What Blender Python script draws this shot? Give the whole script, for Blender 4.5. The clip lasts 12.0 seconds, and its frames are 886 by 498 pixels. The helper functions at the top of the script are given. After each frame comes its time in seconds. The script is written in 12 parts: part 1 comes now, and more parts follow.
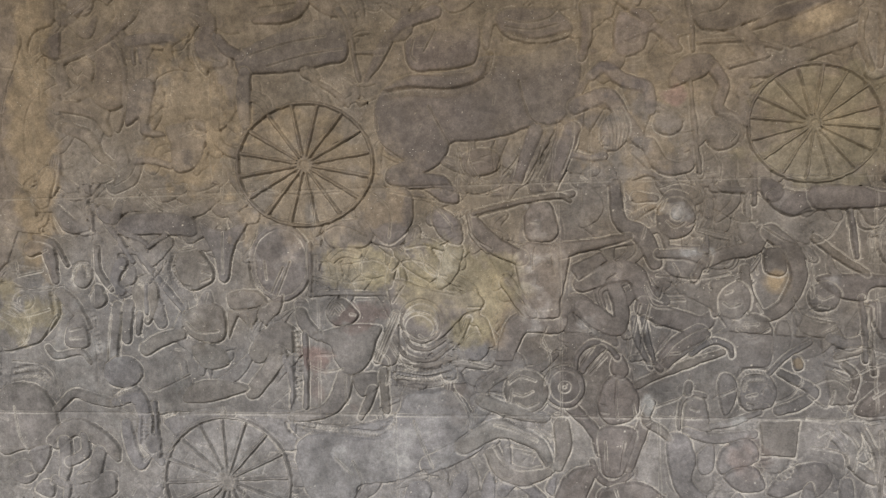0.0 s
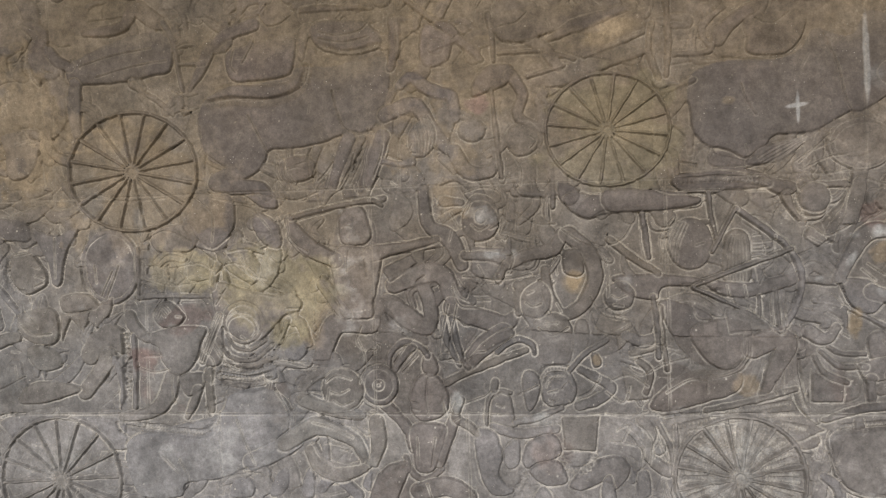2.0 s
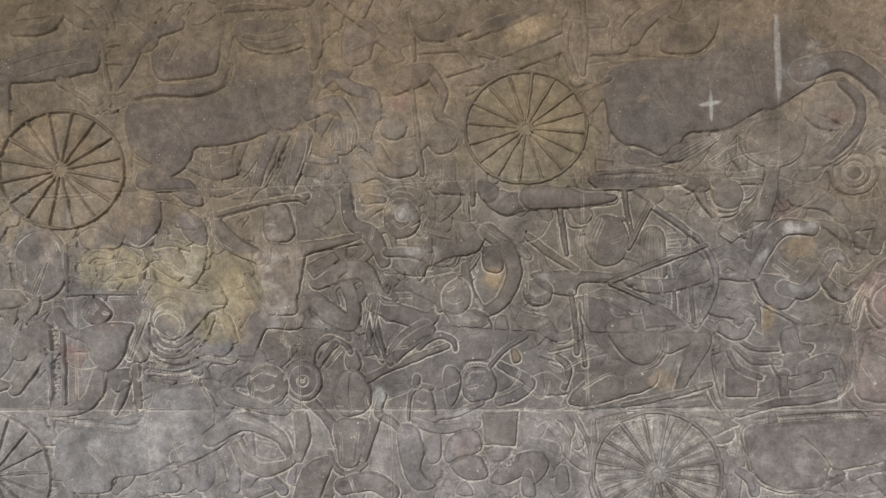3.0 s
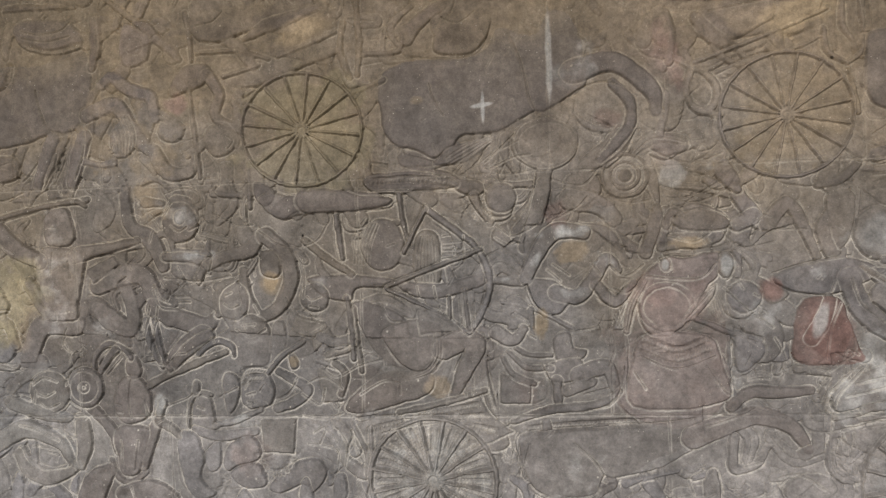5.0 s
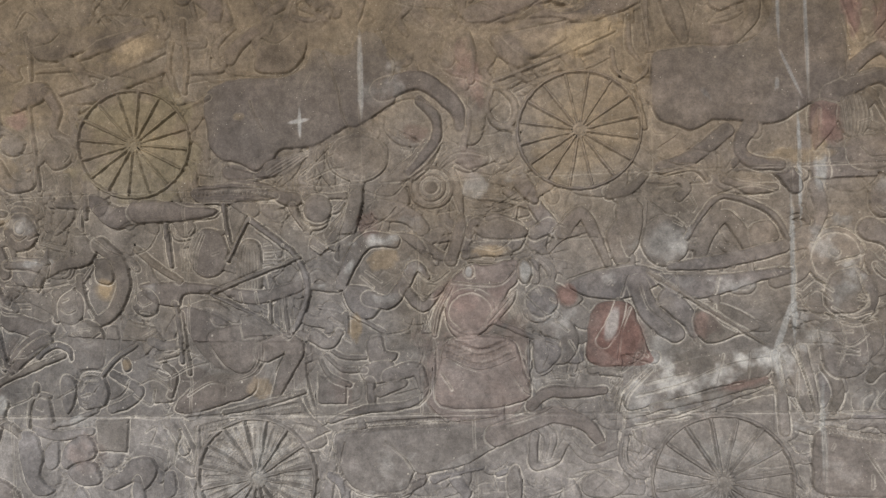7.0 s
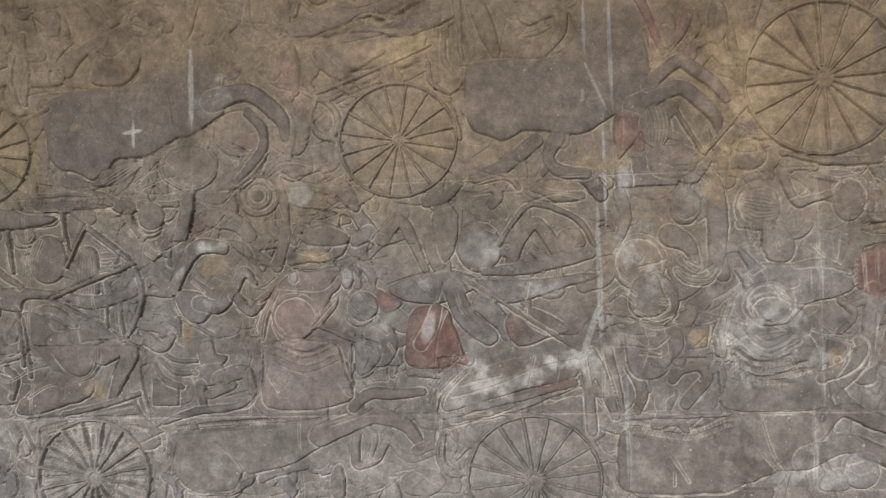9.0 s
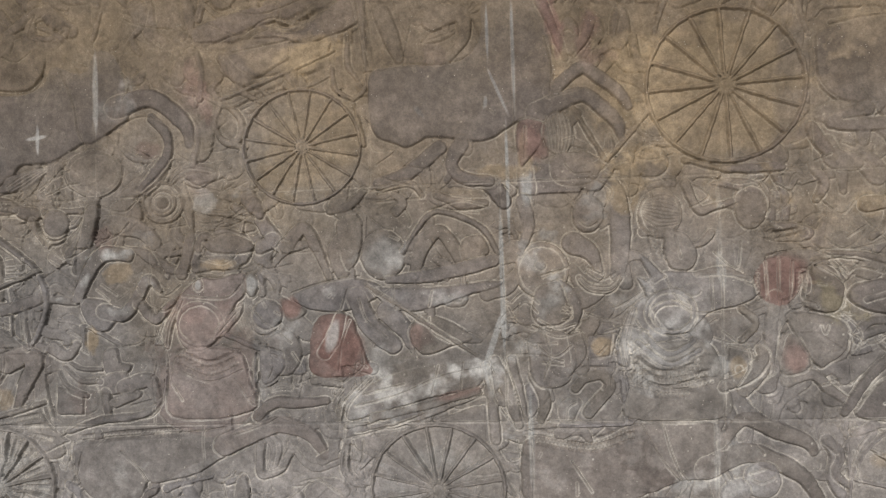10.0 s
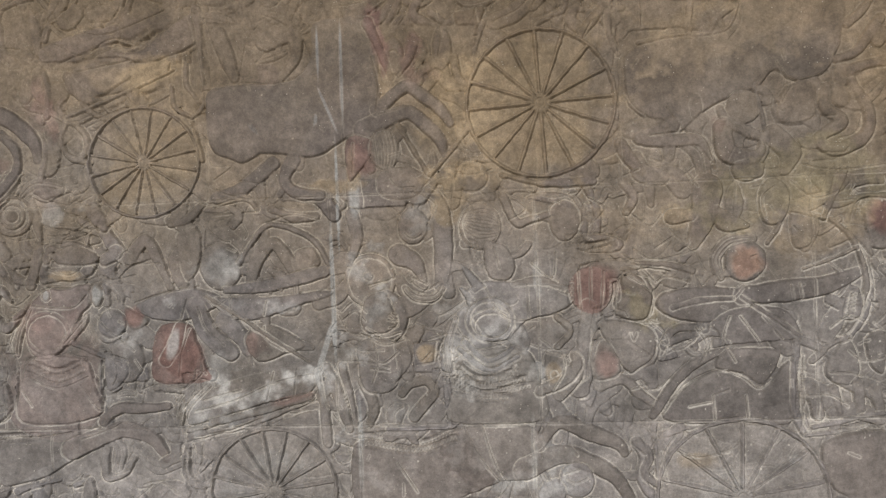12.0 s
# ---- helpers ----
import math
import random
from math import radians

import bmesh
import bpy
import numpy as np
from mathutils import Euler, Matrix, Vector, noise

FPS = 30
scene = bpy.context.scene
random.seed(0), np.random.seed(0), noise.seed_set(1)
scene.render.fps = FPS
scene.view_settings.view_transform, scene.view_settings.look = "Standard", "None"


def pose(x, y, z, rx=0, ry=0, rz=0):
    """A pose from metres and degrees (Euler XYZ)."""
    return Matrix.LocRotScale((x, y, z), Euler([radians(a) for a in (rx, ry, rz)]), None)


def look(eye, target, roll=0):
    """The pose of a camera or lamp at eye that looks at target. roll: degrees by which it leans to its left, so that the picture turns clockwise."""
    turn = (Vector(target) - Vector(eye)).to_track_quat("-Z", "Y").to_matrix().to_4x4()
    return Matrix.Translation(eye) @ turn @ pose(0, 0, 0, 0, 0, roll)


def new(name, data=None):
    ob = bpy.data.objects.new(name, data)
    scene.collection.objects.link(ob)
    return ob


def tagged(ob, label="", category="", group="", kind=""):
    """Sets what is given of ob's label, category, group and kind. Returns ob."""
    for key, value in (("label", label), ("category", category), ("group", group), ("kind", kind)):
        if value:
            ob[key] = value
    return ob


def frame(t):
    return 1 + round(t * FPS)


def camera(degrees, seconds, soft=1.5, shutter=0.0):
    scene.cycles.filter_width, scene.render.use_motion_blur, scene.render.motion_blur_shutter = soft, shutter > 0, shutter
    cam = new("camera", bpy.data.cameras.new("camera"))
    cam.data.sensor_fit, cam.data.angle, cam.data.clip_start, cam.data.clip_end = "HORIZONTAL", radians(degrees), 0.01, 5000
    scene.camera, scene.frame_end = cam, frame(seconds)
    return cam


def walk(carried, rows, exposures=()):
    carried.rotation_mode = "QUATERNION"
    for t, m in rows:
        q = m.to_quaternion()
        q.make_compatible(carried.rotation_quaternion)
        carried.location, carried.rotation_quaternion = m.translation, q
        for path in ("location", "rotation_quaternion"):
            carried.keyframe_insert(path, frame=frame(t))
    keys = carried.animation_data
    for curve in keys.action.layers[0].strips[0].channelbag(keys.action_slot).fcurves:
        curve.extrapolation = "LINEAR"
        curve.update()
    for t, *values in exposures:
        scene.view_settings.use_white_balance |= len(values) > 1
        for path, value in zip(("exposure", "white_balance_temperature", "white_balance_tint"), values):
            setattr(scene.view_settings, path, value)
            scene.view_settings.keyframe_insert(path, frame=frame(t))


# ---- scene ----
cam = camera(67.3, 12.0, soft=1.12)
PATH = [
    (0, (0.597, -1.816, 1.521), (0.369, 0.17, 1.45), -1.3),
    (0.5, (0.716, -1.829, 1.517), (0.495, 0.157, 1.454), -1.2),
    (1, (0.852, -1.839, 1.504), (0.632, 0.148, 1.458), -1.3),
    (1.5, (0.983, -1.838, 1.504), (0.768, 0.15, 1.456), -1.4),
    (2, (1.096, -1.832, 1.489), (0.887, 0.157, 1.45), -1.6),
    (2.5, (1.199, -1.827, 1.482), (0.993, 0.162, 1.441), -1.7),
    (3, (1.306, -1.83, 1.471), (1.105, 0.159, 1.436), -1.6),
    (5, (1.902, -1.739, 1.47), (1.702, 0.251, 1.429), -1.7),
    (5.5, (2.013, -1.721, 1.465), (1.816, 0.269, 1.429), -1.7),
    (6, (2.13, -1.733, 1.456), (1.928, 0.257, 1.431), -1.7),
    (6.5, (2.257, -1.761, 1.465), (2.059, 0.229, 1.434), -1.8),
    (7, (2.398, -1.788, 1.456), (2.205, 0.203, 1.44), -1.8),
    (9, (2.879, -1.805, 1.452), (2.693, 0.187, 1.443), -1.9),
    (9.5, (3.009, -1.792, 1.462), (2.823, 0.199, 1.449), -1.9),
    (10, (3.129, -1.767, 1.466), (2.951, 0.225, 1.455), -1.9),
    (10.5, (3.235, -1.746, 1.475), (3.066, 0.247, 1.458), -2.0),
    (11, (3.351, -1.747, 1.481), (3.176, 0.245, 1.459), -2.1),
    (11.5, (3.46, -1.769, 1.484), (3.294, 0.224, 1.463), -2.1),
    (12, (3.584, -1.806, 1.485), (3.419, 0.187, 1.47), -2.1),
]
walk(cam, [(t, look(eye, target, roll)) for t, eye, target, roll in PATH])


# ---- light: open gallery side with sky, sunlit court outside, unseen roof over the gallery ----
world = bpy.data.worlds.new("world")
scene.world = world
world.use_nodes = True
sky = world.node_tree.nodes.new("ShaderNodeTexSky")
sky.sky_type, sky.sun_disc = "NISHITA", False
sky.sun_elevation, sky.sun_rotation = radians(18), radians(190)
world.node_tree.nodes["Background"].inputs["Strength"].default_value = 0.05
world.node_tree.links.new(sky.outputs["Color"], world.node_tree.nodes["Background"].inputs["Color"])
sun = new("sun", bpy.data.lights.new("sun", "SUN"))
sun.data.energy, sun.data.angle, sun.data.color = 3.1, radians(34), (1.0, 0.95, 0.9)
sun.matrix_world = look((-1.5, -9, 2.9), (0, 0, 0))
scene.view_settings.exposure = 0.02


# ---- materials ----
def stone_material(name, colour=None, scale=1.0, relief=0.5):
    """Sandstone. Without a colour it takes the stain map of the carved wall (attribute tint; alpha: how polished)."""
    mat = bpy.data.materials.new(name)
    mat.use_nodes = True
    nt = mat.node_tree
    bsdf = nt.nodes["Principled BSDF"]
    bsdf.inputs["Specular IOR Level"].default_value = 0.3

    def node(kind, **values):
        n = nt.nodes.new("ShaderNode" + kind)
        for key, value in values.items():
            n.inputs[key].default_value = value
        return n

    where = node("TexCoord").outputs["Object"]

    def noise_tex(size, detail, rough=0.6):
        n = node("TexNoise", Scale=size * scale, Detail=detail, Roughness=rough)
        nt.links.new(where, n.inputs["Vector"])
        return n.outputs["Fac"]

    def ramp(src, a, b, low, high):
        n = node("MapRange", **{"From Min": a, "From Max": b, "To Min": low, "To Max": high})
        nt.links.new(src, n.inputs["Value"])
        return n.outputs["Result"]

    def times(a, b):
        n = nt.nodes.new("ShaderNodeMath")
        n.operation = "MULTIPLY"
        nt.links.new(a, n.inputs[0])
        nt.links.new(b, n.inputs[1])
        return n.outputs[0]

    grain = times(ramp(noise_tex(170, 5, 0.7), 0.3, 0.7, 0.84, 1.16), ramp(noise_tex(48, 6, 0.75), 0.36, 0.64, 0.78, 1.22))
    blotch = ramp(noise_tex(16, 6, 0.65), 0.3, 0.7, 0.75, 1.25)
    mix = node("Mix", Factor=1.0)
    mix.data_type, mix.blend_type = "RGBA", "MULTIPLY"
    mix.inputs[0].default_value = 1.0
    if colour:
        mix.inputs[6].default_value = (*colour, 1)
        bsdf.inputs["Roughness"].default_value = 0.85
    else:
        tint = node("Attribute")
        tint.attribute_name = "tint"
        nt.links.new(tint.outputs["Color"], mix.inputs[6])
        nt.links.new(ramp(tint.outputs["Alpha"], 0, 1, 0.82, 0.36), bsdf.inputs["Roughness"])
    comb = node("CombineColor")
    value = times(grain, blotch)
    for k in range(3):
        nt.links.new(value, comb.inputs[k])
    nt.links.new(comb.outputs[0], mix.inputs[7])
    # pale specks and pits
    pits = nt.nodes.new("ShaderNodeTexVoronoi")
    pits.inputs["Scale"].default_value = 75 * scale
    nt.links.new(where, pits.inputs["Vector"])
    speck = node("Mix")
    speck.data_type = "RGBA"
    nt.links.new(times(ramp(pits.outputs["Distance"], 0.16, 0.05, 0, 0.75), ramp(noise_tex(9, 3), 0.5, 0.66, 0, 1)), speck.inputs[0])
    nt.links.new(mix.outputs[2], speck.inputs[6])
    speck.inputs[7].default_value = (0.5, 0.47, 0.42, 1)
    nt.links.new(speck.outputs[2], bsdf.inputs["Base Color"])
    bump = node("Bump", Strength=relief, Distance=0.004)
    nt.links.new(times(noise_tex(260, 4, 0.7), noise_tex(40, 6)), bump.inputs["Height"])
    nt.links.new(bump.outputs["Normal"], bsdf.inputs["Normal"])
    return mat


CARVED = stone_material("carved_sandstone")
PLAIN = stone_material("grey_sandstone", (0.14, 0.125, 0.105))
FLOOR = stone_material("worn_floor_sandstone", (0.16, 0.13, 0.1), 0.5)
EARTH = stone_material("court_earth", (0.3, 0.25, 0.19), 0.2)


def box_mesh(name, x0, x1, y0, y1, z0, z1, material):
    bm = bmesh.new()
    bmesh.ops.create_cube(bm, size=1, matrix=Matrix.Translation(((x0 + x1) / 2, (y0 + y1) / 2, (z0 + z1) / 2)) @ Matrix.Diagonal((x1 - x0, y1 - y0, z1 - z0, 1)))
    bmesh.ops.bevel(bm, geom=bm.edges[:], offset=0.004, segments=1, affect="EDGES")
    mesh = bpy.data.meshes.new(name)
    bm.to_mesh(mesh)
    bm.free()
    mesh.materials.append(material)
    return new(name, mesh)


# ---- large structure: carved gallery wall; unseen floor, parapet, roof, end walls and court ----
wall = tagged(box_mesh("wall_north", -9, 13, 0.02, 0.6, 0, 3.6, PLAIN), "weathered sandstone gallery wall carved with a battle relief", "wall", kind="structure")
tagged(box_mesh("floor", -9, 13, -3.0, 0.02, -0.3, 0, FLOOR), "worn sandstone slab floor of the gallery", "floor", kind="structure")
tagged(box_mesh("wall_south", -9, 13, -3.0, -2.6, 0, 0.55, PLAIN), "unseen plain low parapet wall added on the open side", "wall", kind="structure")
# added roof, out of view; its height shades the upper wall
tagged(box_mesh("ceiling", -9, 13, -3.0, 0.02, 3.6, 3.9, PLAIN), "unseen plain roof added to shade the top of the wall", "ceiling", kind="structure")
tagged(box_mesh("wall_west", -9.4, -9, -3.0, 0.6, 0, 3.6, PLAIN), "plain sandstone end wall", "wall", kind="structure")
tagged(box_mesh("wall_east", 13, 13.4, -3.0, 0.6, 0, 3.6, PLAIN), "plain sandstone end wall", "wall", kind="structure")
tagged(box_mesh("ground", -300, 300, -400, 200, -1.6, -1.2, EARTH), "dry earth court outside the gallery", "ground", kind="structure")

# plain dressed blocks below, above and beside the carved field
for row, (z0, z1) in enumerate(((0.0, 0.355), (0.36, 0.708), (0.994, 1.624), (1.628, 2.245), (2.25, 2.9), (0.712, 0.99), (2.904, 3.6))):
    x = -9.0
    while x < 13:
        wide = 0.78 + 0.37 * ((x * 7.3 + row * 2.9) % 1)
        spans = [(x, min(x + wide - 0.004, 13))]
        if 0.7 < z0 < 2.24:
            spans = [(a, b) for a, b in ((spans[0][0], min(spans[0][1], -1.004)), (max(spans[0][0], 4.644), spans[0][1])) if b - a > 0.02]
        for a, b in spans:
            box_mesh("stone_block", a, b, -0.004 + 0.003 * ((x * 3.1) % 1), 0.03, z0, z1, PLAIN).parent = wall
        x += wide

# ---- the carved surface: a height map over the wall, in metres ----
X0, X1, Z0, Z1, STEP = -1.0, 4.64, 0.712, 2.245, 0.0025
NX, NZ = int((X1 - X0) / STEP) + 1, int((Z1 - Z0) / STEP) + 1
GX, GZ = X0 + STEP * np.arange(NX), Z0 + STEP * np.arange(NZ)
H = np.zeros((NZ, NX))
OWN = np.zeros((NZ, NX), np.int32)
THING = np.zeros((NZ, NX), np.int32)
DUST = np.zeros((NZ, NX))
CUT = np.zeros((NZ, NX))
PAINT = np.zeros((NZ, NX, 3))
PAINTED = np.zeros((NZ, NX))
POLISH = np.zeros((NZ, NX))
PARTS = [None]
rng = np.random.default_rng(4)


def field(size, octaves=4, stretch=1.0):
    """Smooth noise over the wall, 0 to 1; size in metres of the largest patches."""
    total, weight = np.zeros((NZ, NX)), 0
    for k in range(octaves):
        s = size / 2 ** k
        nx, nz = int((X1 - X0) / s) + 3, int((Z1 - Z0) / (s * stretch)) + 3
        a = rng.random((nz, nx))
        fx, fz = (GX - X0) / s, (GZ - Z0) / (s * stretch)
        ix, iz = fx.astype(int), fz.astype(int)
        tx, tz = fx - ix, fz - iz
        tx, tz = (tx * tx * (3 - 2 * tx))[None, :], (tz * tz * (3 - 2 * tz))[:, None]
        low = a[iz][:, ix] * (1 - tx) + a[iz][:, ix + 1] * tx
        high = a[iz + 1][:, ix] * (1 - tx) + a[iz + 1][:, ix + 1] * tx
        total += (low * (1 - tz) + high * tz) * 0.6 ** k
        weight += 0.6 ** k
    return total / weight


ROUGH = field(0.06, 4)
BLOTCH = field(0.35, 5)
CHISEL = field(0.022, 2)
WANDER = field(0.075, 2)
STREAK = field(0.05, 4, 9.0)


def curve(points, closed=False, n=6):
    """A smooth curve through the points (x, z, width...)."""
    p = np.array(points, float)
    count = len(p)
    if count < 3 and not closed:
        return p
    out = []
    for i in range(count if closed else count - 1):
        if closed:
            a, b, c, d = p[i - 1], p[i], p[(i + 1) % count], p[(i + 2) % count]
        else:
            a, b, c, d = p[max(i - 1, 0)], p[i], p[i + 1], p[min(i + 2, count - 1)]
        for t in np.arange(n) / n:
            out.append(0.5 * (2 * b + (c - a) * t + (2 * a - 5 * b + 4 * c - d) * t * t + (3 * b - a - 3 * c + d) * t ** 3))
    if not closed:
        out.append(p[-1])
    return np.array(out)


def window(x0, x1, z0, z1, margin=0.014):
    i0, i1 = int((x0 - margin - X0) / STEP), int((x1 + margin - X0) / STEP) + 2
    j0, j1 = int((z0 - margin - Z0) / STEP), int((z1 + margin - Z0) / STEP) + 2
    i0, j0 = min(max(i0, 0), NX - 2), min(max(j0, 0), NZ - 2)
    return slice(j0, max(min(j1, NZ), j0 + 1)), slice(i0, max(min(i1, NX), i0 + 1))


def reach(line, sl):
    """How far inside a swept line each place of the window lies (negative: outside)."""
    x, z = GX[sl[1]][None, :], GZ[sl[0]][:, None]
    d = np.full((len(GZ[sl[0]]), len(GX[sl[1]])), -9.0)
    for a, b in zip(line[:-1], line[1:]):
        vx, vz = b[0] - a[0], b[1] - a[1]
        t = np.clip(((x - a[0]) * vx + (z - a[1]) * vz) / max(vx * vx + vz * vz, 1e-9), 0, 1)
        r = (a[2] + (b[2] - a[2]) * t) / 2
        np.maximum(d, r - np.hypot(x - a[0] - t * vx, z - a[1] - t * vz), out=d)
    return d


CHARIOTS = []


class Carving:
    """One carved thing: its parts are the patches of the wall's surface that its strokes raise."""

    count = 0
    dust = 1.0
    loose = 0.016

    def __init__(self, name, label, category, group=""):
        Carving.count += 1
        self.tid, self.tags, self.name, self.pid = Carving.count, (label, category, group), name, 0
        self.part("", "")
        self.home, self.place = None, (0, 0)
        if name == "carved_chariot":
            CHARIOTS.append(self)

    def part(self, name, label=""):
        PARTS.append((self, name, label))
        self.pid = len(PARTS) - 1
        return self

    def stamp(self, d, sl, h, r, over, rim, fade=1.0):
        d = d + 0.0045 * (CHISEL[sl] - 0.5) + self.loose * min(1, r / 0.014) * (WANDER[sl] - 0.5)
        self.place = (GX[sl[1]].mean(), GZ[sl[0]].mean())
        bevel = min(r, 0.0045)
        p = h * (0.66 * (1 - (1 - np.clip(d / bevel, 0, 1)) ** 2) + 0.44 * np.sqrt(1 - (1 - np.clip(d / (r * 1.6), 0, 1)) ** 2)) * fade
        rim = rim * fade
        old, mine, inside = H[sl].copy(), (THING[sl] == self.tid) & (self.tid > 0), d > 0
        new_h = np.where(mine, np.maximum(old, p + 0.12 * old), p + 0.35 * np.clip(old, -0.002, 0.02))
        H[sl] = np.where(inside, new_h, old)
        CUT[sl] = np.where(inside & ~mine, 0.15 * CUT[sl], CUT[sl])
        force = np.where(mine, 0.45 * over, 1.0)
        H[sl] -= 0.0062 * rim * force * np.exp(-(np.minimum(d, 0) / 0.0032) ** 2) * (d <= 0)
        edge = self.dust * rim * np.where(mine, 0.9 * over, 1.0) * np.exp(-((d + 0.0035) / 0.0017) ** 2)
        DUST[sl] = np.maximum(np.where(inside & ~mine, 0, DUST[sl]), edge)
        fresh = inside & (~mine | (over & (p >= old * 0.8)))
        OWN[sl] = np.where(fresh, self.pid, OWN[sl])
        THING[sl] = np.where(inside, self.tid, THING[sl])

    def limb(self, h, *points, over=True, rim=1.0):
        """A rounded stroke through (x, z, width), h millimetres proud."""
        line = curve(points)
        w = line[:, 2].max() / 2
        sl = window(line[:, 0].min() - w, line[:, 0].max() + w, line[:, 1].min() - w, line[:, 1].max() + w)
        x, z = GX[sl[1]][None, :], GZ[sl[0]][:, None]
        fade = 1.0
        if self.loose and w > 0.008:
            for p in (line[0], line[-1]):
                fade = fade * np.clip(0.3 + np.hypot(x - p[0], z - p[1]) / (1.5 * w), 0, 1)
        self.stamp(reach(line, sl), sl, 1.05 * h / 1000, max(0.005, min(w, 0.022)), over, rim, fade)
        return self

    def slab(self, h, *points, over=True, rim=1.0, soft=0.014, sharp=False, melt=False):
        """A flat raised shape with a rounded edge; its outline runs through the points (x, z)."""
        line = np.array([*points, points[0]], float) if sharp else curve(points, True, 5)
        if not sharp:
            line = np.vstack([line, line[:1]])
        sl = window(line[:, 0].min(), line[:, 0].max(), line[:, 1].min(), line[:, 1].max())
        d = -reach(np.c_[line, np.zeros(len(line))], sl)
        x, z = GX[sl[1]][None, :], GZ[sl[0]][:, None]
        high, low = line[:, 1].max(), line[:, 1].min()
        fade = np.clip(1.5 * (high - z) / (high - low), 0.12, 1) * np.ones_like(d) if melt else 1.0
        odd = np.zeros(d.shape, bool)
        for a, b in zip(line[:-1], line[1:]):
            if a[1] != b[1]:
                odd ^= ((a[1] > z) != (b[1] > z)) & (x < (b[0] - a[0]) * (z - a[1]) / (b[1] - a[1]) + a[0])
        self.stamp(np.where(odd, d, -d), sl, 1.05 * h / 1000, min(max(0.02, d[odd].max() * 0.5 if odd.any() else 0), 0.06) if h > 8 else soft, over, rim, fade)
        return self

    def oval(self, h, x, z, rx, rz, turn=0, over=True, rim=1.0, soft=None):
        ring = [(x + rx * math.cos(a) * math.cos(turn) - rz * math.sin(a) * math.sin(turn), z + rx * math.cos(a) * math.sin(turn) + rz * math.sin(a) * math.cos(turn))
                for a in np.linspace(0, 2 * math.pi, 10, endpoint=False)]
        return self.slab(0.75 * h, *ring, over=over, rim=rim, soft=soft or max(0.006, min(rx, rz) * 0.5))

    def ring(self, h, x, z, rx, rz, w, over=True, rim=1.0):
        a = np.linspace(0, 2 * math.pi, 33)
        line = np.c_[x + rx * np.cos(a), z + rz * np.sin(a), np.full(33, w)]
        sl = window(x - rx - w, x + rx + w, z - rz - w, z + rz + w)
        self.stamp(reach(line, sl), sl, h / 1000, max(0.004, w / 2), over, rim)
        return self

    def cut(self, w, deep, *points, dust=0.8):
        return incise(w, deep, *points, dust=dust, thing=self.tid)

    def beads(self, r, gap, *points, h=3.5):
        """A row of small beads along a curve."""
        line = curve([(*p[:2], r * 2) for p in points])
        lengths = np.r_[0, np.cumsum(np.hypot(*np.diff(line[:, :2], axis=0).T))]
        for s in np.arange(0, lengths[-1], gap):
            x, z = np.interp(s, lengths, line[:, 0]), np.interp(s, lengths, line[:, 1])
            sl = window(x - r, x + r, z - r, z + r, 0.006)
            d = r - np.hypot(GX[sl[1]][None, :] - x, GZ[sl[0]][:, None] - z)
            H[sl] += h / 1000 * np.clip(1.4 * d / r, -0.9, 0.8)
            DUST[sl] = np.maximum(DUST[sl], 0.55 * np.exp(-(d / 0.002) ** 2))
        return self

    def hatch(self, gap, deep, *points, rows=5):
        """Parallel grooves that follow a line through (x, z, width): pleats, manes, strands."""
        line = curve(points)
        way = np.gradient(line[:, :2], axis=0)
        side = np.c_[-way[:, 1], way[:, 0]] / np.maximum(np.hypot(*way.T), 1e-9)[:, None]
        for k in range(rows):
            off = (k + 0.5) / rows - 0.5
            incise(gap, deep, *[tuple(p[:2] + s * p[2] * off) for p, s in zip(line[::3], side[::3])], dust=0.5)
        return self

    def tone(self, colour, strength, polish=0.0):
        """A stain that keeps to this carving."""
        m = (THING == self.tid) * strength * np.clip(H / 0.004, 0.7, 1) * np.clip(0.75 + 1.1 * (BLOTCH - 0.3) + 0.7 * (ROUGH - 0.5), 0.2, 1)
        PAINT[:] = PAINT * (1 - m[..., None]) + np.array(colour) * m[..., None]
        PAINTED[:] = np.maximum(PAINTED, m)
        POLISH[:] = np.maximum(POLISH, polish * (THING == self.tid))
        return self


def incise(w, deep, *points, dust=0.8, thing=None):
    """A groove cut along a curve through (x, z); w and deep in millimetres."""
    line = curve([(*p[:2], w / 1000) for p in points])
    sl = window(line[:, 0].min(), line[:, 0].max(), line[:, 1].min(), line[:, 1].max())
    d = w / 2000 - reach(line, sl) + 0.002 * (CHISEL[sl] - 0.5)
    CUT[sl] = np.maximum(CUT[sl], 1.9 * deep / 1000 * np.exp(-(np.maximum(d, 0) / 0.0019) ** 2))
    DUST[sl] = np.maximum(DUST[sl], dust * np.exp(-((d - 0.0032) / 0.0015) ** 2))


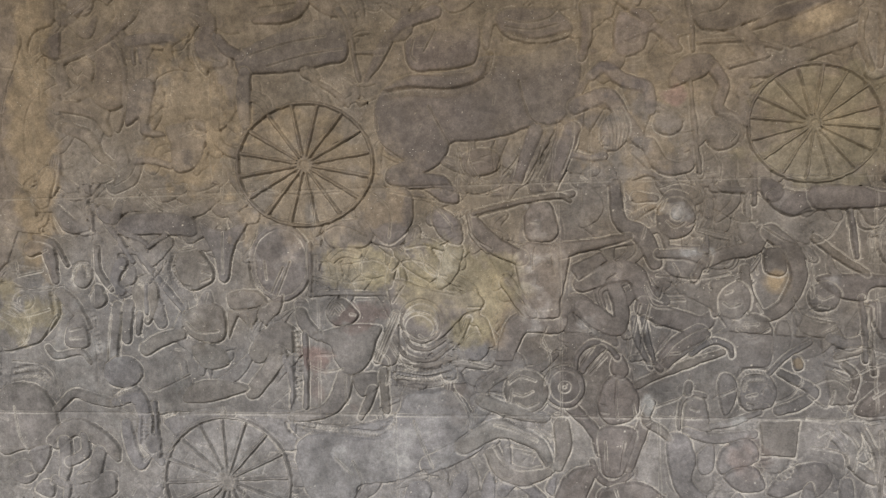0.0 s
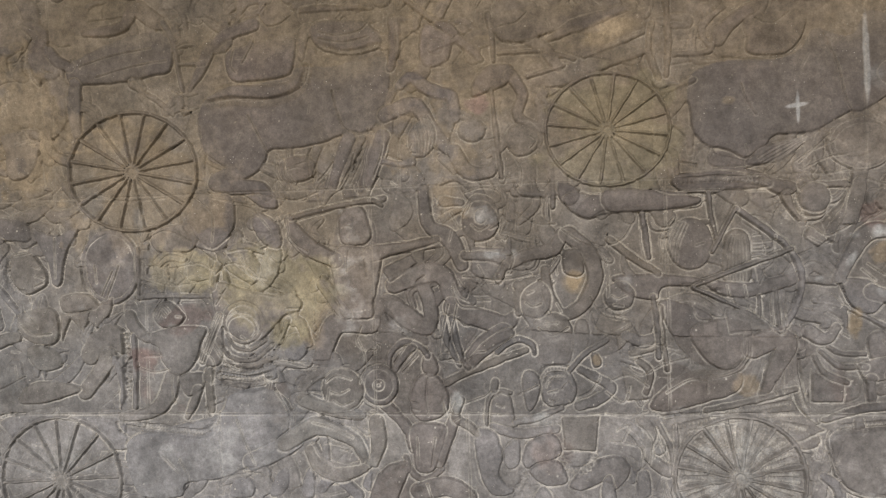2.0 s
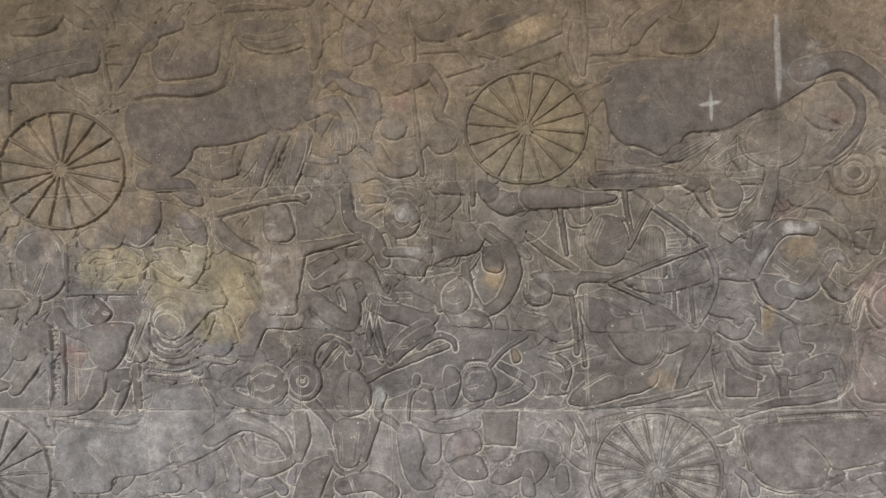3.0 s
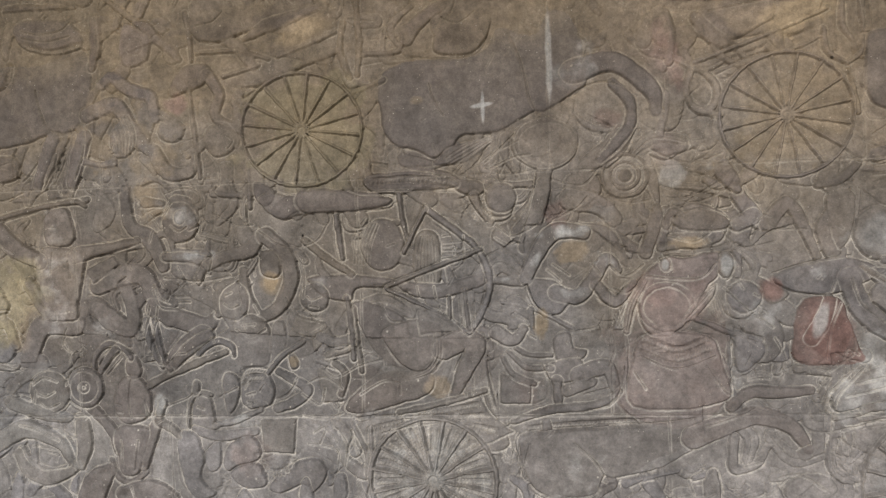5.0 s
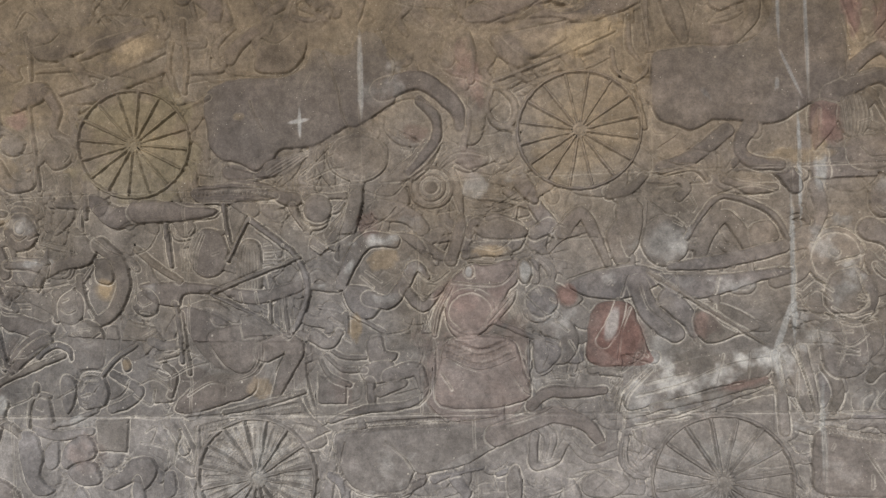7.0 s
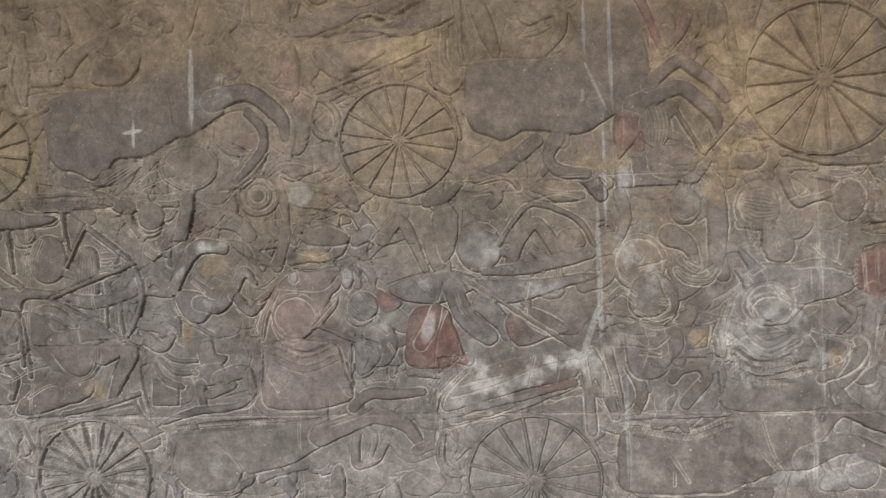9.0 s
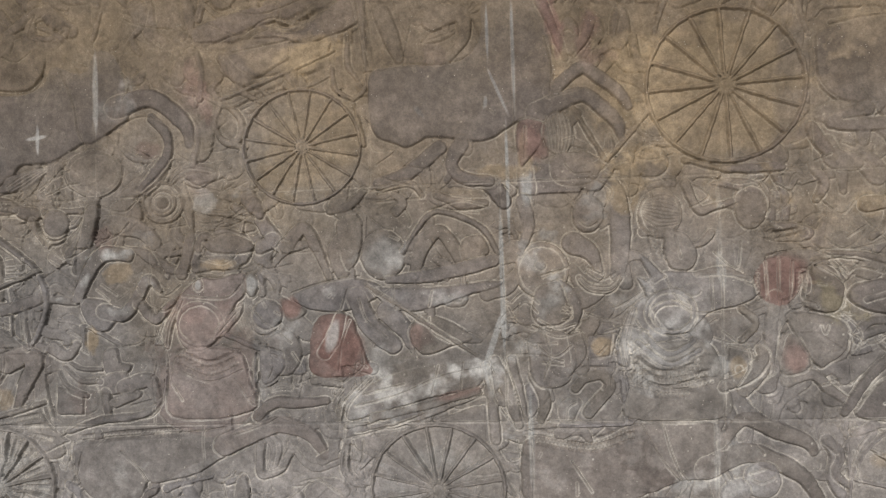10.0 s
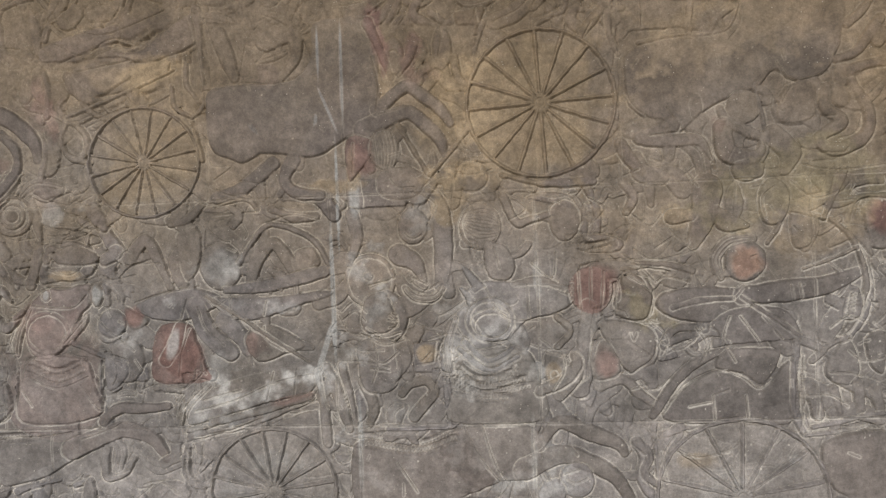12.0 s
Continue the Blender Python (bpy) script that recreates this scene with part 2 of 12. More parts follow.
def stain(x, z, rx, rz, colour, strength=0.8, turn=0.0, ragged=1.0, polish=0.0):
    """A ragged-edged patch on the stone: pigment, lichen, lime, or painted glint and shade."""
    m = max(rx, rz) * 1.5
    if colour == LIME_AND_GLINT and ragged > 0.5:
        strength, ragged = 0.7 * strength, 1.3 * ragged
    sl = window(x - m, x + m, z - m, z + m)
    u, v = GX[sl[1]][None, :] - x, GZ[sl[0]][:, None] - z
    a, b = u * math.cos(turn) + v * math.sin(turn), v * math.cos(turn) - u * math.sin(turn)
    d = 1 - np.hypot(a / rx, b / rz) + ragged * 2.2 * (ROUGH[sl] - 0.5) + ragged * 1.2 * (BLOTCH[sl] - 0.5)
    k = strength * np.clip(d / 0.35, 0, 1)
    if colour == LIME_AND_GLINT and ragged > 0.3:
        k = k * np.clip(3.2 * (ROUGH[sl] - 0.4) + 1.5 * (CHISEL[sl] - 0.5) * (ROUGH[sl] > 0.4), 0.05, 1)
    PAINT[sl] = PAINT[sl] * (1 - k[..., None]) + np.array(colour) * k[..., None]
    PAINTED[sl] = np.maximum(PAINTED[sl], k)
    POLISH[sl] = np.maximum(POLISH[sl], polish * k)


def dress(*points):
    """Cuts the stone back to the ground inside an outline, before figures are carved there."""
    line = np.array([*points, points[0]], float)
    sl = window(line[:, 0].min(), line[:, 0].max(), line[:, 1].min(), line[:, 1].max())
    x, z = GX[sl[1]][None, :], GZ[sl[0]][:, None]
    odd = np.zeros((z.size, x.size), bool)
    for a, b in zip(line[:-1], line[1:]):
        if a[1] != b[1]:
            odd ^= ((a[1] > z) != (b[1] > z)) & (x < (b[0] - a[0]) * (z - a[1]) / (b[1] - a[1]) + a[0])
    H[sl] = np.where(odd, 0.25 * H[sl], H[sl])
    DUST[sl] = np.where(odd, 0.25 * DUST[sl], DUST[sl])
    CUT[sl] = np.where(odd, 0.2 * CUT[sl], CUT[sl])
    OWN[sl] = np.where(odd, 0, OWN[sl])
    THING[sl] = np.where(odd, 0, THING[sl])


WHEELS = []


def wheel(x, z, rx, rz, spokes, start=0.0, w=0.011, hub=0.022, name="wheel", label="carved stone chariot wheel with thin spokes"):
    c = Carving(name, label, "wheel carving", "carved chariot wheels")
    c.dust, c.loose = 0.3, 0.0
    WHEELS.append(c.tid)
    sl = window(x - rx, x + rx, z - rz, z + rz)
    disc = np.clip((1 - np.hypot((GX[sl[1]][None, :] - x) / rx, (GZ[sl[0]][:, None] - z) / rz)) / 0.05, 0, 1)
    H[sl] *= 1 - 0.75 * disc
    DUST[sl] *= 1 - 0.65 * disc
    CUT[sl] *= 1 - 0.75 * disc
    c.home = min(CHARIOTS, key=lambda o: math.dist(o.place, (x, z + 0.1)))
    for k in range(spokes):
        a = start + 2 * math.pi * k / spokes
        c.part("spoke")
        c.limb(9, (x + hub * 0.6 * math.cos(a), z + hub * 0.6 * math.sin(a), w * 0.8), (x + rx * 0.95 * math.cos(a), z + rz * 0.95 * math.sin(a), w))
    c.part("rim").ring(9.5, x, z, rx, rz, w)
    c.part("hub").oval(5, x, z, hub, hub, rim=0.3, soft=0.012)
    c.ring(6, x, z, hub * 0.5, hub * 0.5, 0.005)
    return c


def infill(count, seed, high=1.0):
    """Close-set low carved strokes (leaves, limbs, folds, too worn to name) on the ground between the figures."""
    r = np.random.default_rng(seed)
    g = Carving("ground_infill", "", "")
    g.tid = g.pid = 0
    for _ in range(count):
        x, z, a, bend = r.uniform(X0, X1), r.uniform(Z0, Z1), r.uniform(0, math.pi), r.uniform(-0.9, 0.9)
        long, w, h = r.uniform(0.025, 0.085), r.uniform(0.016, 0.058), r.uniform(3.0, 7.0)
        g.dust = r.uniform(0.1, 0.8)
        ends = [(x + s * long * math.cos(a + s * bend), z + s * long * math.sin(a + s * bend)) for s in (-1, 0, 1)]
        g.limb(h * high, (*ends[0], w * r.uniform(0.15, 1)), (*ends[1], w), (*ends[2], w * r.uniform(0.15, 0.9)))
        if r.random() < 0.35:
            incise(2, 2, *ends, dust=0.4)


infill(1700, 7)
for _ in range(420):
    x, z, a, bend, n = rng.uniform(X0, X1), rng.uniform(Z0, 1.75), rng.uniform(0, math.pi), rng.uniform(-1, 1), rng.uniform(0.02, 0.06)
    incise(2, rng.uniform(1, 2.5), *[(x + s * n * math.cos(a + s * bend), z + s * n * math.sin(a + s * bend)) for s in (-1, 0, 1)], dust=rng.uniform(0.3, 0.9))
RED, OCHRE, LIME_AND_GLINT, DARK, LICHEN, ROSE = (0.145, 0.09, 0.082), (0.25, 0.195, 0.125), (0.30, 0.308, 0.312), (0.092, 0.079, 0.074), (0.22, 0.195, 0.12), (0.132, 0.103, 0.096)


# upper register, first chariot
stain(-0.809, 1.878, 0.079, 0.584, OCHRE, 0.7, 0.000, ragged=0.5)
stain(-0.338, 1.874, 0.181, 0.214, OCHRE, 0.5, 0.000)
stain(0.036, 1.638, 0.224, 0.192, OCHRE, 0.35, 0.000)
c = Carving("carved_tree", "pale ochre carved tree trunk with grooved bark", "tree carving")
c.slab(5, (-0.935, 2.245), (-0.747, 2.234), (-0.734, 2.136), (-0.798, 2.107), (-0.810, 2.042), (-0.734, 1.956), (-0.719, 1.890), (-0.732, 1.809), (-0.753, 1.727), (-0.818, 1.696), (-0.855, 1.664), (-0.822, 1.613), (-0.809, 1.497), (-0.902, 1.448), (-0.975, 1.466))
c.cut(3, 3, (-0.866, 2.176), (-0.834, 2.092), (-0.847, 2.027), (-0.787, 1.959), (-0.781, 1.893), (-0.732, 1.809))
c.cut(3, 3, (-0.856, 2.028), (-0.887, 1.947), (-0.911, 1.832), (-0.898, 1.716), (-0.855, 1.664))
c.cut(3, 2.5, (-0.734, 1.956), (-0.807, 1.911), (-0.838, 1.829), (-0.835, 1.714))
c.cut(2, 2, (-0.910, 2.014), (-0.803, 2.001), (-0.714, 2.013))
c = Carving("carved_warrior", "weathered sandstone carved archer with a plumed cap", "figure carving", "carved warriors")
c.slab(10, (-0.763, 2.088), (-0.674, 2.108), (-0.614, 2.080), (-0.607, 2.032), (-0.643, 2.009), (-0.722, 2.021), (-0.774, 2.048))
c.limb(8, (-0.728, 1.886, 0.027), (-0.632, 1.864, 0.030), (-0.575, 1.809, 0.024))
c.beads(0.004, 0.014, (-0.722, 2.018), (-0.626, 2.011))
c = Carving("carved_spear", "thin carved spear shaft across a warrior", "weapon carving")
c.limb(6, (-0.727, 2.018, 0.012), (-0.588, 2.079, 0.012), (-0.472, 2.153, 0.012))
c = Carving("carved_feather", "grey carved feather plume with fine grooves", "plume carving")
c.slab(8, (-0.764, 1.761), (-0.728, 1.773), (-0.724, 1.710), (-0.748, 1.645), (-0.795, 1.609), (-0.825, 1.627), (-0.782, 1.695))
c.hatch(2, 2, (-0.743, 1.760, 0.024), (-0.764, 1.695, 0.045), (-0.803, 1.630, 0.041), rows=5)
c = Carving("carved_horse", "grey carved horse with a long smooth belly", "horse carving", "carved horses")
c.limb(10, (0.642, 1.765, 0.036), (0.618, 1.705, 0.033), (0.579, 1.638, 0.027))
c.limb(10, (0.724, 1.776, 0.042), (0.701, 1.687, 0.039), (0.674, 1.627, 0.027))
c.cut(2, 2, (0.687, 1.755), (0.663, 1.681), (0.647, 1.636))
c.tone(DARK, 0.62, 0.3)
c = Carving("carved_scarf", "carved saddle cloth with a beaded border", "drapery carving")
c.slab(6, (0.159, 1.884), (0.235, 1.868), (0.195, 1.844), sharp=True)
c = Carving("carved_canopy", "carved hanging cloth with beaded fringe", "drapery carving")
c.slab(8, (0.536, 2.139), (0.745, 2.126), (0.744, 2.052), (0.669, 2.019), (0.579, 2.031), (0.527, 2.094))
c = Carving("carved_dwarf", "small crouching carved figure with round belly", "figure carving", "carved warriors")
c.slab(9, (0.442, 1.703), (0.481, 1.725), (0.542, 1.718), (0.549, 1.669), (0.495, 1.648), (0.449, 1.665))
c.cut(2, 2, (0.465, 1.687), (0.504, 1.694), (0.534, 1.677))

# middle register, left
c = Carving("carved_fish", "long flat carved body with rounded ends", "ornament carving")
c.slab(11, (-0.512, 1.614), (-0.458, 1.666), (-0.363, 1.673), (-0.278, 1.670), (-0.245, 1.639), (-0.255, 1.607), (-0.348, 1.609), (-0.434, 1.616))
c = Carving("carved_spear", "long thin carved lance shaft", "weapon carving")
c.limb(6, (-0.720, 1.690, 0.014), (-0.624, 1.649, 0.015), (-0.529, 1.619, 0.013))
c = Carving("carved_warrior", "carved fallen warrior with bent limbs", "figure carving", "carved warriors")
c.limb(10, (-0.742, 1.592, 0.031), (-0.700, 1.544, 0.031), (-0.638, 1.523, 0.027))
c.limb(11, (-0.644, 1.592, 0.034), (-0.620, 1.542, 0.038), (-0.569, 1.492, 0.034))
c.slab(11, (-0.658, 1.675), (-0.586, 1.706), (-0.571, 1.656), (-0.607, 1.624), (-0.660, 1.634))
stain(-0.078, 1.418, 0.073, 0.057, LIME_AND_GLINT, 0.4, 0.000)
c = Carving("carved_table", "thin carved ledge bar above a small attendant", "ornament carving")
c.limb(6, (0.238, 1.382, 0.013), (0.237, 1.335, 0.013))
stain(0.021, 1.145, 0.065, 0.036, RED, 0.5, 0.000, ragged=0.9)
stain(0.155, 1.272, 0.096, 0.056, RED, 0.35, 0.000, ragged=0.9)

# lower chariot with horse
c = Carving("carved_chariot", "carved chariot body with a curling back rail", "chariot carving")
c.part("rail")
c.limb(7, (-0.467, 0.995, 0.020), (-0.284, 1.033, 0.023), (-0.097, 1.076, 0.020))
c.cut(2, 2, (-0.442, 0.982), (-0.251, 1.017), (-0.081, 1.052))
c.part("back_post")
c.limb(9, (-0.086, 1.157, 0.023), (-0.055, 1.104, 0.026), (-0.062, 1.023, 0.026), (-0.043, 0.950, 0.026), (0.014, 0.918, 0.020))
c.part("floor_panel")
c.slab(4, (-0.442, 0.970), (-0.251, 1.010), (-0.098, 1.039), (-0.068, 0.950), (-0.019, 0.902), (-0.154, 0.883), (-0.358, 0.913))
c = Carving("naga_ornament", "carved serpent head ornament with beaded crest", "ornament carving")
c.limb(9, (-0.553, 1.036, 0.034), (-0.509, 1.044, 0.038), (-0.476, 0.995, 0.024))
c.beads(0.005, 0.014, (-0.571, 1.027), (-0.535, 1.058), (-0.487, 1.061))
c.limb(8, (-0.464, 1.025, 0.014), (-0.466, 0.945, 0.015), (-0.472, 0.869, 0.015))
c = Carving("carved_horse", "grey carved horse with a rounded rump and beaded harness", "horse carving", "carved horses")
c.slab(13, (0.246, 1.358), (0.317, 1.368), (0.411, 1.341), (0.489, 1.335), (0.507, 1.308), (0.487, 1.270), (0.417, 1.251), (0.392, 1.208), (0.407, 1.145), (0.390, 1.098), (0.310, 1.066), (0.231, 1.100), (0.217, 1.177), (0.243, 1.256))
c.beads(0.006, 0.014, (0.215, 1.113), (0.295, 1.094), (0.390, 1.121))
c.beads(0.006, 0.014, (0.208, 1.137), (0.295, 1.119), (0.383, 1.145))
c.beads(0.005, 0.013, (-0.050, 0.974), (0.081, 0.943), (0.227, 0.953))
c.ring(7, 0.311, 1.428, 0.038, 0.038, 0.011)
c.tone(DARK, 0.35, 0.2)
stain(0.226, 0.889, 0.177, 0.072, LIME_AND_GLINT, 0.4, 0.000)
stain(0.404, 1.019, 0.063, 0.071, DARK, 0.6, 0.000)
c = Carving("carved_horse", "pale carved horse at the wall's end with curved neck", "horse carving", "carved horses")
c.cut(4, 4, (-0.961, 1.373), (-0.852, 1.360), (-0.761, 1.379))
c.beads(0.005, 0.014, (-0.954, 1.144), (-0.864, 1.118), (-0.791, 1.127))
c.beads(0.005, 0.014, (-0.956, 1.110), (-0.865, 1.090), (-0.792, 1.093))
c = Carving("carved_warrior", "small carved fallen warrior's head under the horses", "figure carving", "carved warriors")
c.limb(9, (-0.556, 0.775, 0.045), (-0.522, 0.734, 0.041))

# centre: fighters and the second chariot, upper register
stain(1.354, 1.750, 0.168, 0.168, LICHEN, 0.3, 0.000, ragged=0.9)
stain(0.900, 1.755, 0.174, 0.174, OCHRE, 0.4, 0.000)
stain(1.009, 1.842, 0.035, 0.025, RED, 0.4, 0.000, ragged=0.9)
c = Carving("carved_warrior", "carved crouching warrior with round belly", "figure carving", "carved warriors")
c.slab(12, (0.864, 2.056), (0.930, 2.075), (0.976, 2.019), (0.950, 1.967), (0.891, 1.940), (0.852, 1.980))
c.limb(6, (0.818, 2.143, 0.014), (0.913, 2.069, 0.014), (0.984, 2.011, 0.013))
c = Carving("carved_chariot", "carved chariot body above a spoked wheel", "chariot carving")
c.part("front_curl")
c.limb(7, (1.132, 1.904, 0.019), (1.163, 1.887, 0.019), (1.190, 1.841, 0.015))
c.part("back_post")
c.limb(9, (1.489, 2.071, 0.042), (1.480, 1.953, 0.039), (1.498, 1.885, 0.039))
c.limb(8, (1.498, 1.877, 0.018), (1.567, 1.889, 0.024))
c = Carving("carved_horse", "dark carved horse with a chalk cross on its flank", "horse carving", "carved horses")
c.limb(10, (1.756, 1.688, 0.065), (1.695, 1.669, 0.051), (1.635, 1.671, 0.033))
c.cut(3, 2.5, (1.711, 1.702), (1.725, 1.667), (1.815, 1.693))
c.tone(DARK, 0.85, 0.4)
stain(1.670, 1.824, 0.024, 0.015, OCHRE, 0.8, 0.000, ragged=0.4)
c = Carving("carved_shield", "round carved shield with ring pattern", "shield carving", "carved shields")
c.oval(9, 1.977, 1.730, 0.067, 0.067, 0.000)
c.ring(3, 1.977, 1.730, 0.049, 0.049, 0.004)
c.ring(3, 1.977, 1.730, 0.032, 0.032, 0.004)
c = Carving("carved_shield", "small round carved shield with close rings", "shield carving", "carved shields")
c.oval(9, 2.196, 1.609, 0.057, 0.057, 0.000)
c.ring(3, 2.196, 1.609, 0.048, 0.048, 0.004)
c.ring(3, 2.196, 1.609, 0.037, 0.037, 0.004)
c.ring(3, 2.196, 1.609, 0.026, 0.026, 0.004)
# bent limbs alone, no whole figure
c = Carving("carved_limb", "curved dark carved leg behind the horse", "figure carving")
c.limb(11, (2.201, 1.798, 0.026), (2.213, 1.726, 0.028), (2.162, 1.657, 0.037), (2.104, 1.630, 0.040))
c.limb(10, (1.996, 1.635, 0.026), (1.990, 1.577, 0.026), (1.964, 1.512, 0.032))
c = Carving("carved_beam", "long patterned carved quiver lying across the wall", "weapon carving")
c.slab(10, (1.527, 1.626), (1.604, 1.643), (1.724, 1.642), (1.783, 1.621), (1.827, 1.605), (1.834, 1.579), (1.789, 1.577), (1.723, 1.601), (1.632, 1.587), (1.542, 1.593))
c.beads(0.004, 0.024, (1.573, 1.614), (1.664, 1.618), (1.753, 1.607))
c.beads(0.004, 0.024, (1.587, 1.602), (1.663, 1.600), (1.708, 1.609))
c.tone(DARK, 0.4, 0)
c = Carving("carved_beam", "long plain dark carved beam under the wheel", "ornament carving")
c.slab(11, (1.269, 1.545), (1.302, 1.587), (1.372, 1.599), (1.480, 1.595), (1.571, 1.574), (1.589, 1.559), (1.555, 1.548), (1.448, 1.554), (1.355, 1.545), (1.307, 1.523))
c.slab(10, (1.217, 1.627), (1.263, 1.615), (1.278, 1.587), (1.262, 1.565), (1.230, 1.574))
c.tone(DARK, 0.6, 0)
c.limb(7, (1.209, 1.666, 0.015), (1.206, 1.560, 0.016))
c.limb(9, (1.104, 1.601, 0.025), (1.184, 1.594, 0.022))

# archer with the large bow
c = Carving("carved_warrior", "dark carved archer with outstretched arm", "figure carving", "carved warriors")
c.slab(11, (1.465, 1.145), (1.556, 1.114), (1.615, 1.053), (1.538, 1.031), (1.460, 1.001), (1.431, 1.054))
c.cut(3, 2, (1.400, 1.054), (1.479, 1.099), (1.586, 1.106))
c.tone(DARK, 0.55, 0.25)
c = Carving("carved_bow", "large carved bow with a drawn string", "weapon carving")
c.part("bowstring")
c.limb(5, (1.680, 1.581, 0.009), (1.653, 1.515, 0.009), (1.616, 1.442, 0.009))
c = Carving("carved_lance", "short upright carved lance shaft", "weapon carving")
c.limb(6, (1.617, 1.578, 0.013), (1.628, 1.449, 0.013))
c = Carving("carved_lance", "short upright carved lance shaft", "weapon carving")
c.limb(6, (1.441, 1.534, 0.014), (1.447, 1.424, 0.014))
c.limb(7, (1.353, 1.479, 0.015), (1.443, 1.416, 0.018), (1.504, 1.377, 0.015))

# lower left, small figures between the legs
c = Carving("carved_leaf", "long carved leaf-shaped scarf end", "drapery carving")
c.slab(7, (-0.615, 1.119), (-0.554, 1.157), (-0.495, 1.131), (-0.507, 1.091), (-0.575, 1.074), (-0.604, 1.091))
c = Carving("carved_lion", "carved lion-headed bracket with beaded mane", "ornament carving")
c.slab(8, (-0.573, 1.024), (-0.553, 1.047), (-0.509, 1.054), (-0.478, 1.035), (-0.490, 0.986), (-0.530, 0.974), (-0.568, 0.985))
incise(2.5, 3, (-0.752, 0.788), (-0.717, 0.772), (-0.692, 0.730))
incise(2.5, 3, (-0.601, 0.740), (-0.565, 0.767), (-0.540, 0.734))
c = Carving("carved_warrior", "overlapping carved legs of trampled soldiers", "figure carving", "carved warriors")
c.slab(6, (0.223, 0.745), (0.260, 0.815), (0.285, 0.746), sharp=True)
c.slab(6, (0.312, 0.746), (0.349, 0.819), (0.367, 0.747), sharp=True)
c = Carving("carved_warrior", "carved worn walkers on the middle ground line", "figure carving", "carved warriors")
c.slab(7, (3.663, 1.609), (3.731, 1.614), (3.782, 1.594), (3.774, 1.564), (3.706, 1.554), (3.661, 1.568))
c.limb(7, (3.918, 1.636, 0.024), (3.946, 1.597, 0.030), (3.930, 1.553, 0.024))
incise(2.5, 3, (3.921, 1.516), (3.987, 1.506), (4.060, 1.513))
c.limb(7, (2.960, 1.600, 0.022), (3.023, 1.574, 0.025), (3.087, 1.576, 0.019))

# middle fighters
incise(3, 3, (0.611, 1.217), (0.634, 1.177), (0.658, 1.168))
stain(0.657, 1.376, 0.058, 0.097, LIME_AND_GLINT, 0.55, 0.000)
stain(0.685, 1.487, 0.080, 0.064, DARK, 0.35, 0.000)
c = Carving("carved_warrior", "carved leaping warrior with bent knees and pleated cloth", "figure carving", "carved warriors")
c.limb(9, (1.069, 1.218, 0.047), (1.011, 1.177, 0.047), (0.969, 1.125, 0.041))
incise(2.5, 3, (0.916, 1.268), (0.898, 1.197), (0.923, 1.126))
incise(2.5, 3, (0.932, 1.272), (0.917, 1.197), (0.939, 1.125))
incise(2.5, 3, (0.958, 1.251), (0.946, 1.196), (0.963, 1.133))
incise(2.5, 3, (0.970, 1.369), (1.032, 1.336), (1.110, 1.337))
incise(2.5, 3, (0.976, 1.318), (1.040, 1.348), (1.106, 1.322))
incise(2.5, 3, (1.032, 1.352), (1.110, 1.365), (1.141, 1.349))
stain(0.807, 1.243, 0.048, 0.022, LIME_AND_GLINT, 0.75, 0.000, ragged=0.8)
stain(0.795, 1.381, 0.041, 0.022, LIME_AND_GLINT, 0.3, 0.000)
stain(0.906, 1.354, 0.079, 0.063, DARK, 0.4, 0.000)
# a forearm and fist alone
c = Carving("carved_limb", "lime-whitened straight carved forearm with fist", "figure carving")
c.limb(7, (0.967, 1.438, 0.025), (1.035, 1.436, 0.027), (1.081, 1.436, 0.025))
c.limb(8, (1.101, 1.474, 0.037), (1.087, 1.428, 0.037), (1.093, 1.394, 0.025))
c.slab(6, (0.971, 1.423), (1.065, 1.416), (1.072, 1.366), (0.994, 1.376))
stain(1.027, 1.436, 0.069, 0.014, LIME_AND_GLINT, 0.7, 0.000)
c = Carving("carved_sword", "short slanting carved sword blade", "weapon carving")
c.limb(6, (1.063, 1.348, 0.012), (1.103, 1.384, 0.016), (1.146, 1.430, 0.015))
c = Carving("carved_warrior", "carved frontal warrior with both arms looped overhead", "figure carving", "carved warriors")
c.slab(9, (1.131, 1.206), (1.192, 1.224), (1.253, 1.239), (1.258, 1.130), (1.188, 1.112), (1.138, 1.138))
stain(1.257, 1.359, 0.021, 0.031, OCHRE, 0.75, 0.000, ragged=0.4)
c = Carving("carved_warrior", "small carved warrior head with collar and wide sleeve", "figure carving", "carved warriors")
c.beads(0.004, 0.011, (1.341, 1.265), (1.375, 1.249), (1.416, 1.270))
c.slab(8, (1.313, 1.173), (1.366, 1.191), (1.430, 1.228), (1.472, 1.205), (1.433, 1.151), (1.349, 1.132))
c.limb(7, (1.418, 1.144, 0.021), (1.455, 1.156, 0.024), (1.483, 1.181, 0.018))
incise(2.5, 3, (1.336, 1.188), (1.412, 1.221), (1.458, 1.251))
incise(2.5, 3, (1.426, 1.197), (1.464, 1.186), (1.483, 1.192))
c = Carving("carved_warrior", "worn carved head with raised hand on the upper course", "figure carving", "carved warriors")
c.oval(9, 1.009, 1.536, 0.053, 0.059, 0.000)
incise(2.5, 3, (1.047, 1.593), (1.072, 1.553), (1.060, 1.491))
incise(3, 3, (0.882, 1.599), (0.913, 1.577), (0.953, 1.580))
incise(2.5, 3, (0.928, 1.550), (0.950, 1.510), (0.974, 1.494))
stain(1.022, 1.547, 0.031, 0.022, LIME_AND_GLINT, 0.4, 0.000)
c = Carving("carved_shield", "arched carved shield rim behind a hand", "shield carving", "carved shields")
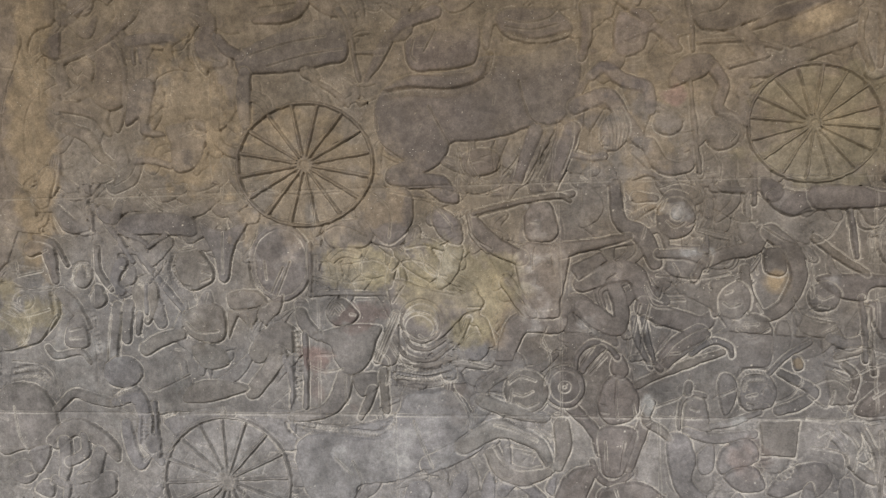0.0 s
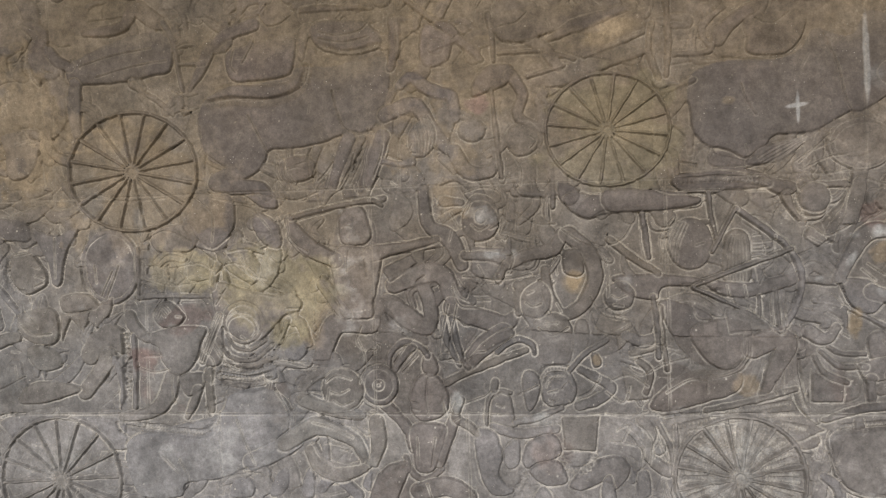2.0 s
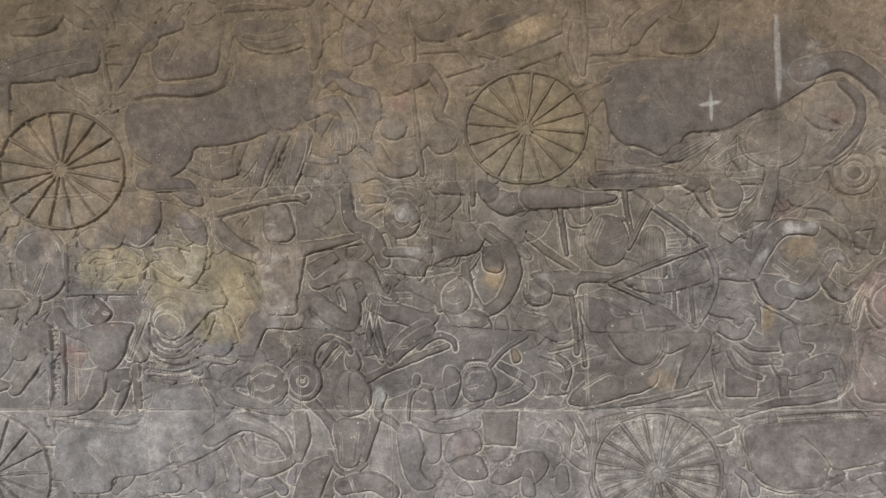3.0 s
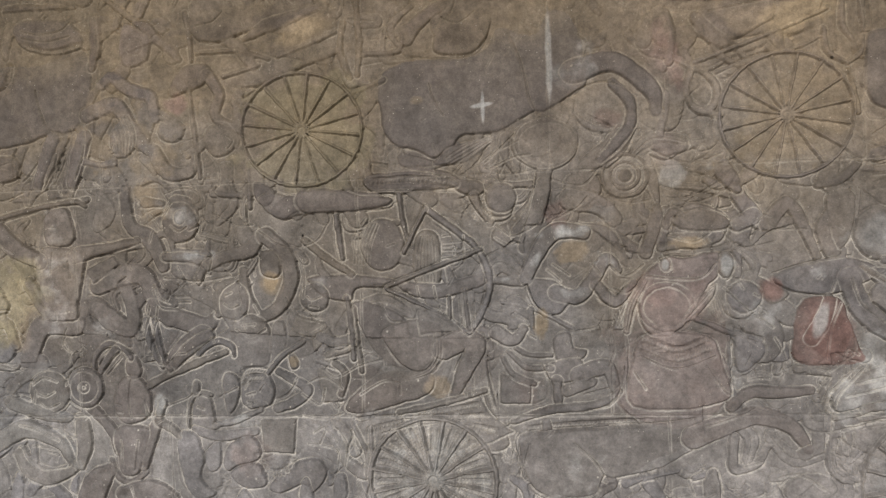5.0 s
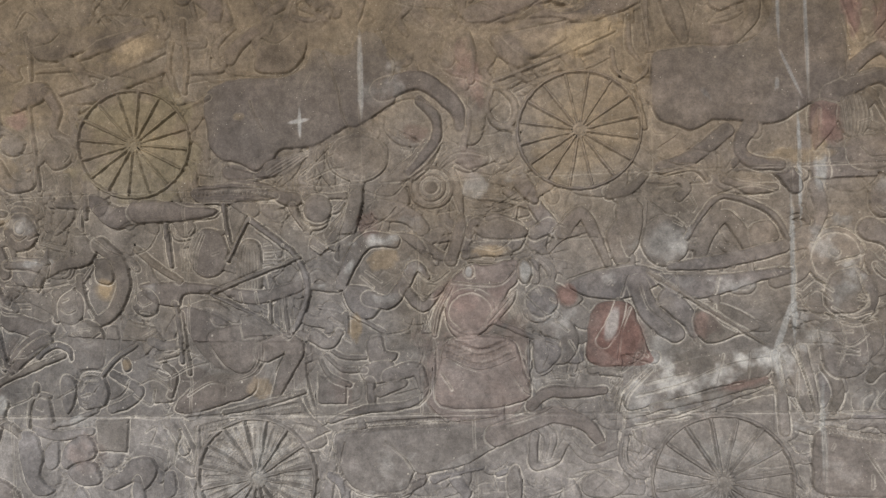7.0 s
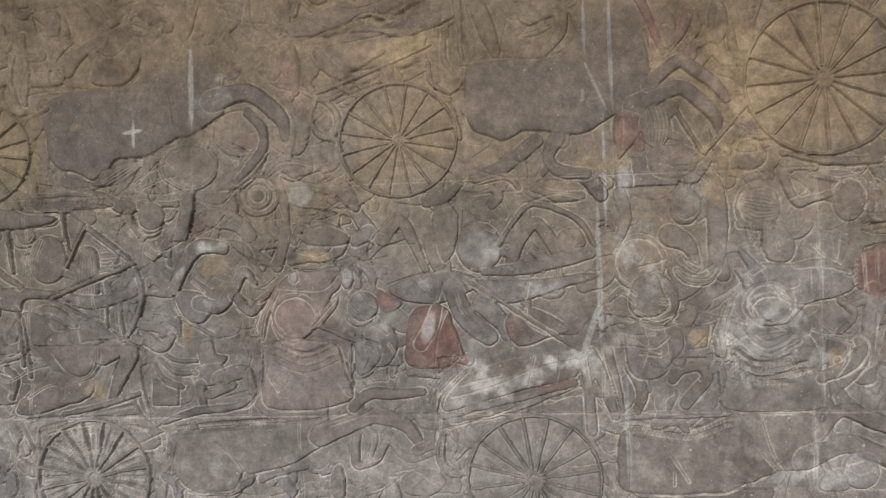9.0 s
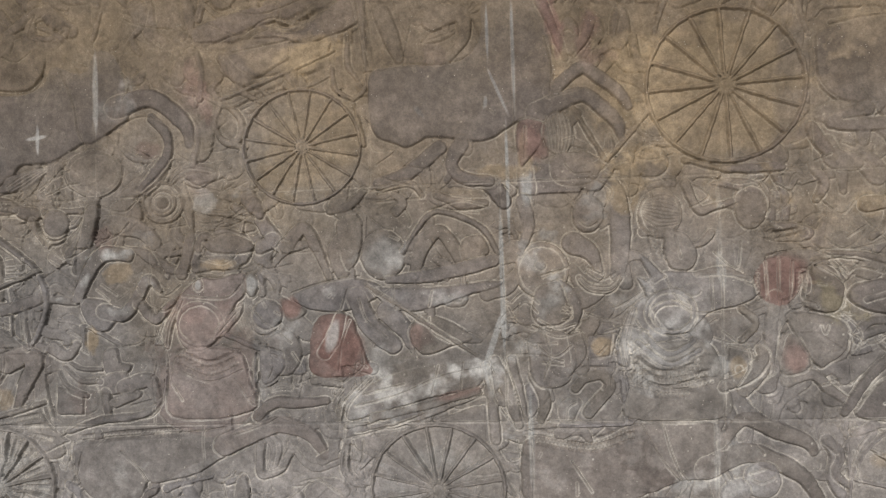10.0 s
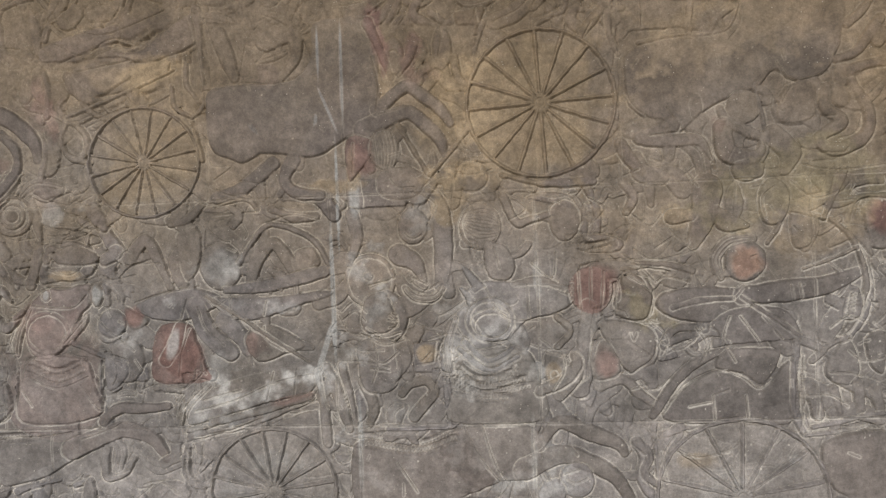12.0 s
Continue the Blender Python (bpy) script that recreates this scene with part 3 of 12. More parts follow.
c.limb(6, (0.738, 1.127, 0.010), (0.749, 1.174, 0.010), (0.792, 1.195, 0.010), (0.837, 1.179, 0.010), (0.858, 1.147, 0.010))
c = Carving("carved_warrior", "dark polished carved warrior seen in full height", "figure carving", "carved warriors")
c.slab(10, (0.762, 0.855), (0.728, 0.818), (0.702, 0.783), (0.684, 0.726), (0.774, 0.727), (0.784, 0.807))
c.tone(DARK, 0.65, 0.7)
# glints on both polished thighs, painted pale into the colour
stain(0.913, 0.801, 0.064, 0.013, LIME_AND_GLINT, 0.45, 0.000)
stain(0.735, 0.783, 0.013, 0.049, LIME_AND_GLINT, 0.4, -0.349)
stain(0.932, 1.015, 0.022, 0.044, LIME_AND_GLINT, 0.8, 0.000, ragged=0.4)
stain(1.162, 0.983, 0.070, 0.014, LIME_AND_GLINT, 0.5, 0.175)
incise(3, 3, (1.301, 0.734), (1.318, 0.804), (1.341, 0.812))
incise(3, 3, (1.140, 0.755), (1.169, 0.793), (1.186, 0.753))
stain(1.167, 0.889, 0.062, 0.041, ROSE, 0.4, 0.000)

# third chariot, upper register
stain(2.593, 1.751, 0.172, 0.165, OCHRE, 0.3, 0.000, ragged=0.9)
stain(2.321, 1.835, 0.031, 0.098, RED, 0.45, 0.000, ragged=1.0)
stain(2.295, 1.935, 0.042, 0.084, RED, 0.25, 0.000, ragged=1.0)
stain(2.625, 1.986, 0.109, 0.041, OCHRE, 0.6, 0.349, ragged=0.6)
c = Carving("naga_ornament", "carved serpent ornament curling in front of a chariot", "ornament carving")
c.limb(8, (2.388, 1.761, 0.017), (2.436, 1.750, 0.017))
c = Carving("carved_chariot", "carved chariot body with beaded side rail", "chariot carving")
c.part("back_post")
c.limb(9, (2.699, 2.009, 0.027), (2.693, 1.940, 0.027), (2.705, 1.884, 0.024))
c.limb(9, (2.751, 1.978, 0.016), (2.754, 1.923, 0.019), (2.775, 1.880, 0.016))
c.part("hook")
c.limb(8, (2.742, 1.854, 0.014), (2.757, 1.791, 0.014), (2.766, 1.743, 0.014))
c = Carving("carved_rider", "carved lower folds of a rider's cloth", "drapery carving")
c.cut(3, 2, (2.770, 1.949), (2.849, 1.947), (2.937, 1.946))
c = Carving("carved_sword", "long low carved blade below the shield", "weapon carving")
c.limb(7, (1.856, 1.596, 0.026), (1.959, 1.595, 0.020))
c = Carving("carved_warrior", "small carved warrior's face turned upward", "figure carving", "carved warriors")
c.oval(11, 1.877, 1.534, 0.035, 0.035, 0.000)
c.limb(9, (1.811, 1.569, 0.021), (1.832, 1.531, 0.021), (1.853, 1.501, 0.021))
c.beads(0.004, 0.010, (1.789, 1.555), (1.817, 1.510), (1.838, 1.480))
c = Carving("carved_warrior", "worn carved striding legs beneath a wheel", "figure carving", "carved warriors")
c.limb(11, (2.473, 1.552, 0.042), (2.513, 1.494, 0.042), (2.540, 1.472, 0.030))
c.limb(11, (2.602, 1.548, 0.041), (2.568, 1.507, 0.036), (2.533, 1.473, 0.028))
c.limb(10, (2.506, 1.495, 0.039), (2.471, 1.474, 0.036))
c.cut(3, 3, (2.300, 1.551), (2.369, 1.535), (2.439, 1.560))
c.limb(8, (2.398, 1.590, 0.025), (2.439, 1.575, 0.025), (2.460, 1.602, 0.017))
stain(2.322, 1.607, 0.034, 0.025, LIME_AND_GLINT, 0.2, 0.000)
stain(2.427, 1.639, 0.033, 0.022, LIME_AND_GLINT, 0.4, 0.000)
stain(2.807, 1.429, 0.068, 0.054, LIME_AND_GLINT, 0.35, 0.000)

# second lower chariot, driver and horse
c = Carving("carved_chariot", "carved chariot body with dotted panel and curling rail", "chariot carving")
c.part("rail")
c.limb(7, (1.490, 0.986, 0.015), (1.629, 1.020, 0.018), (1.811, 1.064, 0.018))
c.part("floor_panel")
c.slab(4, (1.490, 0.975), (1.644, 1.001), (1.810, 1.045), (1.837, 0.963), (1.881, 0.941), (1.851, 0.903), (1.549, 0.903), (1.480, 0.918))
c.beads(0.002, 0.012, (1.520, 0.956), (1.643, 0.986), (1.809, 1.019))
c.beads(0.002, 0.012, (1.550, 0.940), (1.688, 0.975), (1.816, 1.000))
c.beads(0.002, 0.012, (1.748, 0.963), (1.852, 0.948))
c = Carving("naga_ornament", "carved serpent head at a chariot's front", "ornament carving")
c.limb(9, (1.428, 0.978, 0.025), (1.450, 0.948, 0.028), (1.441, 0.887, 0.028), (1.478, 0.849, 0.031), (1.516, 0.835, 0.021))
c.limb(7, (1.467, 0.978, 0.009), (1.503, 0.903, 0.009), (1.509, 0.842, 0.009))
c.limb(6, (1.520, 0.963, 0.008), (1.520, 0.857, 0.008))
c = Carving("carved_driver", "carved chariot driver crouching with a whip", "figure carving", "carved warriors")
c.limb(7, (1.906, 1.294, 0.013), (2.007, 1.238, 0.013), (2.128, 1.188, 0.012))
c.limb(8, (2.116, 1.290, 0.023), (2.144, 1.253, 0.026), (2.136, 1.210, 0.020))
stain(1.977, 1.227, 0.020, 0.044, OCHRE, 0.6, 0.000, ragged=0.6)
stain(1.914, 1.066, 0.074, 0.074, ROSE, 0.5, 0.000)
c = Carving("carved_horse", "dark reddish carved horse with a beaded collar, rearing", "horse carving", "carved horses")
c.slab(15, (1.909, 0.889), (1.925, 0.933), (1.999, 0.970), (2.116, 0.999), (2.167, 1.028), (2.204, 1.093), (2.199, 1.180), (2.236, 1.252), (2.279, 1.280), (2.363, 1.249), (2.403, 1.192), (2.436, 1.105), (2.447, 1.019), (2.418, 0.941), (2.327, 0.912), (2.255, 0.883), (2.169, 0.834), (2.147, 0.802), (2.081, 0.772), (1.979, 0.778), (1.929, 0.822))
c.cut(4, 4, (2.280, 1.027), (2.321, 0.962), (2.334, 0.912))
c.tone(DARK, 0.55, 0.35)
stain(2.308, 1.293, 0.099, 0.064, RED, 0.45, 0.000, ragged=0.8)
stain(2.234, 1.165, 0.086, 0.086, ROSE, 0.4, 0.000)
stain(2.040, 0.845, 0.102, 0.073, LIME_AND_GLINT, 0.4, 0.000)
stain(2.452, 1.387, 0.022, 0.031, LIME_AND_GLINT, 0.85, 0.000, ragged=0.6)
c = Carving("carved_warrior", "carved fallen figure under the rearing horse", "figure carving", "carved warriors")
c.limb(9, (2.240, 0.817, 0.029), (2.267, 0.781, 0.029))
c.limb(9, (2.353, 0.832, 0.020), (2.402, 0.840, 0.023), (2.414, 0.782, 0.023))
c.limb(9, (2.546, 0.834, 0.020), (2.615, 0.845, 0.019), (2.682, 0.835, 0.017))
c.limb(9, (2.183, 0.817, 0.020), (2.226, 0.839, 0.020), (2.311, 0.854, 0.017))
c.limb(8, (1.893, 0.829, 0.021), (1.929, 0.800, 0.021), (1.935, 0.770, 0.021))

# archer in the middle, red cloth
c = Carving("carved_arrow", "long thin carved arrow across the archer", "weapon carving")
c.limb(4, (2.690, 0.981, 0.011), (2.871, 1.011, 0.010), (3.060, 1.086, 0.011))
stain(3.131, 1.062, 0.041, 0.095, LIME_AND_GLINT, 0.5, 0.000)
c = Carving("carved_chariot", "carved chariot body with slanting side and dotted edge", "chariot carving")
c.part("rail")
c.limb(7, (2.697, 0.965, 0.019), (2.871, 1.003, 0.022), (3.067, 1.071, 0.019))
c.part("side_panel")
c.slab(4, (2.713, 0.941), (2.886, 0.979), (3.066, 1.039), (3.086, 0.937), (3.123, 0.858), (2.833, 0.876))
c.part("front_curl")
c.limb(10, (2.640, 0.990, 0.023), (2.685, 1.053, 0.029), (2.745, 1.132, 0.029), (2.812, 1.162, 0.023))
c.beads(0.003, 0.011, (2.667, 1.022), (2.719, 1.101), (2.779, 1.147))
c.limb(9, (2.671, 0.926, 0.039), (2.693, 0.861, 0.033), (2.733, 0.829, 0.023))
c = Carving("carved_horse", "worn carved horse with lime streaks down its neck", "horse carving", "carved horses")
c.limb(11, (3.001, 1.638, 0.041), (3.089, 1.634, 0.050), (3.135, 1.577, 0.044))
c.tone(DARK, 0.7, 0.35)
stain(3.106, 2.023, 0.005, 0.086, LIME_AND_GLINT, 0.9, 0.000, ragged=0.15)
stain(3.130, 1.866, 0.005, 0.078, LIME_AND_GLINT, 0.9, 0.384, ragged=0.15)
stain(3.172, 1.964, 0.006, 0.172, LIME_AND_GLINT, 0.9, 0.000, ragged=0.15)
stain(3.148, 1.639, 0.006, 0.173, LIME_AND_GLINT, 0.85, 0.000, ragged=0.2)
stain(3.197, 1.622, 0.019, 0.094, LIME_AND_GLINT, 0.7, 0.000, ragged=0.3)
stain(3.126, 1.359, 0.008, 0.205, LIME_AND_GLINT, 0.8, 0.000, ragged=0.2)
stain(3.096, 1.203, 0.009, 0.095, LIME_AND_GLINT, 0.7, -0.349, ragged=0.3)
stain(3.189, 0.936, 0.009, 0.157, LIME_AND_GLINT, 0.8, 0.000, ragged=0.2)
stain(3.687, 1.433, 0.012, 0.136, LIME_AND_GLINT, 0.45, 0.000, ragged=0.5)
stain(3.685, 1.159, 0.012, 0.137, LIME_AND_GLINT, 0.45, 0.000, ragged=0.5)
stain(3.661, 0.915, 0.011, 0.122, LIME_AND_GLINT, 0.6, 0.000, ragged=0.3)
stain(3.195, 1.699, 0.025, 0.078, OCHRE, 0.7, 0.000, ragged=0.3)
stain(3.235, 1.728, 0.037, 0.053, RED, 0.6, 0.000, ragged=0.7)
stain(3.264, 2.067, 0.025, 0.093, RED, 0.7, 0.262, ragged=0.7)
stain(3.369, 1.968, 0.034, 0.108, RED, 0.45, 0.000, ragged=0.9)
stain(2.923, 1.822, 0.005, 0.025, LIME_AND_GLINT, 0.8, 0.524, ragged=0.2)
stain(3.097, 1.841, 0.006, 0.019, LIME_AND_GLINT, 0.8, 0.000, ragged=0.2)

# fighters left of the large wheel
c = Carving("carved_warrior", "weathered carved figure with a thin staff", "figure carving", "carved warriors")
c.limb(7, (3.348, 1.816, 0.014), (3.392, 1.744, 0.014), (3.428, 1.681, 0.012))
c.slab(10, (3.218, 1.683), (3.312, 1.694), (3.341, 1.615), (3.291, 1.556), (3.214, 1.574), (3.200, 1.637))
c.limb(10, (3.311, 1.648, 0.037), (3.372, 1.614, 0.037), (3.420, 1.658, 0.028))
c.limb(9, (3.193, 1.653, 0.041), (3.198, 1.575, 0.041), (3.188, 1.513, 0.034))
stain(3.362, 1.553, 0.043, 0.043, LIME_AND_GLINT, 0.4, 0.000)
stain(3.464, 1.595, 0.046, 0.077, OCHRE, 0.5, 0.000)
stain(3.232, 1.426, 0.056, 0.047, LIME_AND_GLINT, 0.45, 0.000)
c = Carving("carved_ledge", "cracked carved ground line with lime crust", "ornament carving")
c.limb(7, (3.191, 0.975, 0.016), (3.317, 0.993, 0.016), (3.411, 1.003, 0.012))
c.limb(6, (3.111, 0.960, 0.013), (3.190, 0.943, 0.016), (3.285, 0.966, 0.012))

# netted head and large horse
c = Carving("carved_warrior", "carved head with netted hair and beaded tress", "figure carving", "carved warriors")
c.limb(9, (3.604, 1.665, 0.018), (3.709, 1.638, 0.021), (3.844, 1.639, 0.018))
c = Carving("carved_horse", "blue-grey carved horse head with large eye and beaded collar", "horse carving", "carved horses")
c.slab(14, (3.206, 0.951), (3.285, 0.966), (3.425, 0.972), (3.460, 1.071), (3.598, 1.084), (3.675, 1.098), (3.694, 1.006), (3.676, 0.915), (3.591, 0.870), (3.543, 0.824), (3.526, 0.762), (3.214, 0.763), (3.186, 0.857))
c.beads(0.006, 0.014, (3.447, 1.141), (3.538, 1.101), (3.645, 1.122), (3.692, 1.144))
c.beads(0.006, 0.014, (3.439, 1.118), (3.537, 1.076), (3.644, 1.096), (3.698, 1.121))
c.cut(3, 3, (3.282, 0.888), (3.343, 0.841), (3.356, 0.786))
c.tone(DARK, 0.45, 0.4)
stain(3.558, 1.223, 0.107, 0.138, LIME_AND_GLINT, 0.25, 0.000)
stain(3.499, 0.886, 0.123, 0.108, DARK, 0.8, 0.000)
stain(3.650, 0.838, 0.091, 0.046, LIME_AND_GLINT, 0.5, 0.000)
stain(3.752, 1.142, 0.106, 0.136, LIME_AND_GLINT, 0.2, 0.000)
c = Carving("carved_horse", "small carved horse muzzle with pricked ears behind", "horse carving", "carved horses")
c.limb(9, (3.712, 1.082, 0.045), (3.765, 1.096, 0.039), (3.827, 1.156, 0.030))
c.oval(9, 3.794, 1.066, 0.021, 0.015, 0.000)
c = Carving("carved_warrior", "carved crouching fighter near the horse's chest", "figure carving", "carved warriors")
c.limb(9, (3.692, 1.144, 0.021), (3.753, 1.180, 0.021), (3.797, 1.157, 0.021), (3.781, 1.111, 0.021))
c.slab(9, (3.752, 1.142), (3.780, 1.096), (3.725, 1.036), (3.696, 1.067))
c = Carving("carved_mace", "carved mace with a red studded round head", "weapon carving")
c.part("mace_head", "dull red round studded head")
c.beads(0.003, 0.011, (3.789, 1.354), (3.806, 1.399), (3.843, 1.410), (3.880, 1.394), (3.893, 1.351), (3.877, 1.309), (3.839, 1.295), (3.803, 1.311), (3.789, 1.354))
c.beads(0.003, 0.010, (3.835, 1.398), (3.832, 1.307))
c.beads(0.003, 0.010, (3.853, 1.397), (3.850, 1.307))
c.part("handle")
c.limb(11, (3.844, 1.299, 0.030), (3.827, 1.232, 0.039), (3.812, 1.156, 0.042))
stain(3.841, 1.355, 0.066, 0.066, RED, 0.85, 0.000, ragged=0.3)
c = Carving("carved_spear", "carved spear head and shaft pointing to a face", "weapon carving")
c.limb(6, (3.910, 1.399, 0.012), (4.028, 1.410, 0.012), (4.114, 1.377, 0.012))

# archer at the far end
c = Carving("carved_bow", "large dark curved carved bow with drawn cord", "weapon carving")
c.part("bow_limb")
c.limb(8, (4.473, 1.465, 0.014), (4.514, 1.419, 0.017), (4.537, 1.353, 0.020), (4.524, 1.273, 0.019), (4.465, 1.186, 0.017), (4.393, 1.136, 0.016))
c = Carving("carved_horse", "dark carved horse rump beside the last wheel", "horse carving", "carved horses")
c.slab(13, (4.400, 0.907), (4.443, 0.943), (4.556, 0.957), (4.666, 0.948), (4.661, 0.758), (4.466, 0.759), (4.418, 0.818))
c.tone(DARK, 0.5, 0.3)
c = Carving("naga_ornament", "carved serpent ornament in front of the last wheel", "ornament carving")
c.limb(9, (3.931, 0.942, 0.027), (3.952, 0.897, 0.030), (3.942, 0.836, 0.030), (3.978, 0.791, 0.024))
c.limb(7, (3.982, 0.927, 0.009), (3.986, 0.821, 0.009))
stain(4.098, 0.888, 0.059, 0.027, OCHRE, 0.4, 0.000, ragged=0.5)

# upper register right of the large wheel
stain(3.717, 1.857, 0.226, 0.226, OCHRE, 0.4, 0.000)
stain(4.351, 1.602, 0.289, 0.130, LICHEN, 0.35, 0.000)
stain(4.221, 2.007, 0.291, 0.116, OCHRE, 0.35, 0.000)
c = Carving("carved_chariot", "carved chariot back with a thin curved post", "chariot carving")
c.limb(8, (3.905, 2.132, 0.018), (3.895, 2.043, 0.021), (3.922, 1.981, 0.018))
c.limb(8, (3.827, 2.032, 0.018), (3.874, 2.089, 0.021), (3.905, 2.117, 0.018))
c.limb(8, (3.478, 1.993, 0.018), (3.526, 2.051, 0.021), (3.559, 2.110, 0.018))
c.slab(7, (3.466, 2.070), (3.528, 2.081), (3.541, 2.020), (3.479, 2.008))
stain(4.238, 1.414, 0.050, 0.044, RED, 0.5, 0.000, ragged=0.8)
c = Carving("carved_flower", "round carved rosette with red centre and grooved rim", "ornament carving")
c.oval(9, 4.572, 1.505, 0.063, 0.071, 0.000)
c.hatch(2, 2, (4.512, 1.581, 0.057), (4.491, 1.567, 0.043), rows=5)
c.beads(0.004, 0.011, (4.519, 1.492), (4.518, 1.536), (4.553, 1.571))
stain(4.575, 1.512, 0.046, 0.054, RED, 0.9, 0.000, ragged=0.3)
c = Carving("carved_plume", "fan of thin carved plumes above the rosette", "ornament carving")
c.limb(6, (4.476, 1.538, 0.011), (4.505, 1.595, 0.014), (4.575, 1.607, 0.014))
c.limb(6, (4.489, 1.508, 0.011), (4.518, 1.566, 0.014), (4.581, 1.570, 0.014))
c = Carving("lotus_ornament", "small carved lotus panel with two petals", "ornament carving")
c.slab(8, (3.779, 1.491), (3.839, 1.496), (3.912, 1.478), (3.897, 1.449), (3.807, 1.452))
c.oval(8, 3.816, 1.471, 0.024, 0.015, 0.000)
c.oval(8, 3.875, 1.469, 0.024, 0.015, 0.000)
c.slab(7, (4.036, 1.646), (4.109, 1.657), (4.136, 1.597), (4.063, 1.585))

# archer with red cloth and lime-white drapery
c = Carving("carved_warrior", "carved profile of a warrior with combed hair", "figure carving", "carved warriors")
c.slab(7, (2.409, 1.302), (2.455, 1.327), (2.518, 1.315), (2.549, 1.275), (2.524, 1.237), (2.460, 1.230), (2.421, 1.254))
c.limb(6, (2.375, 1.248, 0.013), (2.451, 1.212, 0.014), (2.522, 1.179, 0.013))
c.slab(6, (2.533, 1.275), (2.604, 1.289), (2.600, 1.150), (2.559, 1.127), (2.521, 1.167))
c.limb(8, (2.463, 1.105, 0.032), (2.504, 1.136, 0.035), (2.537, 1.174, 0.028))
c.hatch(2, 2.5, (2.510, 1.086, 0.035), (2.582, 1.094, 0.041), rows=5)
incise(2.5, 3, (2.442, 1.191), (2.432, 1.121), (2.454, 1.074))
stain(2.555, 1.228, 0.056, 0.063, LIME_AND_GLINT, 0.5, 0.000)
stain(2.463, 1.090, 0.022, 0.047, LIME_AND_GLINT, 0.6, 0.000)
stain(2.441, 1.371, 0.022, 0.032, LIME_AND_GLINT, 0.85, 0.000, ragged=0.5)
stain(2.550, 1.314, 0.041, 0.034, RED, 0.7, 0.000, ragged=0.7)
stain(2.418, 1.184, 0.032, 0.079, ROSE, 0.5, 0.000)
incise(2.5, 3, (2.680, 0.986), (2.722, 1.071), (2.794, 1.123))
stain(2.853, 1.069, 0.176, 0.052, LIME_AND_GLINT, 0.5, 0.244)
stain(2.977, 1.121, 0.091, 0.024, LIME_AND_GLINT, 0.6, 0.209)
stain(2.794, 1.146, 0.062, 0.062, LIME_AND_GLINT, 0.5, 0.000)
stain(2.645, 1.338, 0.062, 0.022, LIME_AND_GLINT, 0.45, 0.000)
stain(2.954, 1.327, 0.091, 0.018, LIME_AND_GLINT, 0.5, 0.000)
stain(2.912, 1.221, 0.040, 0.040, ROSE, 0.55, 0.000)
stain(3.006, 1.067, 0.061, 0.012, ROSE, 0.6, 0.244)
stain(2.680, 1.195, 0.081, 0.090, RED, 0.95, 0.000, ragged=0.25)
stain(2.664, 1.226, 0.019, 0.056, LIME_AND_GLINT, 0.7, -0.314, ragged=0.35)
c = Carving("carved_warrior", "lime-washed carved warrior kneeling beside the shield", "figure carving", "carved warriors")
c.slab(7, (3.209, 1.335), (3.268, 1.348), (3.298, 1.288), (3.280, 1.258), (3.228, 1.252), (3.200, 1.290))
c.slab(8, (3.235, 1.229), (3.309, 1.243), (3.353, 1.256), (3.410, 1.233), (3.402, 1.196), (3.336, 1.197), (3.327, 1.138), (3.297, 1.108), (3.246, 1.124))
c.limb(8, (3.184, 1.027, 0.060), (3.200, 1.064, 0.066), (3.231, 1.094, 0.051))
c.limb(6, (3.138, 1.231, 0.045), (3.176, 1.230, 0.045))
c.limb(6, (3.136, 1.156, 0.060), (3.203, 1.155, 0.075))
incise(2.5, 3, (3.309, 1.257), (3.353, 1.274), (3.425, 1.252))
incise(2.5, 3, (3.234, 1.199), (3.278, 1.191), (3.308, 1.213))
incise(2.5, 3, (3.227, 1.211), (3.271, 1.204), (3.308, 1.228))
incise(2.5, 3, (3.152, 1.178), (3.219, 1.184))
incise(2.5, 3, (3.248, 1.184), (3.249, 1.124))
incise(2.5, 3, (3.278, 1.198), (3.283, 1.138))
stain(3.248, 1.169, 0.074, 0.074, LIME_AND_GLINT, 0.3, 0.000)
stain(3.332, 1.063, 0.059, 0.044, LIME_AND_GLINT, 0.3, 0.000)
stain(3.173, 1.140, 0.045, 0.075, LIME_AND_GLINT, 0.2, 0.000)
c = Carving("carved_box", "small square carved frame with a hook inside", "ornament carving")
c.slab(6, (3.343, 1.215), (3.412, 1.213), (3.405, 1.163), (3.344, 1.161), sharp=True)
c.limb(5, (3.354, 1.189, 0.010), (3.365, 1.170, 0.010), (3.401, 1.178, 0.009))
stain(3.380, 1.190, 0.032, 0.026, OCHRE, 0.5, 0.000, ragged=0.3)
c = Carving("carved_rein", "thin carved rein running to the horse's mouth", "harness carving")
c.limb(5, (3.338, 1.146, 0.010), (3.408, 1.151, 0.010), (3.524, 1.190, 0.010), (3.624, 1.209, 0.010), (3.699, 1.251, 0.010))

# more folds on the first lower group
c.beads(0.003, 0.012, (-0.424, 0.992), (-0.251, 1.026), (-0.132, 1.047))
c.beads(0.004, 0.010, (0.197, 1.145), (0.214, 1.065), (0.199, 0.985))
c.beads(0.004, 0.010, (0.216, 1.145), (0.233, 1.065), (0.218, 0.977))
c.beads(0.004, 0.010, (0.247, 1.100), (0.318, 1.085), (0.398, 1.107))
c.beads(0.004, 0.010, (0.247, 1.081), (0.318, 1.066), (0.397, 1.088))
c.beads(0.004, 0.010, (0.248, 1.129), (0.319, 1.113), (0.398, 1.132))

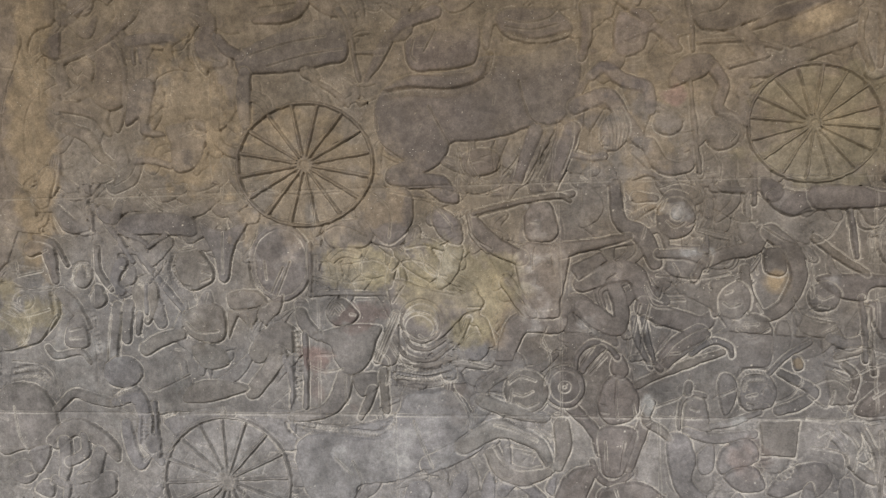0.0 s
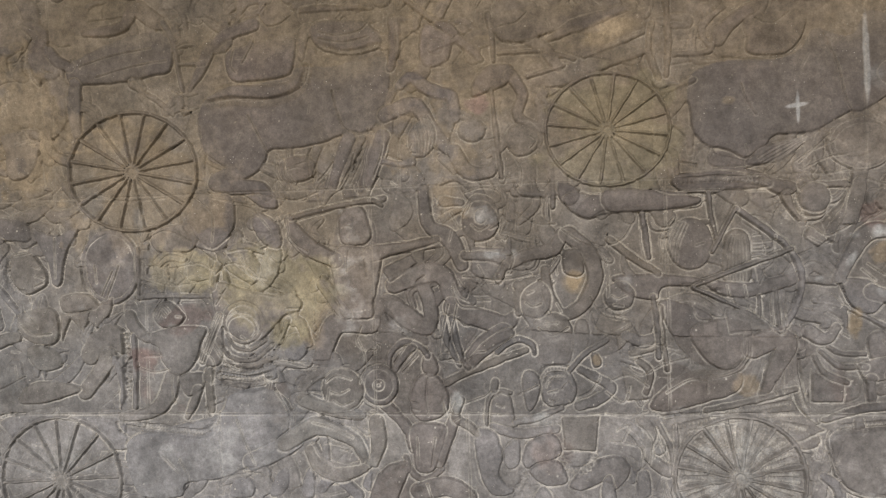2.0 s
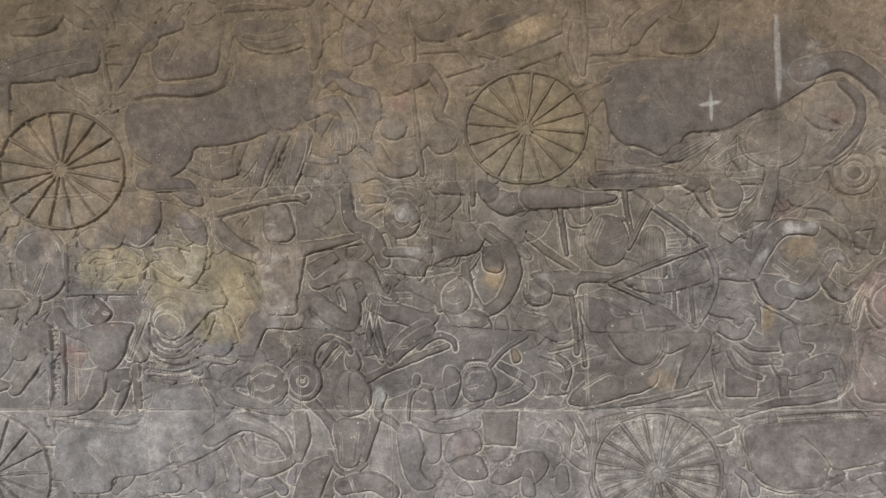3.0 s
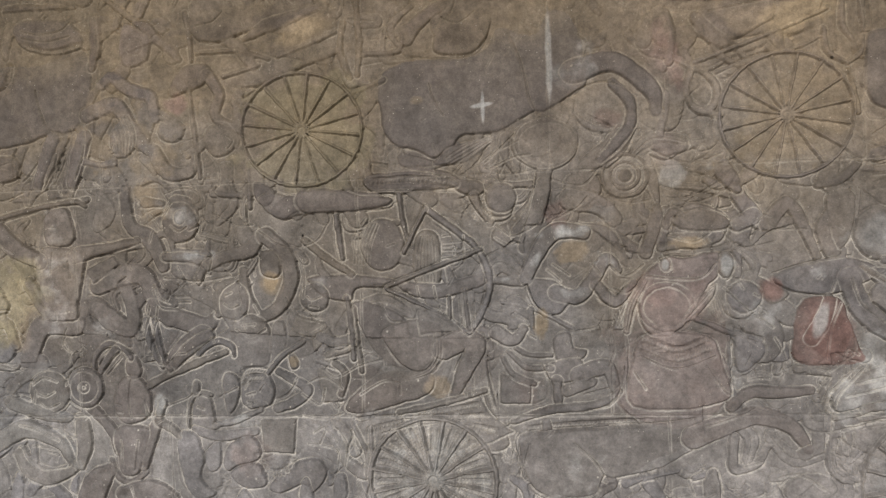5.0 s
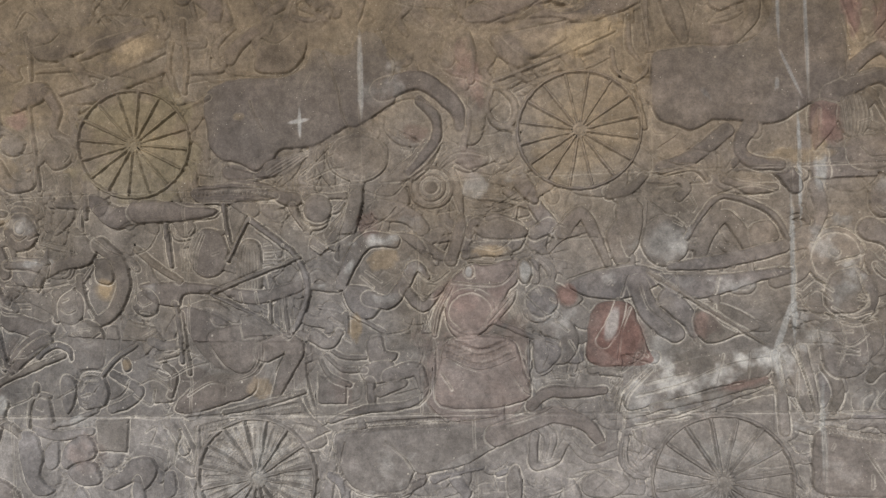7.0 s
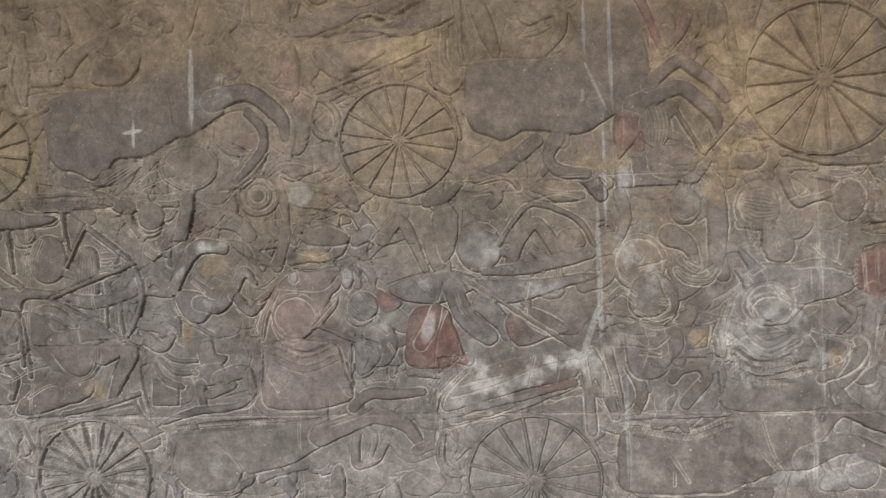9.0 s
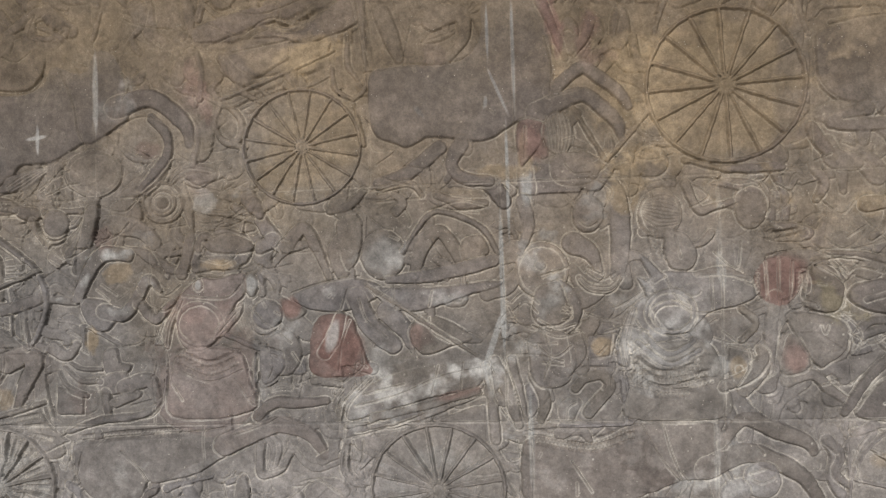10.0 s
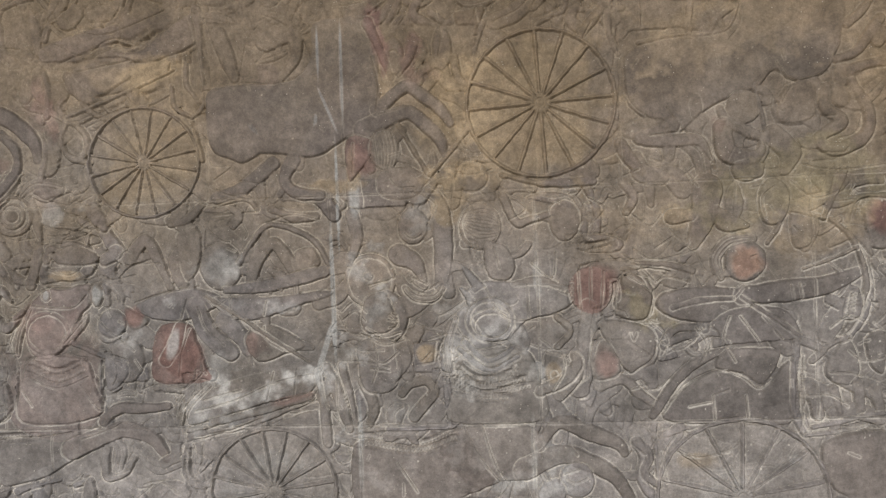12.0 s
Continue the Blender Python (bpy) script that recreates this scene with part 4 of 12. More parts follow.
# right end: mace bearer, archer, chariot guard
c = Carving("carved_warrior", "carved warrior swinging a mace, in profile", "figure carving", "carved warriors")
c.slab(7, (3.906, 1.384), (3.936, 1.389), (3.982, 1.363), (3.965, 1.303), (3.938, 1.271), (3.900, 1.281), (3.892, 1.321))
c.slab(8, (3.889, 1.230), (3.934, 1.252), (3.993, 1.258), (4.019, 1.242), (3.999, 1.197), (3.987, 1.164), (3.930, 1.139), (3.898, 1.132), (3.870, 1.197))
c.limb(9, (3.820, 1.156, 0.036), (3.813, 1.096, 0.045), (3.793, 1.043, 0.051))
c.slab(7, (3.998, 1.194), (4.050, 1.211), (4.088, 1.213), (4.081, 1.162), (4.041, 1.118), (3.988, 1.104), (3.944, 1.120), (3.990, 1.152))
incise(2.5, 3, (3.893, 1.117), (3.945, 1.135), (3.990, 1.167))
incise(2.5, 3, (3.991, 1.188), (4.035, 1.202), (4.083, 1.222))
incise(2.5, 3, (3.977, 1.213), (4.010, 1.242), (4.037, 1.249))
incise(2.5, 3, (3.919, 1.229), (3.936, 1.232))
stain(3.857, 1.155, 0.033, 0.051, ROSE, 0.65, 0.000, ragged=0.4)
stain(3.964, 1.273, 0.060, 0.060, LICHEN, 0.4, 0.000)
incise(2.5, 3, (4.249, 1.084), (4.293, 1.116), (4.317, 1.204), (4.339, 1.219))
incise(2.5, 3, (4.124, 1.247), (4.137, 1.209), (4.122, 1.164))
incise(2.5, 3, (4.094, 1.225), (4.100, 1.180), (4.136, 1.164))
incise(2.5, 3, (4.294, 1.146), (4.324, 1.189), (4.338, 1.204))
c = Carving("carved_post", "tall grooved carved chariot back post", "chariot carving")
c.limb(7, (4.341, 1.204, 0.020), (4.353, 1.144, 0.026), (4.353, 1.056, 0.026), (4.345, 0.982, 0.023))
c.hatch(2, 2, (4.351, 1.167, 0.020), (4.354, 1.070, 0.023), (4.346, 0.996, 0.020), rows=3)
incise(2.5, 3, (4.331, 1.204), (4.315, 1.145), (4.335, 1.115))
incise(2.5, 3, (4.526, 1.346), (4.545, 1.287), (4.576, 1.271))
incise(2.5, 3, (4.536, 1.228), (4.575, 1.235))
incise(2.5, 3, (4.521, 1.199), (4.562, 1.169), (4.572, 1.140))
incise(2.5, 3, (4.505, 1.112), (4.539, 1.082), (4.571, 1.096))
incise(2.5, 3, (4.373, 0.966), (4.445, 0.988), (4.529, 1.008), (4.569, 1.015))
incise(2.5, 3, (3.911, 1.441), (3.954, 1.417), (4.056, 1.398))
incise(3, 3, (3.947, 1.420), (4.028, 1.407), (4.064, 1.390))

# right end, upper course: kneeling and wrestling figures
stain(4.197, 1.698, 0.044, 0.058, ROSE, 0.25, 0.000)
incise(2.5, 3, (4.416, 1.665), (4.494, 1.676), (4.588, 1.657))
c.slab(5, (4.564, 1.775), (4.601, 1.780), (4.601, 1.751), (4.566, 1.750), sharp=True)
c = Carving("carved_warrior", "pair of tall carved legs striding apart", "figure carving", "carved warriors")
c.slab(7, (4.085, 1.596), (4.107, 1.620), (4.137, 1.649), (4.195, 1.642), (4.201, 1.624), (4.151, 1.611), (4.113, 1.583))
incise(3, 3, (4.330, 1.625), (4.294, 1.612), (4.264, 1.569), (4.284, 1.524))
incise(3, 3, (4.513, 1.621), (4.491, 1.567), (4.475, 1.531))
stain(4.364, 1.587, 0.087, 0.043, LICHEN, 0.4, 0.000)

# around the large wheel
c = Carving("carved_rider", "weathered carved figure above the horse's forelegs", "figure carving", "carved warriors")
c.slab(6, (3.483, 2.115), (3.544, 2.118), (3.549, 2.046), (3.495, 2.041), sharp=True)
incise(2.5, 3, (3.480, 2.031), (3.541, 2.042))
incise(2.5, 3, (3.437, 1.719), (3.485, 1.763), (3.510, 1.800))
incise(2.5, 3, (3.173, 2.150), (3.236, 2.154))
incise(2.5, 3, (3.851, 2.061), (3.827, 2.017), (3.834, 2.002))
incise(2.5, 3, (3.896, 2.088), (3.898, 2.013), (3.929, 1.973))
incise(2.5, 3, (3.839, 1.926), (3.883, 1.931))
incise(2.5, 3, (3.830, 1.881), (3.831, 1.776))
incise(2.5, 3, (3.848, 1.971), (3.922, 1.966))
stain(3.268, 2.083, 0.019, 0.093, RED, 0.6, 0.209, ragged=0.7)
stain(3.474, 1.870, 0.092, 0.184, OCHRE, 0.4, 0.000)

# dancers between the registers
c = Carving("carved_warrior", "carved dancing figure with lime-white bent legs", "figure carving", "carved warriors")
c.slab(8, (1.885, 1.453), (1.939, 1.458), (1.969, 1.442), (1.937, 1.383), (1.890, 1.361), (1.868, 1.400))
c.limb(8, (2.133, 1.332, 0.024), (2.162, 1.302, 0.030), (2.207, 1.323, 0.027))
c.limb(8, (2.117, 1.543, 0.030), (2.154, 1.534, 0.039), (2.183, 1.496, 0.033))
c.limb(7, (2.310, 1.529, 0.021), (2.300, 1.462, 0.033), (2.277, 1.418, 0.033))
c.limb(6, (2.302, 1.514, 0.015), (2.346, 1.517, 0.018), (2.405, 1.521, 0.015))
c.limb(8, (2.002, 1.607, 0.024), (1.988, 1.548, 0.027), (1.955, 1.473, 0.033))
c.slab(7, (2.300, 1.455), (2.381, 1.452), (2.402, 1.412), (2.306, 1.406))
incise(2.5, 3, (2.180, 1.421), (2.216, 1.360), (2.238, 1.345))
incise(2.5, 3, (2.217, 1.413), (2.283, 1.388), (2.299, 1.410))
incise(2.5, 3, (2.352, 1.453), (2.365, 1.408))
incise(2.5, 3, (2.238, 1.337), (2.206, 1.271), (2.196, 1.211))
incise(2.5, 3, (2.223, 1.345), (2.183, 1.271), (2.174, 1.211))
incise(2.5, 3, (2.347, 1.535), (2.391, 1.563), (2.458, 1.604))
incise(2.5, 3, (2.332, 1.543), (2.406, 1.569), (2.465, 1.607))
incise(2.5, 3, (2.413, 1.562), (2.471, 1.574), (2.536, 1.579))
incise(2.5, 3, (2.140, 1.565), (2.199, 1.540), (2.259, 1.545))
incise(2.5, 3, (1.988, 1.548), (2.025, 1.501), (2.062, 1.477))
stain(2.024, 1.468, 0.054, 0.018, LIME_AND_GLINT, 0.6, 0.000)
stain(2.127, 1.393, 0.021, 0.045, LIME_AND_GLINT, 0.6, -0.611)
stain(2.072, 1.319, 0.036, 0.018, LIME_AND_GLINT, 0.5, 0.000)
stain(1.905, 1.350, 0.046, 0.012, LIME_AND_GLINT, 0.5, 0.000)
stain(2.322, 1.602, 0.027, 0.027, LIME_AND_GLINT, 0.35, 0.000)
stain(2.506, 1.529, 0.017, 0.038, LIME_AND_GLINT, 0.45, 0.000)
stain(2.017, 1.509, 0.036, 0.039, RED, 0.35, 0.000, ragged=0.8)
stain(2.358, 1.431, 0.053, 0.024, OCHRE, 0.5, 0.000, ragged=0.5)
stain(2.060, 1.410, 0.045, 0.030, OCHRE, 0.4, 0.000)
stain(2.313, 1.876, 0.038, 0.103, RED, 0.35, 0.000, ragged=0.9)
incise(2.5, 3, (2.140, 2.063), (2.184, 2.034), (2.244, 2.033), (2.281, 2.054))
incise(2.5, 3, (2.266, 2.055), (2.295, 2.024), (2.339, 2.036), (2.398, 2.061))
incise(2.5, 3, (2.310, 1.787), (2.286, 1.729), (2.248, 1.687))
incise(2.5, 3, (1.768, 1.662), (1.824, 1.690), (1.871, 1.711))
c.limb(8, (2.274, 1.834, 0.027), (2.303, 1.788, 0.032), (2.286, 1.715, 0.027))

# first upper group, closer
incise(2.5, 3, (-0.723, 2.200), (-0.708, 2.134), (-0.727, 2.103))
incise(2.5, 3, (-0.549, 2.173), (-0.542, 2.125), (-0.517, 2.107))
incise(3, 3, (-0.834, 2.092), (-0.828, 2.035), (-0.786, 1.983), (-0.776, 1.893))
incise(2.5, 3, (-0.804, 1.976), (-0.762, 1.925), (-0.736, 1.907))
incise(2.5, 3, (-0.819, 2.042), (-0.757, 2.036))
incise(2.5, 3, (0.172, 1.884), (0.195, 1.859), (0.211, 1.866))
incise(2.5, 3, (0.435, 1.731), (0.449, 1.672), (0.464, 1.657))
incise(2.5, 3, (0.454, 1.730), (0.473, 1.679), (0.487, 1.653))
incise(2.5, 3, (0.527, 1.731), (0.534, 1.670))
incise(2.5, 3, (0.612, 1.758), (0.595, 1.698), (0.556, 1.654))
incise(2.5, 3, (0.649, 1.764), (0.633, 1.697), (0.594, 1.645))
incise(2.5, 3, (0.754, 1.790), (0.731, 1.724), (0.723, 1.664))
incise(2.5, 3, (0.240, 1.460), (0.288, 1.467), (0.351, 1.471))
incise(2.5, 3, (0.317, 1.365), (0.396, 1.364), (0.406, 1.457))
incise(2.5, 3, (0.255, 1.397), (0.294, 1.397), (0.317, 1.365))
incise(2.5, 3, (0.462, 1.549), (0.476, 1.479), (0.567, 1.408))
incise(2.5, 3, (0.244, 1.617), (0.323, 1.599), (0.416, 1.581))
incise(2.5, 3, (0.355, 1.614), (0.401, 1.612), (0.432, 1.581))
incise(2.5, 3, (0.384, 1.520), (0.462, 1.534))
incise(2.5, 3, (0.098, 1.526), (0.163, 1.556), (0.204, 1.587))
stain(0.519, 1.293, 0.056, 0.108, OCHRE, 0.55, 0.000, ragged=0.5)
stain(0.349, 1.396, 0.094, 0.063, LICHEN, 0.4, 0.000, ragged=0.6)
stain(0.397, 1.395, 0.025, 0.062, LIME_AND_GLINT, 0.5, 0.000)

# cloth and chariot over the third upper wheel
c = Carving("carved_drapery", "pale sweeping carved cloth above a chariot rail", "drapery carving")
c.slab(8, (2.296, 2.042), (2.369, 2.061), (2.467, 2.102), (2.580, 2.171), (2.736, 2.161), (2.718, 2.085), (2.576, 2.048), (2.448, 2.025), (2.335, 2.024), melt=True)
c.slab(9, (2.379, 1.979), (2.416, 2.024), (2.513, 2.055), (2.639, 2.075), (2.718, 2.093), (2.720, 2.055), (2.591, 2.023), (2.479, 1.992), (2.429, 1.930), (2.389, 1.948))
incise(2.5, 3, (2.257, 2.099), (2.320, 2.041), (2.401, 2.051), (2.467, 2.102))
c.beads(0.005, 0.011, (2.514, 2.086), (2.576, 2.064), (2.656, 2.102))
c.beads(0.005, 0.011, (2.522, 2.101), (2.577, 2.079), (2.641, 2.115))
stain(2.621, 1.991, 0.109, 0.040, OCHRE, 0.55, 0.314, ragged=0.4)
stain(2.544, 2.035, 0.109, 0.028, DARK, 0.45, 0.244)
c = Carving("carved_post", "double carved back post of a chariot", "chariot carving")
c.limb(7, (2.713, 2.040, 0.019), (2.704, 1.964, 0.022), (2.715, 1.902, 0.019))
c.limb(7, (2.740, 2.053, 0.018), (2.742, 1.961, 0.022), (2.758, 1.892, 0.018))
c.limb(6, (2.788, 2.111, 0.012), (2.774, 2.005, 0.014), (2.783, 1.947, 0.012))
incise(2.5, 3, (2.783, 1.947), (2.822, 1.957))
incise(2.5, 3, (2.780, 1.875), (2.726, 1.863))
incise(2.5, 3, (2.771, 1.822), (2.799, 1.744), (2.837, 1.719))
incise(2.5, 3, (2.141, 2.060), (2.206, 2.032), (2.271, 2.033))
incise(2.5, 3, (2.094, 2.126), (2.159, 2.098), (2.240, 2.085))
stain(1.372, 2.028, 0.090, 0.033, OCHRE, 0.5, 0.314, ragged=0.4)

# last lower horse
incise(2.5, 3, (3.297, 0.880), (3.340, 0.838), (3.353, 0.786))
incise(2.5, 3, (3.166, 0.914), (3.178, 0.839), (3.206, 0.778))
incise(2.5, 3, (3.152, 0.944), (3.164, 0.854), (3.155, 0.808))
incise(2.5, 3, (3.658, 1.161), (3.656, 1.103), (3.676, 1.066))
stain(3.686, 0.897, 0.072, 0.057, LIME_AND_GLINT, 0.5, 0.000)
stain(3.641, 0.809, 0.130, 0.029, LIME_AND_GLINT, 0.5, 0.000)
stain(3.126, 1.065, 0.045, 0.090, LIME_AND_GLINT, 0.4, 0.000)
stain(3.566, 1.163, 0.101, 0.087, LIME_AND_GLINT, 0.35, 0.000)
stain(3.399, 0.853, 0.132, 0.074, DARK, 0.45, 0.000)

# lotus bearer on the first chariot and the horse before him
dress((-0.741, 1.499), (-0.573, 1.529), (-0.399, 1.514), (-0.216, 1.488), (-0.222, 1.336), (-0.044, 1.259), (-0.029, 1.041), (-0.431, 0.994), (-0.813, 1.013), (-0.805, 1.184), (-0.667, 1.285))
c = Carving("carved_driver", "carved lotus bearer kneeling on a chariot, holding a spear", "figure carving")
c.part("spear")
c.limb(8, (-0.647, 1.591, 0.015), (-0.518, 1.450, 0.015), (-0.359, 1.280, 0.014))
c = Carving("carved_warrior", "slim carved warrior leaning back beneath a spear", "figure carving", "carved warriors")
c.slab(9, (-0.650, 1.271), (-0.583, 1.298), (-0.544, 1.239), (-0.589, 1.150), (-0.636, 1.127), (-0.654, 1.184))
c.beads(0.003, 0.009, (-0.638, 1.262), (-0.613, 1.290), (-0.583, 1.296))
incise(2, 2, (-0.945, 1.321), (-0.875, 1.241), (-0.789, 1.269))
incise(2, 2, (-0.947, 1.287), (-0.902, 1.207))
c = Carving("carved_fragment", "carved drooping arm and sleeve, ochre tinged", "limb carving")
c.limb(9, (-0.768, 1.695, 0.053), (-0.796, 1.623, 0.053))
c.limb(8, (-0.749, 1.588, 0.035), (-0.709, 1.543, 0.039), (-0.662, 1.542, 0.030))

# upper right: horse, scroll rail and riders
# horse's lower belly darker: its soft underside shading put into the colour
stain(2.943, 1.820, 0.141, 0.047, DARK, 0.35, 0.000, ragged=0.8)
stain(2.436, 1.985, 0.049, 0.059, DARK, 0.35, -0.524, ragged=0.6)
stain(2.915, 1.824, 0.004, 0.017, LIME_AND_GLINT, 0.8, 0.611, ragged=0.15)
stain(3.094, 1.836, 0.004, 0.018, LIME_AND_GLINT, 0.8, -0.175, ragged=0.15)
c = Carving("carved_warrior", "worn carved rider with arms bent sharply", "figure carving", "carved warriors")
c.limb(9, (2.216, 1.789, 0.032), (2.204, 1.720, 0.036), (2.144, 1.652, 0.028))
stain(2.327, 1.853, 0.026, 0.069, RED, 0.45, 0.000, ragged=0.8)
stain(2.153, 1.762, 0.060, 0.030, RED, 0.35, 0.000, ragged=0.8)
stain(2.514, 2.010, 0.116, 0.058, OCHRE, 0.35, 0.000, ragged=0.8)
stain(2.305, 1.695, 0.040, 0.059, ROSE, 0.35, 0.000, ragged=0.8)
stain(2.964, 1.972, 0.037, 0.037, ROSE, 0.35, 0.000, ragged=0.8)

# bow arc and pale crack lines
c = Carving("carved_drapery", "pale ridged carved drapery over a seated lap", "garment carving")
c.limb(8, (2.669, 1.037, 0.028), (2.705, 1.090, 0.033), (2.774, 1.142, 0.024))
c.hatch(2, 2, (2.681, 1.058, 0.033), (2.728, 1.105, 0.039), (2.774, 1.142, 0.022), rows=5)
stain(2.915, 1.118, 0.097, 0.043, LIME_AND_GLINT, 0.45, 0.209, ragged=0.9)

# hero archer and his neighbours
dress((1.353, 1.507), (1.495, 1.553), (1.856, 1.501), (1.881, 1.330), (1.897, 1.149), (1.856, 0.988), (1.482, 0.989), (1.445, 1.154), (1.349, 1.342))
c = Carving("carved_trellis", "slim upright carved posts of a chariot frame", "chariot carving")
c.limb(6, (1.613, 1.579, 0.014), (1.627, 1.447, 0.013))
c.limb(6, (1.443, 1.534, 0.014), (1.454, 1.411, 0.013))
incise(2, 2, (1.572, 0.999), (1.613, 1.060), (1.663, 1.091))
dress((1.073, 1.432), (1.351, 1.424), (1.400, 1.341), (1.487, 1.216), (1.482, 0.989), (1.091, 0.990), (1.067, 1.243))
c = Carving("carved_warrior", "carved warrior with both arms raised over his head", "figure carving", "carved warriors")
c.slab(9, (1.161, 1.229), (1.255, 1.271), (1.269, 1.208), (1.243, 1.136), (1.199, 1.124), (1.158, 1.147))
c = Carving("carved_warrior", "carved warrior with folded arms beside the archer", "figure carving", "carved warriors")
c.slab(9, (1.301, 1.268), (1.357, 1.257), (1.419, 1.245), (1.414, 1.204), (1.365, 1.164), (1.319, 1.154), (1.294, 1.198))
c.limb(10, (1.407, 1.225, 0.029), (1.418, 1.196, 0.031), (1.466, 1.173, 0.026), (1.410, 1.149, 0.022))
c.limb(7, (1.278, 1.158, 0.012), (1.335, 1.189, 0.014), (1.407, 1.235, 0.012))
incise(2, 2, (1.362, 1.264), (1.392, 1.253), (1.418, 1.260))
incise(2, 2, (1.313, 1.135), (1.374, 1.124), (1.445, 1.154))
c.slab(7, (1.312, 1.114), (1.384, 1.124), (1.444, 1.103), (1.453, 1.041), (1.372, 1.031), (1.321, 1.052))
c = Carving("carved_warrior", "carved warrior with a lifted bent arm", "figure carving", "carved warriors")
c.oval(9, 1.876, 1.548, 0.041, 0.037, 0.000)
c.slab(9, (1.860, 1.476), (1.903, 1.499), (1.943, 1.478), (1.940, 1.396), (1.901, 1.362), (1.863, 1.380))
c.limb(10, (1.995, 1.615, 0.035), (1.966, 1.547, 0.035), (1.918, 1.494, 0.037))
c.beads(0.003, 0.008, (1.838, 1.561), (1.851, 1.521), (1.870, 1.505))
incise(2, 2, (1.864, 1.460), (1.902, 1.439), (1.940, 1.448))
c = Carving("carved_warrior", "carved warrior in a patterned helmet, crouching", "figure carving", "carved warriors")
c.slab(9, (1.998, 1.228), (2.041, 1.237), (2.060, 1.177), (2.039, 1.128), (2.001, 1.148))
c.limb(7, (1.904, 1.289, 0.012), (2.003, 1.243, 0.012), (2.105, 1.186, 0.012))
c = Carving("carved_awning", "long low scaled carved shells above the archer", "ornament carving")
c.slab(9, (1.527, 1.628), (1.645, 1.636), (1.766, 1.614), (1.766, 1.592), (1.683, 1.592), (1.605, 1.584), (1.536, 1.600))
c.slab(9, (1.237, 1.572), (1.264, 1.594), (1.355, 1.589), (1.466, 1.597), (1.591, 1.570), (1.576, 1.544), (1.465, 1.539), (1.354, 1.532), (1.297, 1.521))
c.beads(0.003, 0.012, (1.546, 1.614), (1.645, 1.619), (1.757, 1.604))
incise(2, 2, (1.536, 1.592), (1.625, 1.591), (1.761, 1.584))

# armed boy, horse head and swordsman
dress((0.208, 1.400), (0.256, 1.432), (0.524, 1.360), (0.534, 1.165), (0.492, 1.078), (0.182, 1.036), (0.189, 1.213))
c = Carving("carved_horse", "carved horse head with bridle and beaded collar", "horse carving", "carved horses")
c.part("neck")
c.slab(9, (0.243, 1.179), (0.314, 1.159), (0.394, 1.177), (0.442, 1.100), (0.478, 1.024), (0.476, 0.969), (0.329, 0.958), (0.226, 0.969), (0.225, 1.080))
c.part("ear")
c.limb(8, (0.249, 1.333, 0.020), (0.276, 1.365, 0.022), (0.272, 1.401, 0.011))
c.part("mane")
c.beads(0.006, 0.012, (0.226, 1.257), (0.210, 1.213), (0.210, 1.146), (0.230, 1.080), (0.237, 1.025))
c.part("collar", "beaded collar")
c.limb(7, (0.241, 1.133, 0.023), (0.312, 1.112, 0.027), (0.409, 1.131, 0.022))
c.beads(0.005, 0.010, (0.244, 1.141), (0.312, 1.123), (0.404, 1.139))
c.beads(0.005, 0.010, (0.243, 1.122), (0.317, 1.101), (0.409, 1.118))
c.beads(0.005, 0.010, (0.245, 1.102), (0.322, 1.079), (0.411, 1.101))
c.part("rein")
c.limb(7, (0.445, 1.266, 0.010), (0.420, 1.210, 0.010), (0.373, 1.160, 0.010))
c = Carving("carved_bust", "carved fallen head beneath a horse muzzle", "head carving")
c.limb(8, (0.459, 1.269, 0.022), (0.503, 1.225, 0.024), (0.535, 1.197, 0.020))
c.limb(7, (0.393, 1.153, 0.013), (0.460, 1.138, 0.014), (0.518, 1.130, 0.011))
dress((0.444, 1.600), (0.763, 1.589), (0.951, 1.424), (0.944, 1.203), (0.717, 1.195), (0.559, 1.078), (0.480, 1.078), (0.577, 1.272), (0.460, 1.448))
c = Carving("carved_warrior", "carved warrior bent forward with folded legs", "figure carving", "carved warriors")
c.limb(9, (0.861, 1.607, 0.036), (0.855, 1.512, 0.034))
c = Carving("carved_pillar", "carved upright chariot post with a long edge", "chariot carving")
c.limb(6, (0.064, 1.337, 0.014), (0.159, 1.329, 0.015), (0.240, 1.328, 0.013))
c = Carving("carved_fragment", "carved forearm and wing-like sleeve", "limb carving")
c.slab(8, (0.239, 1.645), (0.355, 1.654), (0.413, 1.634), (0.434, 1.583), (0.389, 1.589), (0.332, 1.623), (0.243, 1.627))
c.slab(8, (0.278, 1.469), (0.331, 1.475), (0.370, 1.440), (0.381, 1.383), (0.345, 1.373), (0.300, 1.406))
c.limb(8, (0.362, 1.538, 0.038), (0.396, 1.531, 0.040), (0.441, 1.530, 0.022))
c.slab(8, (0.163, 1.566), (0.251, 1.596), (0.295, 1.551), (0.280, 1.475), (0.199, 1.466), (0.167, 1.511))

# bowman's helpers, horse heads and mace bearer
dress((2.189, 1.442), (2.480, 1.423), (2.540, 1.318), (2.532, 1.112), (1.831, 1.124), (1.843, 1.400), (1.959, 1.492), (2.215, 1.546))
c = Carving("carved_horse", "carved horse head in profile with a rose-stained cheek", "horse carving", "carved horses")
c.part("neck")
c.slab(9, (2.177, 1.265), (2.278, 1.200), (2.389, 1.281), (2.450, 1.186), (2.457, 1.113), (2.402, 1.073), (2.272, 1.064), (2.163, 1.076), (2.144, 1.140))
c.part("head")
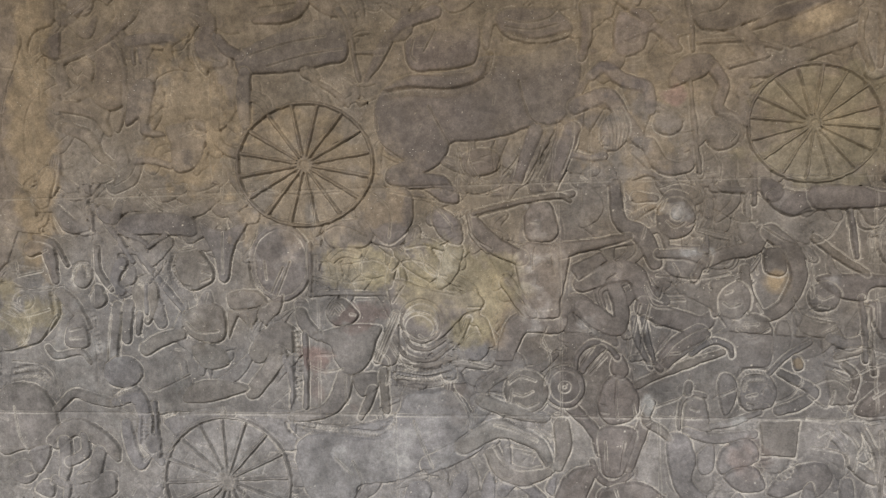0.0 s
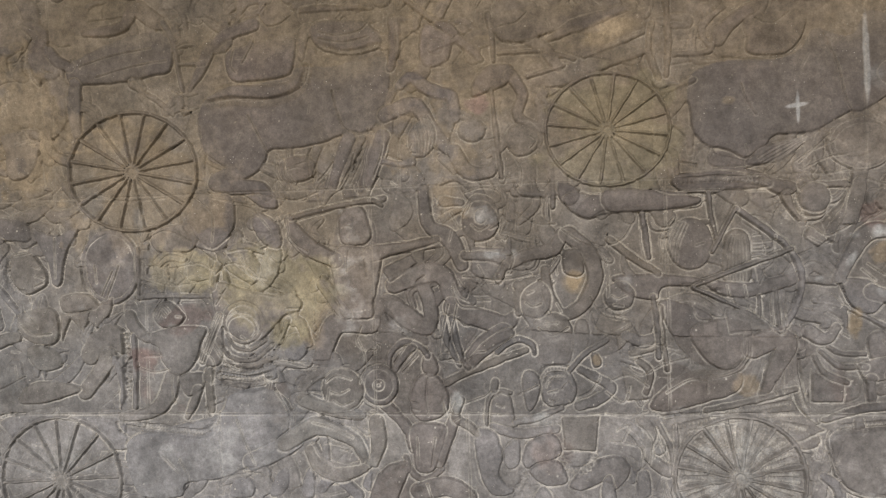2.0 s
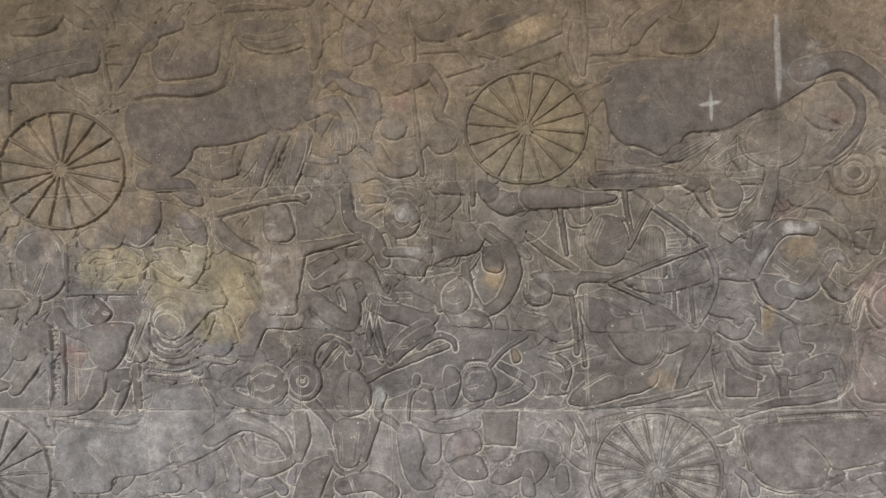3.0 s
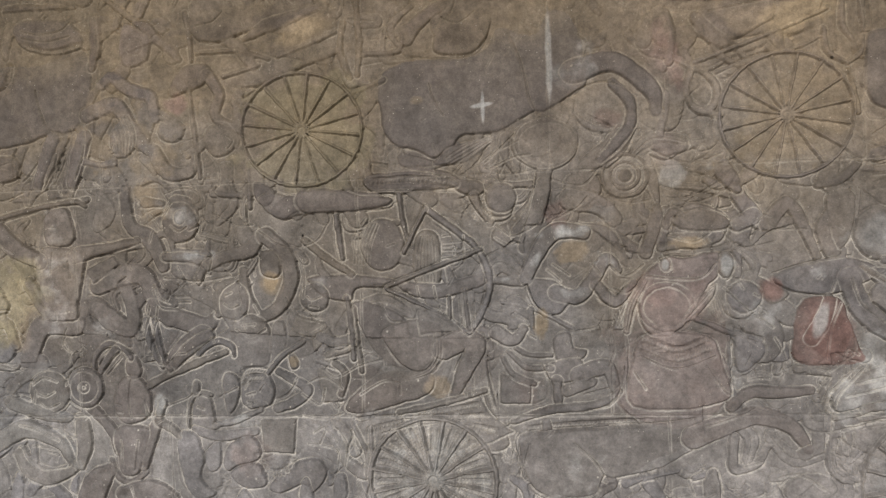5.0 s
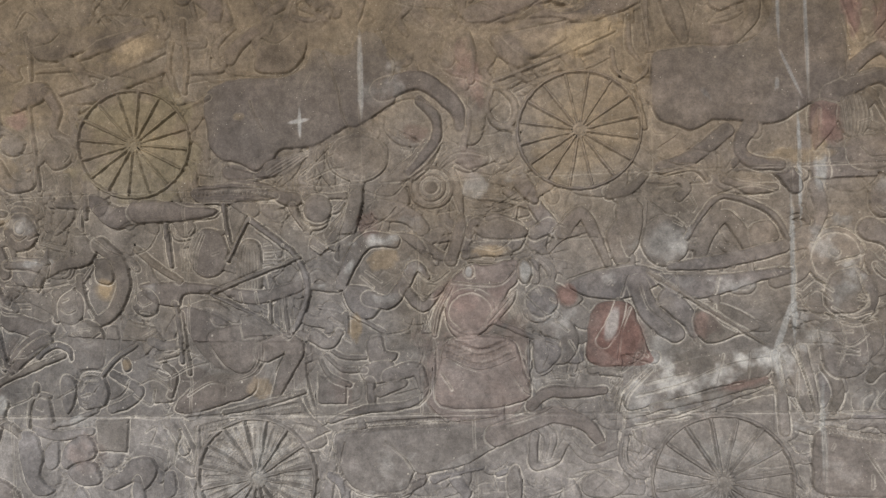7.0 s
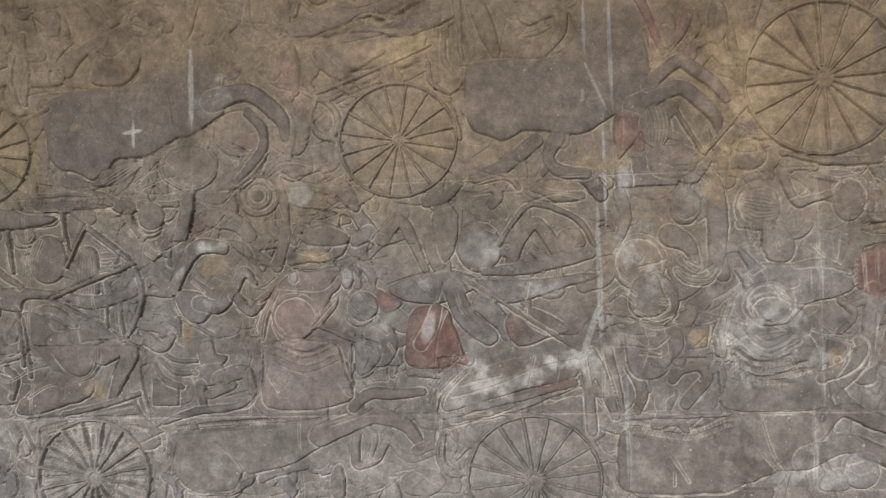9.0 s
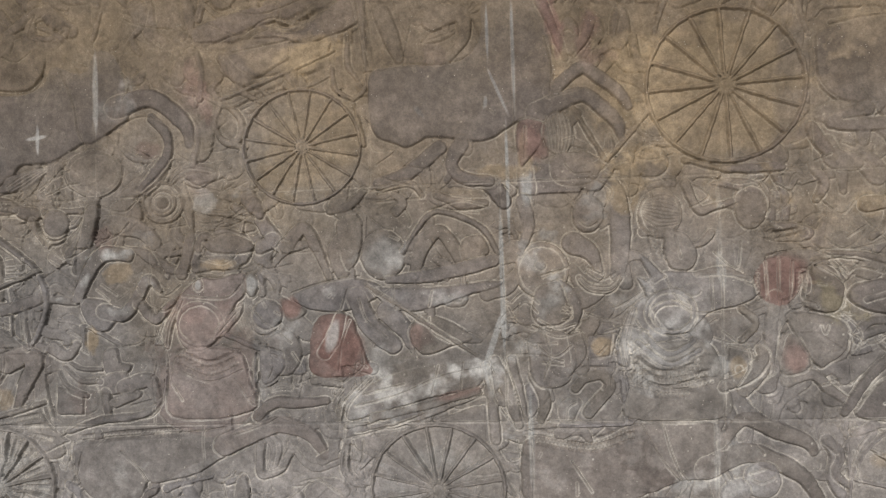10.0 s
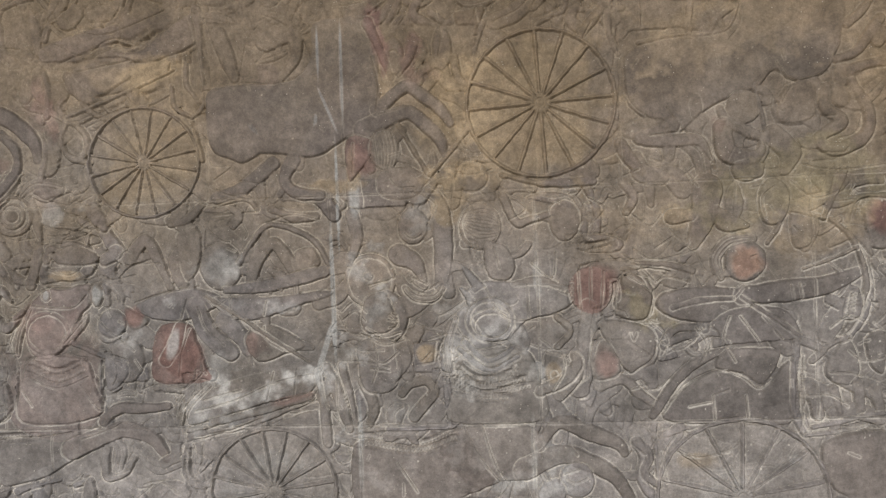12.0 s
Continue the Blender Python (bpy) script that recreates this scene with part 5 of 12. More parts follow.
c.slab(11, (2.198, 1.440), (2.286, 1.413), (2.416, 1.411), (2.474, 1.402), (2.476, 1.371), (2.434, 1.329), (2.389, 1.278), (2.322, 1.228), (2.255, 1.188), (2.202, 1.210), (2.180, 1.265), (2.207, 1.327), (2.231, 1.347), (2.201, 1.398))
c.hatch(2, 2, (2.194, 1.296, 0.032), (2.176, 1.244, 0.039), rows=4)
stain(2.325, 1.298, 0.064, 0.042, ROSE, 0.5, 0.000, ragged=0.5)
stain(2.448, 1.376, 0.023, 0.021, LIME_AND_GLINT, 0.7, 0.000, ragged=0.3)
c.part("ear")
c.limb(8, (2.226, 1.400, 0.021), (2.202, 1.426, 0.017), (2.190, 1.448, 0.010))
c = Carving("carved_warrior", "carved warrior bent under a horse head, arm folded", "figure carving", "carved warriors")
c.limb(7, (1.906, 1.292, 0.013), (2.016, 1.242, 0.014), (2.135, 1.180, 0.011))
c.slab(7, (2.036, 1.205), (2.082, 1.246), (2.128, 1.224), (2.124, 1.193), (2.068, 1.162))
c.limb(9, (2.147, 1.475, 0.043), (2.178, 1.443, 0.045), (2.232, 1.420, 0.028))
c = Carving("carved_bust", "carved head with combed hair beside a spear", "head carving")
c.limb(7, (2.377, 1.245, 0.013), (2.450, 1.207, 0.014), (2.539, 1.169, 0.013))
c = Carving("carved_warrior", "worn carved warrior under a round headdress, arm raised", "figure carving", "carved warriors")
c.oval(9, 2.001, 1.699, 0.087, 0.069, 0.000)
c.ring(4, 2.001, 1.699, 0.076, 0.058, 0.005)
c.limb(10, (2.230, 1.769, 0.045), (2.178, 1.694, 0.051), (2.093, 1.629, 0.047))
c.limb(10, (1.996, 1.628, 0.041), (1.978, 1.544, 0.041), (1.930, 1.470, 0.046))
c.slab(8, (2.053, 1.615), (2.120, 1.623), (2.140, 1.570), (2.094, 1.529), (2.051, 1.552))
c.ring(6, 2.198, 1.609, 0.058, 0.055, 0.010)
c.ring(5, 2.198, 1.609, 0.036, 0.034, 0.007)
c.oval(5, 2.198, 1.609, 0.017, 0.016, 0.000)
c = Carving("carved_fragment", "carved forearm with a gripping fist", "limb carving")
c.limb(9, (2.287, 1.424, 0.034), (2.292, 1.510, 0.038), (2.339, 1.508, 0.023))
c.slab(7, (2.334, 1.521), (2.420, 1.518), (2.450, 1.475), (2.416, 1.425), (2.319, 1.423))
c.slab(8, (2.413, 1.611), (2.446, 1.641), (2.486, 1.567), (2.464, 1.552))
dress((2.542, 1.380), (2.917, 1.389), (3.086, 1.424), (3.077, 1.163), (2.867, 1.147), (2.773, 1.108), (2.585, 1.111), (2.602, 1.275), (2.539, 1.297))
stain(2.709, 1.344, 0.093, 0.027, LIME_AND_GLINT, 0.5, 0.000, ragged=0.8)
c = Carving("carved_garment", "red-stained carved garment with a grey sleeve", "garment carving")
c.slab(8, (2.606, 1.263), (2.665, 1.292), (2.709, 1.288), (2.757, 1.180), (2.734, 1.129), (2.604, 1.125))
stain(2.677, 1.192, 0.072, 0.072, RED, 0.8, 0.000, ragged=0.3)
stain(2.556, 1.318, 0.027, 0.031, RED, 0.6, 0.000, ragged=0.4)
stain(2.668, 1.233, 0.017, 0.047, LIME_AND_GLINT, 0.6, 0.000, ragged=0.2)
stain(2.896, 1.228, 0.024, 0.031, ROSE, 0.5, 0.000, ragged=0.4)
stain(2.806, 1.443, 0.061, 0.056, LIME_AND_GLINT, 0.35, 0.000, ragged=0.3)
dress((3.481, 1.450), (3.547, 1.389), (3.756, 1.373), (3.781, 1.285), (3.703, 1.209), (3.699, 1.083), (3.421, 1.087), (3.437, 1.284))
c = Carving("carved_horse", "pale grey carved horse head facing a mace, bridled", "horse carving", "carved horses")
c.part("neck")
c.slab(9, (3.447, 1.235), (3.521, 1.174), (3.648, 1.250), (3.693, 1.170), (3.690, 1.092), (3.660, 1.054), (3.545, 1.046), (3.439, 1.057), (3.422, 1.117))
stain(3.552, 1.262, 0.078, 0.068, LIME_AND_GLINT, 0.3, 0.000, ragged=1.0)
c.part("collar", "beaded collar")
c.beads(0.004, 0.009, (3.428, 1.156), (3.509, 1.125), (3.635, 1.142))
c.beads(0.004, 0.009, (3.427, 1.134), (3.509, 1.103), (3.643, 1.121))
c.beads(0.004, 0.009, (3.456, 1.284), (3.435, 1.215), (3.424, 1.136))
c = Carving("carved_fragment", "carved bent arm reaching across", "limb carving")
c.slab(7, (3.753, 1.586), (3.799, 1.575), (3.809, 1.536), (3.769, 1.489), (3.711, 1.462), (3.694, 1.511))
c = Carving("carved_mace", "dull red round-headed carved mace with dotted rim", "weapon carving")
c.part("head", "dull red studded head")
c.beads(0.004, 0.010, (3.793, 1.382), (3.806, 1.323), (3.847, 1.301), (3.890, 1.326), (3.896, 1.378), (3.860, 1.409), (3.813, 1.405), (3.793, 1.382))
c.beads(0.004, 0.013, (3.819, 1.386), (3.817, 1.328))
c.beads(0.004, 0.013, (3.870, 1.384), (3.868, 1.326))
stain(3.844, 1.356, 0.057, 0.053, RED, 0.6, 0.000, ragged=0.2)
c.part("shaft")
c.limb(10, (3.846, 1.332, 0.032), (3.819, 1.245, 0.050), (3.804, 1.168, 0.057), (3.783, 1.091, 0.063))
c = Carving("carved_warrior", "carved warrior in a square cap holding a mace", "figure carving", "carved warriors")
c.slab(8, (3.915, 1.380), (3.970, 1.371), (3.989, 1.335), (3.967, 1.280), (3.902, 1.270), (3.889, 1.292))
c.slab(9, (3.840, 1.216), (3.881, 1.196), (3.948, 1.242), (4.031, 1.250), (4.085, 1.220), (4.074, 1.163), (3.998, 1.087), (3.897, 1.089), (3.851, 1.128))
c.limb(9, (4.084, 1.210, 0.032), (4.001, 1.164, 0.038), (3.925, 1.117, 0.032))
incise(2, 2, (3.907, 1.118), (3.963, 1.146), (4.084, 1.210))
incise(2, 2, (3.901, 1.243), (3.947, 1.233), (3.994, 1.246))
stain(3.853, 1.172, 0.025, 0.043, ROSE, 0.6, 0.000, ragged=0.3)
c.limb(7, (3.934, 1.416, 0.011), (4.044, 1.398, 0.013), (4.117, 1.381, 0.009))
c = Carving("carved_attendant", "carved attendant under a round hat, beaded necklace", "figure carving", "carved attendants")
dress((3.148, 1.482), (3.306, 1.456), (3.340, 1.317), (3.376, 1.197), (3.323, 1.099), (3.135, 1.102))
c.slab(9, (3.228, 1.220), (3.277, 1.204), (3.329, 1.257), (3.377, 1.256), (3.325, 1.158), (3.304, 1.099), (3.244, 1.100))
c.beads(0.003, 0.008, (3.229, 1.235), (3.273, 1.211), (3.318, 1.230))
c.beads(0.003, 0.008, (3.231, 1.225), (3.272, 1.199), (3.319, 1.218))
c.hatch(2, 2, (3.228, 1.340, 0.040), (3.230, 1.270, 0.040), rows=4)
c.limb(8, (3.140, 1.262, 0.012), (3.200, 1.256, 0.018), (3.249, 1.244, 0.012))
c = Carving("carved_warrior", "worn carved torso and head beneath a wheel", "figure carving", "carved warriors")
c.oval(8, 3.517, 1.665, 0.043, 0.043, 0.000)
c.beads(0.004, 0.009, (3.483, 1.666), (3.499, 1.700), (3.537, 1.701), (3.556, 1.668))
c.beads(0.004, 0.008, (3.929, 1.550), (3.947, 1.521), (3.983, 1.519))
c.beads(0.004, 0.009, (3.797, 1.493), (3.824, 1.463), (3.880, 1.470))
c.beads(0.004, 0.009, (3.797, 1.483), (3.824, 1.453), (3.882, 1.461))

# lower horse with arched neck and striding forelegs
dress((1.907, 0.937), (2.012, 1.016), (2.168, 1.039), (2.178, 1.148), (2.376, 1.161), (2.449, 1.106), (2.639, 1.059), (2.672, 0.883), (2.369, 0.867), (2.262, 0.843), (2.131, 0.826), (2.083, 0.771), (1.974, 0.794), (1.921, 0.849))
c = Carving("carved_horse", "smooth-bodied carved horse striding beneath a beaded collar", "horse carving", "carved horses")
c.part("body")
c.slab(11, (1.906, 0.941), (2.012, 1.005), (2.167, 1.027), (2.327, 0.999), (2.370, 0.937), (2.332, 0.902), (2.263, 0.857), (2.132, 0.836), (2.088, 0.780), (1.979, 0.800), (1.927, 0.849))
incise(2, 2, (1.975, 0.798), (2.029, 0.790), (2.084, 0.783))
c.part("neck")
c.slab(11, (2.178, 1.140), (2.292, 1.119), (2.401, 1.144), (2.440, 1.106), (2.445, 1.037), (2.419, 0.948), (2.341, 0.912), (2.299, 0.937), (2.197, 0.984), (2.166, 1.046), (2.182, 1.101))
c.cut(3, 4, (2.274, 1.021), (2.305, 0.976), (2.334, 0.920))
stain(1.984, 0.865, 0.055, 0.047, LIME_AND_GLINT, 0.25, 0.000, ragged=1.0)
c = Carving("carved_shaft", "long curved beaded carved chariot shaft", "chariot carving")
c.limb(7, (2.774, 1.145, 0.013), (2.705, 1.089, 0.015), (2.675, 1.013, 0.015), (2.658, 0.922, 0.012))
c.beads(0.003, 0.008, (2.771, 1.139), (2.705, 1.081), (2.676, 1.005))
c.limb(8, (2.611, 1.112, 0.027), (2.684, 1.104, 0.028))
c.hatch(2, 2, (2.508, 1.087, 0.023), (2.552, 1.094, 0.025), rows=6)
c.limb(7, (2.724, 0.975, 0.013), (2.832, 0.997, 0.015), (2.922, 1.031, 0.012))
c = Carving("carved_horse", "carved horse forequarters with grooved chest and striding legs", "horse carving", "carved horses")
c.part("chest")
c.slab(10, (3.289, 1.171), (3.472, 1.142), (3.613, 1.164), (3.690, 1.130), (3.689, 1.006), (3.670, 0.867), (3.560, 0.834), (3.410, 0.802), (3.276, 0.828))
incise(2, 2, (3.400, 0.998), (3.542, 0.999), (3.681, 1.000))
c.part("collar", "beaded collar")
c.beads(0.003, 0.010, (3.406, 1.152), (3.521, 1.121), (3.621, 1.148))
c.beads(0.003, 0.010, (3.405, 1.136), (3.520, 1.102), (3.632, 1.131))
c.beads(0.003, 0.010, (3.413, 1.119), (3.520, 1.083), (3.638, 1.113))
c = Carving("carved_fragment", "carved forearm, fist and sleeve beside the horse's chest", "limb carving")
c.limb(8, (3.784, 1.169, 0.024), (3.791, 1.128, 0.028), (3.716, 1.072, 0.033))
stain(3.864, 1.159, 0.029, 0.048, ROSE, 0.6, 0.000, ragged=0.2)

# upper left chariot team
stain(1.339, 2.080, 0.082, 0.041, DARK, 0.3, 0.349, ragged=0.8)
c = Carving("carved_board", "sloping carved chariot side board with studs", "chariot carving")
c.slab(7, (1.158, 1.908), (1.325, 1.970), (1.472, 2.017), (1.493, 1.978), (1.344, 1.919), (1.216, 1.879))
c = Carving("carved_warrior", "carved foot soldiers with bent arms beside the team", "figure carving", "carved warriors")
c.limb(9, (0.757, 1.799, 0.052), (0.723, 1.712, 0.050), (0.685, 1.614, 0.033))
c.limb(9, (0.670, 1.772, 0.050), (0.638, 1.705, 0.048), (0.613, 1.643, 0.039))
c.limb(7, (1.066, 1.882, 0.017), (1.066, 1.770, 0.018), (1.073, 1.636, 0.015))
stain(1.015, 1.839, 0.032, 0.027, RED, 0.5, 0.000, ragged=0.6)
c = Carving("carved_driver", "worn carved reclining rider with a garland", "figure carving")
c.slab(9, (2.379, 1.965), (2.478, 2.049), (2.658, 2.102), (2.760, 2.153), (2.772, 2.074), (2.632, 2.018), (2.517, 1.960), (2.422, 1.908))
c.beads(0.004, 0.011, (2.506, 2.092), (2.578, 2.064), (2.641, 2.100))
c.limb(9, (2.328, 2.060, 0.056), (2.433, 2.097, 0.060), (2.524, 2.113, 0.051))
stain(2.486, 2.007, 0.099, 0.044, DARK, 0.35, 0.524, ragged=0.7)
c.limb(8, (2.765, 2.161, 0.032), (2.778, 2.065, 0.037), (2.784, 1.948, 0.028))
# second, wider belly shading painted over the same horse
stain(2.943, 1.823, 0.160, 0.064, DARK, 0.4, 0.000, ragged=0.8)
stain(3.266, 2.097, 0.023, 0.052, RED, 0.8, -0.349, ragged=0.3)
stain(3.294, 1.992, 0.013, 0.052, RED, 0.6, -0.175, ragged=0.4)
stain(3.218, 1.730, 0.029, 0.053, RED, 0.7, 0.000, ragged=0.3)
stain(3.141, 1.655, 0.106, 0.025, OCHRE, 0.5, 0.000, ragged=0.6)
stain(2.518, 1.984, 0.077, 0.033, OCHRE, 0.4, 0.000, ragged=0.6)
stain(2.309, 1.866, 0.067, 0.045, ROSE, 0.4, 0.000, ragged=0.8)

# worn runners beneath the last upper horse
stain(4.225, 1.412, 0.050, 0.044, OCHRE, 0.6, 0.000, ragged=0.4)
stain(4.216, 1.400, 0.035, 0.029, RED, 0.45, 0.000, ragged=0.5)
stain(4.418, 1.496, 0.173, 0.086, OCHRE, 0.35, 0.000, ragged=0.8)
c = Carving("carved_chariot", "carved chariot shaft and rail behind a large spoked wheel", "chariot carving")
c.part("shaft")
c.limb(6, (0.038, 1.712, 0.016), (0.137, 1.776, 0.017), (0.250, 1.837, 0.016))
c = Carving("carved_chariot", "carved chariot rail above the last lower wheel", "chariot carving")
c.part("rail")
c.limb(6, (3.998, 0.957, 0.016), (4.160, 1.007, 0.018), (4.334, 1.056, 0.016))

# figures with firm outlines, from end to end of the wall
Carving.loose = 0.004

# upper register, first team
dress((-0.713, 2.112), (-0.256, 2.183), (0.174, 2.158), (0.141, 1.847), (-0.185, 1.804), (-0.196, 1.732), (-0.275, 1.654), (-0.518, 1.660), (-0.732, 1.666))
c = Carving("carved_warrior", "worn carved bowman with a flowered cap, spear and bent legs", "figure carving", "carved warriors")
c.slab(8, (-0.599, 2.065), (-0.537, 2.070), (-0.519, 1.988), (-0.527, 1.890), (-0.580, 1.876), (-0.618, 1.910), (-0.611, 1.992))
c.oval(8, -0.655, 1.994, 0.046, 0.043, 0.00)
c.beads(0.004, 0.011, (-0.699, 2.026), (-0.654, 2.030), (-0.625, 2.006))
c.cut(3, 3, (-0.685, 2.004), (-0.665, 1.978), (-0.647, 1.990))
c.limb(7, (-0.707, 2.033, 0.025), (-0.626, 2.061, 0.025), (-0.545, 2.093, 0.021))
c.limb(6, (-0.648, 1.961, 0.028), (-0.622, 1.935, 0.028), (-0.686, 1.910, 0.021))
c.limb(7, (-0.730, 1.893, 0.032), (-0.642, 1.878, 0.036), (-0.603, 1.852, 0.032), (-0.580, 1.810, 0.025))
c.limb(7, (-0.718, 1.832, 0.032), (-0.640, 1.799, 0.039), (-0.612, 1.746, 0.032), (-0.566, 1.714, 0.021))
c.oval(8, -0.603, 1.682, 0.043, 0.036, 0.00)
c.cut(3, 3, (-0.633, 1.683), (-0.607, 1.663), (-0.571, 1.675))
c = Carving("carved_bow", "thin curved carved bow in low relief", "weapon carving")
c.limb(5, (-0.558, 2.074, 0.014), (-0.528, 2.029, 0.014), (-0.519, 1.963, 0.014), (-0.527, 1.874, 0.014), (-0.551, 1.817, 0.014))
c = Carving("carved_spear", "thin carved spear shaft across a warrior", "weapon carving")
c.limb(6, (-0.717, 2.017, 0.014), (-0.608, 2.054, 0.014), (-0.545, 2.093, 0.021), (-0.478, 2.145, 0.012))
c = Carving("carved_warrior", "dark carved fighter with one leg bent at the knee", "figure carving", "carved warriors")
c.slab(9, (-0.526, 1.833), (-0.508, 1.925), (-0.475, 1.960), (-0.432, 1.948), (-0.442, 1.870), (-0.454, 1.822), (-0.411, 1.804), (-0.415, 1.793), (-0.478, 1.802), (-0.479, 1.849), (-0.501, 1.837))
c.limb(7, (-0.502, 1.726, 0.021), (-0.446, 1.725, 0.021), (-0.391, 1.709, 0.021))
c.slab(7, (-0.404, 1.817), (-0.355, 1.831), (-0.286, 1.829), (-0.289, 1.751), (-0.329, 1.696), (-0.384, 1.696), (-0.392, 1.771))
c.cut(3, 3, (-0.334, 1.826), (-0.313, 1.797), (-0.279, 1.799))
c.beads(0.004, 0.01, (-0.334, 1.831), (-0.318, 1.804), (-0.287, 1.793))
c.limb(8, (-0.499, 2.068, 0.038), (-0.432, 2.071, 0.035), (-0.370, 2.068, 0.024))
c.cut(3, 3, (-0.451, 2.041), (-0.356, 2.033), (-0.326, 2.059), (-0.293, 2.099))
c.cut(3, 3, (-0.437, 1.952), (-0.393, 1.974), (-0.349, 1.980))
c.limb(6, (-0.494, 2.043, 0.014), (-0.491, 2.006, 0.012))
c.limb(6, (-0.472, 2.042, 0.014), (-0.469, 2.008, 0.012))
c.tone(DARK, 0.4, 0.3)
c = Carving("carved_horse", "small carved horse head with a beaded mane", "horse carving", "carved horses")
c.slab(9, (-0.294, 2.094), (-0.251, 2.092), (-0.227, 2.046), (-0.210, 2.013), (-0.216, 1.980), (-0.264, 1.976), (-0.278, 1.961), (-0.304, 1.991), (-0.316, 2.030), (-0.310, 2.066))
c.beads(0.004, 0.01, (-0.290, 2.090), (-0.312, 2.065), (-0.315, 2.027), (-0.297, 1.987), (-0.274, 1.960))
c.cut(3, 3, (-0.244, 2.058), (-0.231, 2.030), (-0.215, 2.017))
c.cut(3, 3, (-0.263, 2.008), (-0.229, 1.994))
c.slab(8, (-0.264, 1.966), (-0.193, 1.957), (-0.191, 1.861), (-0.225, 1.814), (-0.260, 1.805), (-0.269, 1.880))
c.beads(0.004, 0.01, (-0.261, 1.944), (-0.250, 1.887), (-0.228, 1.827))
c.cut(3, 3, (-0.228, 1.926), (-0.219, 1.878), (-0.203, 1.867))
c = Carving("naga_ornament", "carved serpent ornament curling below a chariot", "ornament carving")
c.limb(8, (-0.266, 1.802, 0.020), (-0.241, 1.763, 0.027), (-0.195, 1.738, 0.031), (-0.111, 1.729, 0.020))
c = Carving("carved_drapery", "dark flowing carved cloth over the first wheel", "drapery carving")
c.slab(9, (-0.179, 1.959), (-0.186, 2.012), (-0.126, 2.046), (-0.025, 2.082), (0.074, 2.099), (0.132, 2.070), (0.133, 1.986), (0.071, 1.973), (-0.029, 1.959), (-0.129, 1.957), melt=True)
c.cut(3, 3, (-0.144, 2.010), (-0.043, 2.037), (0.073, 2.052))
c.cut(3, 3, (-0.095, 1.976), (0.022, 2.002), (0.121, 2.013))
c.cut(3, 3, (-0.239, 2.090), (-0.209, 2.072), (-0.175, 2.074))
c.limb(8, (-0.240, 2.063, 0.027), (-0.211, 2.029, 0.034), (-0.174, 2.010, 0.027))
c.tone(DARK, 0.6, 0.3)
c = Carving("carved_post", "dark upright carved chariot post", "chariot carving")
c.limb(8, (-0.163, 1.955, 0.040), (-0.169, 1.876, 0.040), (-0.164, 1.818, 0.030))
c.tone(DARK, 0.5, 0.3)
c = Carving("carved_driver", "worn carved driver with a folded leg", "figure carving")
c.limb(9, (-0.127, 2.106, 0.023), (-0.057, 2.109, 0.033), (-0.004, 2.125, 0.036), (0.021, 2.167, 0.043))
c.cut(3, 3, (-0.114, 2.140), (-0.056, 2.143), (-0.010, 2.147))
c.cut(3, 3, (-0.072, 2.173), (-0.069, 2.147))
c.limb(7, (0.044, 2.166, 0.049), (0.084, 2.132, 0.049), (0.124, 2.115, 0.029))
c = Carving("carved_lance", "short leaning carved lance gripped by a hand", "weapon carving")
c.oval(7, 0.013, 1.954, 0.016, 0.015, 0.00)
c.limb(6, (0.008, 1.954, 0.020), (0.050, 1.924, 0.016), (0.093, 1.897, 0.016), (0.133, 1.860, 0.013))
dress((0.149, 2.129), (0.765, 2.124), (0.769, 1.898), (0.744, 1.785), (0.637, 1.766), (0.418, 1.728), (0.408, 1.619), (0.240, 1.624), (0.164, 1.799), (0.190, 1.861), (0.148, 1.926))
c = Carving("carved_horse", "grey carved horse with a long smooth belly", "horse carving", "carved horses")
c.slab(9, (0.207, 1.837), (0.231, 1.897), (0.296, 1.931), (0.392, 1.936), (0.474, 1.951), (0.505, 1.974), (0.626, 1.974), (0.710, 2.007), (0.748, 2.005), (0.766, 1.959), (0.765, 1.898), (0.745, 1.846), (0.722, 1.800), (0.684, 1.782), (0.650, 1.786), (0.575, 1.763), (0.497, 1.750), (0.422, 1.746), (0.405, 1.713), (0.370, 1.679), (0.308, 1.656), (0.244, 1.658), (0.290, 1.698), (0.239, 1.724), (0.212, 1.779), melt=True)
c.limb(9, (0.303, 1.677, 0.054), (0.254, 1.658, 0.045), (0.321, 1.645, 0.045), (0.385, 1.642, 0.035), (0.409, 1.616, 0.025))
c.cut(4, 4, (0.603, 1.905), (0.617, 1.844), (0.632, 1.805), (0.650, 1.786))
c.cut(4, 4, (0.358, 1.846), (0.391, 1.782), (0.412, 1.740))
c.cut(4, 4, (0.213, 1.821), (0.215, 1.758), (0.278, 1.706))
c.limb(8, (0.647, 1.769, 0.040), (0.621, 1.706, 0.037), (0.595, 1.633, 0.025))
c.limb(8, (0.744, 1.769, 0.042), (0.722, 1.710, 0.040), (0.702, 1.636, 0.024))
c.cut(3, 3, (0.674, 1.773), (0.651, 1.692), (0.613, 1.629))
c.tone(DARK, 0.6, 0.3)
c = Carving("carved_scarf", "carved saddle cloth with a beaded border", "drapery carving")
c.limb(5, (0.231, 1.894, 0.016), (0.312, 1.915, 0.038), (0.423, 1.910, 0.038), (0.504, 1.931, 0.028), (0.527, 1.979, 0.019))
c.beads(0.004, 0.011, (0.239, 1.883), (0.311, 1.890), (0.422, 1.881), (0.510, 1.910), (0.536, 1.970))
c.slab(5, (0.154, 1.872), (0.211, 1.874), (0.165, 1.851), sharp=True)
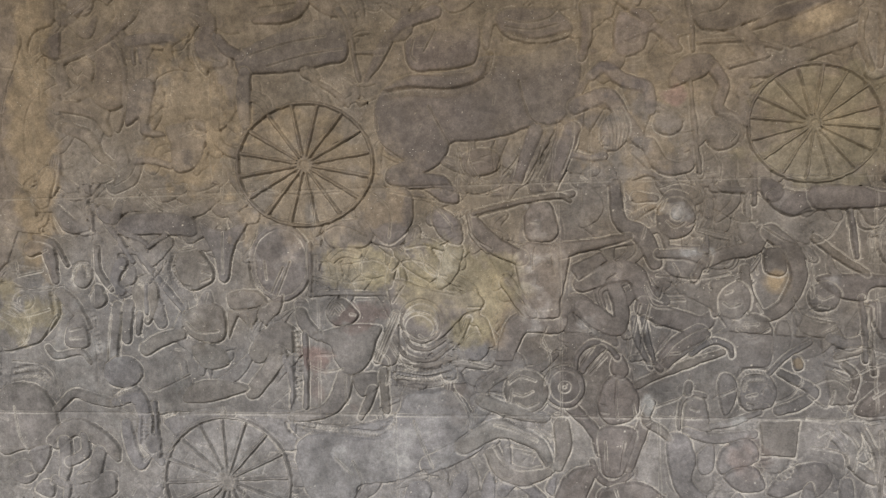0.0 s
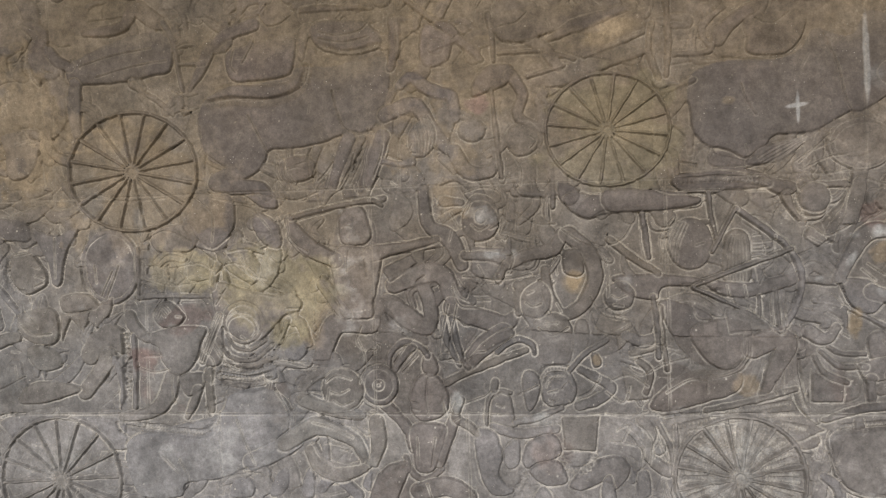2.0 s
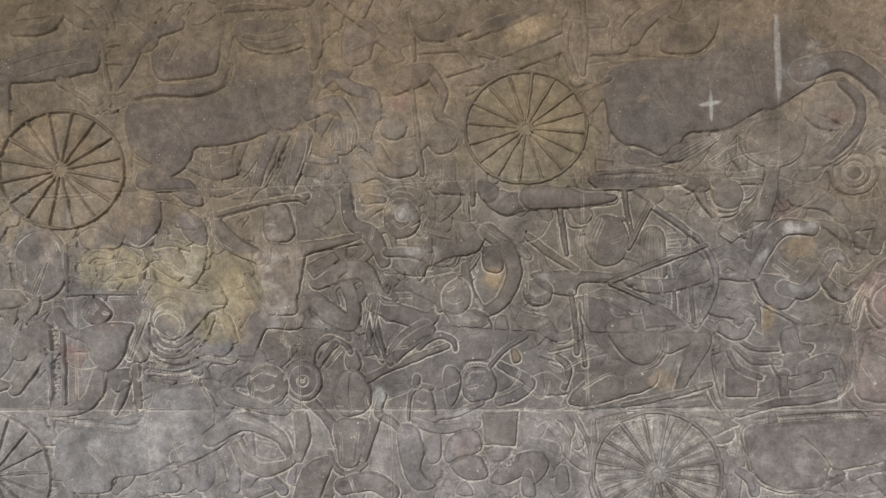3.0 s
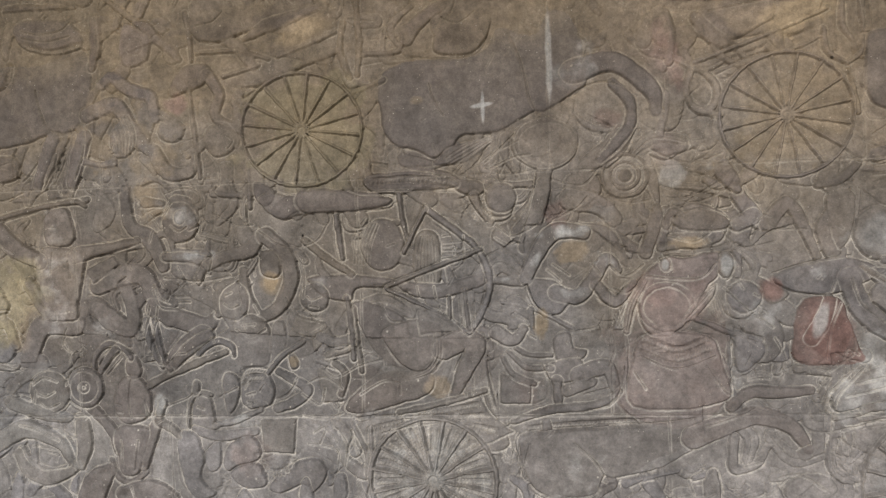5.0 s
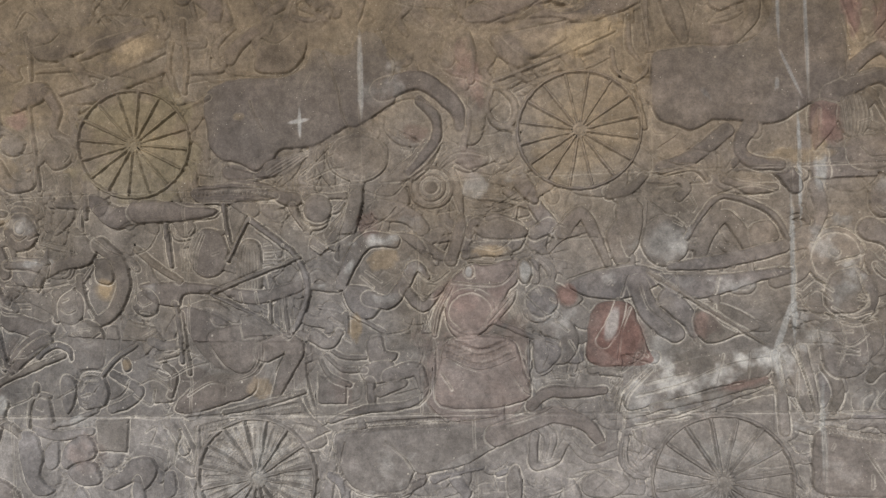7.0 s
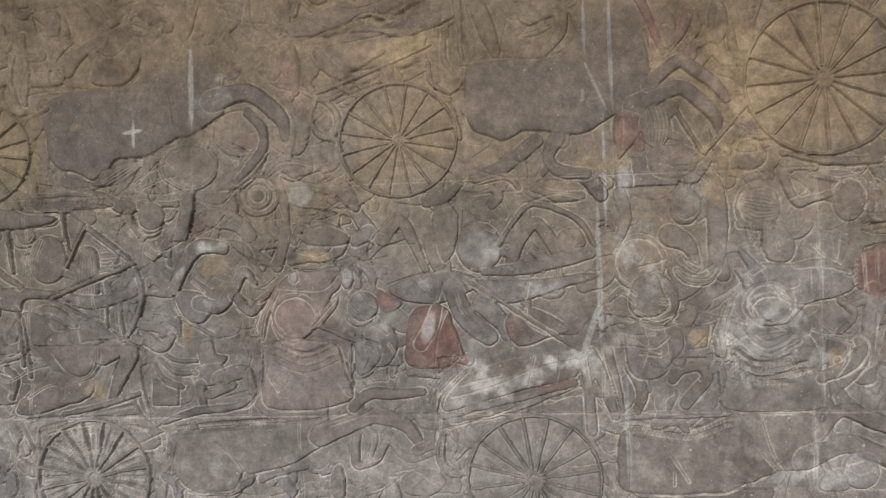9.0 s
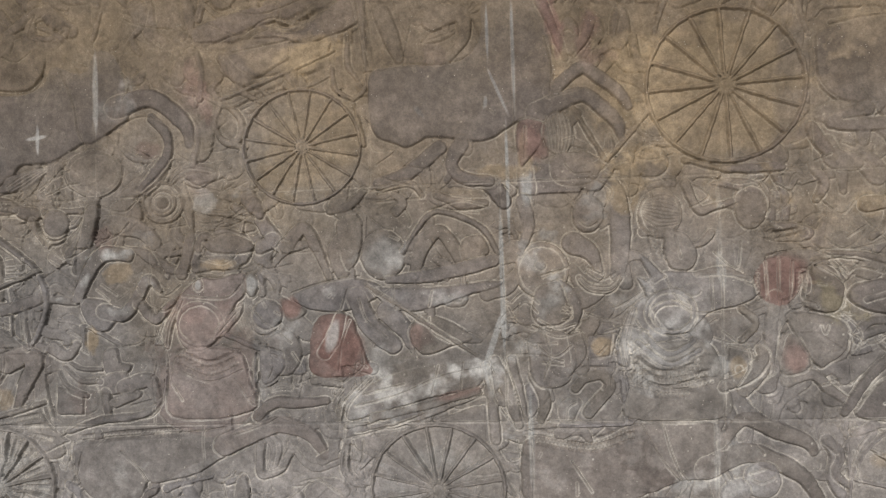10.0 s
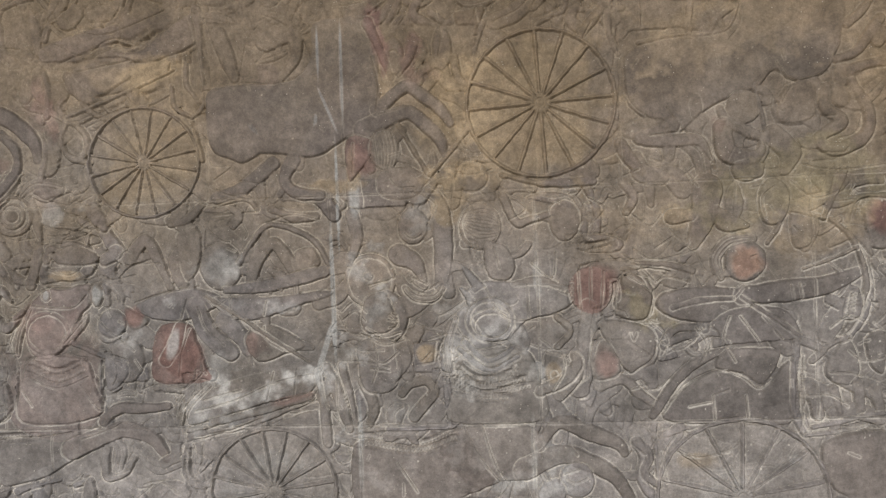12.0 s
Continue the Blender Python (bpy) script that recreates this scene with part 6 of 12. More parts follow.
c = Carving("carved_rider", "worn carved rider's cloth above the saddle", "drapery carving")
c.slab(8, (0.302, 2.027), (0.394, 2.050), (0.492, 2.064), (0.496, 1.987), (0.474, 1.951), (0.392, 1.943), (0.313, 1.948), melt=True)
c.cut(3, 3, (0.323, 2.034), (0.314, 1.988), (0.329, 1.967))
c.cut(3, 3, (0.378, 2.045), (0.349, 1.994))
c.limb(8, (0.244, 2.030, 0.038), (0.217, 1.977, 0.032), (0.187, 1.927, 0.016))
c.limb(6, (0.161, 2.003, 0.013), (0.234, 2.000, 0.013))
c.limb(6, (0.114, 2.124, 0.015), (0.142, 2.067, 0.015), (0.153, 1.988, 0.015), (0.167, 1.925, 0.013))
c.cut(3, 3, (0.320, 2.119), (0.300, 2.082), (0.323, 2.063))
c.cut(3, 3, (0.396, 2.130), (0.419, 2.095), (0.458, 2.099), (0.490, 2.122))
c.cut(3, 3, (0.173, 2.127), (0.221, 2.112), (0.238, 2.139))
c.limb(7, (0.380, 2.100, 0.041), (0.300, 2.077, 0.035), (0.259, 2.045, 0.026))
c = Carving("carved_canopy", "carved hanging cloth with beaded fringe", "drapery carving")
c.slab(7, (0.551, 2.091), (0.674, 2.099), (0.734, 2.066), (0.742, 2.020), (0.657, 2.003), (0.568, 2.026))
c.cut(3, 3, (0.569, 2.069), (0.627, 2.056), (0.689, 2.068), (0.712, 2.094))
c.cut(3, 3, (0.569, 2.050), (0.642, 2.037), (0.711, 2.049))
c.beads(0.006, 0.014, (0.575, 2.023), (0.654, 2.000), (0.742, 2.017))
dress((0.770, 1.958), (1.204, 2.099), (1.484, 2.082), (1.483, 1.982), (1.188, 1.880), (1.200, 1.642), (0.780, 1.655), (0.775, 1.777))
c = Carving("carved_warrior", "carved runner before the horse with netted hair and bent arms", "figure carving", "carved warriors")
c.limb(9, (0.753, 1.829, 0.039), (0.833, 1.853, 0.045), (0.874, 1.800, 0.039), (0.915, 1.738, 0.036), (0.941, 1.716, 0.027))
c.limb(9, (0.795, 1.909, 0.027), (0.831, 1.928, 0.033), (0.878, 1.893, 0.039), (0.937, 1.870, 0.035), (0.948, 1.812, 0.027))
c.oval(9, 0.853, 1.759, 0.037, 0.054, -0.20)
c.hatch(2, 2, (0.850, 1.812, 0.060), (0.865, 1.766, 0.063), (0.861, 1.716, 0.045), rows=6)
c.cut(3, 3, (0.825, 1.745), (0.816, 1.727), (0.834, 1.720))
c.limb(7, (0.826, 1.696, 0.021), (0.788, 1.691, 0.018), (0.743, 1.702, 0.015))
c.tone(DARK, 0.35, 0.3)
c = Carving("carved_warrior", "carved crouching fighter holding an upright staff", "figure carving", "carved warriors")
c.limb(9, (0.941, 1.722, 0.041), (0.976, 1.664, 0.041), (1.038, 1.662, 0.029), (1.059, 1.703, 0.023))
c.slab(8, (0.993, 1.870), (1.006, 1.920), (1.038, 1.949), (1.091, 1.955), (1.111, 1.933), (1.087, 1.896), (1.034, 1.877))
c.limb(9, (1.105, 1.919, 0.035), (1.133, 1.867, 0.032), (1.118, 1.809, 0.029), (1.190, 1.767, 0.020), (1.204, 1.740, 0.014))
c.oval(8, 1.129, 1.746, 0.046, 0.046, 0.00)
c.hatch(2, 2, (1.100, 1.717, 0.038), (1.117, 1.682, 0.038), rows=4)
c.cut(3, 3, (1.151, 1.755), (1.165, 1.740), (1.150, 1.721))
c.oval(7, 0.991, 1.776, 0.038, 0.032, 0.00)
c.cut(3, 3, (1.013, 1.753), (1.034, 1.749), (1.071, 1.757))
c.cut(3, 3, (1.188, 1.880), (1.208, 1.849), (1.199, 1.798))
stain(1.017, 1.842, 0.029, 0.035, RED, 0.5, 0.00, ragged=0.7)
c = Carving("carved_staff", "slim upright carved staff", "weapon carving")
c.limb(6, (1.048, 1.880, 0.012), (1.054, 1.811, 0.013), (1.070, 1.646, 0.012))
c = Carving("carved_warrior", "worn carved figures above the runners", "figure carving", "carved warriors")
c.slab(7, (0.869, 2.073), (0.913, 2.049), (0.942, 2.025), (0.934, 1.973), (0.882, 1.953), (0.853, 1.984))
c.oval(6, 0.898, 2.005, 0.021, 0.018, 0.00)
c.limb(7, (0.964, 2.024, 0.029), (1.001, 1.992, 0.026), (1.022, 1.969, 0.018))
c.limb(6, (1.043, 2.093, 0.013), (1.054, 2.019, 0.015), (1.056, 1.962, 0.012))
c.cut(3, 3, (0.825, 2.121), (0.869, 2.088), (0.921, 2.048))
c.limb(7, (0.780, 2.093, 0.030), (0.786, 2.033, 0.033), (0.770, 1.958, 0.021))
c = Carving("carved_drapery", "pale sweeping carved cloth over the second wheel", "drapery carving")
c.slab(8, (1.054, 2.078), (1.074, 2.018), (1.132, 2.006), (1.218, 2.031), (1.317, 2.043), (1.401, 2.061), (1.484, 2.080), (1.289, 2.100), (1.147, 2.102), melt=True)
c.limb(8, (1.203, 2.011, 0.014), (1.274, 2.042, 0.037), (1.345, 2.059, 0.036), (1.429, 2.086, 0.028))
c.cut(3, 3, (1.074, 2.055), (1.118, 2.063), (1.147, 2.087))
c.cut(3, 3, (1.088, 2.014), (1.146, 2.008), (1.203, 2.029))
c = Carving("carved_chariot", "carved chariot side board sloping over the second wheel", "chariot carving")
c.part("panel")
c.slab(5, (1.314, 2.034), (1.316, 1.967), (1.486, 2.031), (1.484, 2.080), (1.415, 2.072), sharp=True)
c.part("rail")
c.limb(7, (1.145, 1.914, 0.012), (1.245, 1.939, 0.011))
c.limb(7, (1.299, 1.959, 0.011), (1.400, 1.995, 0.011), (1.489, 2.030, 0.011))
c.limb(6, (1.071, 1.982, 0.012), (1.182, 1.983, 0.011))
c.limb(5, (1.189, 1.982, 0.013), (1.274, 1.956, 0.011))
stain(1.408, 2.036, 0.063, 0.031, OCHRE, 0.5, 0.00, ragged=0.4)

# upper register, horse with the chalk cross
dress((1.461, 2.100), (2.311, 2.045), (2.297, 1.750), (2.219, 1.725), (2.107, 1.773), (1.993, 1.771), (1.875, 1.719), (1.726, 1.659), (1.577, 1.707), (1.568, 1.873), (1.462, 1.893))
c = Carving("carved_horse", "dark carved horse with a chalk cross on its flank", "horse carving", "carved horses")
c.slab(10, (1.571, 1.799), (1.567, 1.858), (1.587, 1.907), (1.675, 1.931), (1.796, 1.929), (1.856, 1.953), (1.886, 2.001), (1.944, 1.983), (1.987, 1.983), (2.017, 2.036), (2.060, 2.030), (2.093, 1.974), (2.100, 1.916), (2.107, 1.845), (2.045, 1.805), (1.996, 1.780), (1.970, 1.782), (1.905, 1.745), (1.861, 1.730), (1.790, 1.728), (1.757, 1.699), (1.711, 1.672), (1.667, 1.697), (1.617, 1.707), (1.582, 1.745), melt=True)
c.limb(10, (2.075, 1.878, 0.063), (2.165, 1.899, 0.051), (2.226, 1.867, 0.045), (2.272, 1.816, 0.042), (2.279, 1.770, 0.031))
c.limb(9, (2.174, 1.844, 0.025), (2.215, 1.796, 0.028), (2.214, 1.739, 0.028), (2.182, 1.695, 0.025), (2.138, 1.651, 0.017))
c.cut(4, 4, (1.912, 1.987), (1.947, 1.896), (1.960, 1.823), (1.976, 1.782))
c.cut(4, 4, (1.703, 1.866), (1.716, 1.821), (1.739, 1.782))
c.cut(4, 4, (2.091, 1.974), (2.112, 1.944), (2.097, 1.899))
c.cut(4, 4, (2.044, 1.805), (2.109, 1.842), (2.166, 1.847), (2.235, 1.809))
c.cut(3, 3, (1.524, 1.926), (1.645, 1.939), (1.734, 1.931), (1.816, 1.935), (1.850, 1.962), (1.869, 2.016))
c.tone(DARK, 0.72, 0.3)
c = Carving("carved_rider", "worn carved rider's thigh and seat above the dark horse", "figure carving")
c.slab(8, (1.720, 1.949), (1.731, 2.024), (1.767, 2.045), (1.864, 2.048), (1.860, 1.988), (1.832, 1.952), (1.794, 1.939), melt=True)
c.limb(6, (1.534, 1.954, 0.014), (1.625, 1.958, 0.013), (1.639, 2.015, 0.013), (1.678, 2.025, 0.013))
c.cut(3, 3, (1.549, 1.991), (1.624, 1.993))
c.cut(3, 3, (1.738, 2.039), (1.782, 2.021), (1.826, 2.048))
c.limb(7, (1.647, 1.986, 0.036), (1.678, 2.028, 0.039), (1.739, 2.068, 0.030))
c = Carving("carved_post", "double carved back post of a chariot", "chariot carving")
c.limb(6, (1.479, 2.040, 0.015), (1.469, 1.966, 0.018), (1.493, 1.894, 0.015))
c.limb(6, (1.515, 2.097, 0.018), (1.520, 1.993, 0.018), (1.513, 1.902, 0.015))
c.limb(5, (1.499, 1.854, 0.012), (1.583, 1.883, 0.012))
c = Carving("carved_plume", "tufted carved ends of a hanging sash", "drapery carving")
c.slab(6, (1.757, 1.699), (1.875, 1.726), (1.815, 1.670), (1.778, 1.657), (1.711, 1.657))
c.hatch(2, 2, (1.861, 1.721, 0.015), (1.801, 1.691, 0.035), (1.748, 1.661, 0.033), rows=4)
dress((2.311, 2.045), (2.769, 2.016), (2.767, 1.906), (2.437, 1.855), (2.428, 1.751), (2.311, 1.756))
c = Carving("naga_ornament", "carved serpent ornament curling in front of a chariot", "ornament carving")
c.limb(8, (2.400, 1.860, 0.016), (2.427, 1.828, 0.019), (2.427, 1.786, 0.019), (2.401, 1.763, 0.019), (2.371, 1.777, 0.019), (2.355, 1.815, 0.017), (2.365, 1.862, 0.019))
c.limb(7, (2.372, 1.943, 0.019), (2.351, 1.914, 0.019), (2.373, 1.881, 0.014))
c.limb(6, (2.394, 1.759, 0.014), (2.442, 1.754, 0.011))
c = Carving("carved_drapery", "pale sweeping carved cloth above a chariot rail", "drapery carving")
c.slab(9, (2.373, 1.978), (2.396, 2.023), (2.448, 2.045), (2.573, 2.037), (2.572, 1.987), (2.490, 1.942), (2.419, 1.938), (2.383, 1.951), melt=True)
c.limb(9, (2.379, 1.999, 0.027), (2.419, 1.946, 0.036), (2.473, 1.921, 0.024))
c.cut(3, 3, (2.413, 2.011), (2.489, 2.023), (2.570, 2.034))
c.limb(6, (2.308, 2.017, 0.017), (2.323, 1.960, 0.019), (2.313, 1.890, 0.019))
c.tone(DARK, 0.3, 0.3)
c = Carving("carved_chariot", "carved chariot side with a beaded sloping rail", "chariot carving")
c.part("panel")
c.slab(4, (2.495, 1.942), (2.572, 1.982), (2.572, 2.026), (2.690, 2.027), (2.679, 1.997), (2.582, 1.956), sharp=True)
c.part("rail")
c.limb(7, (2.376, 1.885, 0.010), (2.486, 1.923, 0.010), (2.595, 1.961, 0.009), (2.695, 2.001, 0.009))
c.limb(4, (2.428, 1.859, 0.008), (2.513, 1.890, 0.008), (2.621, 1.909, 0.008), (2.688, 1.939, 0.008))
c.beads(0.003, 0.009, (2.445, 1.880), (2.567, 1.915), (2.662, 1.947))
c.part("post")
c.limb(6, (2.686, 1.952, 0.013), (2.693, 1.897, 0.016), (2.740, 1.867, 0.011))
c.limb(6, (2.729, 2.019, 0.013), (2.731, 1.957, 0.018), (2.756, 1.918, 0.013))
c.limb(5, (2.740, 1.864, 0.009), (2.774, 1.892, 0.011), (2.780, 1.933, 0.010))
stain(2.596, 1.988, 0.074, 0.035, OCHRE, 0.55, 0.00, ragged=0.4)
stain(2.334, 1.833, 0.019, 0.062, RED, 0.45, 0.00, ragged=0.7)
stain(2.288, 1.962, 0.019, 0.056, RED, 0.3, 0.00, ragged=0.7)

# upper register, horse beside the large wheel
dress((2.782, 2.125), (3.541, 2.074), (3.504, 1.783), (3.407, 1.655), (3.262, 1.669), (3.174, 1.666), (3.113, 1.608), (2.780, 1.614), (2.783, 1.942))
c = Carving("carved_horse", "worn carved horse with lime streaks down its neck", "horse carving", "carved horses")
c.slab(9, (2.783, 1.881), (2.794, 1.938), (2.883, 1.948), (2.992, 1.948), (3.053, 1.966), (3.091, 2.029), (3.105, 2.111), (3.261, 2.100), (3.270, 2.003), (3.276, 1.914), (3.271, 1.847), (3.237, 1.788), (3.198, 1.779), (3.175, 1.782), (3.117, 1.749), (3.072, 1.739), (2.998, 1.747), (2.937, 1.752), (2.885, 1.730), (2.840, 1.744), (2.801, 1.764), (2.784, 1.812), melt=True)
c.limb(8, (2.805, 1.636, 0.034), (2.873, 1.656, 0.037), (2.928, 1.692, 0.039), (2.970, 1.726, 0.042))
c.limb(8, (3.027, 1.732, 0.045), (3.001, 1.681, 0.036), (3.032, 1.642, 0.033), (3.099, 1.633, 0.030))
c.limb(9, (3.271, 1.860, 0.038), (3.346, 1.918, 0.035), (3.400, 1.886, 0.035), (3.442, 1.851, 0.032), (3.466, 1.811, 0.020))
c.limb(9, (3.231, 1.803, 0.053), (3.341, 1.848, 0.041), (3.397, 1.812, 0.040), (3.436, 1.769, 0.037), (3.447, 1.727, 0.020))
c.cut(3, 3, (2.776, 1.936), (2.883, 1.948), (2.992, 1.948), (3.053, 1.966), (3.084, 2.006))
c.cut(3, 3, (2.773, 1.781), (2.793, 1.728), (2.848, 1.723), (2.798, 1.688))
c.cut(3, 3, (3.255, 2.004), (3.273, 1.929), (3.265, 1.855))
c.cut(3, 3, (2.874, 1.682), (2.947, 1.667))
c.cut(3, 3, (3.271, 1.847), (3.327, 1.859), (3.348, 1.865))
c.tone(DARK, 0.55, 0.3)
c = Carving("carved_cloth", "red-painted carved cloth end beneath a horse's neck", "drapery carving")
c.slab(7, (3.178, 1.779), (3.245, 1.777), (3.238, 1.722), (3.204, 1.685), (3.183, 1.671))
c.cut(3, 3, (3.198, 1.769), (3.195, 1.687))
c.tone(RED, 0.7, 0)
c = Carving("carved_warrior", "carved runner with netted hair holding a drawn bow", "figure carving", "carved warriors")
c.oval(8, 3.285, 1.747, 0.041, 0.055, 0.00)
c.hatch(2, 2, (3.281, 1.800, 0.067), (3.291, 1.749, 0.073), (3.287, 1.702, 0.052), rows=7)
c.slab(7, (3.272, 1.691), (3.336, 1.700), (3.393, 1.671), (3.363, 1.616), (3.290, 1.616), (3.262, 1.647))
c.limb(7, (3.349, 1.643, 0.029), (3.393, 1.663, 0.023), (3.416, 1.696, 0.017))
c.cut(3, 3, (3.299, 1.667), (3.320, 1.644), (3.363, 1.642))
c = Carving("carved_bow", "thin carved bow bent to a point", "weapon carving")
c.limb(6, (3.325, 1.813, 0.013), (3.364, 1.743, 0.013), (3.402, 1.676, 0.013))
c.limb(6, (3.408, 1.673, 0.013), (3.461, 1.732, 0.013), (3.515, 1.797, 0.013))
c = Carving("carved_warrior", "worn carved face beside a red sash", "figure carving", "carved warriors")
c.oval(8, 3.319, 2.003, 0.028, 0.052, 0.00)
c.cut(3, 3, (3.308, 2.015), (3.320, 2.018), (3.331, 2.008))
c.limb(7, (3.249, 2.096, 0.032), (3.277, 2.032, 0.023), (3.309, 1.944, 0.015))
c.limb(7, (3.376, 2.041, 0.029), (3.360, 1.997, 0.026), (3.329, 1.955, 0.017))
c.slab(7, (3.434, 2.066), (3.471, 2.058), (3.475, 1.990), (3.448, 1.954), (3.426, 1.993))
c.limb(7, (3.482, 1.990, 0.023), (3.494, 1.930, 0.026), (3.522, 1.914, 0.020))
c.cut(3, 3, (3.419, 2.038), (3.426, 1.979), (3.451, 1.933))
c.cut(3, 3, (3.403, 1.995), (3.387, 1.944))
stain(3.271, 2.033, 0.013, 0.085, RED, 0.75, 0.30, ragged=0.4)
stain(3.387, 1.951, 0.043, 0.035, RED, 0.3, 0.00, ragged=0.7)
c = Carving("carved_warrior", "worn carved rider with a bent leg", "figure carving", "carved warriors")
c.limb(8, (2.827, 2.091, 0.046), (2.848, 2.029, 0.046), (2.869, 1.970, 0.027))
c.limb(8, (2.963, 2.067, 0.060), (3.038, 2.078, 0.045), (3.044, 2.017, 0.033), (3.005, 1.967, 0.024))
c.cut(3, 3, (2.902, 2.056), (2.884, 1.974))
c.cut(3, 3, (2.931, 2.009), (2.991, 2.020))
c.cut(3, 3, (2.883, 1.954), (2.982, 1.946))

# archer over the red cloth
dress((2.515, 1.610), (2.749, 1.600), (2.932, 1.585), (3.124, 1.503), (3.143, 1.382), (3.098, 1.158), (2.764, 1.133), (2.608, 1.135), (2.487, 1.277), (2.554, 1.384))
c = Carving("carved_warrior", "worn carved striding legs beneath a wheel", "figure carving", "carved warriors")
c.limb(7, (2.545, 1.477, 0.041), (2.594, 1.525, 0.034), (2.632, 1.459, 0.028), (2.661, 1.390, 0.022))
c.slab(7, (2.657, 1.464), (2.699, 1.506), (2.717, 1.398), (2.683, 1.386))
c.limb(7, (2.667, 1.571, 0.022), (2.717, 1.579, 0.025), (2.762, 1.620, 0.018))
c.cut(3, 3, (2.560, 1.461), (2.635, 1.459))
c.cut(3, 3, (2.763, 1.558), (2.815, 1.517), (2.838, 1.513))
c.cut(3, 3, (2.770, 1.549), (2.763, 1.470))
c.cut(3, 3, (2.871, 1.570), (2.888, 1.534), (2.881, 1.519))
c.slab(5, (2.701, 1.549), (2.750, 1.547), (2.747, 1.455), (2.711, 1.410), (2.684, 1.518))
c = Carving("carved_fruit", "pale pitted carved fruit on a stalk", "plant carving")
c.oval(8, 2.808, 1.444, 0.061, 0.067, 0.00)
c.cut(3, 3, (2.831, 1.495), (2.852, 1.485))
stain(2.808, 1.444, 0.055, 0.061, LIME_AND_GLINT, 0.23, 0.00, ragged=0.4)
c = Carving("carved_warrior", "carved bowman half hidden behind his raised bow", "figure carving", "carved warriors")
c.limb(8, (2.892, 1.389, 0.030), (2.916, 1.465, 0.039), (2.963, 1.505, 0.033), (3.003, 1.453, 0.036), (3.022, 1.401, 0.024))
c.slab(6, (3.026, 1.476), (3.072, 1.487), (3.093, 1.444), (3.062, 1.427), (3.025, 1.428))
c.cut(3, 3, (2.944, 1.479), (2.960, 1.440), (2.987, 1.417))
c.limb(6, (2.811, 1.621, 0.015), (2.888, 1.633, 0.018), (2.920, 1.601, 0.015))
c.cut(3, 3, (2.795, 1.588), (2.917, 1.594))
c.cut(3, 3, (2.946, 1.561), (3.022, 1.582), (3.097, 1.564))
c = Carving("carved_bow", "thin carved bow bent in a wide arc", "bow carving")
c.limb(6, (2.864, 1.451, 0.012), (2.902, 1.508, 0.012), (2.949, 1.554, 0.015), (3.021, 1.540, 0.015), (3.083, 1.501, 0.015), (3.116, 1.440, 0.015))
c = Carving("carved_archer", "lime-streaked carved archer with outstretched arm", "figure carving", "carved warriors")
c.slab(10, (2.559, 1.344), (2.616, 1.367), (2.711, 1.387), (2.781, 1.373), (2.805, 1.349), (2.770, 1.320), (2.692, 1.294), (2.614, 1.303), (2.571, 1.320))
c.slab(9, (2.787, 1.357), (2.939, 1.353), (3.105, 1.368), (3.117, 1.353), (3.014, 1.325), (2.938, 1.300), (2.861, 1.291), (2.804, 1.316))
c.limb(8, (2.821, 1.376, 0.021), (2.956, 1.389, 0.036), (3.104, 1.421, 0.033))
c.limb(9, (2.734, 1.333, 0.053), (2.768, 1.255, 0.059), (2.828, 1.202, 0.046))
c.limb(9, (2.815, 1.292, 0.061), (2.860, 1.246, 0.046), (2.877, 1.207, 0.030))
c.cut(3, 3, (2.740, 1.333), (2.761, 1.271), (2.813, 1.224))
c.cut(3, 3, (2.710, 1.356), (2.692, 1.303))
c.cut(3, 3, (2.833, 1.361), (2.839, 1.299))
c.cut(3, 3, (2.939, 1.343), (2.930, 1.305))
c.cut(3, 3, (2.553, 1.350), (2.632, 1.374), (2.742, 1.391))
stain(2.969, 1.334, 0.091, 0.021, LIME_AND_GLINT, 0.4, 0.00, ragged=0.7)
stain(2.654, 1.335, 0.078, 0.028, LIME_AND_GLINT, 0.4, 0.00, ragged=0.7)
stain(2.847, 1.330, 0.046, 0.024, LIME_AND_GLINT, 0.4, 0.00, ragged=0.7)
c = Carving("carved_cloth", "red-painted carved cloth with a pale sash", "drapery carving")
c.slab(7, (2.609, 1.251), (2.642, 1.289), (2.713, 1.284), (2.733, 1.238), (2.753, 1.176), (2.760, 1.124), (2.611, 1.126), (2.601, 1.194))
c.tone(RED, 0.85, 0)
c.limb(5, (2.688, 1.285, 0.025), (2.668, 1.227, 0.037), (2.641, 1.187, 0.031))
stain(2.665, 1.230, 0.019, 0.053, LIME_AND_GLINT, 0.6, -0.30, ragged=0.3)
c.cut(3, 3, (2.714, 1.272), (2.689, 1.211), (2.679, 1.134))
c.slab(6, (2.524, 1.341), (2.558, 1.322), (2.592, 1.298), (2.550, 1.273), (2.527, 1.299))
stain(2.551, 1.303, 0.032, 0.028, RED, 0.7, 0.00, ragged=0.4)
c = Carving("carved_leaf", "leaf-shaped carved hide shield with a red edge", "shield carving")
c.slab(7, (2.872, 1.232), (2.907, 1.280), (2.985, 1.263), (3.044, 1.216), (2.986, 1.196), (2.909, 1.176))
c.cut(3, 3, (2.929, 1.274), (2.936, 1.236), (2.980, 1.208))
stain(2.890, 1.225, 0.021, 0.040, RED, 0.5, 0.00, ragged=0.4)
c = Carving("carved_arrow", "long thin carved arrow across the archer", "weapon carving")
c.limb(5, (2.764, 1.363, 0.009), (2.936, 1.248, 0.009), (3.080, 1.152, 0.009))
c = Carving("carved_drapery", "lime-white carved drapery over a seated lap", "garment carving")
dress((2.687, 1.149), (3.084, 1.173), (3.073, 1.067), (2.696, 0.964))
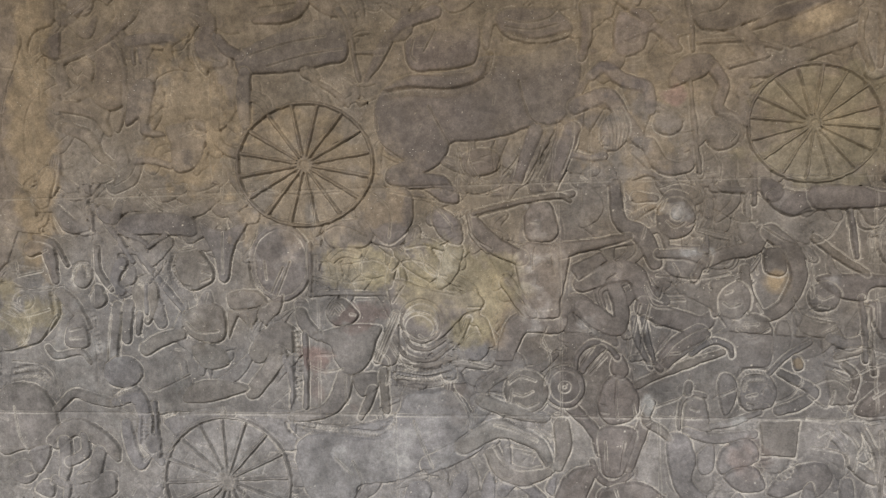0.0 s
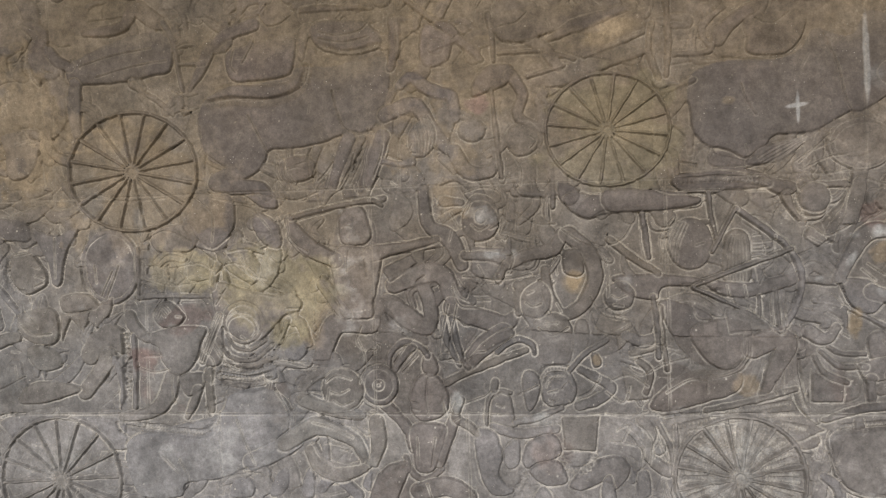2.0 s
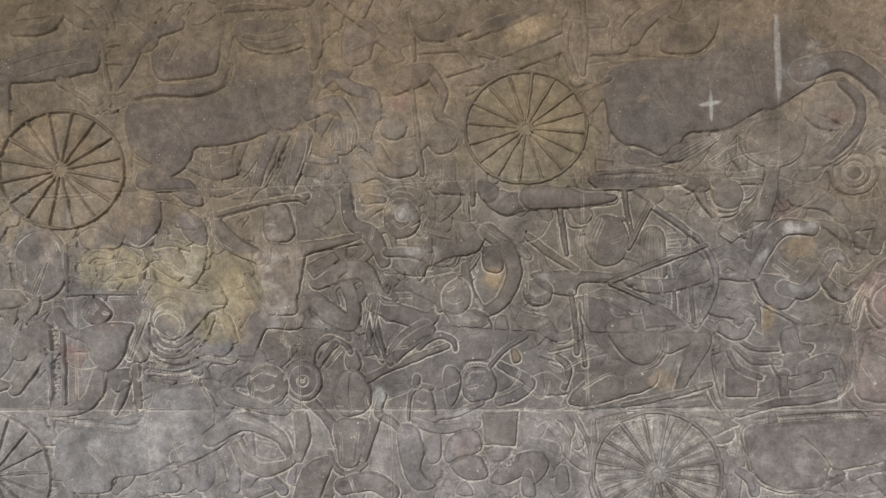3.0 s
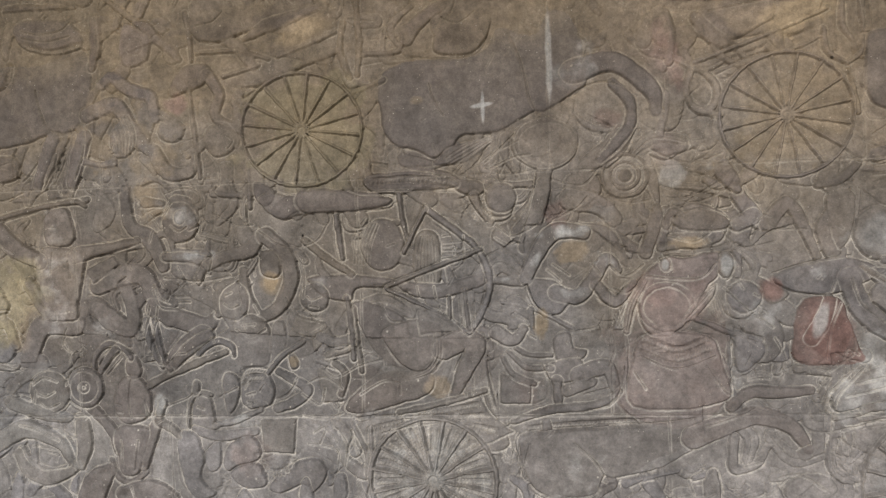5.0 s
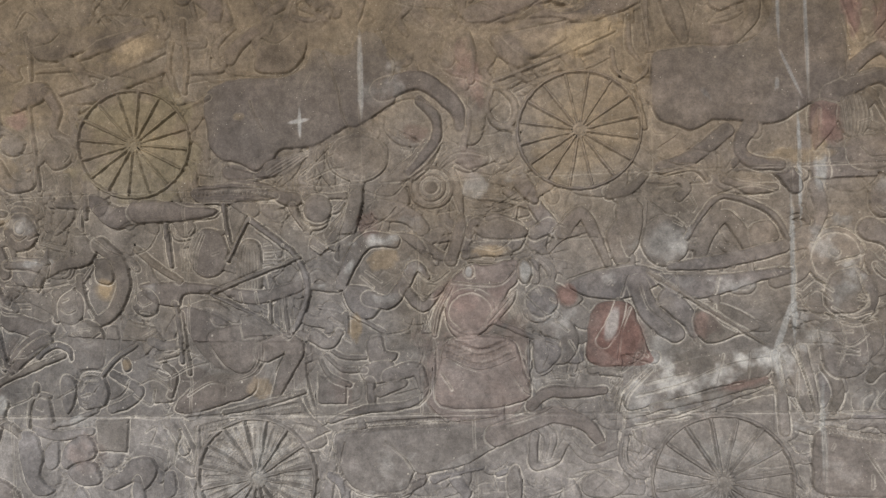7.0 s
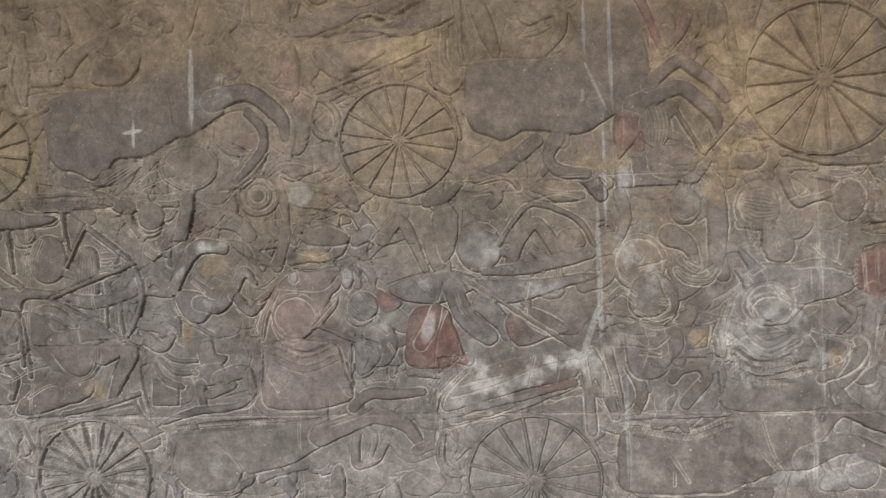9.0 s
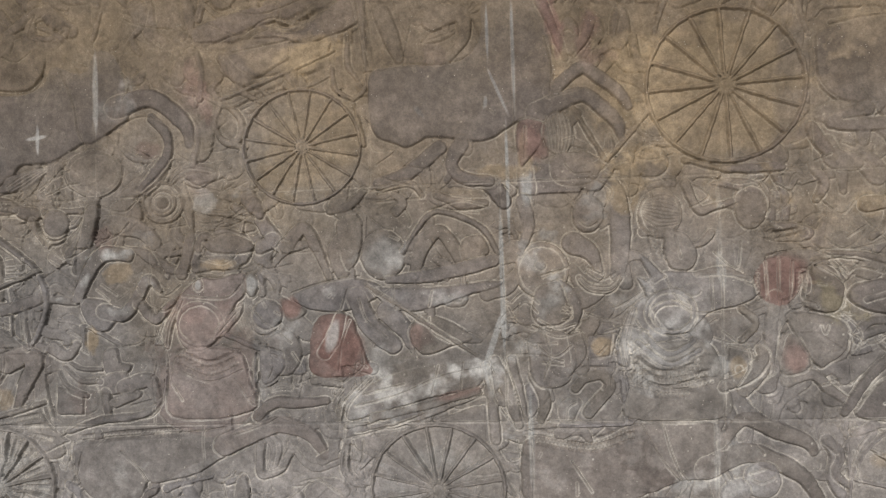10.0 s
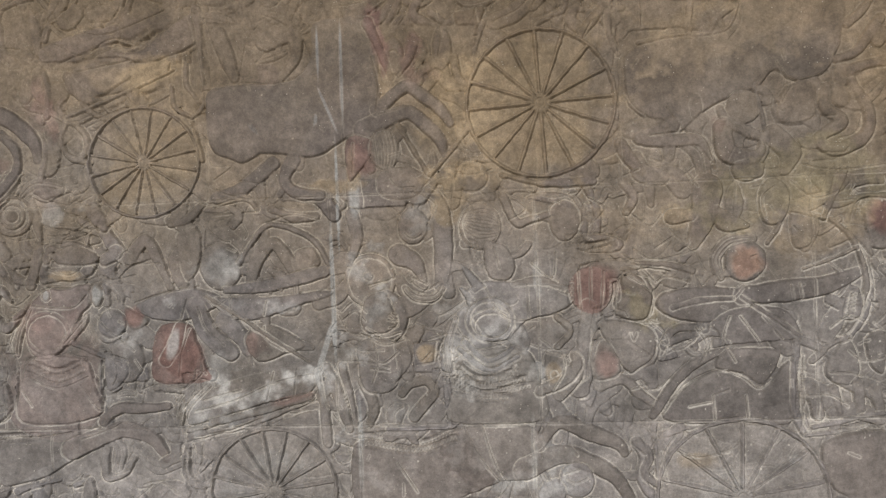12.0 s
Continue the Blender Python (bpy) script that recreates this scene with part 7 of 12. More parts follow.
c.slab(9, (2.698, 1.003), (2.706, 1.072), (2.809, 1.114), (2.933, 1.145), (3.054, 1.158), (3.071, 1.125), (3.044, 1.083), (2.930, 1.060), (2.791, 1.022), melt=True)
c.cut(3, 3, (2.722, 1.041), (2.839, 1.070), (2.947, 1.115), (3.053, 1.136))
c.cut(3, 3, (2.746, 1.072), (2.855, 1.098))
c.cut(3, 3, (2.948, 1.145), (2.930, 1.069))
c.cut(3, 3, (3.016, 1.153), (3.006, 1.083))
stain(2.854, 1.085, 0.145, 0.037, LIME_AND_GLINT, 0.49, 0.25, ragged=0.8)
stain(3.016, 1.144, 0.053, 0.021, LIME_AND_GLINT, 0.33, 0.00, ragged=0.7)
c = Carving("carved_chariot", "carved chariot rail with a red-stained bar", "chariot carving")
c.part("rail")
c.limb(7, (2.697, 0.986, 0.014), (2.852, 1.021, 0.014), (3.057, 1.071, 0.013))
c.limb(6, (2.766, 1.007, 0.019), (2.929, 1.042, 0.021), (3.051, 1.077, 0.018))
stain(2.998, 1.071, 0.068, 0.012, RED, 0.5, 0.25, ragged=0.4)
c = Carving("carved_pillar", "pale grooved carved hanging cloth beside the bow", "drapery carving")
dress((3.070, 1.203), (3.174, 1.201), (3.181, 0.961), (3.069, 0.931))
c.limb(7, (3.077, 1.143, 0.021), (3.089, 1.052, 0.027), (3.095, 0.946, 0.027))
c.limb(7, (3.101, 1.154, 0.027), (3.133, 1.067, 0.033), (3.158, 0.984, 0.021))
c.limb(7, (3.143, 1.157, 0.024), (3.164, 1.066, 0.021), (3.177, 0.998, 0.015))
c.cut(3, 3, (3.083, 1.143), (3.098, 1.052), (3.152, 0.973))
c.cut(3, 3, (3.121, 1.165), (3.155, 1.066), (3.170, 0.991))
stain(3.083, 1.052, 0.013, 0.104, LIME_AND_GLINT, 0.6, 0.00, ragged=0.5)

# round shield, netted head and grey horse head
dress((3.172, 1.591), (3.668, 1.600), (3.800, 1.565), (3.794, 1.363), (3.877, 1.375), (3.791, 1.247), (3.787, 1.131), (3.435, 1.137), (3.424, 1.255), (3.163, 1.307))
c = Carving("carved_shield", "carved round shield with worn pale face", "shield carving", "carved shields")
c.oval(7, 3.230, 1.391, 0.070, 0.073, 0.00)
c.ring(4, 3.230, 1.391, 0.068, 0.070, 0.009)
c.cut(3, 3, (3.233, 1.373), (3.298, 1.398))
c.oval(5, 3.228, 1.403, 0.012, 0.009, 0.00)
stain(3.230, 1.394, 0.062, 0.065, LIME_AND_GLINT, 0.4, 0.00, ragged=0.6)
c = Carving("carved_warrior", "lime-washed carved warrior kneeling beside the shield", "figure carving", "carved warriors")
c.slab(8, (3.240, 1.334), (3.282, 1.363), (3.324, 1.317), (3.326, 1.258), (3.277, 1.214), (3.234, 1.245))
c.cut(3, 3, (3.266, 1.319), (3.288, 1.321), (3.295, 1.303))
c.cut(3, 3, (3.249, 1.237), (3.292, 1.199), (3.322, 1.228))
c.oval(8, 3.354, 1.536, 0.041, 0.049, 0.00)
c.cut(3, 3, (3.331, 1.518), (3.352, 1.502), (3.377, 1.512))
c.limb(8, (3.433, 1.566, 0.049), (3.436, 1.462, 0.052), (3.425, 1.374, 0.037))
c.limb(7, (3.314, 1.459, 0.058), (3.357, 1.435, 0.043), (3.377, 1.390, 0.023))
c.cut(3, 3, (3.329, 1.362), (3.361, 1.337), (3.405, 1.352))
c.cut(3, 3, (3.333, 1.347), (3.365, 1.322), (3.415, 1.342))
c.cut(3, 3, (3.381, 1.279), (3.440, 1.299), (3.483, 1.328))
c.limb(6, (3.186, 1.575, 0.035), (3.199, 1.508, 0.032), (3.174, 1.441, 0.018))
c = Carving("carved_attendant", "carved attendant under a round netted headdress, arm raised", "figure carving", "carved attendants")
c.oval(9, 3.538, 1.529, 0.054, 0.060, 0.00)
c.hatch(2, 2, (3.493, 1.548, 0.043), (3.540, 1.535, 0.091), (3.586, 1.527, 0.057), rows=9)
c.ring(3, 3.538, 1.529, 0.054, 0.060, 0.007)
c.beads(0.005, 0.011, (3.517, 1.481), (3.524, 1.447), (3.540, 1.412))
c.limb(8, (3.603, 1.606, 0.025), (3.634, 1.537, 0.025), (3.674, 1.541, 0.022), (3.739, 1.559, 0.017))
c.oval(6, 3.744, 1.565, 0.019, 0.019, 0.00)
c.oval(5, 3.763, 1.535, 0.039, 0.053, 0.00)
c.slab(7, (3.548, 1.482), (3.602, 1.474), (3.628, 1.426), (3.613, 1.383), (3.557, 1.393))
c.limb(7, (3.665, 1.476, 0.020), (3.643, 1.452, 0.020), (3.618, 1.444, 0.011))
c.cut(3, 3, (3.670, 1.425), (3.725, 1.380), (3.738, 1.452))
c.cut(3, 3, (3.573, 1.472), (3.586, 1.413))
c = Carving("carved_horse", "blue-grey carved horse head with large eye and beaded collar", "horse carving", "carved horses")
c.slab(9, (3.425, 1.187), (3.447, 1.255), (3.483, 1.310), (3.523, 1.300), (3.535, 1.223), (3.593, 1.199), (3.620, 1.134), (3.435, 1.134))
c.slab(11, (3.493, 1.345), (3.545, 1.379), (3.641, 1.373), (3.741, 1.367), (3.777, 1.346), (3.782, 1.317), (3.736, 1.289), (3.655, 1.271), (3.603, 1.222), (3.552, 1.229), (3.513, 1.280))
c.slab(8, (3.475, 1.434), (3.509, 1.407), (3.547, 1.367), (3.516, 1.353), sharp=True)
c.slab(7, (3.473, 1.366), (3.490, 1.360), (3.518, 1.324), (3.492, 1.334), sharp=True)
c.oval(5, 3.561, 1.258, 0.054, 0.040, -0.40)
c.ring(4, 3.561, 1.258, 0.054, 0.040, 0.007)
c.oval(6, 3.609, 1.330, 0.020, 0.014, 0.00)
c.cut(3, 3, (3.544, 1.363), (3.596, 1.281), (3.683, 1.270))
c.cut(3, 3, (3.658, 1.367), (3.661, 1.279))
c.cut(3, 3, (3.745, 1.347), (3.766, 1.338))
c.cut(3, 3, (3.450, 1.172), (3.580, 1.208), (3.674, 1.253))
c.cut(3, 3, (3.467, 1.254), (3.502, 1.195))
c.cut(3, 3, (3.736, 1.292), (3.771, 1.277), (3.792, 1.283))
c.beads(0.004, 0.01, (3.444, 1.196), (3.507, 1.162), (3.593, 1.178))
c.tone(LIME_AND_GLINT, 0.14, 0.3)
stain(3.639, 1.324, 0.056, 0.025, LIME_AND_GLINT, 0.29, 0.00, ragged=0.7)
stain(3.480, 1.225, 0.031, 0.071, LIME_AND_GLINT, 0.29, 0.00, ragged=0.7)
c = Carving("carved_ledge", "dark notched carved ledge above the muzzle", "ornament carving")
c.limb(6, (3.624, 1.371, 0.011), (3.697, 1.377, 0.020), (3.755, 1.355, 0.011))
c.beads(0.005, 0.013, (3.777, 1.485), (3.811, 1.461), (3.880, 1.473), (3.897, 1.490))
c = Carving("carved_mace", "carved mace with a red studded round head", "weapon carving")
c.part("head")
c.oval(8, 3.827, 1.348, 0.059, 0.063, 0.00)
c.tone(RED, 0.75, 0)
c.cut(3, 3, (3.828, 1.405), (3.825, 1.290))
c.cut(3, 3, (3.795, 1.399), (3.799, 1.293))
c.cut(3, 3, (3.861, 1.397), (3.854, 1.296))
c.beads(0.004, 0.012, (3.778, 1.378), (3.781, 1.305), (3.825, 1.284), (3.875, 1.310), (3.882, 1.375))
c.part("handle")
c.limb(7, (3.817, 1.304, 0.036), (3.804, 1.232, 0.033), (3.793, 1.124, 0.033))
c = Carving("carved_warrior", "carved crouching figure clutching the mace", "figure carving", "carved warriors")
c.slab(7, (3.832, 1.232), (3.866, 1.224), (3.887, 1.129), (3.823, 1.130))
c.limb(7, (3.736, 1.277, 0.019), (3.770, 1.240, 0.019), (3.734, 1.197, 0.017))
c.cut(3, 3, (3.657, 1.206), (3.706, 1.191), (3.761, 1.190))
c.slab(8, (3.913, 1.374), (3.940, 1.390), (3.969, 1.355), (3.964, 1.283), (3.888, 1.279), (3.916, 1.316))

# horse with the lime-streaked leg, lower course
dress((3.246, 1.140), (3.420, 1.137), (3.430, 0.989), (3.241, 0.990))
c = Carving("carved_warrior", "carved rider with one knee drawn up, lime-washed", "figure carving", "carved warriors")
c.limb(9, (3.308, 1.079, 0.023), (3.335, 1.106, 0.026), (3.376, 1.114, 0.029), (3.396, 1.084, 0.029), (3.368, 1.049, 0.032), (3.341, 1.016, 0.029))
c.limb(8, (3.201, 1.111, 0.029), (3.228, 1.050, 0.032), (3.215, 0.998, 0.026))
c.slab(7, (3.248, 1.200), (3.292, 1.214), (3.313, 1.139), (3.274, 1.110), (3.240, 1.140))
c.cut(3, 3, (3.428, 1.137), (3.441, 1.048), (3.416, 1.004))
c = Carving("carved_box", "small square carved frame with a hook inside", "ornament carving")
c.slab(6, (3.345, 1.216), (3.403, 1.217), (3.398, 1.164), (3.346, 1.159), sharp=True)
c.cut(3, 3, (3.352, 1.189), (3.366, 1.168), (3.390, 1.191))
stain(3.373, 1.188, 0.026, 0.026, OCHRE, 0.4, 0.00, ragged=0.3)

# right end, upper course
dress((3.925, 2.114), (4.597, 2.069), (4.583, 1.599), (3.909, 1.628))
c = Carving("carved_horse", "worn ochre-brown carved horse with heavy body", "horse carving", "carved horses")
c.slab(8, (3.932, 1.919), (3.937, 1.970), (4.002, 2.001), (4.093, 2.011), (4.179, 2.014), (4.229, 2.049), (4.259, 2.099), (4.484, 2.084), (4.487, 1.989), (4.465, 1.929), (4.427, 1.885), (4.360, 1.877), (4.318, 1.906), (4.271, 1.861), (4.202, 1.842), (4.129, 1.804), (4.061, 1.748), (4.033, 1.788), (3.981, 1.803), (3.941, 1.844), melt=True)
c.cut(3, 3, (4.322, 1.929), (4.357, 1.877), (4.427, 1.885))
c.cut(3, 3, (4.040, 1.824), (4.081, 1.762))
c.cut(3, 3, (3.934, 1.964), (3.939, 1.859), (3.995, 1.799), (4.053, 1.786))
c.oval(4, 4.115, 1.820, 0.014, 0.032, 0.00)
c.tone(DARK, 0.3, 0.3)
c = Carving("carved_chariot", "carved chariot back with thin posts over a horse", "chariot carving")
c.part("rail")
c.limb(5, (3.936, 2.020, 0.012), (3.962, 2.037, 0.010), (4.041, 2.035, 0.009))
c.limb(5, (3.973, 1.997, 0.010), (4.061, 2.013, 0.010), (4.156, 2.013, 0.010), (4.208, 2.030, 0.010), (4.230, 2.082, 0.010))
c.part("post")
c.limb(5, (3.978, 2.110, 0.010), (3.977, 2.042, 0.009))
c.part("post")
c.limb(6, (4.110, 2.101, 0.020), (4.104, 2.019, 0.017))
c.part("post")
c.limb(6, (4.216, 2.080, 0.020), (4.178, 2.053, 0.020), (4.156, 2.016, 0.014))
c.part("post")
c.limb(5, (3.895, 2.086, 0.015), (3.900, 2.011, 0.015), (3.922, 1.972, 0.012))
c = Carving("resting_horse", "carved horse hind leg folded on the ground line", "animal carving")
c.limb(9, (4.053, 1.775, 0.038), (3.967, 1.747, 0.035), (4.037, 1.735, 0.035), (4.118, 1.734, 0.032), (4.148, 1.691, 0.017), (4.159, 1.660, 0.011))
c.limb(8, (3.917, 1.731, 0.035), (3.942, 1.691, 0.035), (3.970, 1.657, 0.023))
c.cut(3, 3, (3.994, 1.752), (4.117, 1.754), (4.154, 1.684))
c.cut(3, 3, (3.962, 1.664), (3.924, 1.650))
c.cut(3, 3, (3.995, 1.692), (4.028, 1.681), (4.015, 1.718))
c.cut(3, 3, (4.063, 1.629), (4.122, 1.671), (4.194, 1.668))
c.cut(3, 3, (4.067, 1.681), (4.063, 1.629))
c = Carving("carved_warrior", "carved kneeling warrior with folded arms", "figure carving", "carved warriors")
c.limb(9, (4.175, 1.814, 0.017), (4.197, 1.780, 0.029), (4.242, 1.751, 0.029), (4.282, 1.734, 0.023))
c.limb(10, (4.182, 1.763, 0.049), (4.195, 1.697, 0.054), (4.271, 1.685, 0.034), (4.290, 1.743, 0.023))
c.oval(8, 4.239, 1.816, 0.046, 0.043, 0.00)
c.hatch(2, 2, (4.213, 1.837, 0.043), (4.256, 1.827, 0.057), rows=5)
c.cut(3, 3, (4.217, 1.733), (4.238, 1.707), (4.274, 1.716))
c.cut(3, 3, (4.228, 1.740), (4.236, 1.722))
c.cut(3, 3, (4.246, 1.739), (4.253, 1.724))
c.slab(6, (4.208, 1.667), (4.280, 1.678), (4.278, 1.634), (4.235, 1.621), (4.207, 1.638))
stain(4.171, 1.765, 0.020, 0.029, RED, 0.3, 0.00, ragged=0.7)
c = Carving("carved_bow", "thin curved carved bow in low relief", "weapon carving")
c.limb(5, (4.265, 1.871, 0.010), (4.283, 1.796, 0.010), (4.295, 1.704, 0.010), (4.280, 1.671, 0.010))
c = Carving("carved_warrior", "carved head in profile beside two interlocked arms", "figure carving", "carved warriors")
c.slab(9, (4.318, 1.797), (4.345, 1.863), (4.413, 1.862), (4.419, 1.789), (4.382, 1.767), (4.334, 1.770))
c.cut(3, 3, (4.318, 1.809), (4.335, 1.799))
c.cut(3, 3, (4.357, 1.865), (4.334, 1.823))
c.limb(9, (4.443, 1.849, 0.031), (4.442, 1.805, 0.034), (4.482, 1.765, 0.033), (4.425, 1.724, 0.031), (4.466, 1.693, 0.034), (4.537, 1.724, 0.033), (4.550, 1.788, 0.033), (4.513, 1.857, 0.025), (4.506, 1.886, 0.017))
c.oval(7, 4.482, 1.829, 0.025, 0.028, 0.00)
c.cut(3, 3, (4.473, 1.722), (4.514, 1.734), (4.533, 1.776))
c.cut(3, 3, (4.410, 1.781), (4.466, 1.781))
c.limb(8, (4.471, 1.926, 0.020), (4.524, 1.943, 0.025), (4.553, 1.985, 0.030), (4.585, 2.026, 0.028))
c.limb(7, (4.501, 2.017, 0.028), (4.537, 2.044, 0.025), (4.559, 2.074, 0.019))
c.limb(7, (4.498, 1.894, 0.028), (4.561, 1.912, 0.025), (4.592, 1.910, 0.019))
c.limb(7, (4.310, 1.736, 0.057), (4.351, 1.690, 0.056), (4.335, 1.646, 0.028))
c.cut(3, 3, (4.407, 1.690), (4.477, 1.684), (4.491, 1.695))
c.cut(3, 3, (4.407, 1.665), (4.463, 1.667))
c.oval(7, 4.578, 1.983, 0.022, 0.033, 0.00)

# right end, archer with the rosy head
dress((3.960, 1.626), (4.489, 1.603), (4.540, 1.462), (4.543, 1.316), (4.447, 1.158), (4.047, 1.167), (3.979, 1.304), (4.092, 1.434), (3.938, 1.410))
c = Carving("carved_warrior", "dark carved standing leg and short dagger", "figure carving", "carved warriors")
c.limb(9, (4.137, 1.604, 0.081), (4.123, 1.523, 0.063), (4.098, 1.461, 0.032))
c.limb(6, (3.939, 1.416, 0.009), (4.026, 1.410, 0.015), (4.091, 1.390, 0.017))
c.limb(6, (4.057, 1.451, 0.017), (4.079, 1.465, 0.012))
c.limb(7, (4.045, 1.533, 0.038), (4.089, 1.539, 0.035))
c.cut(3, 3, (4.085, 1.658), (4.113, 1.612))
c.cut(3, 3, (4.030, 1.511), (4.058, 1.480), (4.093, 1.449))
c.cut(3, 3, (3.998, 1.453), (4.043, 1.481))
c.cut(3, 3, (4.107, 1.434), (4.127, 1.389))
c.slab(6, (4.154, 1.558), (4.204, 1.534), (4.246, 1.503), (4.188, 1.490), (4.157, 1.506))
c.cut(3, 3, (4.219, 1.548), (4.261, 1.539))
stain(4.052, 1.525, 0.044, 0.044, OCHRE, 0.4, 0.00, ragged=0.7)
c = Carving("carved_warrior", "worn carved profile above the archer", "figure carving", "carved warriors")
c.slab(7, (4.277, 1.516), (4.271, 1.590), (4.301, 1.627), (4.343, 1.602), (4.344, 1.543), (4.317, 1.506))
c.cut(3, 3, (4.306, 1.604), (4.276, 1.575), (4.283, 1.524))
c.cut(3, 3, (4.298, 1.552), (4.307, 1.537))
c.limb(5, (4.344, 1.573, 0.010), (4.317, 1.500, 0.010), (4.287, 1.457, 0.010))
c.slab(6, (4.353, 1.535), (4.409, 1.514), (4.400, 1.453), (4.357, 1.440), (4.345, 1.499))
c.cut(3, 3, (4.352, 1.499), (4.373, 1.480))
c.cut(3, 3, (4.400, 1.468), (4.388, 1.431))
c = Carving("carved_spear", "carved spear with a narrow tip", "weapon carving")
c.limb(6, (4.352, 1.540, 0.011), (4.402, 1.526, 0.011), (4.433, 1.516, 0.011))
c.limb(6, (4.487, 1.639, 0.020), (4.460, 1.582, 0.017), (4.430, 1.516, 0.011))
c = Carving("carved_archer", "carved archer with a rosy netted head and outstretched arm", "figure carving", "carved warriors")
c.limb(6, (4.164, 1.373, 0.026), (4.154, 1.417, 0.032), (4.187, 1.461, 0.032), (4.252, 1.470, 0.020))
c.hatch(2, 2, (4.170, 1.369, 0.032), (4.154, 1.417, 0.037), (4.190, 1.461, 0.037), (4.253, 1.470, 0.023), rows=4)
c.oval(9, 4.228, 1.412, 0.054, 0.054, 0.00)
stain(4.226, 1.415, 0.051, 0.049, (0.27, 0.16, 0.12), 0.75, 0.00, ragged=0.5)
c.cut(3, 3, (4.257, 1.414), (4.273, 1.391))
c.cut(3, 3, (4.263, 1.377), (4.273, 1.372))
c.cut(3, 3, (4.243, 1.422), (4.257, 1.426))
c.slab(10, (3.994, 1.309), (4.024, 1.335), (4.111, 1.347), (4.215, 1.337), (4.242, 1.296), (4.195, 1.268), (4.123, 1.252), (4.036, 1.269), (4.002, 1.290))
c.limb(4, (4.037, 1.294, 0.009), (4.110, 1.312, 0.010), (4.191, 1.315, 0.010))
c.limb(10, (4.214, 1.321, 0.043), (4.328, 1.330, 0.057), (4.427, 1.341, 0.048), (4.512, 1.373, 0.025))
c.cut(3, 3, (4.340, 1.345), (4.346, 1.300))
c.cut(3, 3, (4.361, 1.348), (4.367, 1.307))
c.slab(8, (4.213, 1.289), (4.324, 1.279), (4.364, 1.204), (4.306, 1.161), (4.192, 1.164), (4.151, 1.224), (4.140, 1.254))
c.cut(3, 3, (4.209, 1.267), (4.250, 1.207), (4.278, 1.162))
c.cut(3, 3, (4.267, 1.266), (4.314, 1.205))
c.tone(DARK, 0.3, 0.3)
c = Carving("carved_bow", "large dark curved carved bow with drawn cord", "weapon carving")
c.limb(7, (4.447, 1.513, 0.011), (4.498, 1.461, 0.014), (4.524, 1.390, 0.015), (4.528, 1.329, 0.015), (4.500, 1.259, 0.014), (4.451, 1.193, 0.014), (4.413, 1.153, 0.013))
c.limb(4, (4.375, 1.386, 0.007), (4.441, 1.407, 0.007), (4.511, 1.437, 0.007))
c = Carving("carved_arrow", "long thin carved arrow beside the bow", "weapon carving")
c.limb(5, (4.214, 1.318, 0.009), (4.309, 1.250, 0.009), (4.400, 1.177, 0.008))
c = Carving("carved_fan", "small dotted carved fan beside the bow", "ornament carving")
c.slab(6, (4.483, 1.333), (4.514, 1.323), (4.509, 1.259), (4.458, 1.258))
c.beads(0.004, 0.01, (4.491, 1.318), (4.478, 1.267))
c.beads(0.004, 0.01, (4.502, 1.315), (4.495, 1.267))
c = Carving("carved_warrior", "carved head in a wide cap beside the mace", "figure carving", "carved warriors")
c.slab(8, (3.917, 1.381), (3.949, 1.365), (3.983, 1.334), (3.987, 1.288), (3.948, 1.263), (3.901, 1.276), (3.897, 1.321))
c.cut(3, 3, (3.905, 1.298), (3.927, 1.290))
c.cut(3, 3, (3.918, 1.238), (3.939, 1.215))
c = Carving("carved_warrior", "carved soldier's bent arm below the outstretched bow arm", "figure carving", "carved warriors")
c.limb(7, (3.998, 1.180, 0.018), (4.042, 1.235, 0.020), (4.108, 1.240, 0.020))
c.limb(7, (4.013, 1.195, 0.020), (4.078, 1.219, 0.020), (4.094, 1.188, 0.017))
c.slab(7, (4.139, 1.210), (4.179, 1.201), (4.172, 1.172), (4.146, 1.168))
c.cut(3, 3, (4.108, 1.240), (4.135, 1.195), (4.120, 1.166))

# lotus bearer, seated boy and lion-headed horse
dress((-0.640, 1.666), (-0.178, 1.652), (0.023, 1.524), (0.017, 1.329), (0.285, 1.342), (0.513, 1.347), (0.511, 1.260), (0.541, 1.180), (0.507, 1.133), (0.379, 1.165), (0.179, 1.117), (0.208, 0.979), (-0.046, 0.976), (-0.431, 0.999), (-0.592, 1.048), (-0.619, 1.286))
c = Carving("carved_board", "long flat carved board with a chipped top", "ornament carving")
c.slab(9, (-0.573, 1.525), (-0.546, 1.564), (-0.463, 1.576), (-0.353, 1.570), (-0.319, 1.539), (-0.327, 1.506), (-0.412, 1.511), (-0.552, 1.514))
c.cut(3, 3, (-0.497, 1.613), (-0.464, 1.642), (-0.319, 1.631), (-0.255, 1.649), (-0.249, 1.626))
c.limb(6, (-0.555, 1.521, 0.014), (-0.493, 1.499, 0.014), (-0.467, 1.477, 0.011))
c.limb(6, (-0.412, 1.511, 0.014), (-0.448, 1.492, 0.014), (-0.470, 1.476, 0.011))
c = Carving("carved_spear", "long slanting carved lance crossing the warriors", "weapon carving")
c.limb(7, (-0.635, 1.600, 0.020), (-0.573, 1.521, 0.020), (-0.518, 1.436, 0.018))
c.limb(6, (-0.496, 1.453, 0.016), (-0.418, 1.351, 0.018), (-0.363, 1.284, 0.016))
c = Carving("carved_warrior", "dark carved warrior's bent shin", "figure carving", "carved warriors")
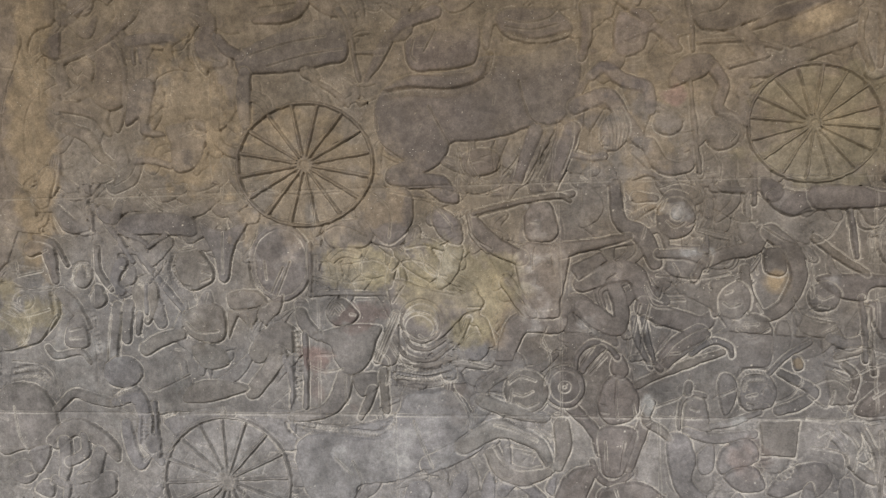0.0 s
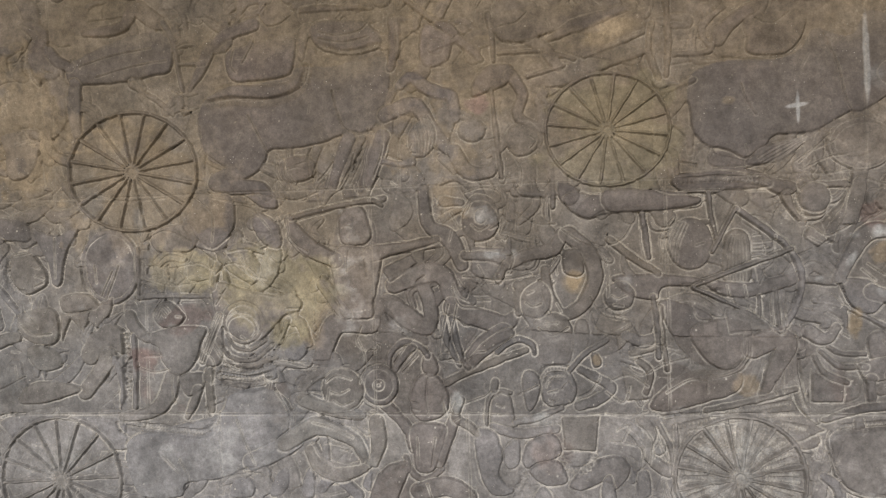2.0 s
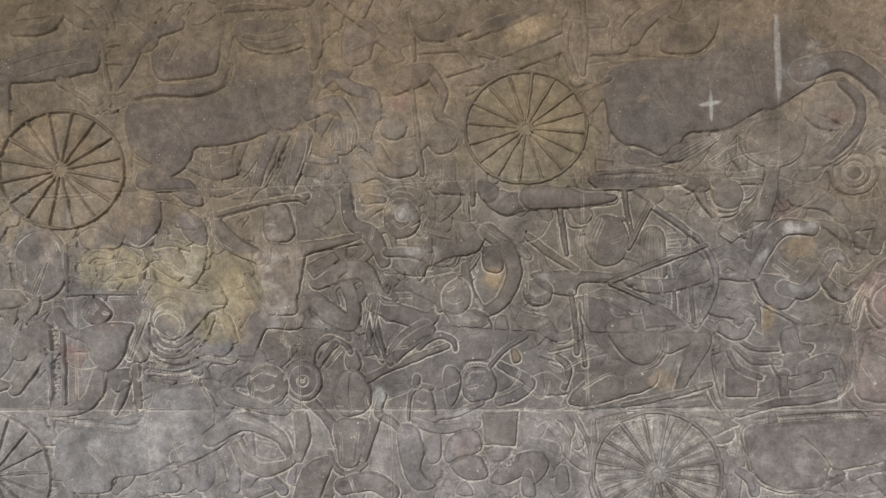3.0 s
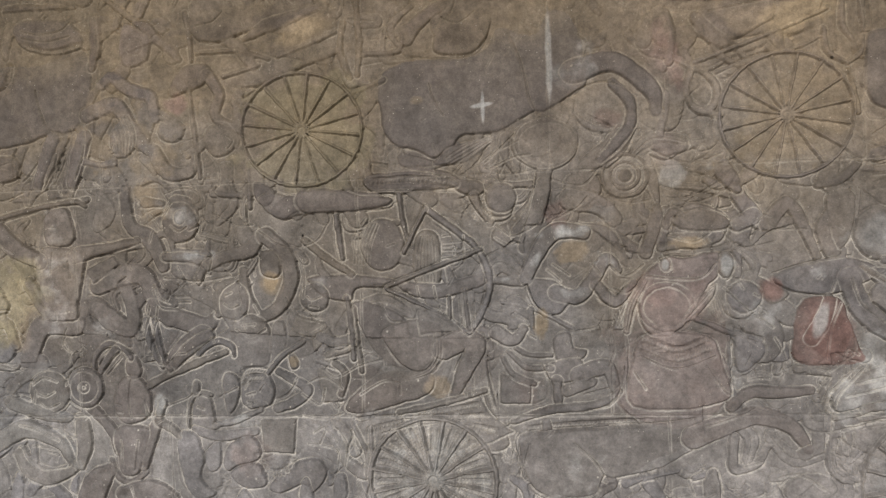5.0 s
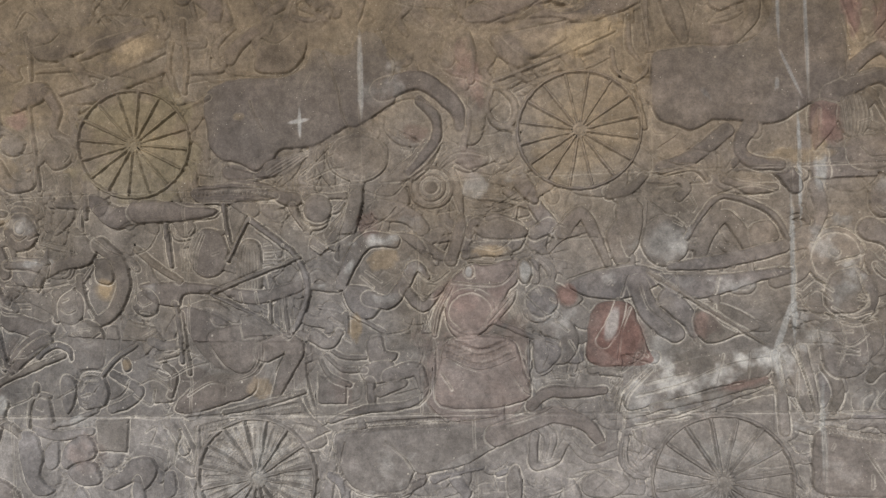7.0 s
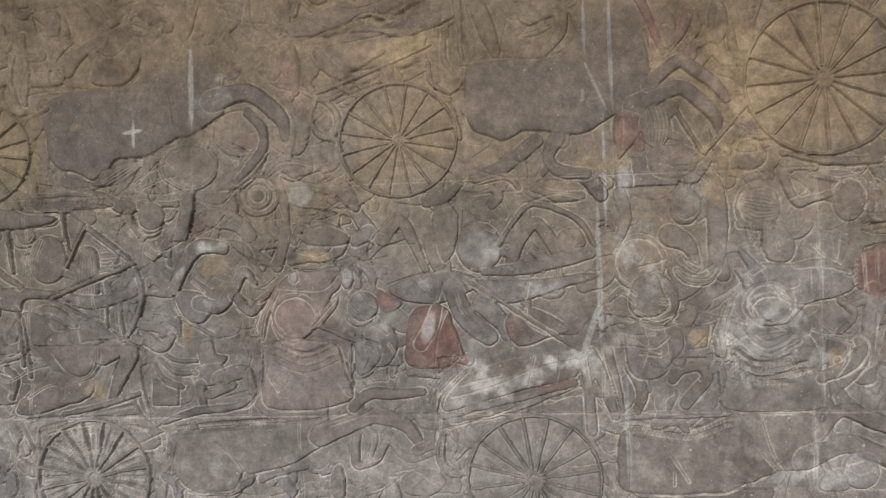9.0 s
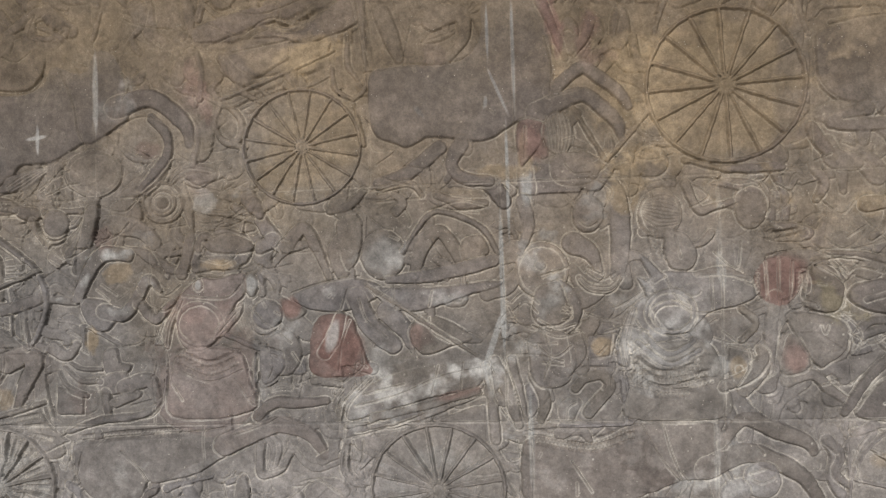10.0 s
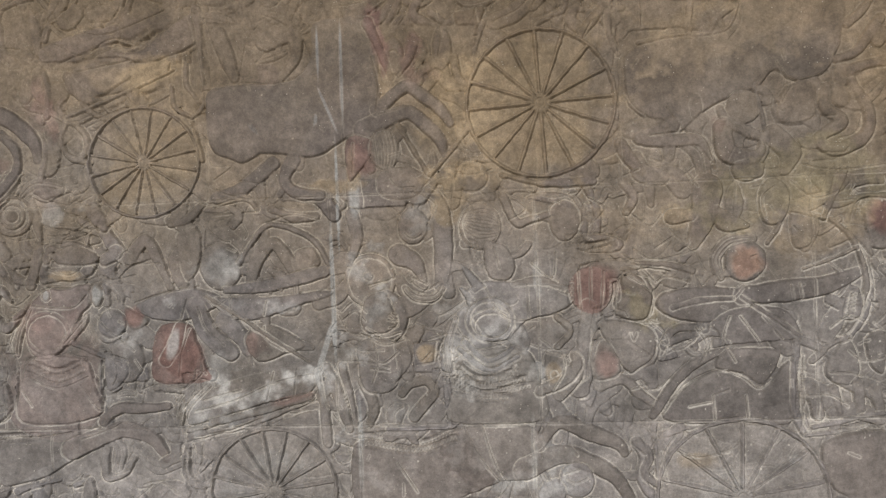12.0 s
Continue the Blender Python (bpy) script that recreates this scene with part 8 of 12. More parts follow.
c.slab(9, (-0.597, 1.387), (-0.561, 1.447), (-0.533, 1.437), (-0.561, 1.378), (-0.540, 1.353), (-0.555, 1.336), (-0.580, 1.350))
c.limb(7, (-0.630, 1.472, 0.026), (-0.625, 1.404, 0.026), (-0.589, 1.353, 0.022))
c.limb(7, (-0.607, 1.581, 0.044), (-0.571, 1.563, 0.040), (-0.552, 1.605, 0.029))
c = Carving("carved_driver", "carved lotus bearer kneeling on a chariot, holding a spear", "figure carving", "carved warriors")
c.slab(10, (-0.404, 1.418), (-0.387, 1.457), (-0.342, 1.476), (-0.304, 1.456), (-0.274, 1.412), (-0.273, 1.379), (-0.302, 1.360), (-0.347, 1.350), (-0.388, 1.381))
c.beads(0.004, 0.01, (-0.401, 1.421), (-0.395, 1.384), (-0.371, 1.360), (-0.336, 1.347))
c.beads(0.003, 0.009, (-0.389, 1.447), (-0.397, 1.414), (-0.381, 1.377))
c.cut(3, 3, (-0.306, 1.403), (-0.281, 1.396))
c.cut(3, 3, (-0.317, 1.433), (-0.294, 1.426))
c.cut(3, 3, (-0.338, 1.350), (-0.330, 1.325))
c.cut(3, 3, (-0.284, 1.383), (-0.310, 1.373))
c.slab(8, (-0.367, 1.284), (-0.313, 1.308), (-0.250, 1.299), (-0.246, 1.216), (-0.290, 1.197), (-0.351, 1.217), (-0.372, 1.250))
c.cut(3, 3, (-0.359, 1.259), (-0.324, 1.230), (-0.263, 1.233))
c.cut(3, 3, (-0.331, 1.283), (-0.306, 1.250))
c.limb(9, (-0.146, 1.169, 0.059), (-0.114, 1.209, 0.069), (-0.069, 1.219, 0.069), (-0.042, 1.186, 0.038))
c.limb(9, (-0.088, 1.163, 0.052), (-0.124, 1.108, 0.048), (-0.167, 1.057, 0.042))
c.slab(8, (-0.379, 1.046), (-0.339, 1.083), (-0.250, 1.090), (-0.181, 1.067), (-0.252, 1.037), (-0.367, 1.022))
c.limb(8, (-0.487, 1.180, 0.040), (-0.441, 1.207, 0.039), (-0.378, 1.224, 0.032))
c.slab(6, (-0.525, 1.352), (-0.497, 1.386), (-0.452, 1.377), (-0.446, 1.318), (-0.479, 1.251), (-0.510, 1.285))
c.cut(3, 3, (-0.485, 1.377), (-0.478, 1.265))
c.cut(3, 3, (-0.528, 1.285), (-0.508, 1.234), (-0.498, 1.218))
c.cut(3, 3, (-0.441, 1.452), (-0.456, 1.385), (-0.415, 1.435))
c.cut(3, 3, (-0.422, 1.485), (-0.430, 1.401))
c.cut(3, 3, (-0.394, 1.501), (-0.374, 1.467), (-0.316, 1.474))
c.slab(6, (-0.349, 1.183), (-0.308, 1.197), (-0.247, 1.175), (-0.240, 1.133), (-0.311, 1.125))
c = Carving("carved_lotus", "small carved lotus bud with open petals", "flower carving")
c.oval(6, -0.485, 1.382, 0.025, 0.014, 0.00)
c.hatch(2, 2, (-0.506, 1.379, 0.018), (-0.484, 1.385, 0.029), (-0.460, 1.378, 0.018), rows=5)
c.limb(5, (-0.481, 1.369, 0.011), (-0.481, 1.285, 0.011))
c = Carving("carved_lotus", "tall flaring carved lotus flower", "flower carving")
c.slab(8, (-0.315, 1.545), (-0.242, 1.521), (-0.168, 1.542), (-0.213, 1.464), (-0.229, 1.382), (-0.257, 1.379), (-0.269, 1.445))
c.cut(3, 3, (-0.242, 1.514), (-0.243, 1.398))
c.cut(3, 3, (-0.304, 1.545), (-0.270, 1.528))
c = Carving("carved_shield", "large dark carved shield with plain face", "shield carving")
c.oval(10, -0.074, 1.425, 0.093, 0.110, 0.00)
c.ring(3, -0.074, 1.425, 0.086, 0.103, 0.009)
c.beads(0.004, 0.011, (-0.158, 1.430), (-0.150, 1.372), (-0.123, 1.334))
c.cut(3, 3, (-0.120, 1.429), (-0.115, 1.380))
c.cut(3, 3, (-0.066, 1.412), (-0.102, 1.339))
c.cut(3, 3, (-0.045, 1.428), (-0.085, 1.334))
c.tone(DARK, 0.35, 0.3)
c = Carving("carved_skirt", "carved pleated cloth with pointed hem", "drapery carving")
c.slab(7, (-0.236, 1.289), (-0.156, 1.295), (-0.068, 1.334), (-0.080, 1.288), (-0.123, 1.245), (-0.148, 1.272), (-0.165, 1.232), (-0.205, 1.279), (-0.235, 1.210), sharp=True)
c.cut(3, 3, (-0.148, 1.272), (-0.134, 1.315))
c.cut(3, 3, (-0.165, 1.232), (-0.174, 1.282))
c.slab(6, (-0.231, 1.340), (-0.154, 1.348), (-0.117, 1.314), (-0.156, 1.298), (-0.225, 1.296))
c.hatch(2, 2, (-0.221, 1.332, 0.024), (-0.172, 1.318, 0.024), rows=3)
c = Carving("carved_table", "thin carved ledge bar above a small attendant", "ornament carving")
c.limb(6, (0.007, 1.334, 0.014), (0.085, 1.337, 0.013), (0.288, 1.333, 0.013))
c.limb(6, (0.013, 1.476, 0.014), (0.012, 1.378, 0.014), (0.007, 1.334, 0.014))
c = Carving("carved_pillar", "carved upright chariot post with a beaded band", "chariot carving")
c.limb(7, (-0.005, 1.280, 0.015), (-0.006, 1.149, 0.017), (-0.008, 1.015, 0.015))
c.beads(0.005, 0.014, (-0.031, 1.215), (-0.033, 1.051))
c.limb(6, (-0.071, 1.156, 0.017), (-0.049, 1.084, 0.021), (-0.048, 0.993, 0.017), (-0.019, 0.962, 0.014))
c = Carving("carved_attendant", "small carved chariot attendant with raised arm", "figure carving", "carved attendants")
c.oval(9, 0.103, 1.280, 0.042, 0.042, 0.00)
c.hatch(2, 2, (0.084, 1.293, 0.034), (0.117, 1.276, 0.044), rows=4)
c.limb(8, (-0.018, 1.305, 0.038), (-0.009, 1.256, 0.037), (0.027, 1.225, 0.031), (0.081, 1.218, 0.024))
c.slab(9, (0.054, 1.211), (0.182, 1.217), (0.190, 1.149), (0.159, 1.113), (0.088, 1.117), (0.059, 1.149))
c.limb(9, (0.081, 1.110, 0.064), (0.086, 1.051, 0.057), (0.048, 1.008, 0.034), (-0.042, 0.988, 0.024))
c.limb(8, (0.171, 1.068, 0.043), (0.156, 1.019, 0.034), (0.138, 0.983, 0.024))
c.cut(3, 3, (0.096, 1.247), (0.102, 1.227))
c.cut(3, 3, (0.008, 1.051), (0.027, 1.097))
c.cut(3, 3, (0.112, 1.110), (0.118, 1.032))
stain(0.046, 1.162, 0.037, 0.031, RED, 0.35, 0.00, ragged=0.7)
stain(0.029, 1.051, 0.024, 0.034, RED, 0.2, 0.00, ragged=0.7)
c = Carving("carved_horse", "carved lion-like horse head with a collar of bands", "horse carving", "carved horses")
c.slab(10, (0.236, 1.362), (0.260, 1.375), (0.351, 1.348), (0.432, 1.334), (0.468, 1.345), (0.499, 1.314), (0.489, 1.289), (0.447, 1.276), (0.422, 1.251), (0.380, 1.210), (0.331, 1.200), (0.282, 1.226), (0.250, 1.262), (0.236, 1.311))
c.oval(5, 0.318, 1.239, 0.046, 0.043, 0.00)
c.ring(3, 0.318, 1.239, 0.046, 0.043, 0.007)
c.cut(3, 3, (0.351, 1.345), (0.432, 1.328))
c.cut(3, 3, (0.454, 1.296), (0.495, 1.295))
c.cut(3, 3, (0.260, 1.342), (0.300, 1.294), (0.349, 1.277))
c.cut(3, 3, (0.275, 1.210), (0.300, 1.172), (0.366, 1.165), (0.416, 1.210))
c.cut(3, 3, (0.268, 1.188), (0.296, 1.146), (0.372, 1.142), (0.428, 1.194))
c.cut(3, 3, (0.245, 1.310), (0.279, 1.358))
c.slab(7, (0.184, 1.169), (0.216, 1.230), (0.258, 1.254), (0.255, 1.149), (0.213, 1.133))
c.limb(6, (0.236, 1.362, 0.020), (0.247, 1.407, 0.023), (0.268, 1.452, 0.016))
c.limb(7, (0.157, 1.505, 0.083), (0.090, 1.499, 0.074))
c.tone(DARK, 0.25, 0.3)
c = Carving("carved_bell", "round carved bell on a dotted strap", "ornament carving")
c.oval(8, 0.473, 1.184, 0.035, 0.039, 0.00)
c.limb(6, (0.450, 1.267, 0.016), (0.488, 1.254, 0.029), (0.515, 1.193, 0.022))
c.limb(5, (0.375, 1.159, 0.013), (0.429, 1.206, 0.013), (0.456, 1.264, 0.013))
stain(0.445, 1.229, 0.065, 0.055, LICHEN, 0.6, 0.00, ragged=0.7)
stain(0.512, 1.323, 0.048, 0.096, LICHEN, 0.45, 0.00, ragged=0.7)
c = Carving("carved_canopy", "carved hanging leaves above the horse head", "plant carving")
c.limb(7, (0.289, 1.470, 0.016), (0.338, 1.476, 0.020), (0.386, 1.459, 0.016))
c.limb(7, (0.263, 1.447, 0.023), (0.295, 1.414, 0.026), (0.352, 1.373, 0.016))
c.limb(8, (0.419, 1.452, 0.055), (0.401, 1.389, 0.049), (0.376, 1.357, 0.026))
c.slab(6, (0.175, 1.537), (0.194, 1.617), (0.293, 1.622), (0.307, 1.534), (0.239, 1.471))
c.slab(7, (0.359, 1.533), (0.373, 1.572), (0.437, 1.531), (0.439, 1.467), (0.387, 1.484))
stain(0.417, 1.404, 0.049, 0.055, LIME_AND_GLINT, 0.4, 0.00, ragged=0.7)
stain(0.254, 1.407, 0.099, 0.066, LICHEN, 0.5, 0.00, ragged=0.7)

# climbing warrior and leaping fighters
dress((0.455, 1.594), (0.833, 1.614), (0.983, 1.487), (0.981, 1.364), (1.100, 1.271), (1.098, 1.148), (0.763, 1.211), (0.668, 1.180), (0.538, 1.085), (0.441, 1.069), (0.542, 1.212), (0.513, 1.371))
c = Carving("carved_warrior", "lime-stained carved torso of a climbing warrior", "figure carving", "carved warriors")
c.slab(10, (0.616, 1.552), (0.677, 1.566), (0.710, 1.524), (0.715, 1.462), (0.733, 1.415), (0.722, 1.337), (0.730, 1.286), (0.693, 1.265), (0.623, 1.281), (0.602, 1.322), (0.590, 1.386), (0.585, 1.427))
c.limb(9, (0.595, 1.430, 0.044), (0.519, 1.463, 0.045), (0.478, 1.505, 0.039), (0.473, 1.546, 0.026))
c.limb(9, (0.688, 1.255, 0.069), (0.600, 1.253, 0.060), (0.564, 1.196, 0.054), (0.540, 1.133, 0.045), (0.487, 1.091, 0.029))
c.limb(8, (0.718, 1.452, 0.031), (0.802, 1.459, 0.028), (0.899, 1.470, 0.024))
c.cut(3, 3, (0.632, 1.526), (0.676, 1.519))
c.cut(3, 3, (0.593, 1.511), (0.579, 1.465), (0.592, 1.436))
c.cut(3, 3, (0.658, 1.447), (0.663, 1.306))
c.cut(3, 3, (0.615, 1.299), (0.670, 1.274), (0.721, 1.298))
c.cut(3, 3, (0.669, 1.243), (0.652, 1.196), (0.676, 1.172))
c.tone(DARK, 0.3, 0.3)
stain(0.638, 1.401, 0.035, 0.110, LIME_AND_GLINT, 0.7, 0.00, ragged=0.9)
stain(0.630, 1.251, 0.079, 0.022, LIME_AND_GLINT, 0.3, 0.00, ragged=0.7)
c = Carving("carved_beam", "short carved bow stave held overhead", "weapon carving")
c.limb(6, (0.466, 1.546, 0.014), (0.566, 1.569, 0.014), (0.642, 1.585, 0.014))
c.limb(6, (0.630, 1.579, 0.013), (0.740, 1.598, 0.016))
c = Carving("carved_sword", "short slanting carved sword blade", "weapon carving")
c.slab(7, (0.539, 1.367), (0.552, 1.383), (0.571, 1.373), (0.614, 1.307), (0.619, 1.275), (0.594, 1.281), (0.548, 1.345))
c.cut(3, 3, (0.558, 1.362), (0.599, 1.294))
c = Carving("carved_warrior", "carved leaping warrior with bent knees and pleated cloth", "figure carving", "carved warriors")
c.limb(9, (0.763, 1.355, 0.044), (0.844, 1.385, 0.055), (0.899, 1.381, 0.055), (0.928, 1.319, 0.049), (0.967, 1.269, 0.058))
c.limb(9, (0.846, 1.351, 0.040), (0.866, 1.285, 0.040), (0.853, 1.235, 0.040), (0.798, 1.267, 0.059), (0.758, 1.299, 0.028))
c.slab(8, (0.726, 1.402), (0.814, 1.441), (0.832, 1.416), (0.754, 1.367), sharp=True)
c.limb(9, (0.926, 1.291, 0.052), (0.994, 1.262, 0.054), (1.066, 1.243, 0.045), (1.094, 1.261, 0.030))
c.limb(9, (1.066, 1.222, 0.042), (1.011, 1.191, 0.042), (0.965, 1.142, 0.033))
c.limb(8, (0.852, 1.621, 0.034), (0.865, 1.521, 0.037), (0.922, 1.482, 0.049), (0.954, 1.408, 0.036))
c.cut(3, 3, (0.929, 1.357), (0.957, 1.312), (1.028, 1.308))
c.cut(3, 3, (0.943, 1.365), (0.973, 1.327), (1.026, 1.324))
c.cut(3, 3, (0.927, 1.342), (0.949, 1.295), (1.010, 1.290))
c.cut(3, 3, (0.828, 1.366), (0.851, 1.382))
c.cut(3, 3, (0.899, 1.210), (0.908, 1.148))
c.cut(3, 3, (0.917, 1.216), (0.928, 1.154))
c.hatch(2, 2, (0.830, 1.483, 0.022), (0.892, 1.489, 0.028), rows=3)
c.tone(DARK, 0.4, 0.3)
# the lone forearm, cut again
c = Carving("carved_limb", "lime-whitened straight carved forearm with fist", "figure carving")
c.limb(8, (0.964, 1.432, 0.021), (1.027, 1.429, 0.024), (1.078, 1.415, 0.027), (1.087, 1.393, 0.021))
stain(1.012, 1.434, 0.054, 0.012, LIME_AND_GLINT, 0.6, 0.00, ragged=0.4)
c = Carving("carved_warrior", "worn carved head with raised hand on the upper course", "figure carving", "carved warriors")
c.oval(8, 1.007, 1.525, 0.051, 0.054, 0.00)
c.cut(3, 3, (0.984, 1.518), (1.006, 1.502), (1.029, 1.514))
c.cut(3, 3, (0.969, 1.549), (0.985, 1.579))
c.oval(5, 1.011, 1.540, 0.015, 0.018, 0.00)
c.limb(7, (0.909, 1.584, 0.030), (0.955, 1.580, 0.021))
stain(1.011, 1.540, 0.012, 0.015, LIME_AND_GLINT, 0.35, 0.00, ragged=0.7)
dress((1.089, 1.523), (1.339, 1.517), (1.351, 1.329), (1.276, 1.148), (1.112, 1.132), (1.093, 1.332))
c = Carving("carved_warrior", "carved frontal warrior with both arms looped overhead", "figure carving", "carved warriors")
c.limb(10, (1.081, 1.406, 0.027), (1.132, 1.429, 0.033), (1.201, 1.443, 0.041), (1.228, 1.485, 0.035))
c.limb(10, (1.245, 1.484, 0.044), (1.297, 1.435, 0.047), (1.314, 1.359, 0.044), (1.275, 1.287, 0.038), (1.221, 1.266, 0.032), (1.187, 1.328, 0.033), (1.182, 1.389, 0.027))
c.slab(8, (1.233, 1.439), (1.274, 1.438), (1.288, 1.387), (1.270, 1.369), (1.232, 1.382))
c.slab(9, (1.147, 1.249), (1.219, 1.267), (1.253, 1.224), (1.240, 1.135), (1.154, 1.139))
c.limb(8, (1.072, 1.401, 0.018), (1.053, 1.363, 0.018))
c.cut(3, 3, (1.159, 1.232), (1.196, 1.209), (1.240, 1.231))
c.cut(3, 3, (1.206, 1.422), (1.214, 1.376))
stain(1.258, 1.348, 0.038, 0.032, OCHRE, 0.4, 0.00, ragged=0.5)
stain(1.188, 1.224, 0.044, 0.044, LIME_AND_GLINT, 0.25, 0.00, ragged=0.7)
c.tone(DARK, 0.25, 0.3)
c = Carving("carved_warrior", "small carved warrior head with collar and wide sleeve", "figure carving", "carved warriors")
c.oval(9, 1.148, 1.310, 0.048, 0.053, 0.00)
c.limb(5, (1.106, 1.271, 0.015), (1.101, 1.317, 0.018), (1.122, 1.353, 0.018), (1.149, 1.365, 0.012))
c.cut(3, 3, (1.127, 1.301), (1.145, 1.289), (1.169, 1.297))
c.cut(3, 3, (1.131, 1.324), (1.148, 1.331))
c.limb(7, (1.123, 1.209, 0.015), (1.128, 1.171, 0.018), (1.099, 1.194, 0.012))
c.slab(7, (1.259, 1.239), (1.286, 1.251), (1.297, 1.208), (1.276, 1.148), (1.252, 1.148))
c = Carving("carved_sword", "short upright carved sword", "weapon carving")
c.limb(6, (1.441, 1.531, 0.013), (1.445, 1.477, 0.013), (1.450, 1.414, 0.011))
c = Carving("carved_lance", "short leaning carved lance shaft", "weapon carving")
c.limb(6, (1.358, 1.458, 0.017), (1.410, 1.415, 0.017), (1.492, 1.366, 0.014))

# lower course, first horse and trampled soldiers
dress((-0.043, 1.067), (0.442, 1.085), (0.468, 1.149), (0.714, 1.148), (0.917, 1.210), (0.975, 1.055), (0.970, 0.771), (-0.044, 0.750))
c = Carving("carved_horse", "grey carved horse with a rounded rump and beaded harness", "horse carving", "carved horses")
c.slab(10, (-0.045, 0.886), (-0.021, 0.927), (0.090, 0.956), (0.242, 0.994), (0.277, 1.049), (0.376, 1.069), (0.428, 1.049), (0.462, 0.989), (0.454, 0.937), (0.421, 0.905), (0.357, 0.852), (0.321, 0.839), (0.237, 0.808), (0.136, 0.793), (0.118, 0.753), (-0.001, 0.754), (-0.040, 0.833))
c.limb(9, (0.338, 0.855, 0.049), (0.437, 0.902, 0.059), (0.513, 0.960, 0.055), (0.586, 0.945, 0.041), (0.649, 0.917, 0.041), (0.686, 0.854, 0.025))
c.limb(9, (0.451, 0.950, 0.036), (0.508, 1.027, 0.042), (0.588, 1.009, 0.032), (0.664, 0.990, 0.022))
c.cut(4, 4, (0.298, 0.979), (0.323, 0.907), (0.347, 0.849))
c.cut(4, 4, (0.121, 0.863), (0.145, 0.806), (0.126, 0.757))
c.cut(3, 3, (0.409, 1.069), (0.452, 0.997), (0.444, 0.937))
c.cut(3, 3, (0.071, 0.871), (0.120, 0.822))
c.cut(3, 3, (0.505, 1.029), (0.536, 0.989), (0.648, 0.987))
c.beads(0.005, 0.011, (0.253, 1.097), (0.344, 1.094), (0.410, 1.114))
c.beads(0.004, 0.01, (0.258, 1.075), (0.350, 1.072), (0.419, 1.091))
c.limb(5, (0.254, 1.110, 0.013), (0.344, 1.107, 0.015), (0.410, 1.133, 0.015))
c.slab(7, (0.378, 1.133), (0.411, 1.136), (0.418, 1.098), (0.385, 1.091))
c.tone(LIME_AND_GLINT, 0.22, 0.3)
c = Carving("carved_warrior", "carved trampled soldier lying under the hooves", "figure carving", "carved warriors")
c.limb(8, (0.515, 0.900, 0.029), (0.546, 0.852, 0.035), (0.612, 0.828, 0.038), (0.670, 0.851, 0.028))
c.cut(3, 3, (0.512, 0.909), (0.538, 0.919), (0.542, 0.894))
c.cut(3, 3, (0.566, 0.910), (0.646, 0.895))
c.cut(3, 3, (0.598, 0.894), (0.630, 0.885))
c.oval(9, 0.611, 1.063, 0.060, 0.067, 0.00)
c.cut(3, 3, (0.586, 1.069), (0.610, 1.060), (0.637, 1.069))
c.cut(3, 3, (0.578, 1.045), (0.617, 1.022), (0.649, 1.038))
c.cut(3, 3, (0.563, 1.101), (0.603, 1.117), (0.642, 1.098))
c.limb(7, (0.411, 1.141, 0.016), (0.491, 1.130, 0.016), (0.516, 1.136, 0.013))
c.limb(8, (0.490, 1.069, 0.032), (0.539, 1.109, 0.035), (0.597, 1.117, 0.022))
c.limb(7, (0.695, 0.983, 0.041), (0.706, 0.927, 0.044), (0.696, 0.864, 0.025))
c.cut(3, 3, (0.632, 0.990), (0.655, 0.959), (0.682, 0.943))
c = Carving("carved_warrior", "overlapping carved legs of trampled soldiers", "figure carving", "carved warriors")
c.slab(7, (0.269, 0.756), (0.283, 0.799), (0.330, 0.806), (0.335, 0.758))
c.slab(7, (0.402, 0.811), (0.436, 0.844), (0.447, 0.796), (0.417, 0.760), (0.384, 0.759))
c.slab(7, (0.483, 0.796), (0.510, 0.842), (0.518, 0.762), (0.482, 0.761))
c.limb(8, (0.538, 0.781, 0.029), (0.580, 0.814, 0.032), (0.643, 0.764, 0.032))
c.slab(7, (0.659, 0.784), (0.684, 0.832), (0.755, 0.830), (0.785, 0.802), (0.738, 0.766))
c = Carving("carved_shield", "round carved shield with raised rim and boss", "shield carving", "carved shields")
c.oval(7, 0.716, 1.076, 0.053, 0.055, 0.00)
c.ring(4, 0.716, 1.076, 0.049, 0.050, 0.009)
c.ring(4, 0.716, 1.076, 0.011, 0.011, 0.006)
c = Carving("carved_shield", "arched carved shield rim behind a hand", "shield carving", "carved shields")
c.limb(6, (0.745, 1.114, 0.013), (0.746, 1.164, 0.014), (0.781, 1.198, 0.014), (0.824, 1.195, 0.014), (0.852, 1.158, 0.012))
c.limb(7, (0.773, 1.123, 0.028), (0.799, 1.164, 0.031), (0.828, 1.192, 0.022))
c.cut(3, 3, (0.780, 1.133), (0.817, 1.187))
c.cut(3, 3, (0.792, 1.130), (0.827, 1.176))
c.cut(3, 3, (0.764, 1.139), (0.801, 1.192))
c = Carving("carved_warrior", "dark polished carved warrior seen in full height", "figure carving", "carved warriors")
c.slab(10, (0.818, 1.048), (0.832, 1.104), (0.867, 1.148), (0.896, 1.092), (0.891, 0.992), (0.842, 0.982))
c.cut(3, 3, (0.831, 1.054), (0.845, 1.070))
c.cut(3, 3, (0.851, 1.148), (0.844, 1.007))
c.cut(3, 3, (0.821, 1.015), (0.844, 1.004))
c.limb(10, (0.746, 1.029, 0.028), (0.796, 0.995, 0.037), (0.858, 0.957, 0.040))
c.slab(11, (0.795, 0.954), (0.931, 0.977), (0.914, 0.899), (0.867, 0.819), (0.817, 0.815), (0.794, 0.897))
c.limb(9, (0.907, 1.055, 0.028), (0.921, 0.992, 0.031), (0.909, 0.930, 0.025))
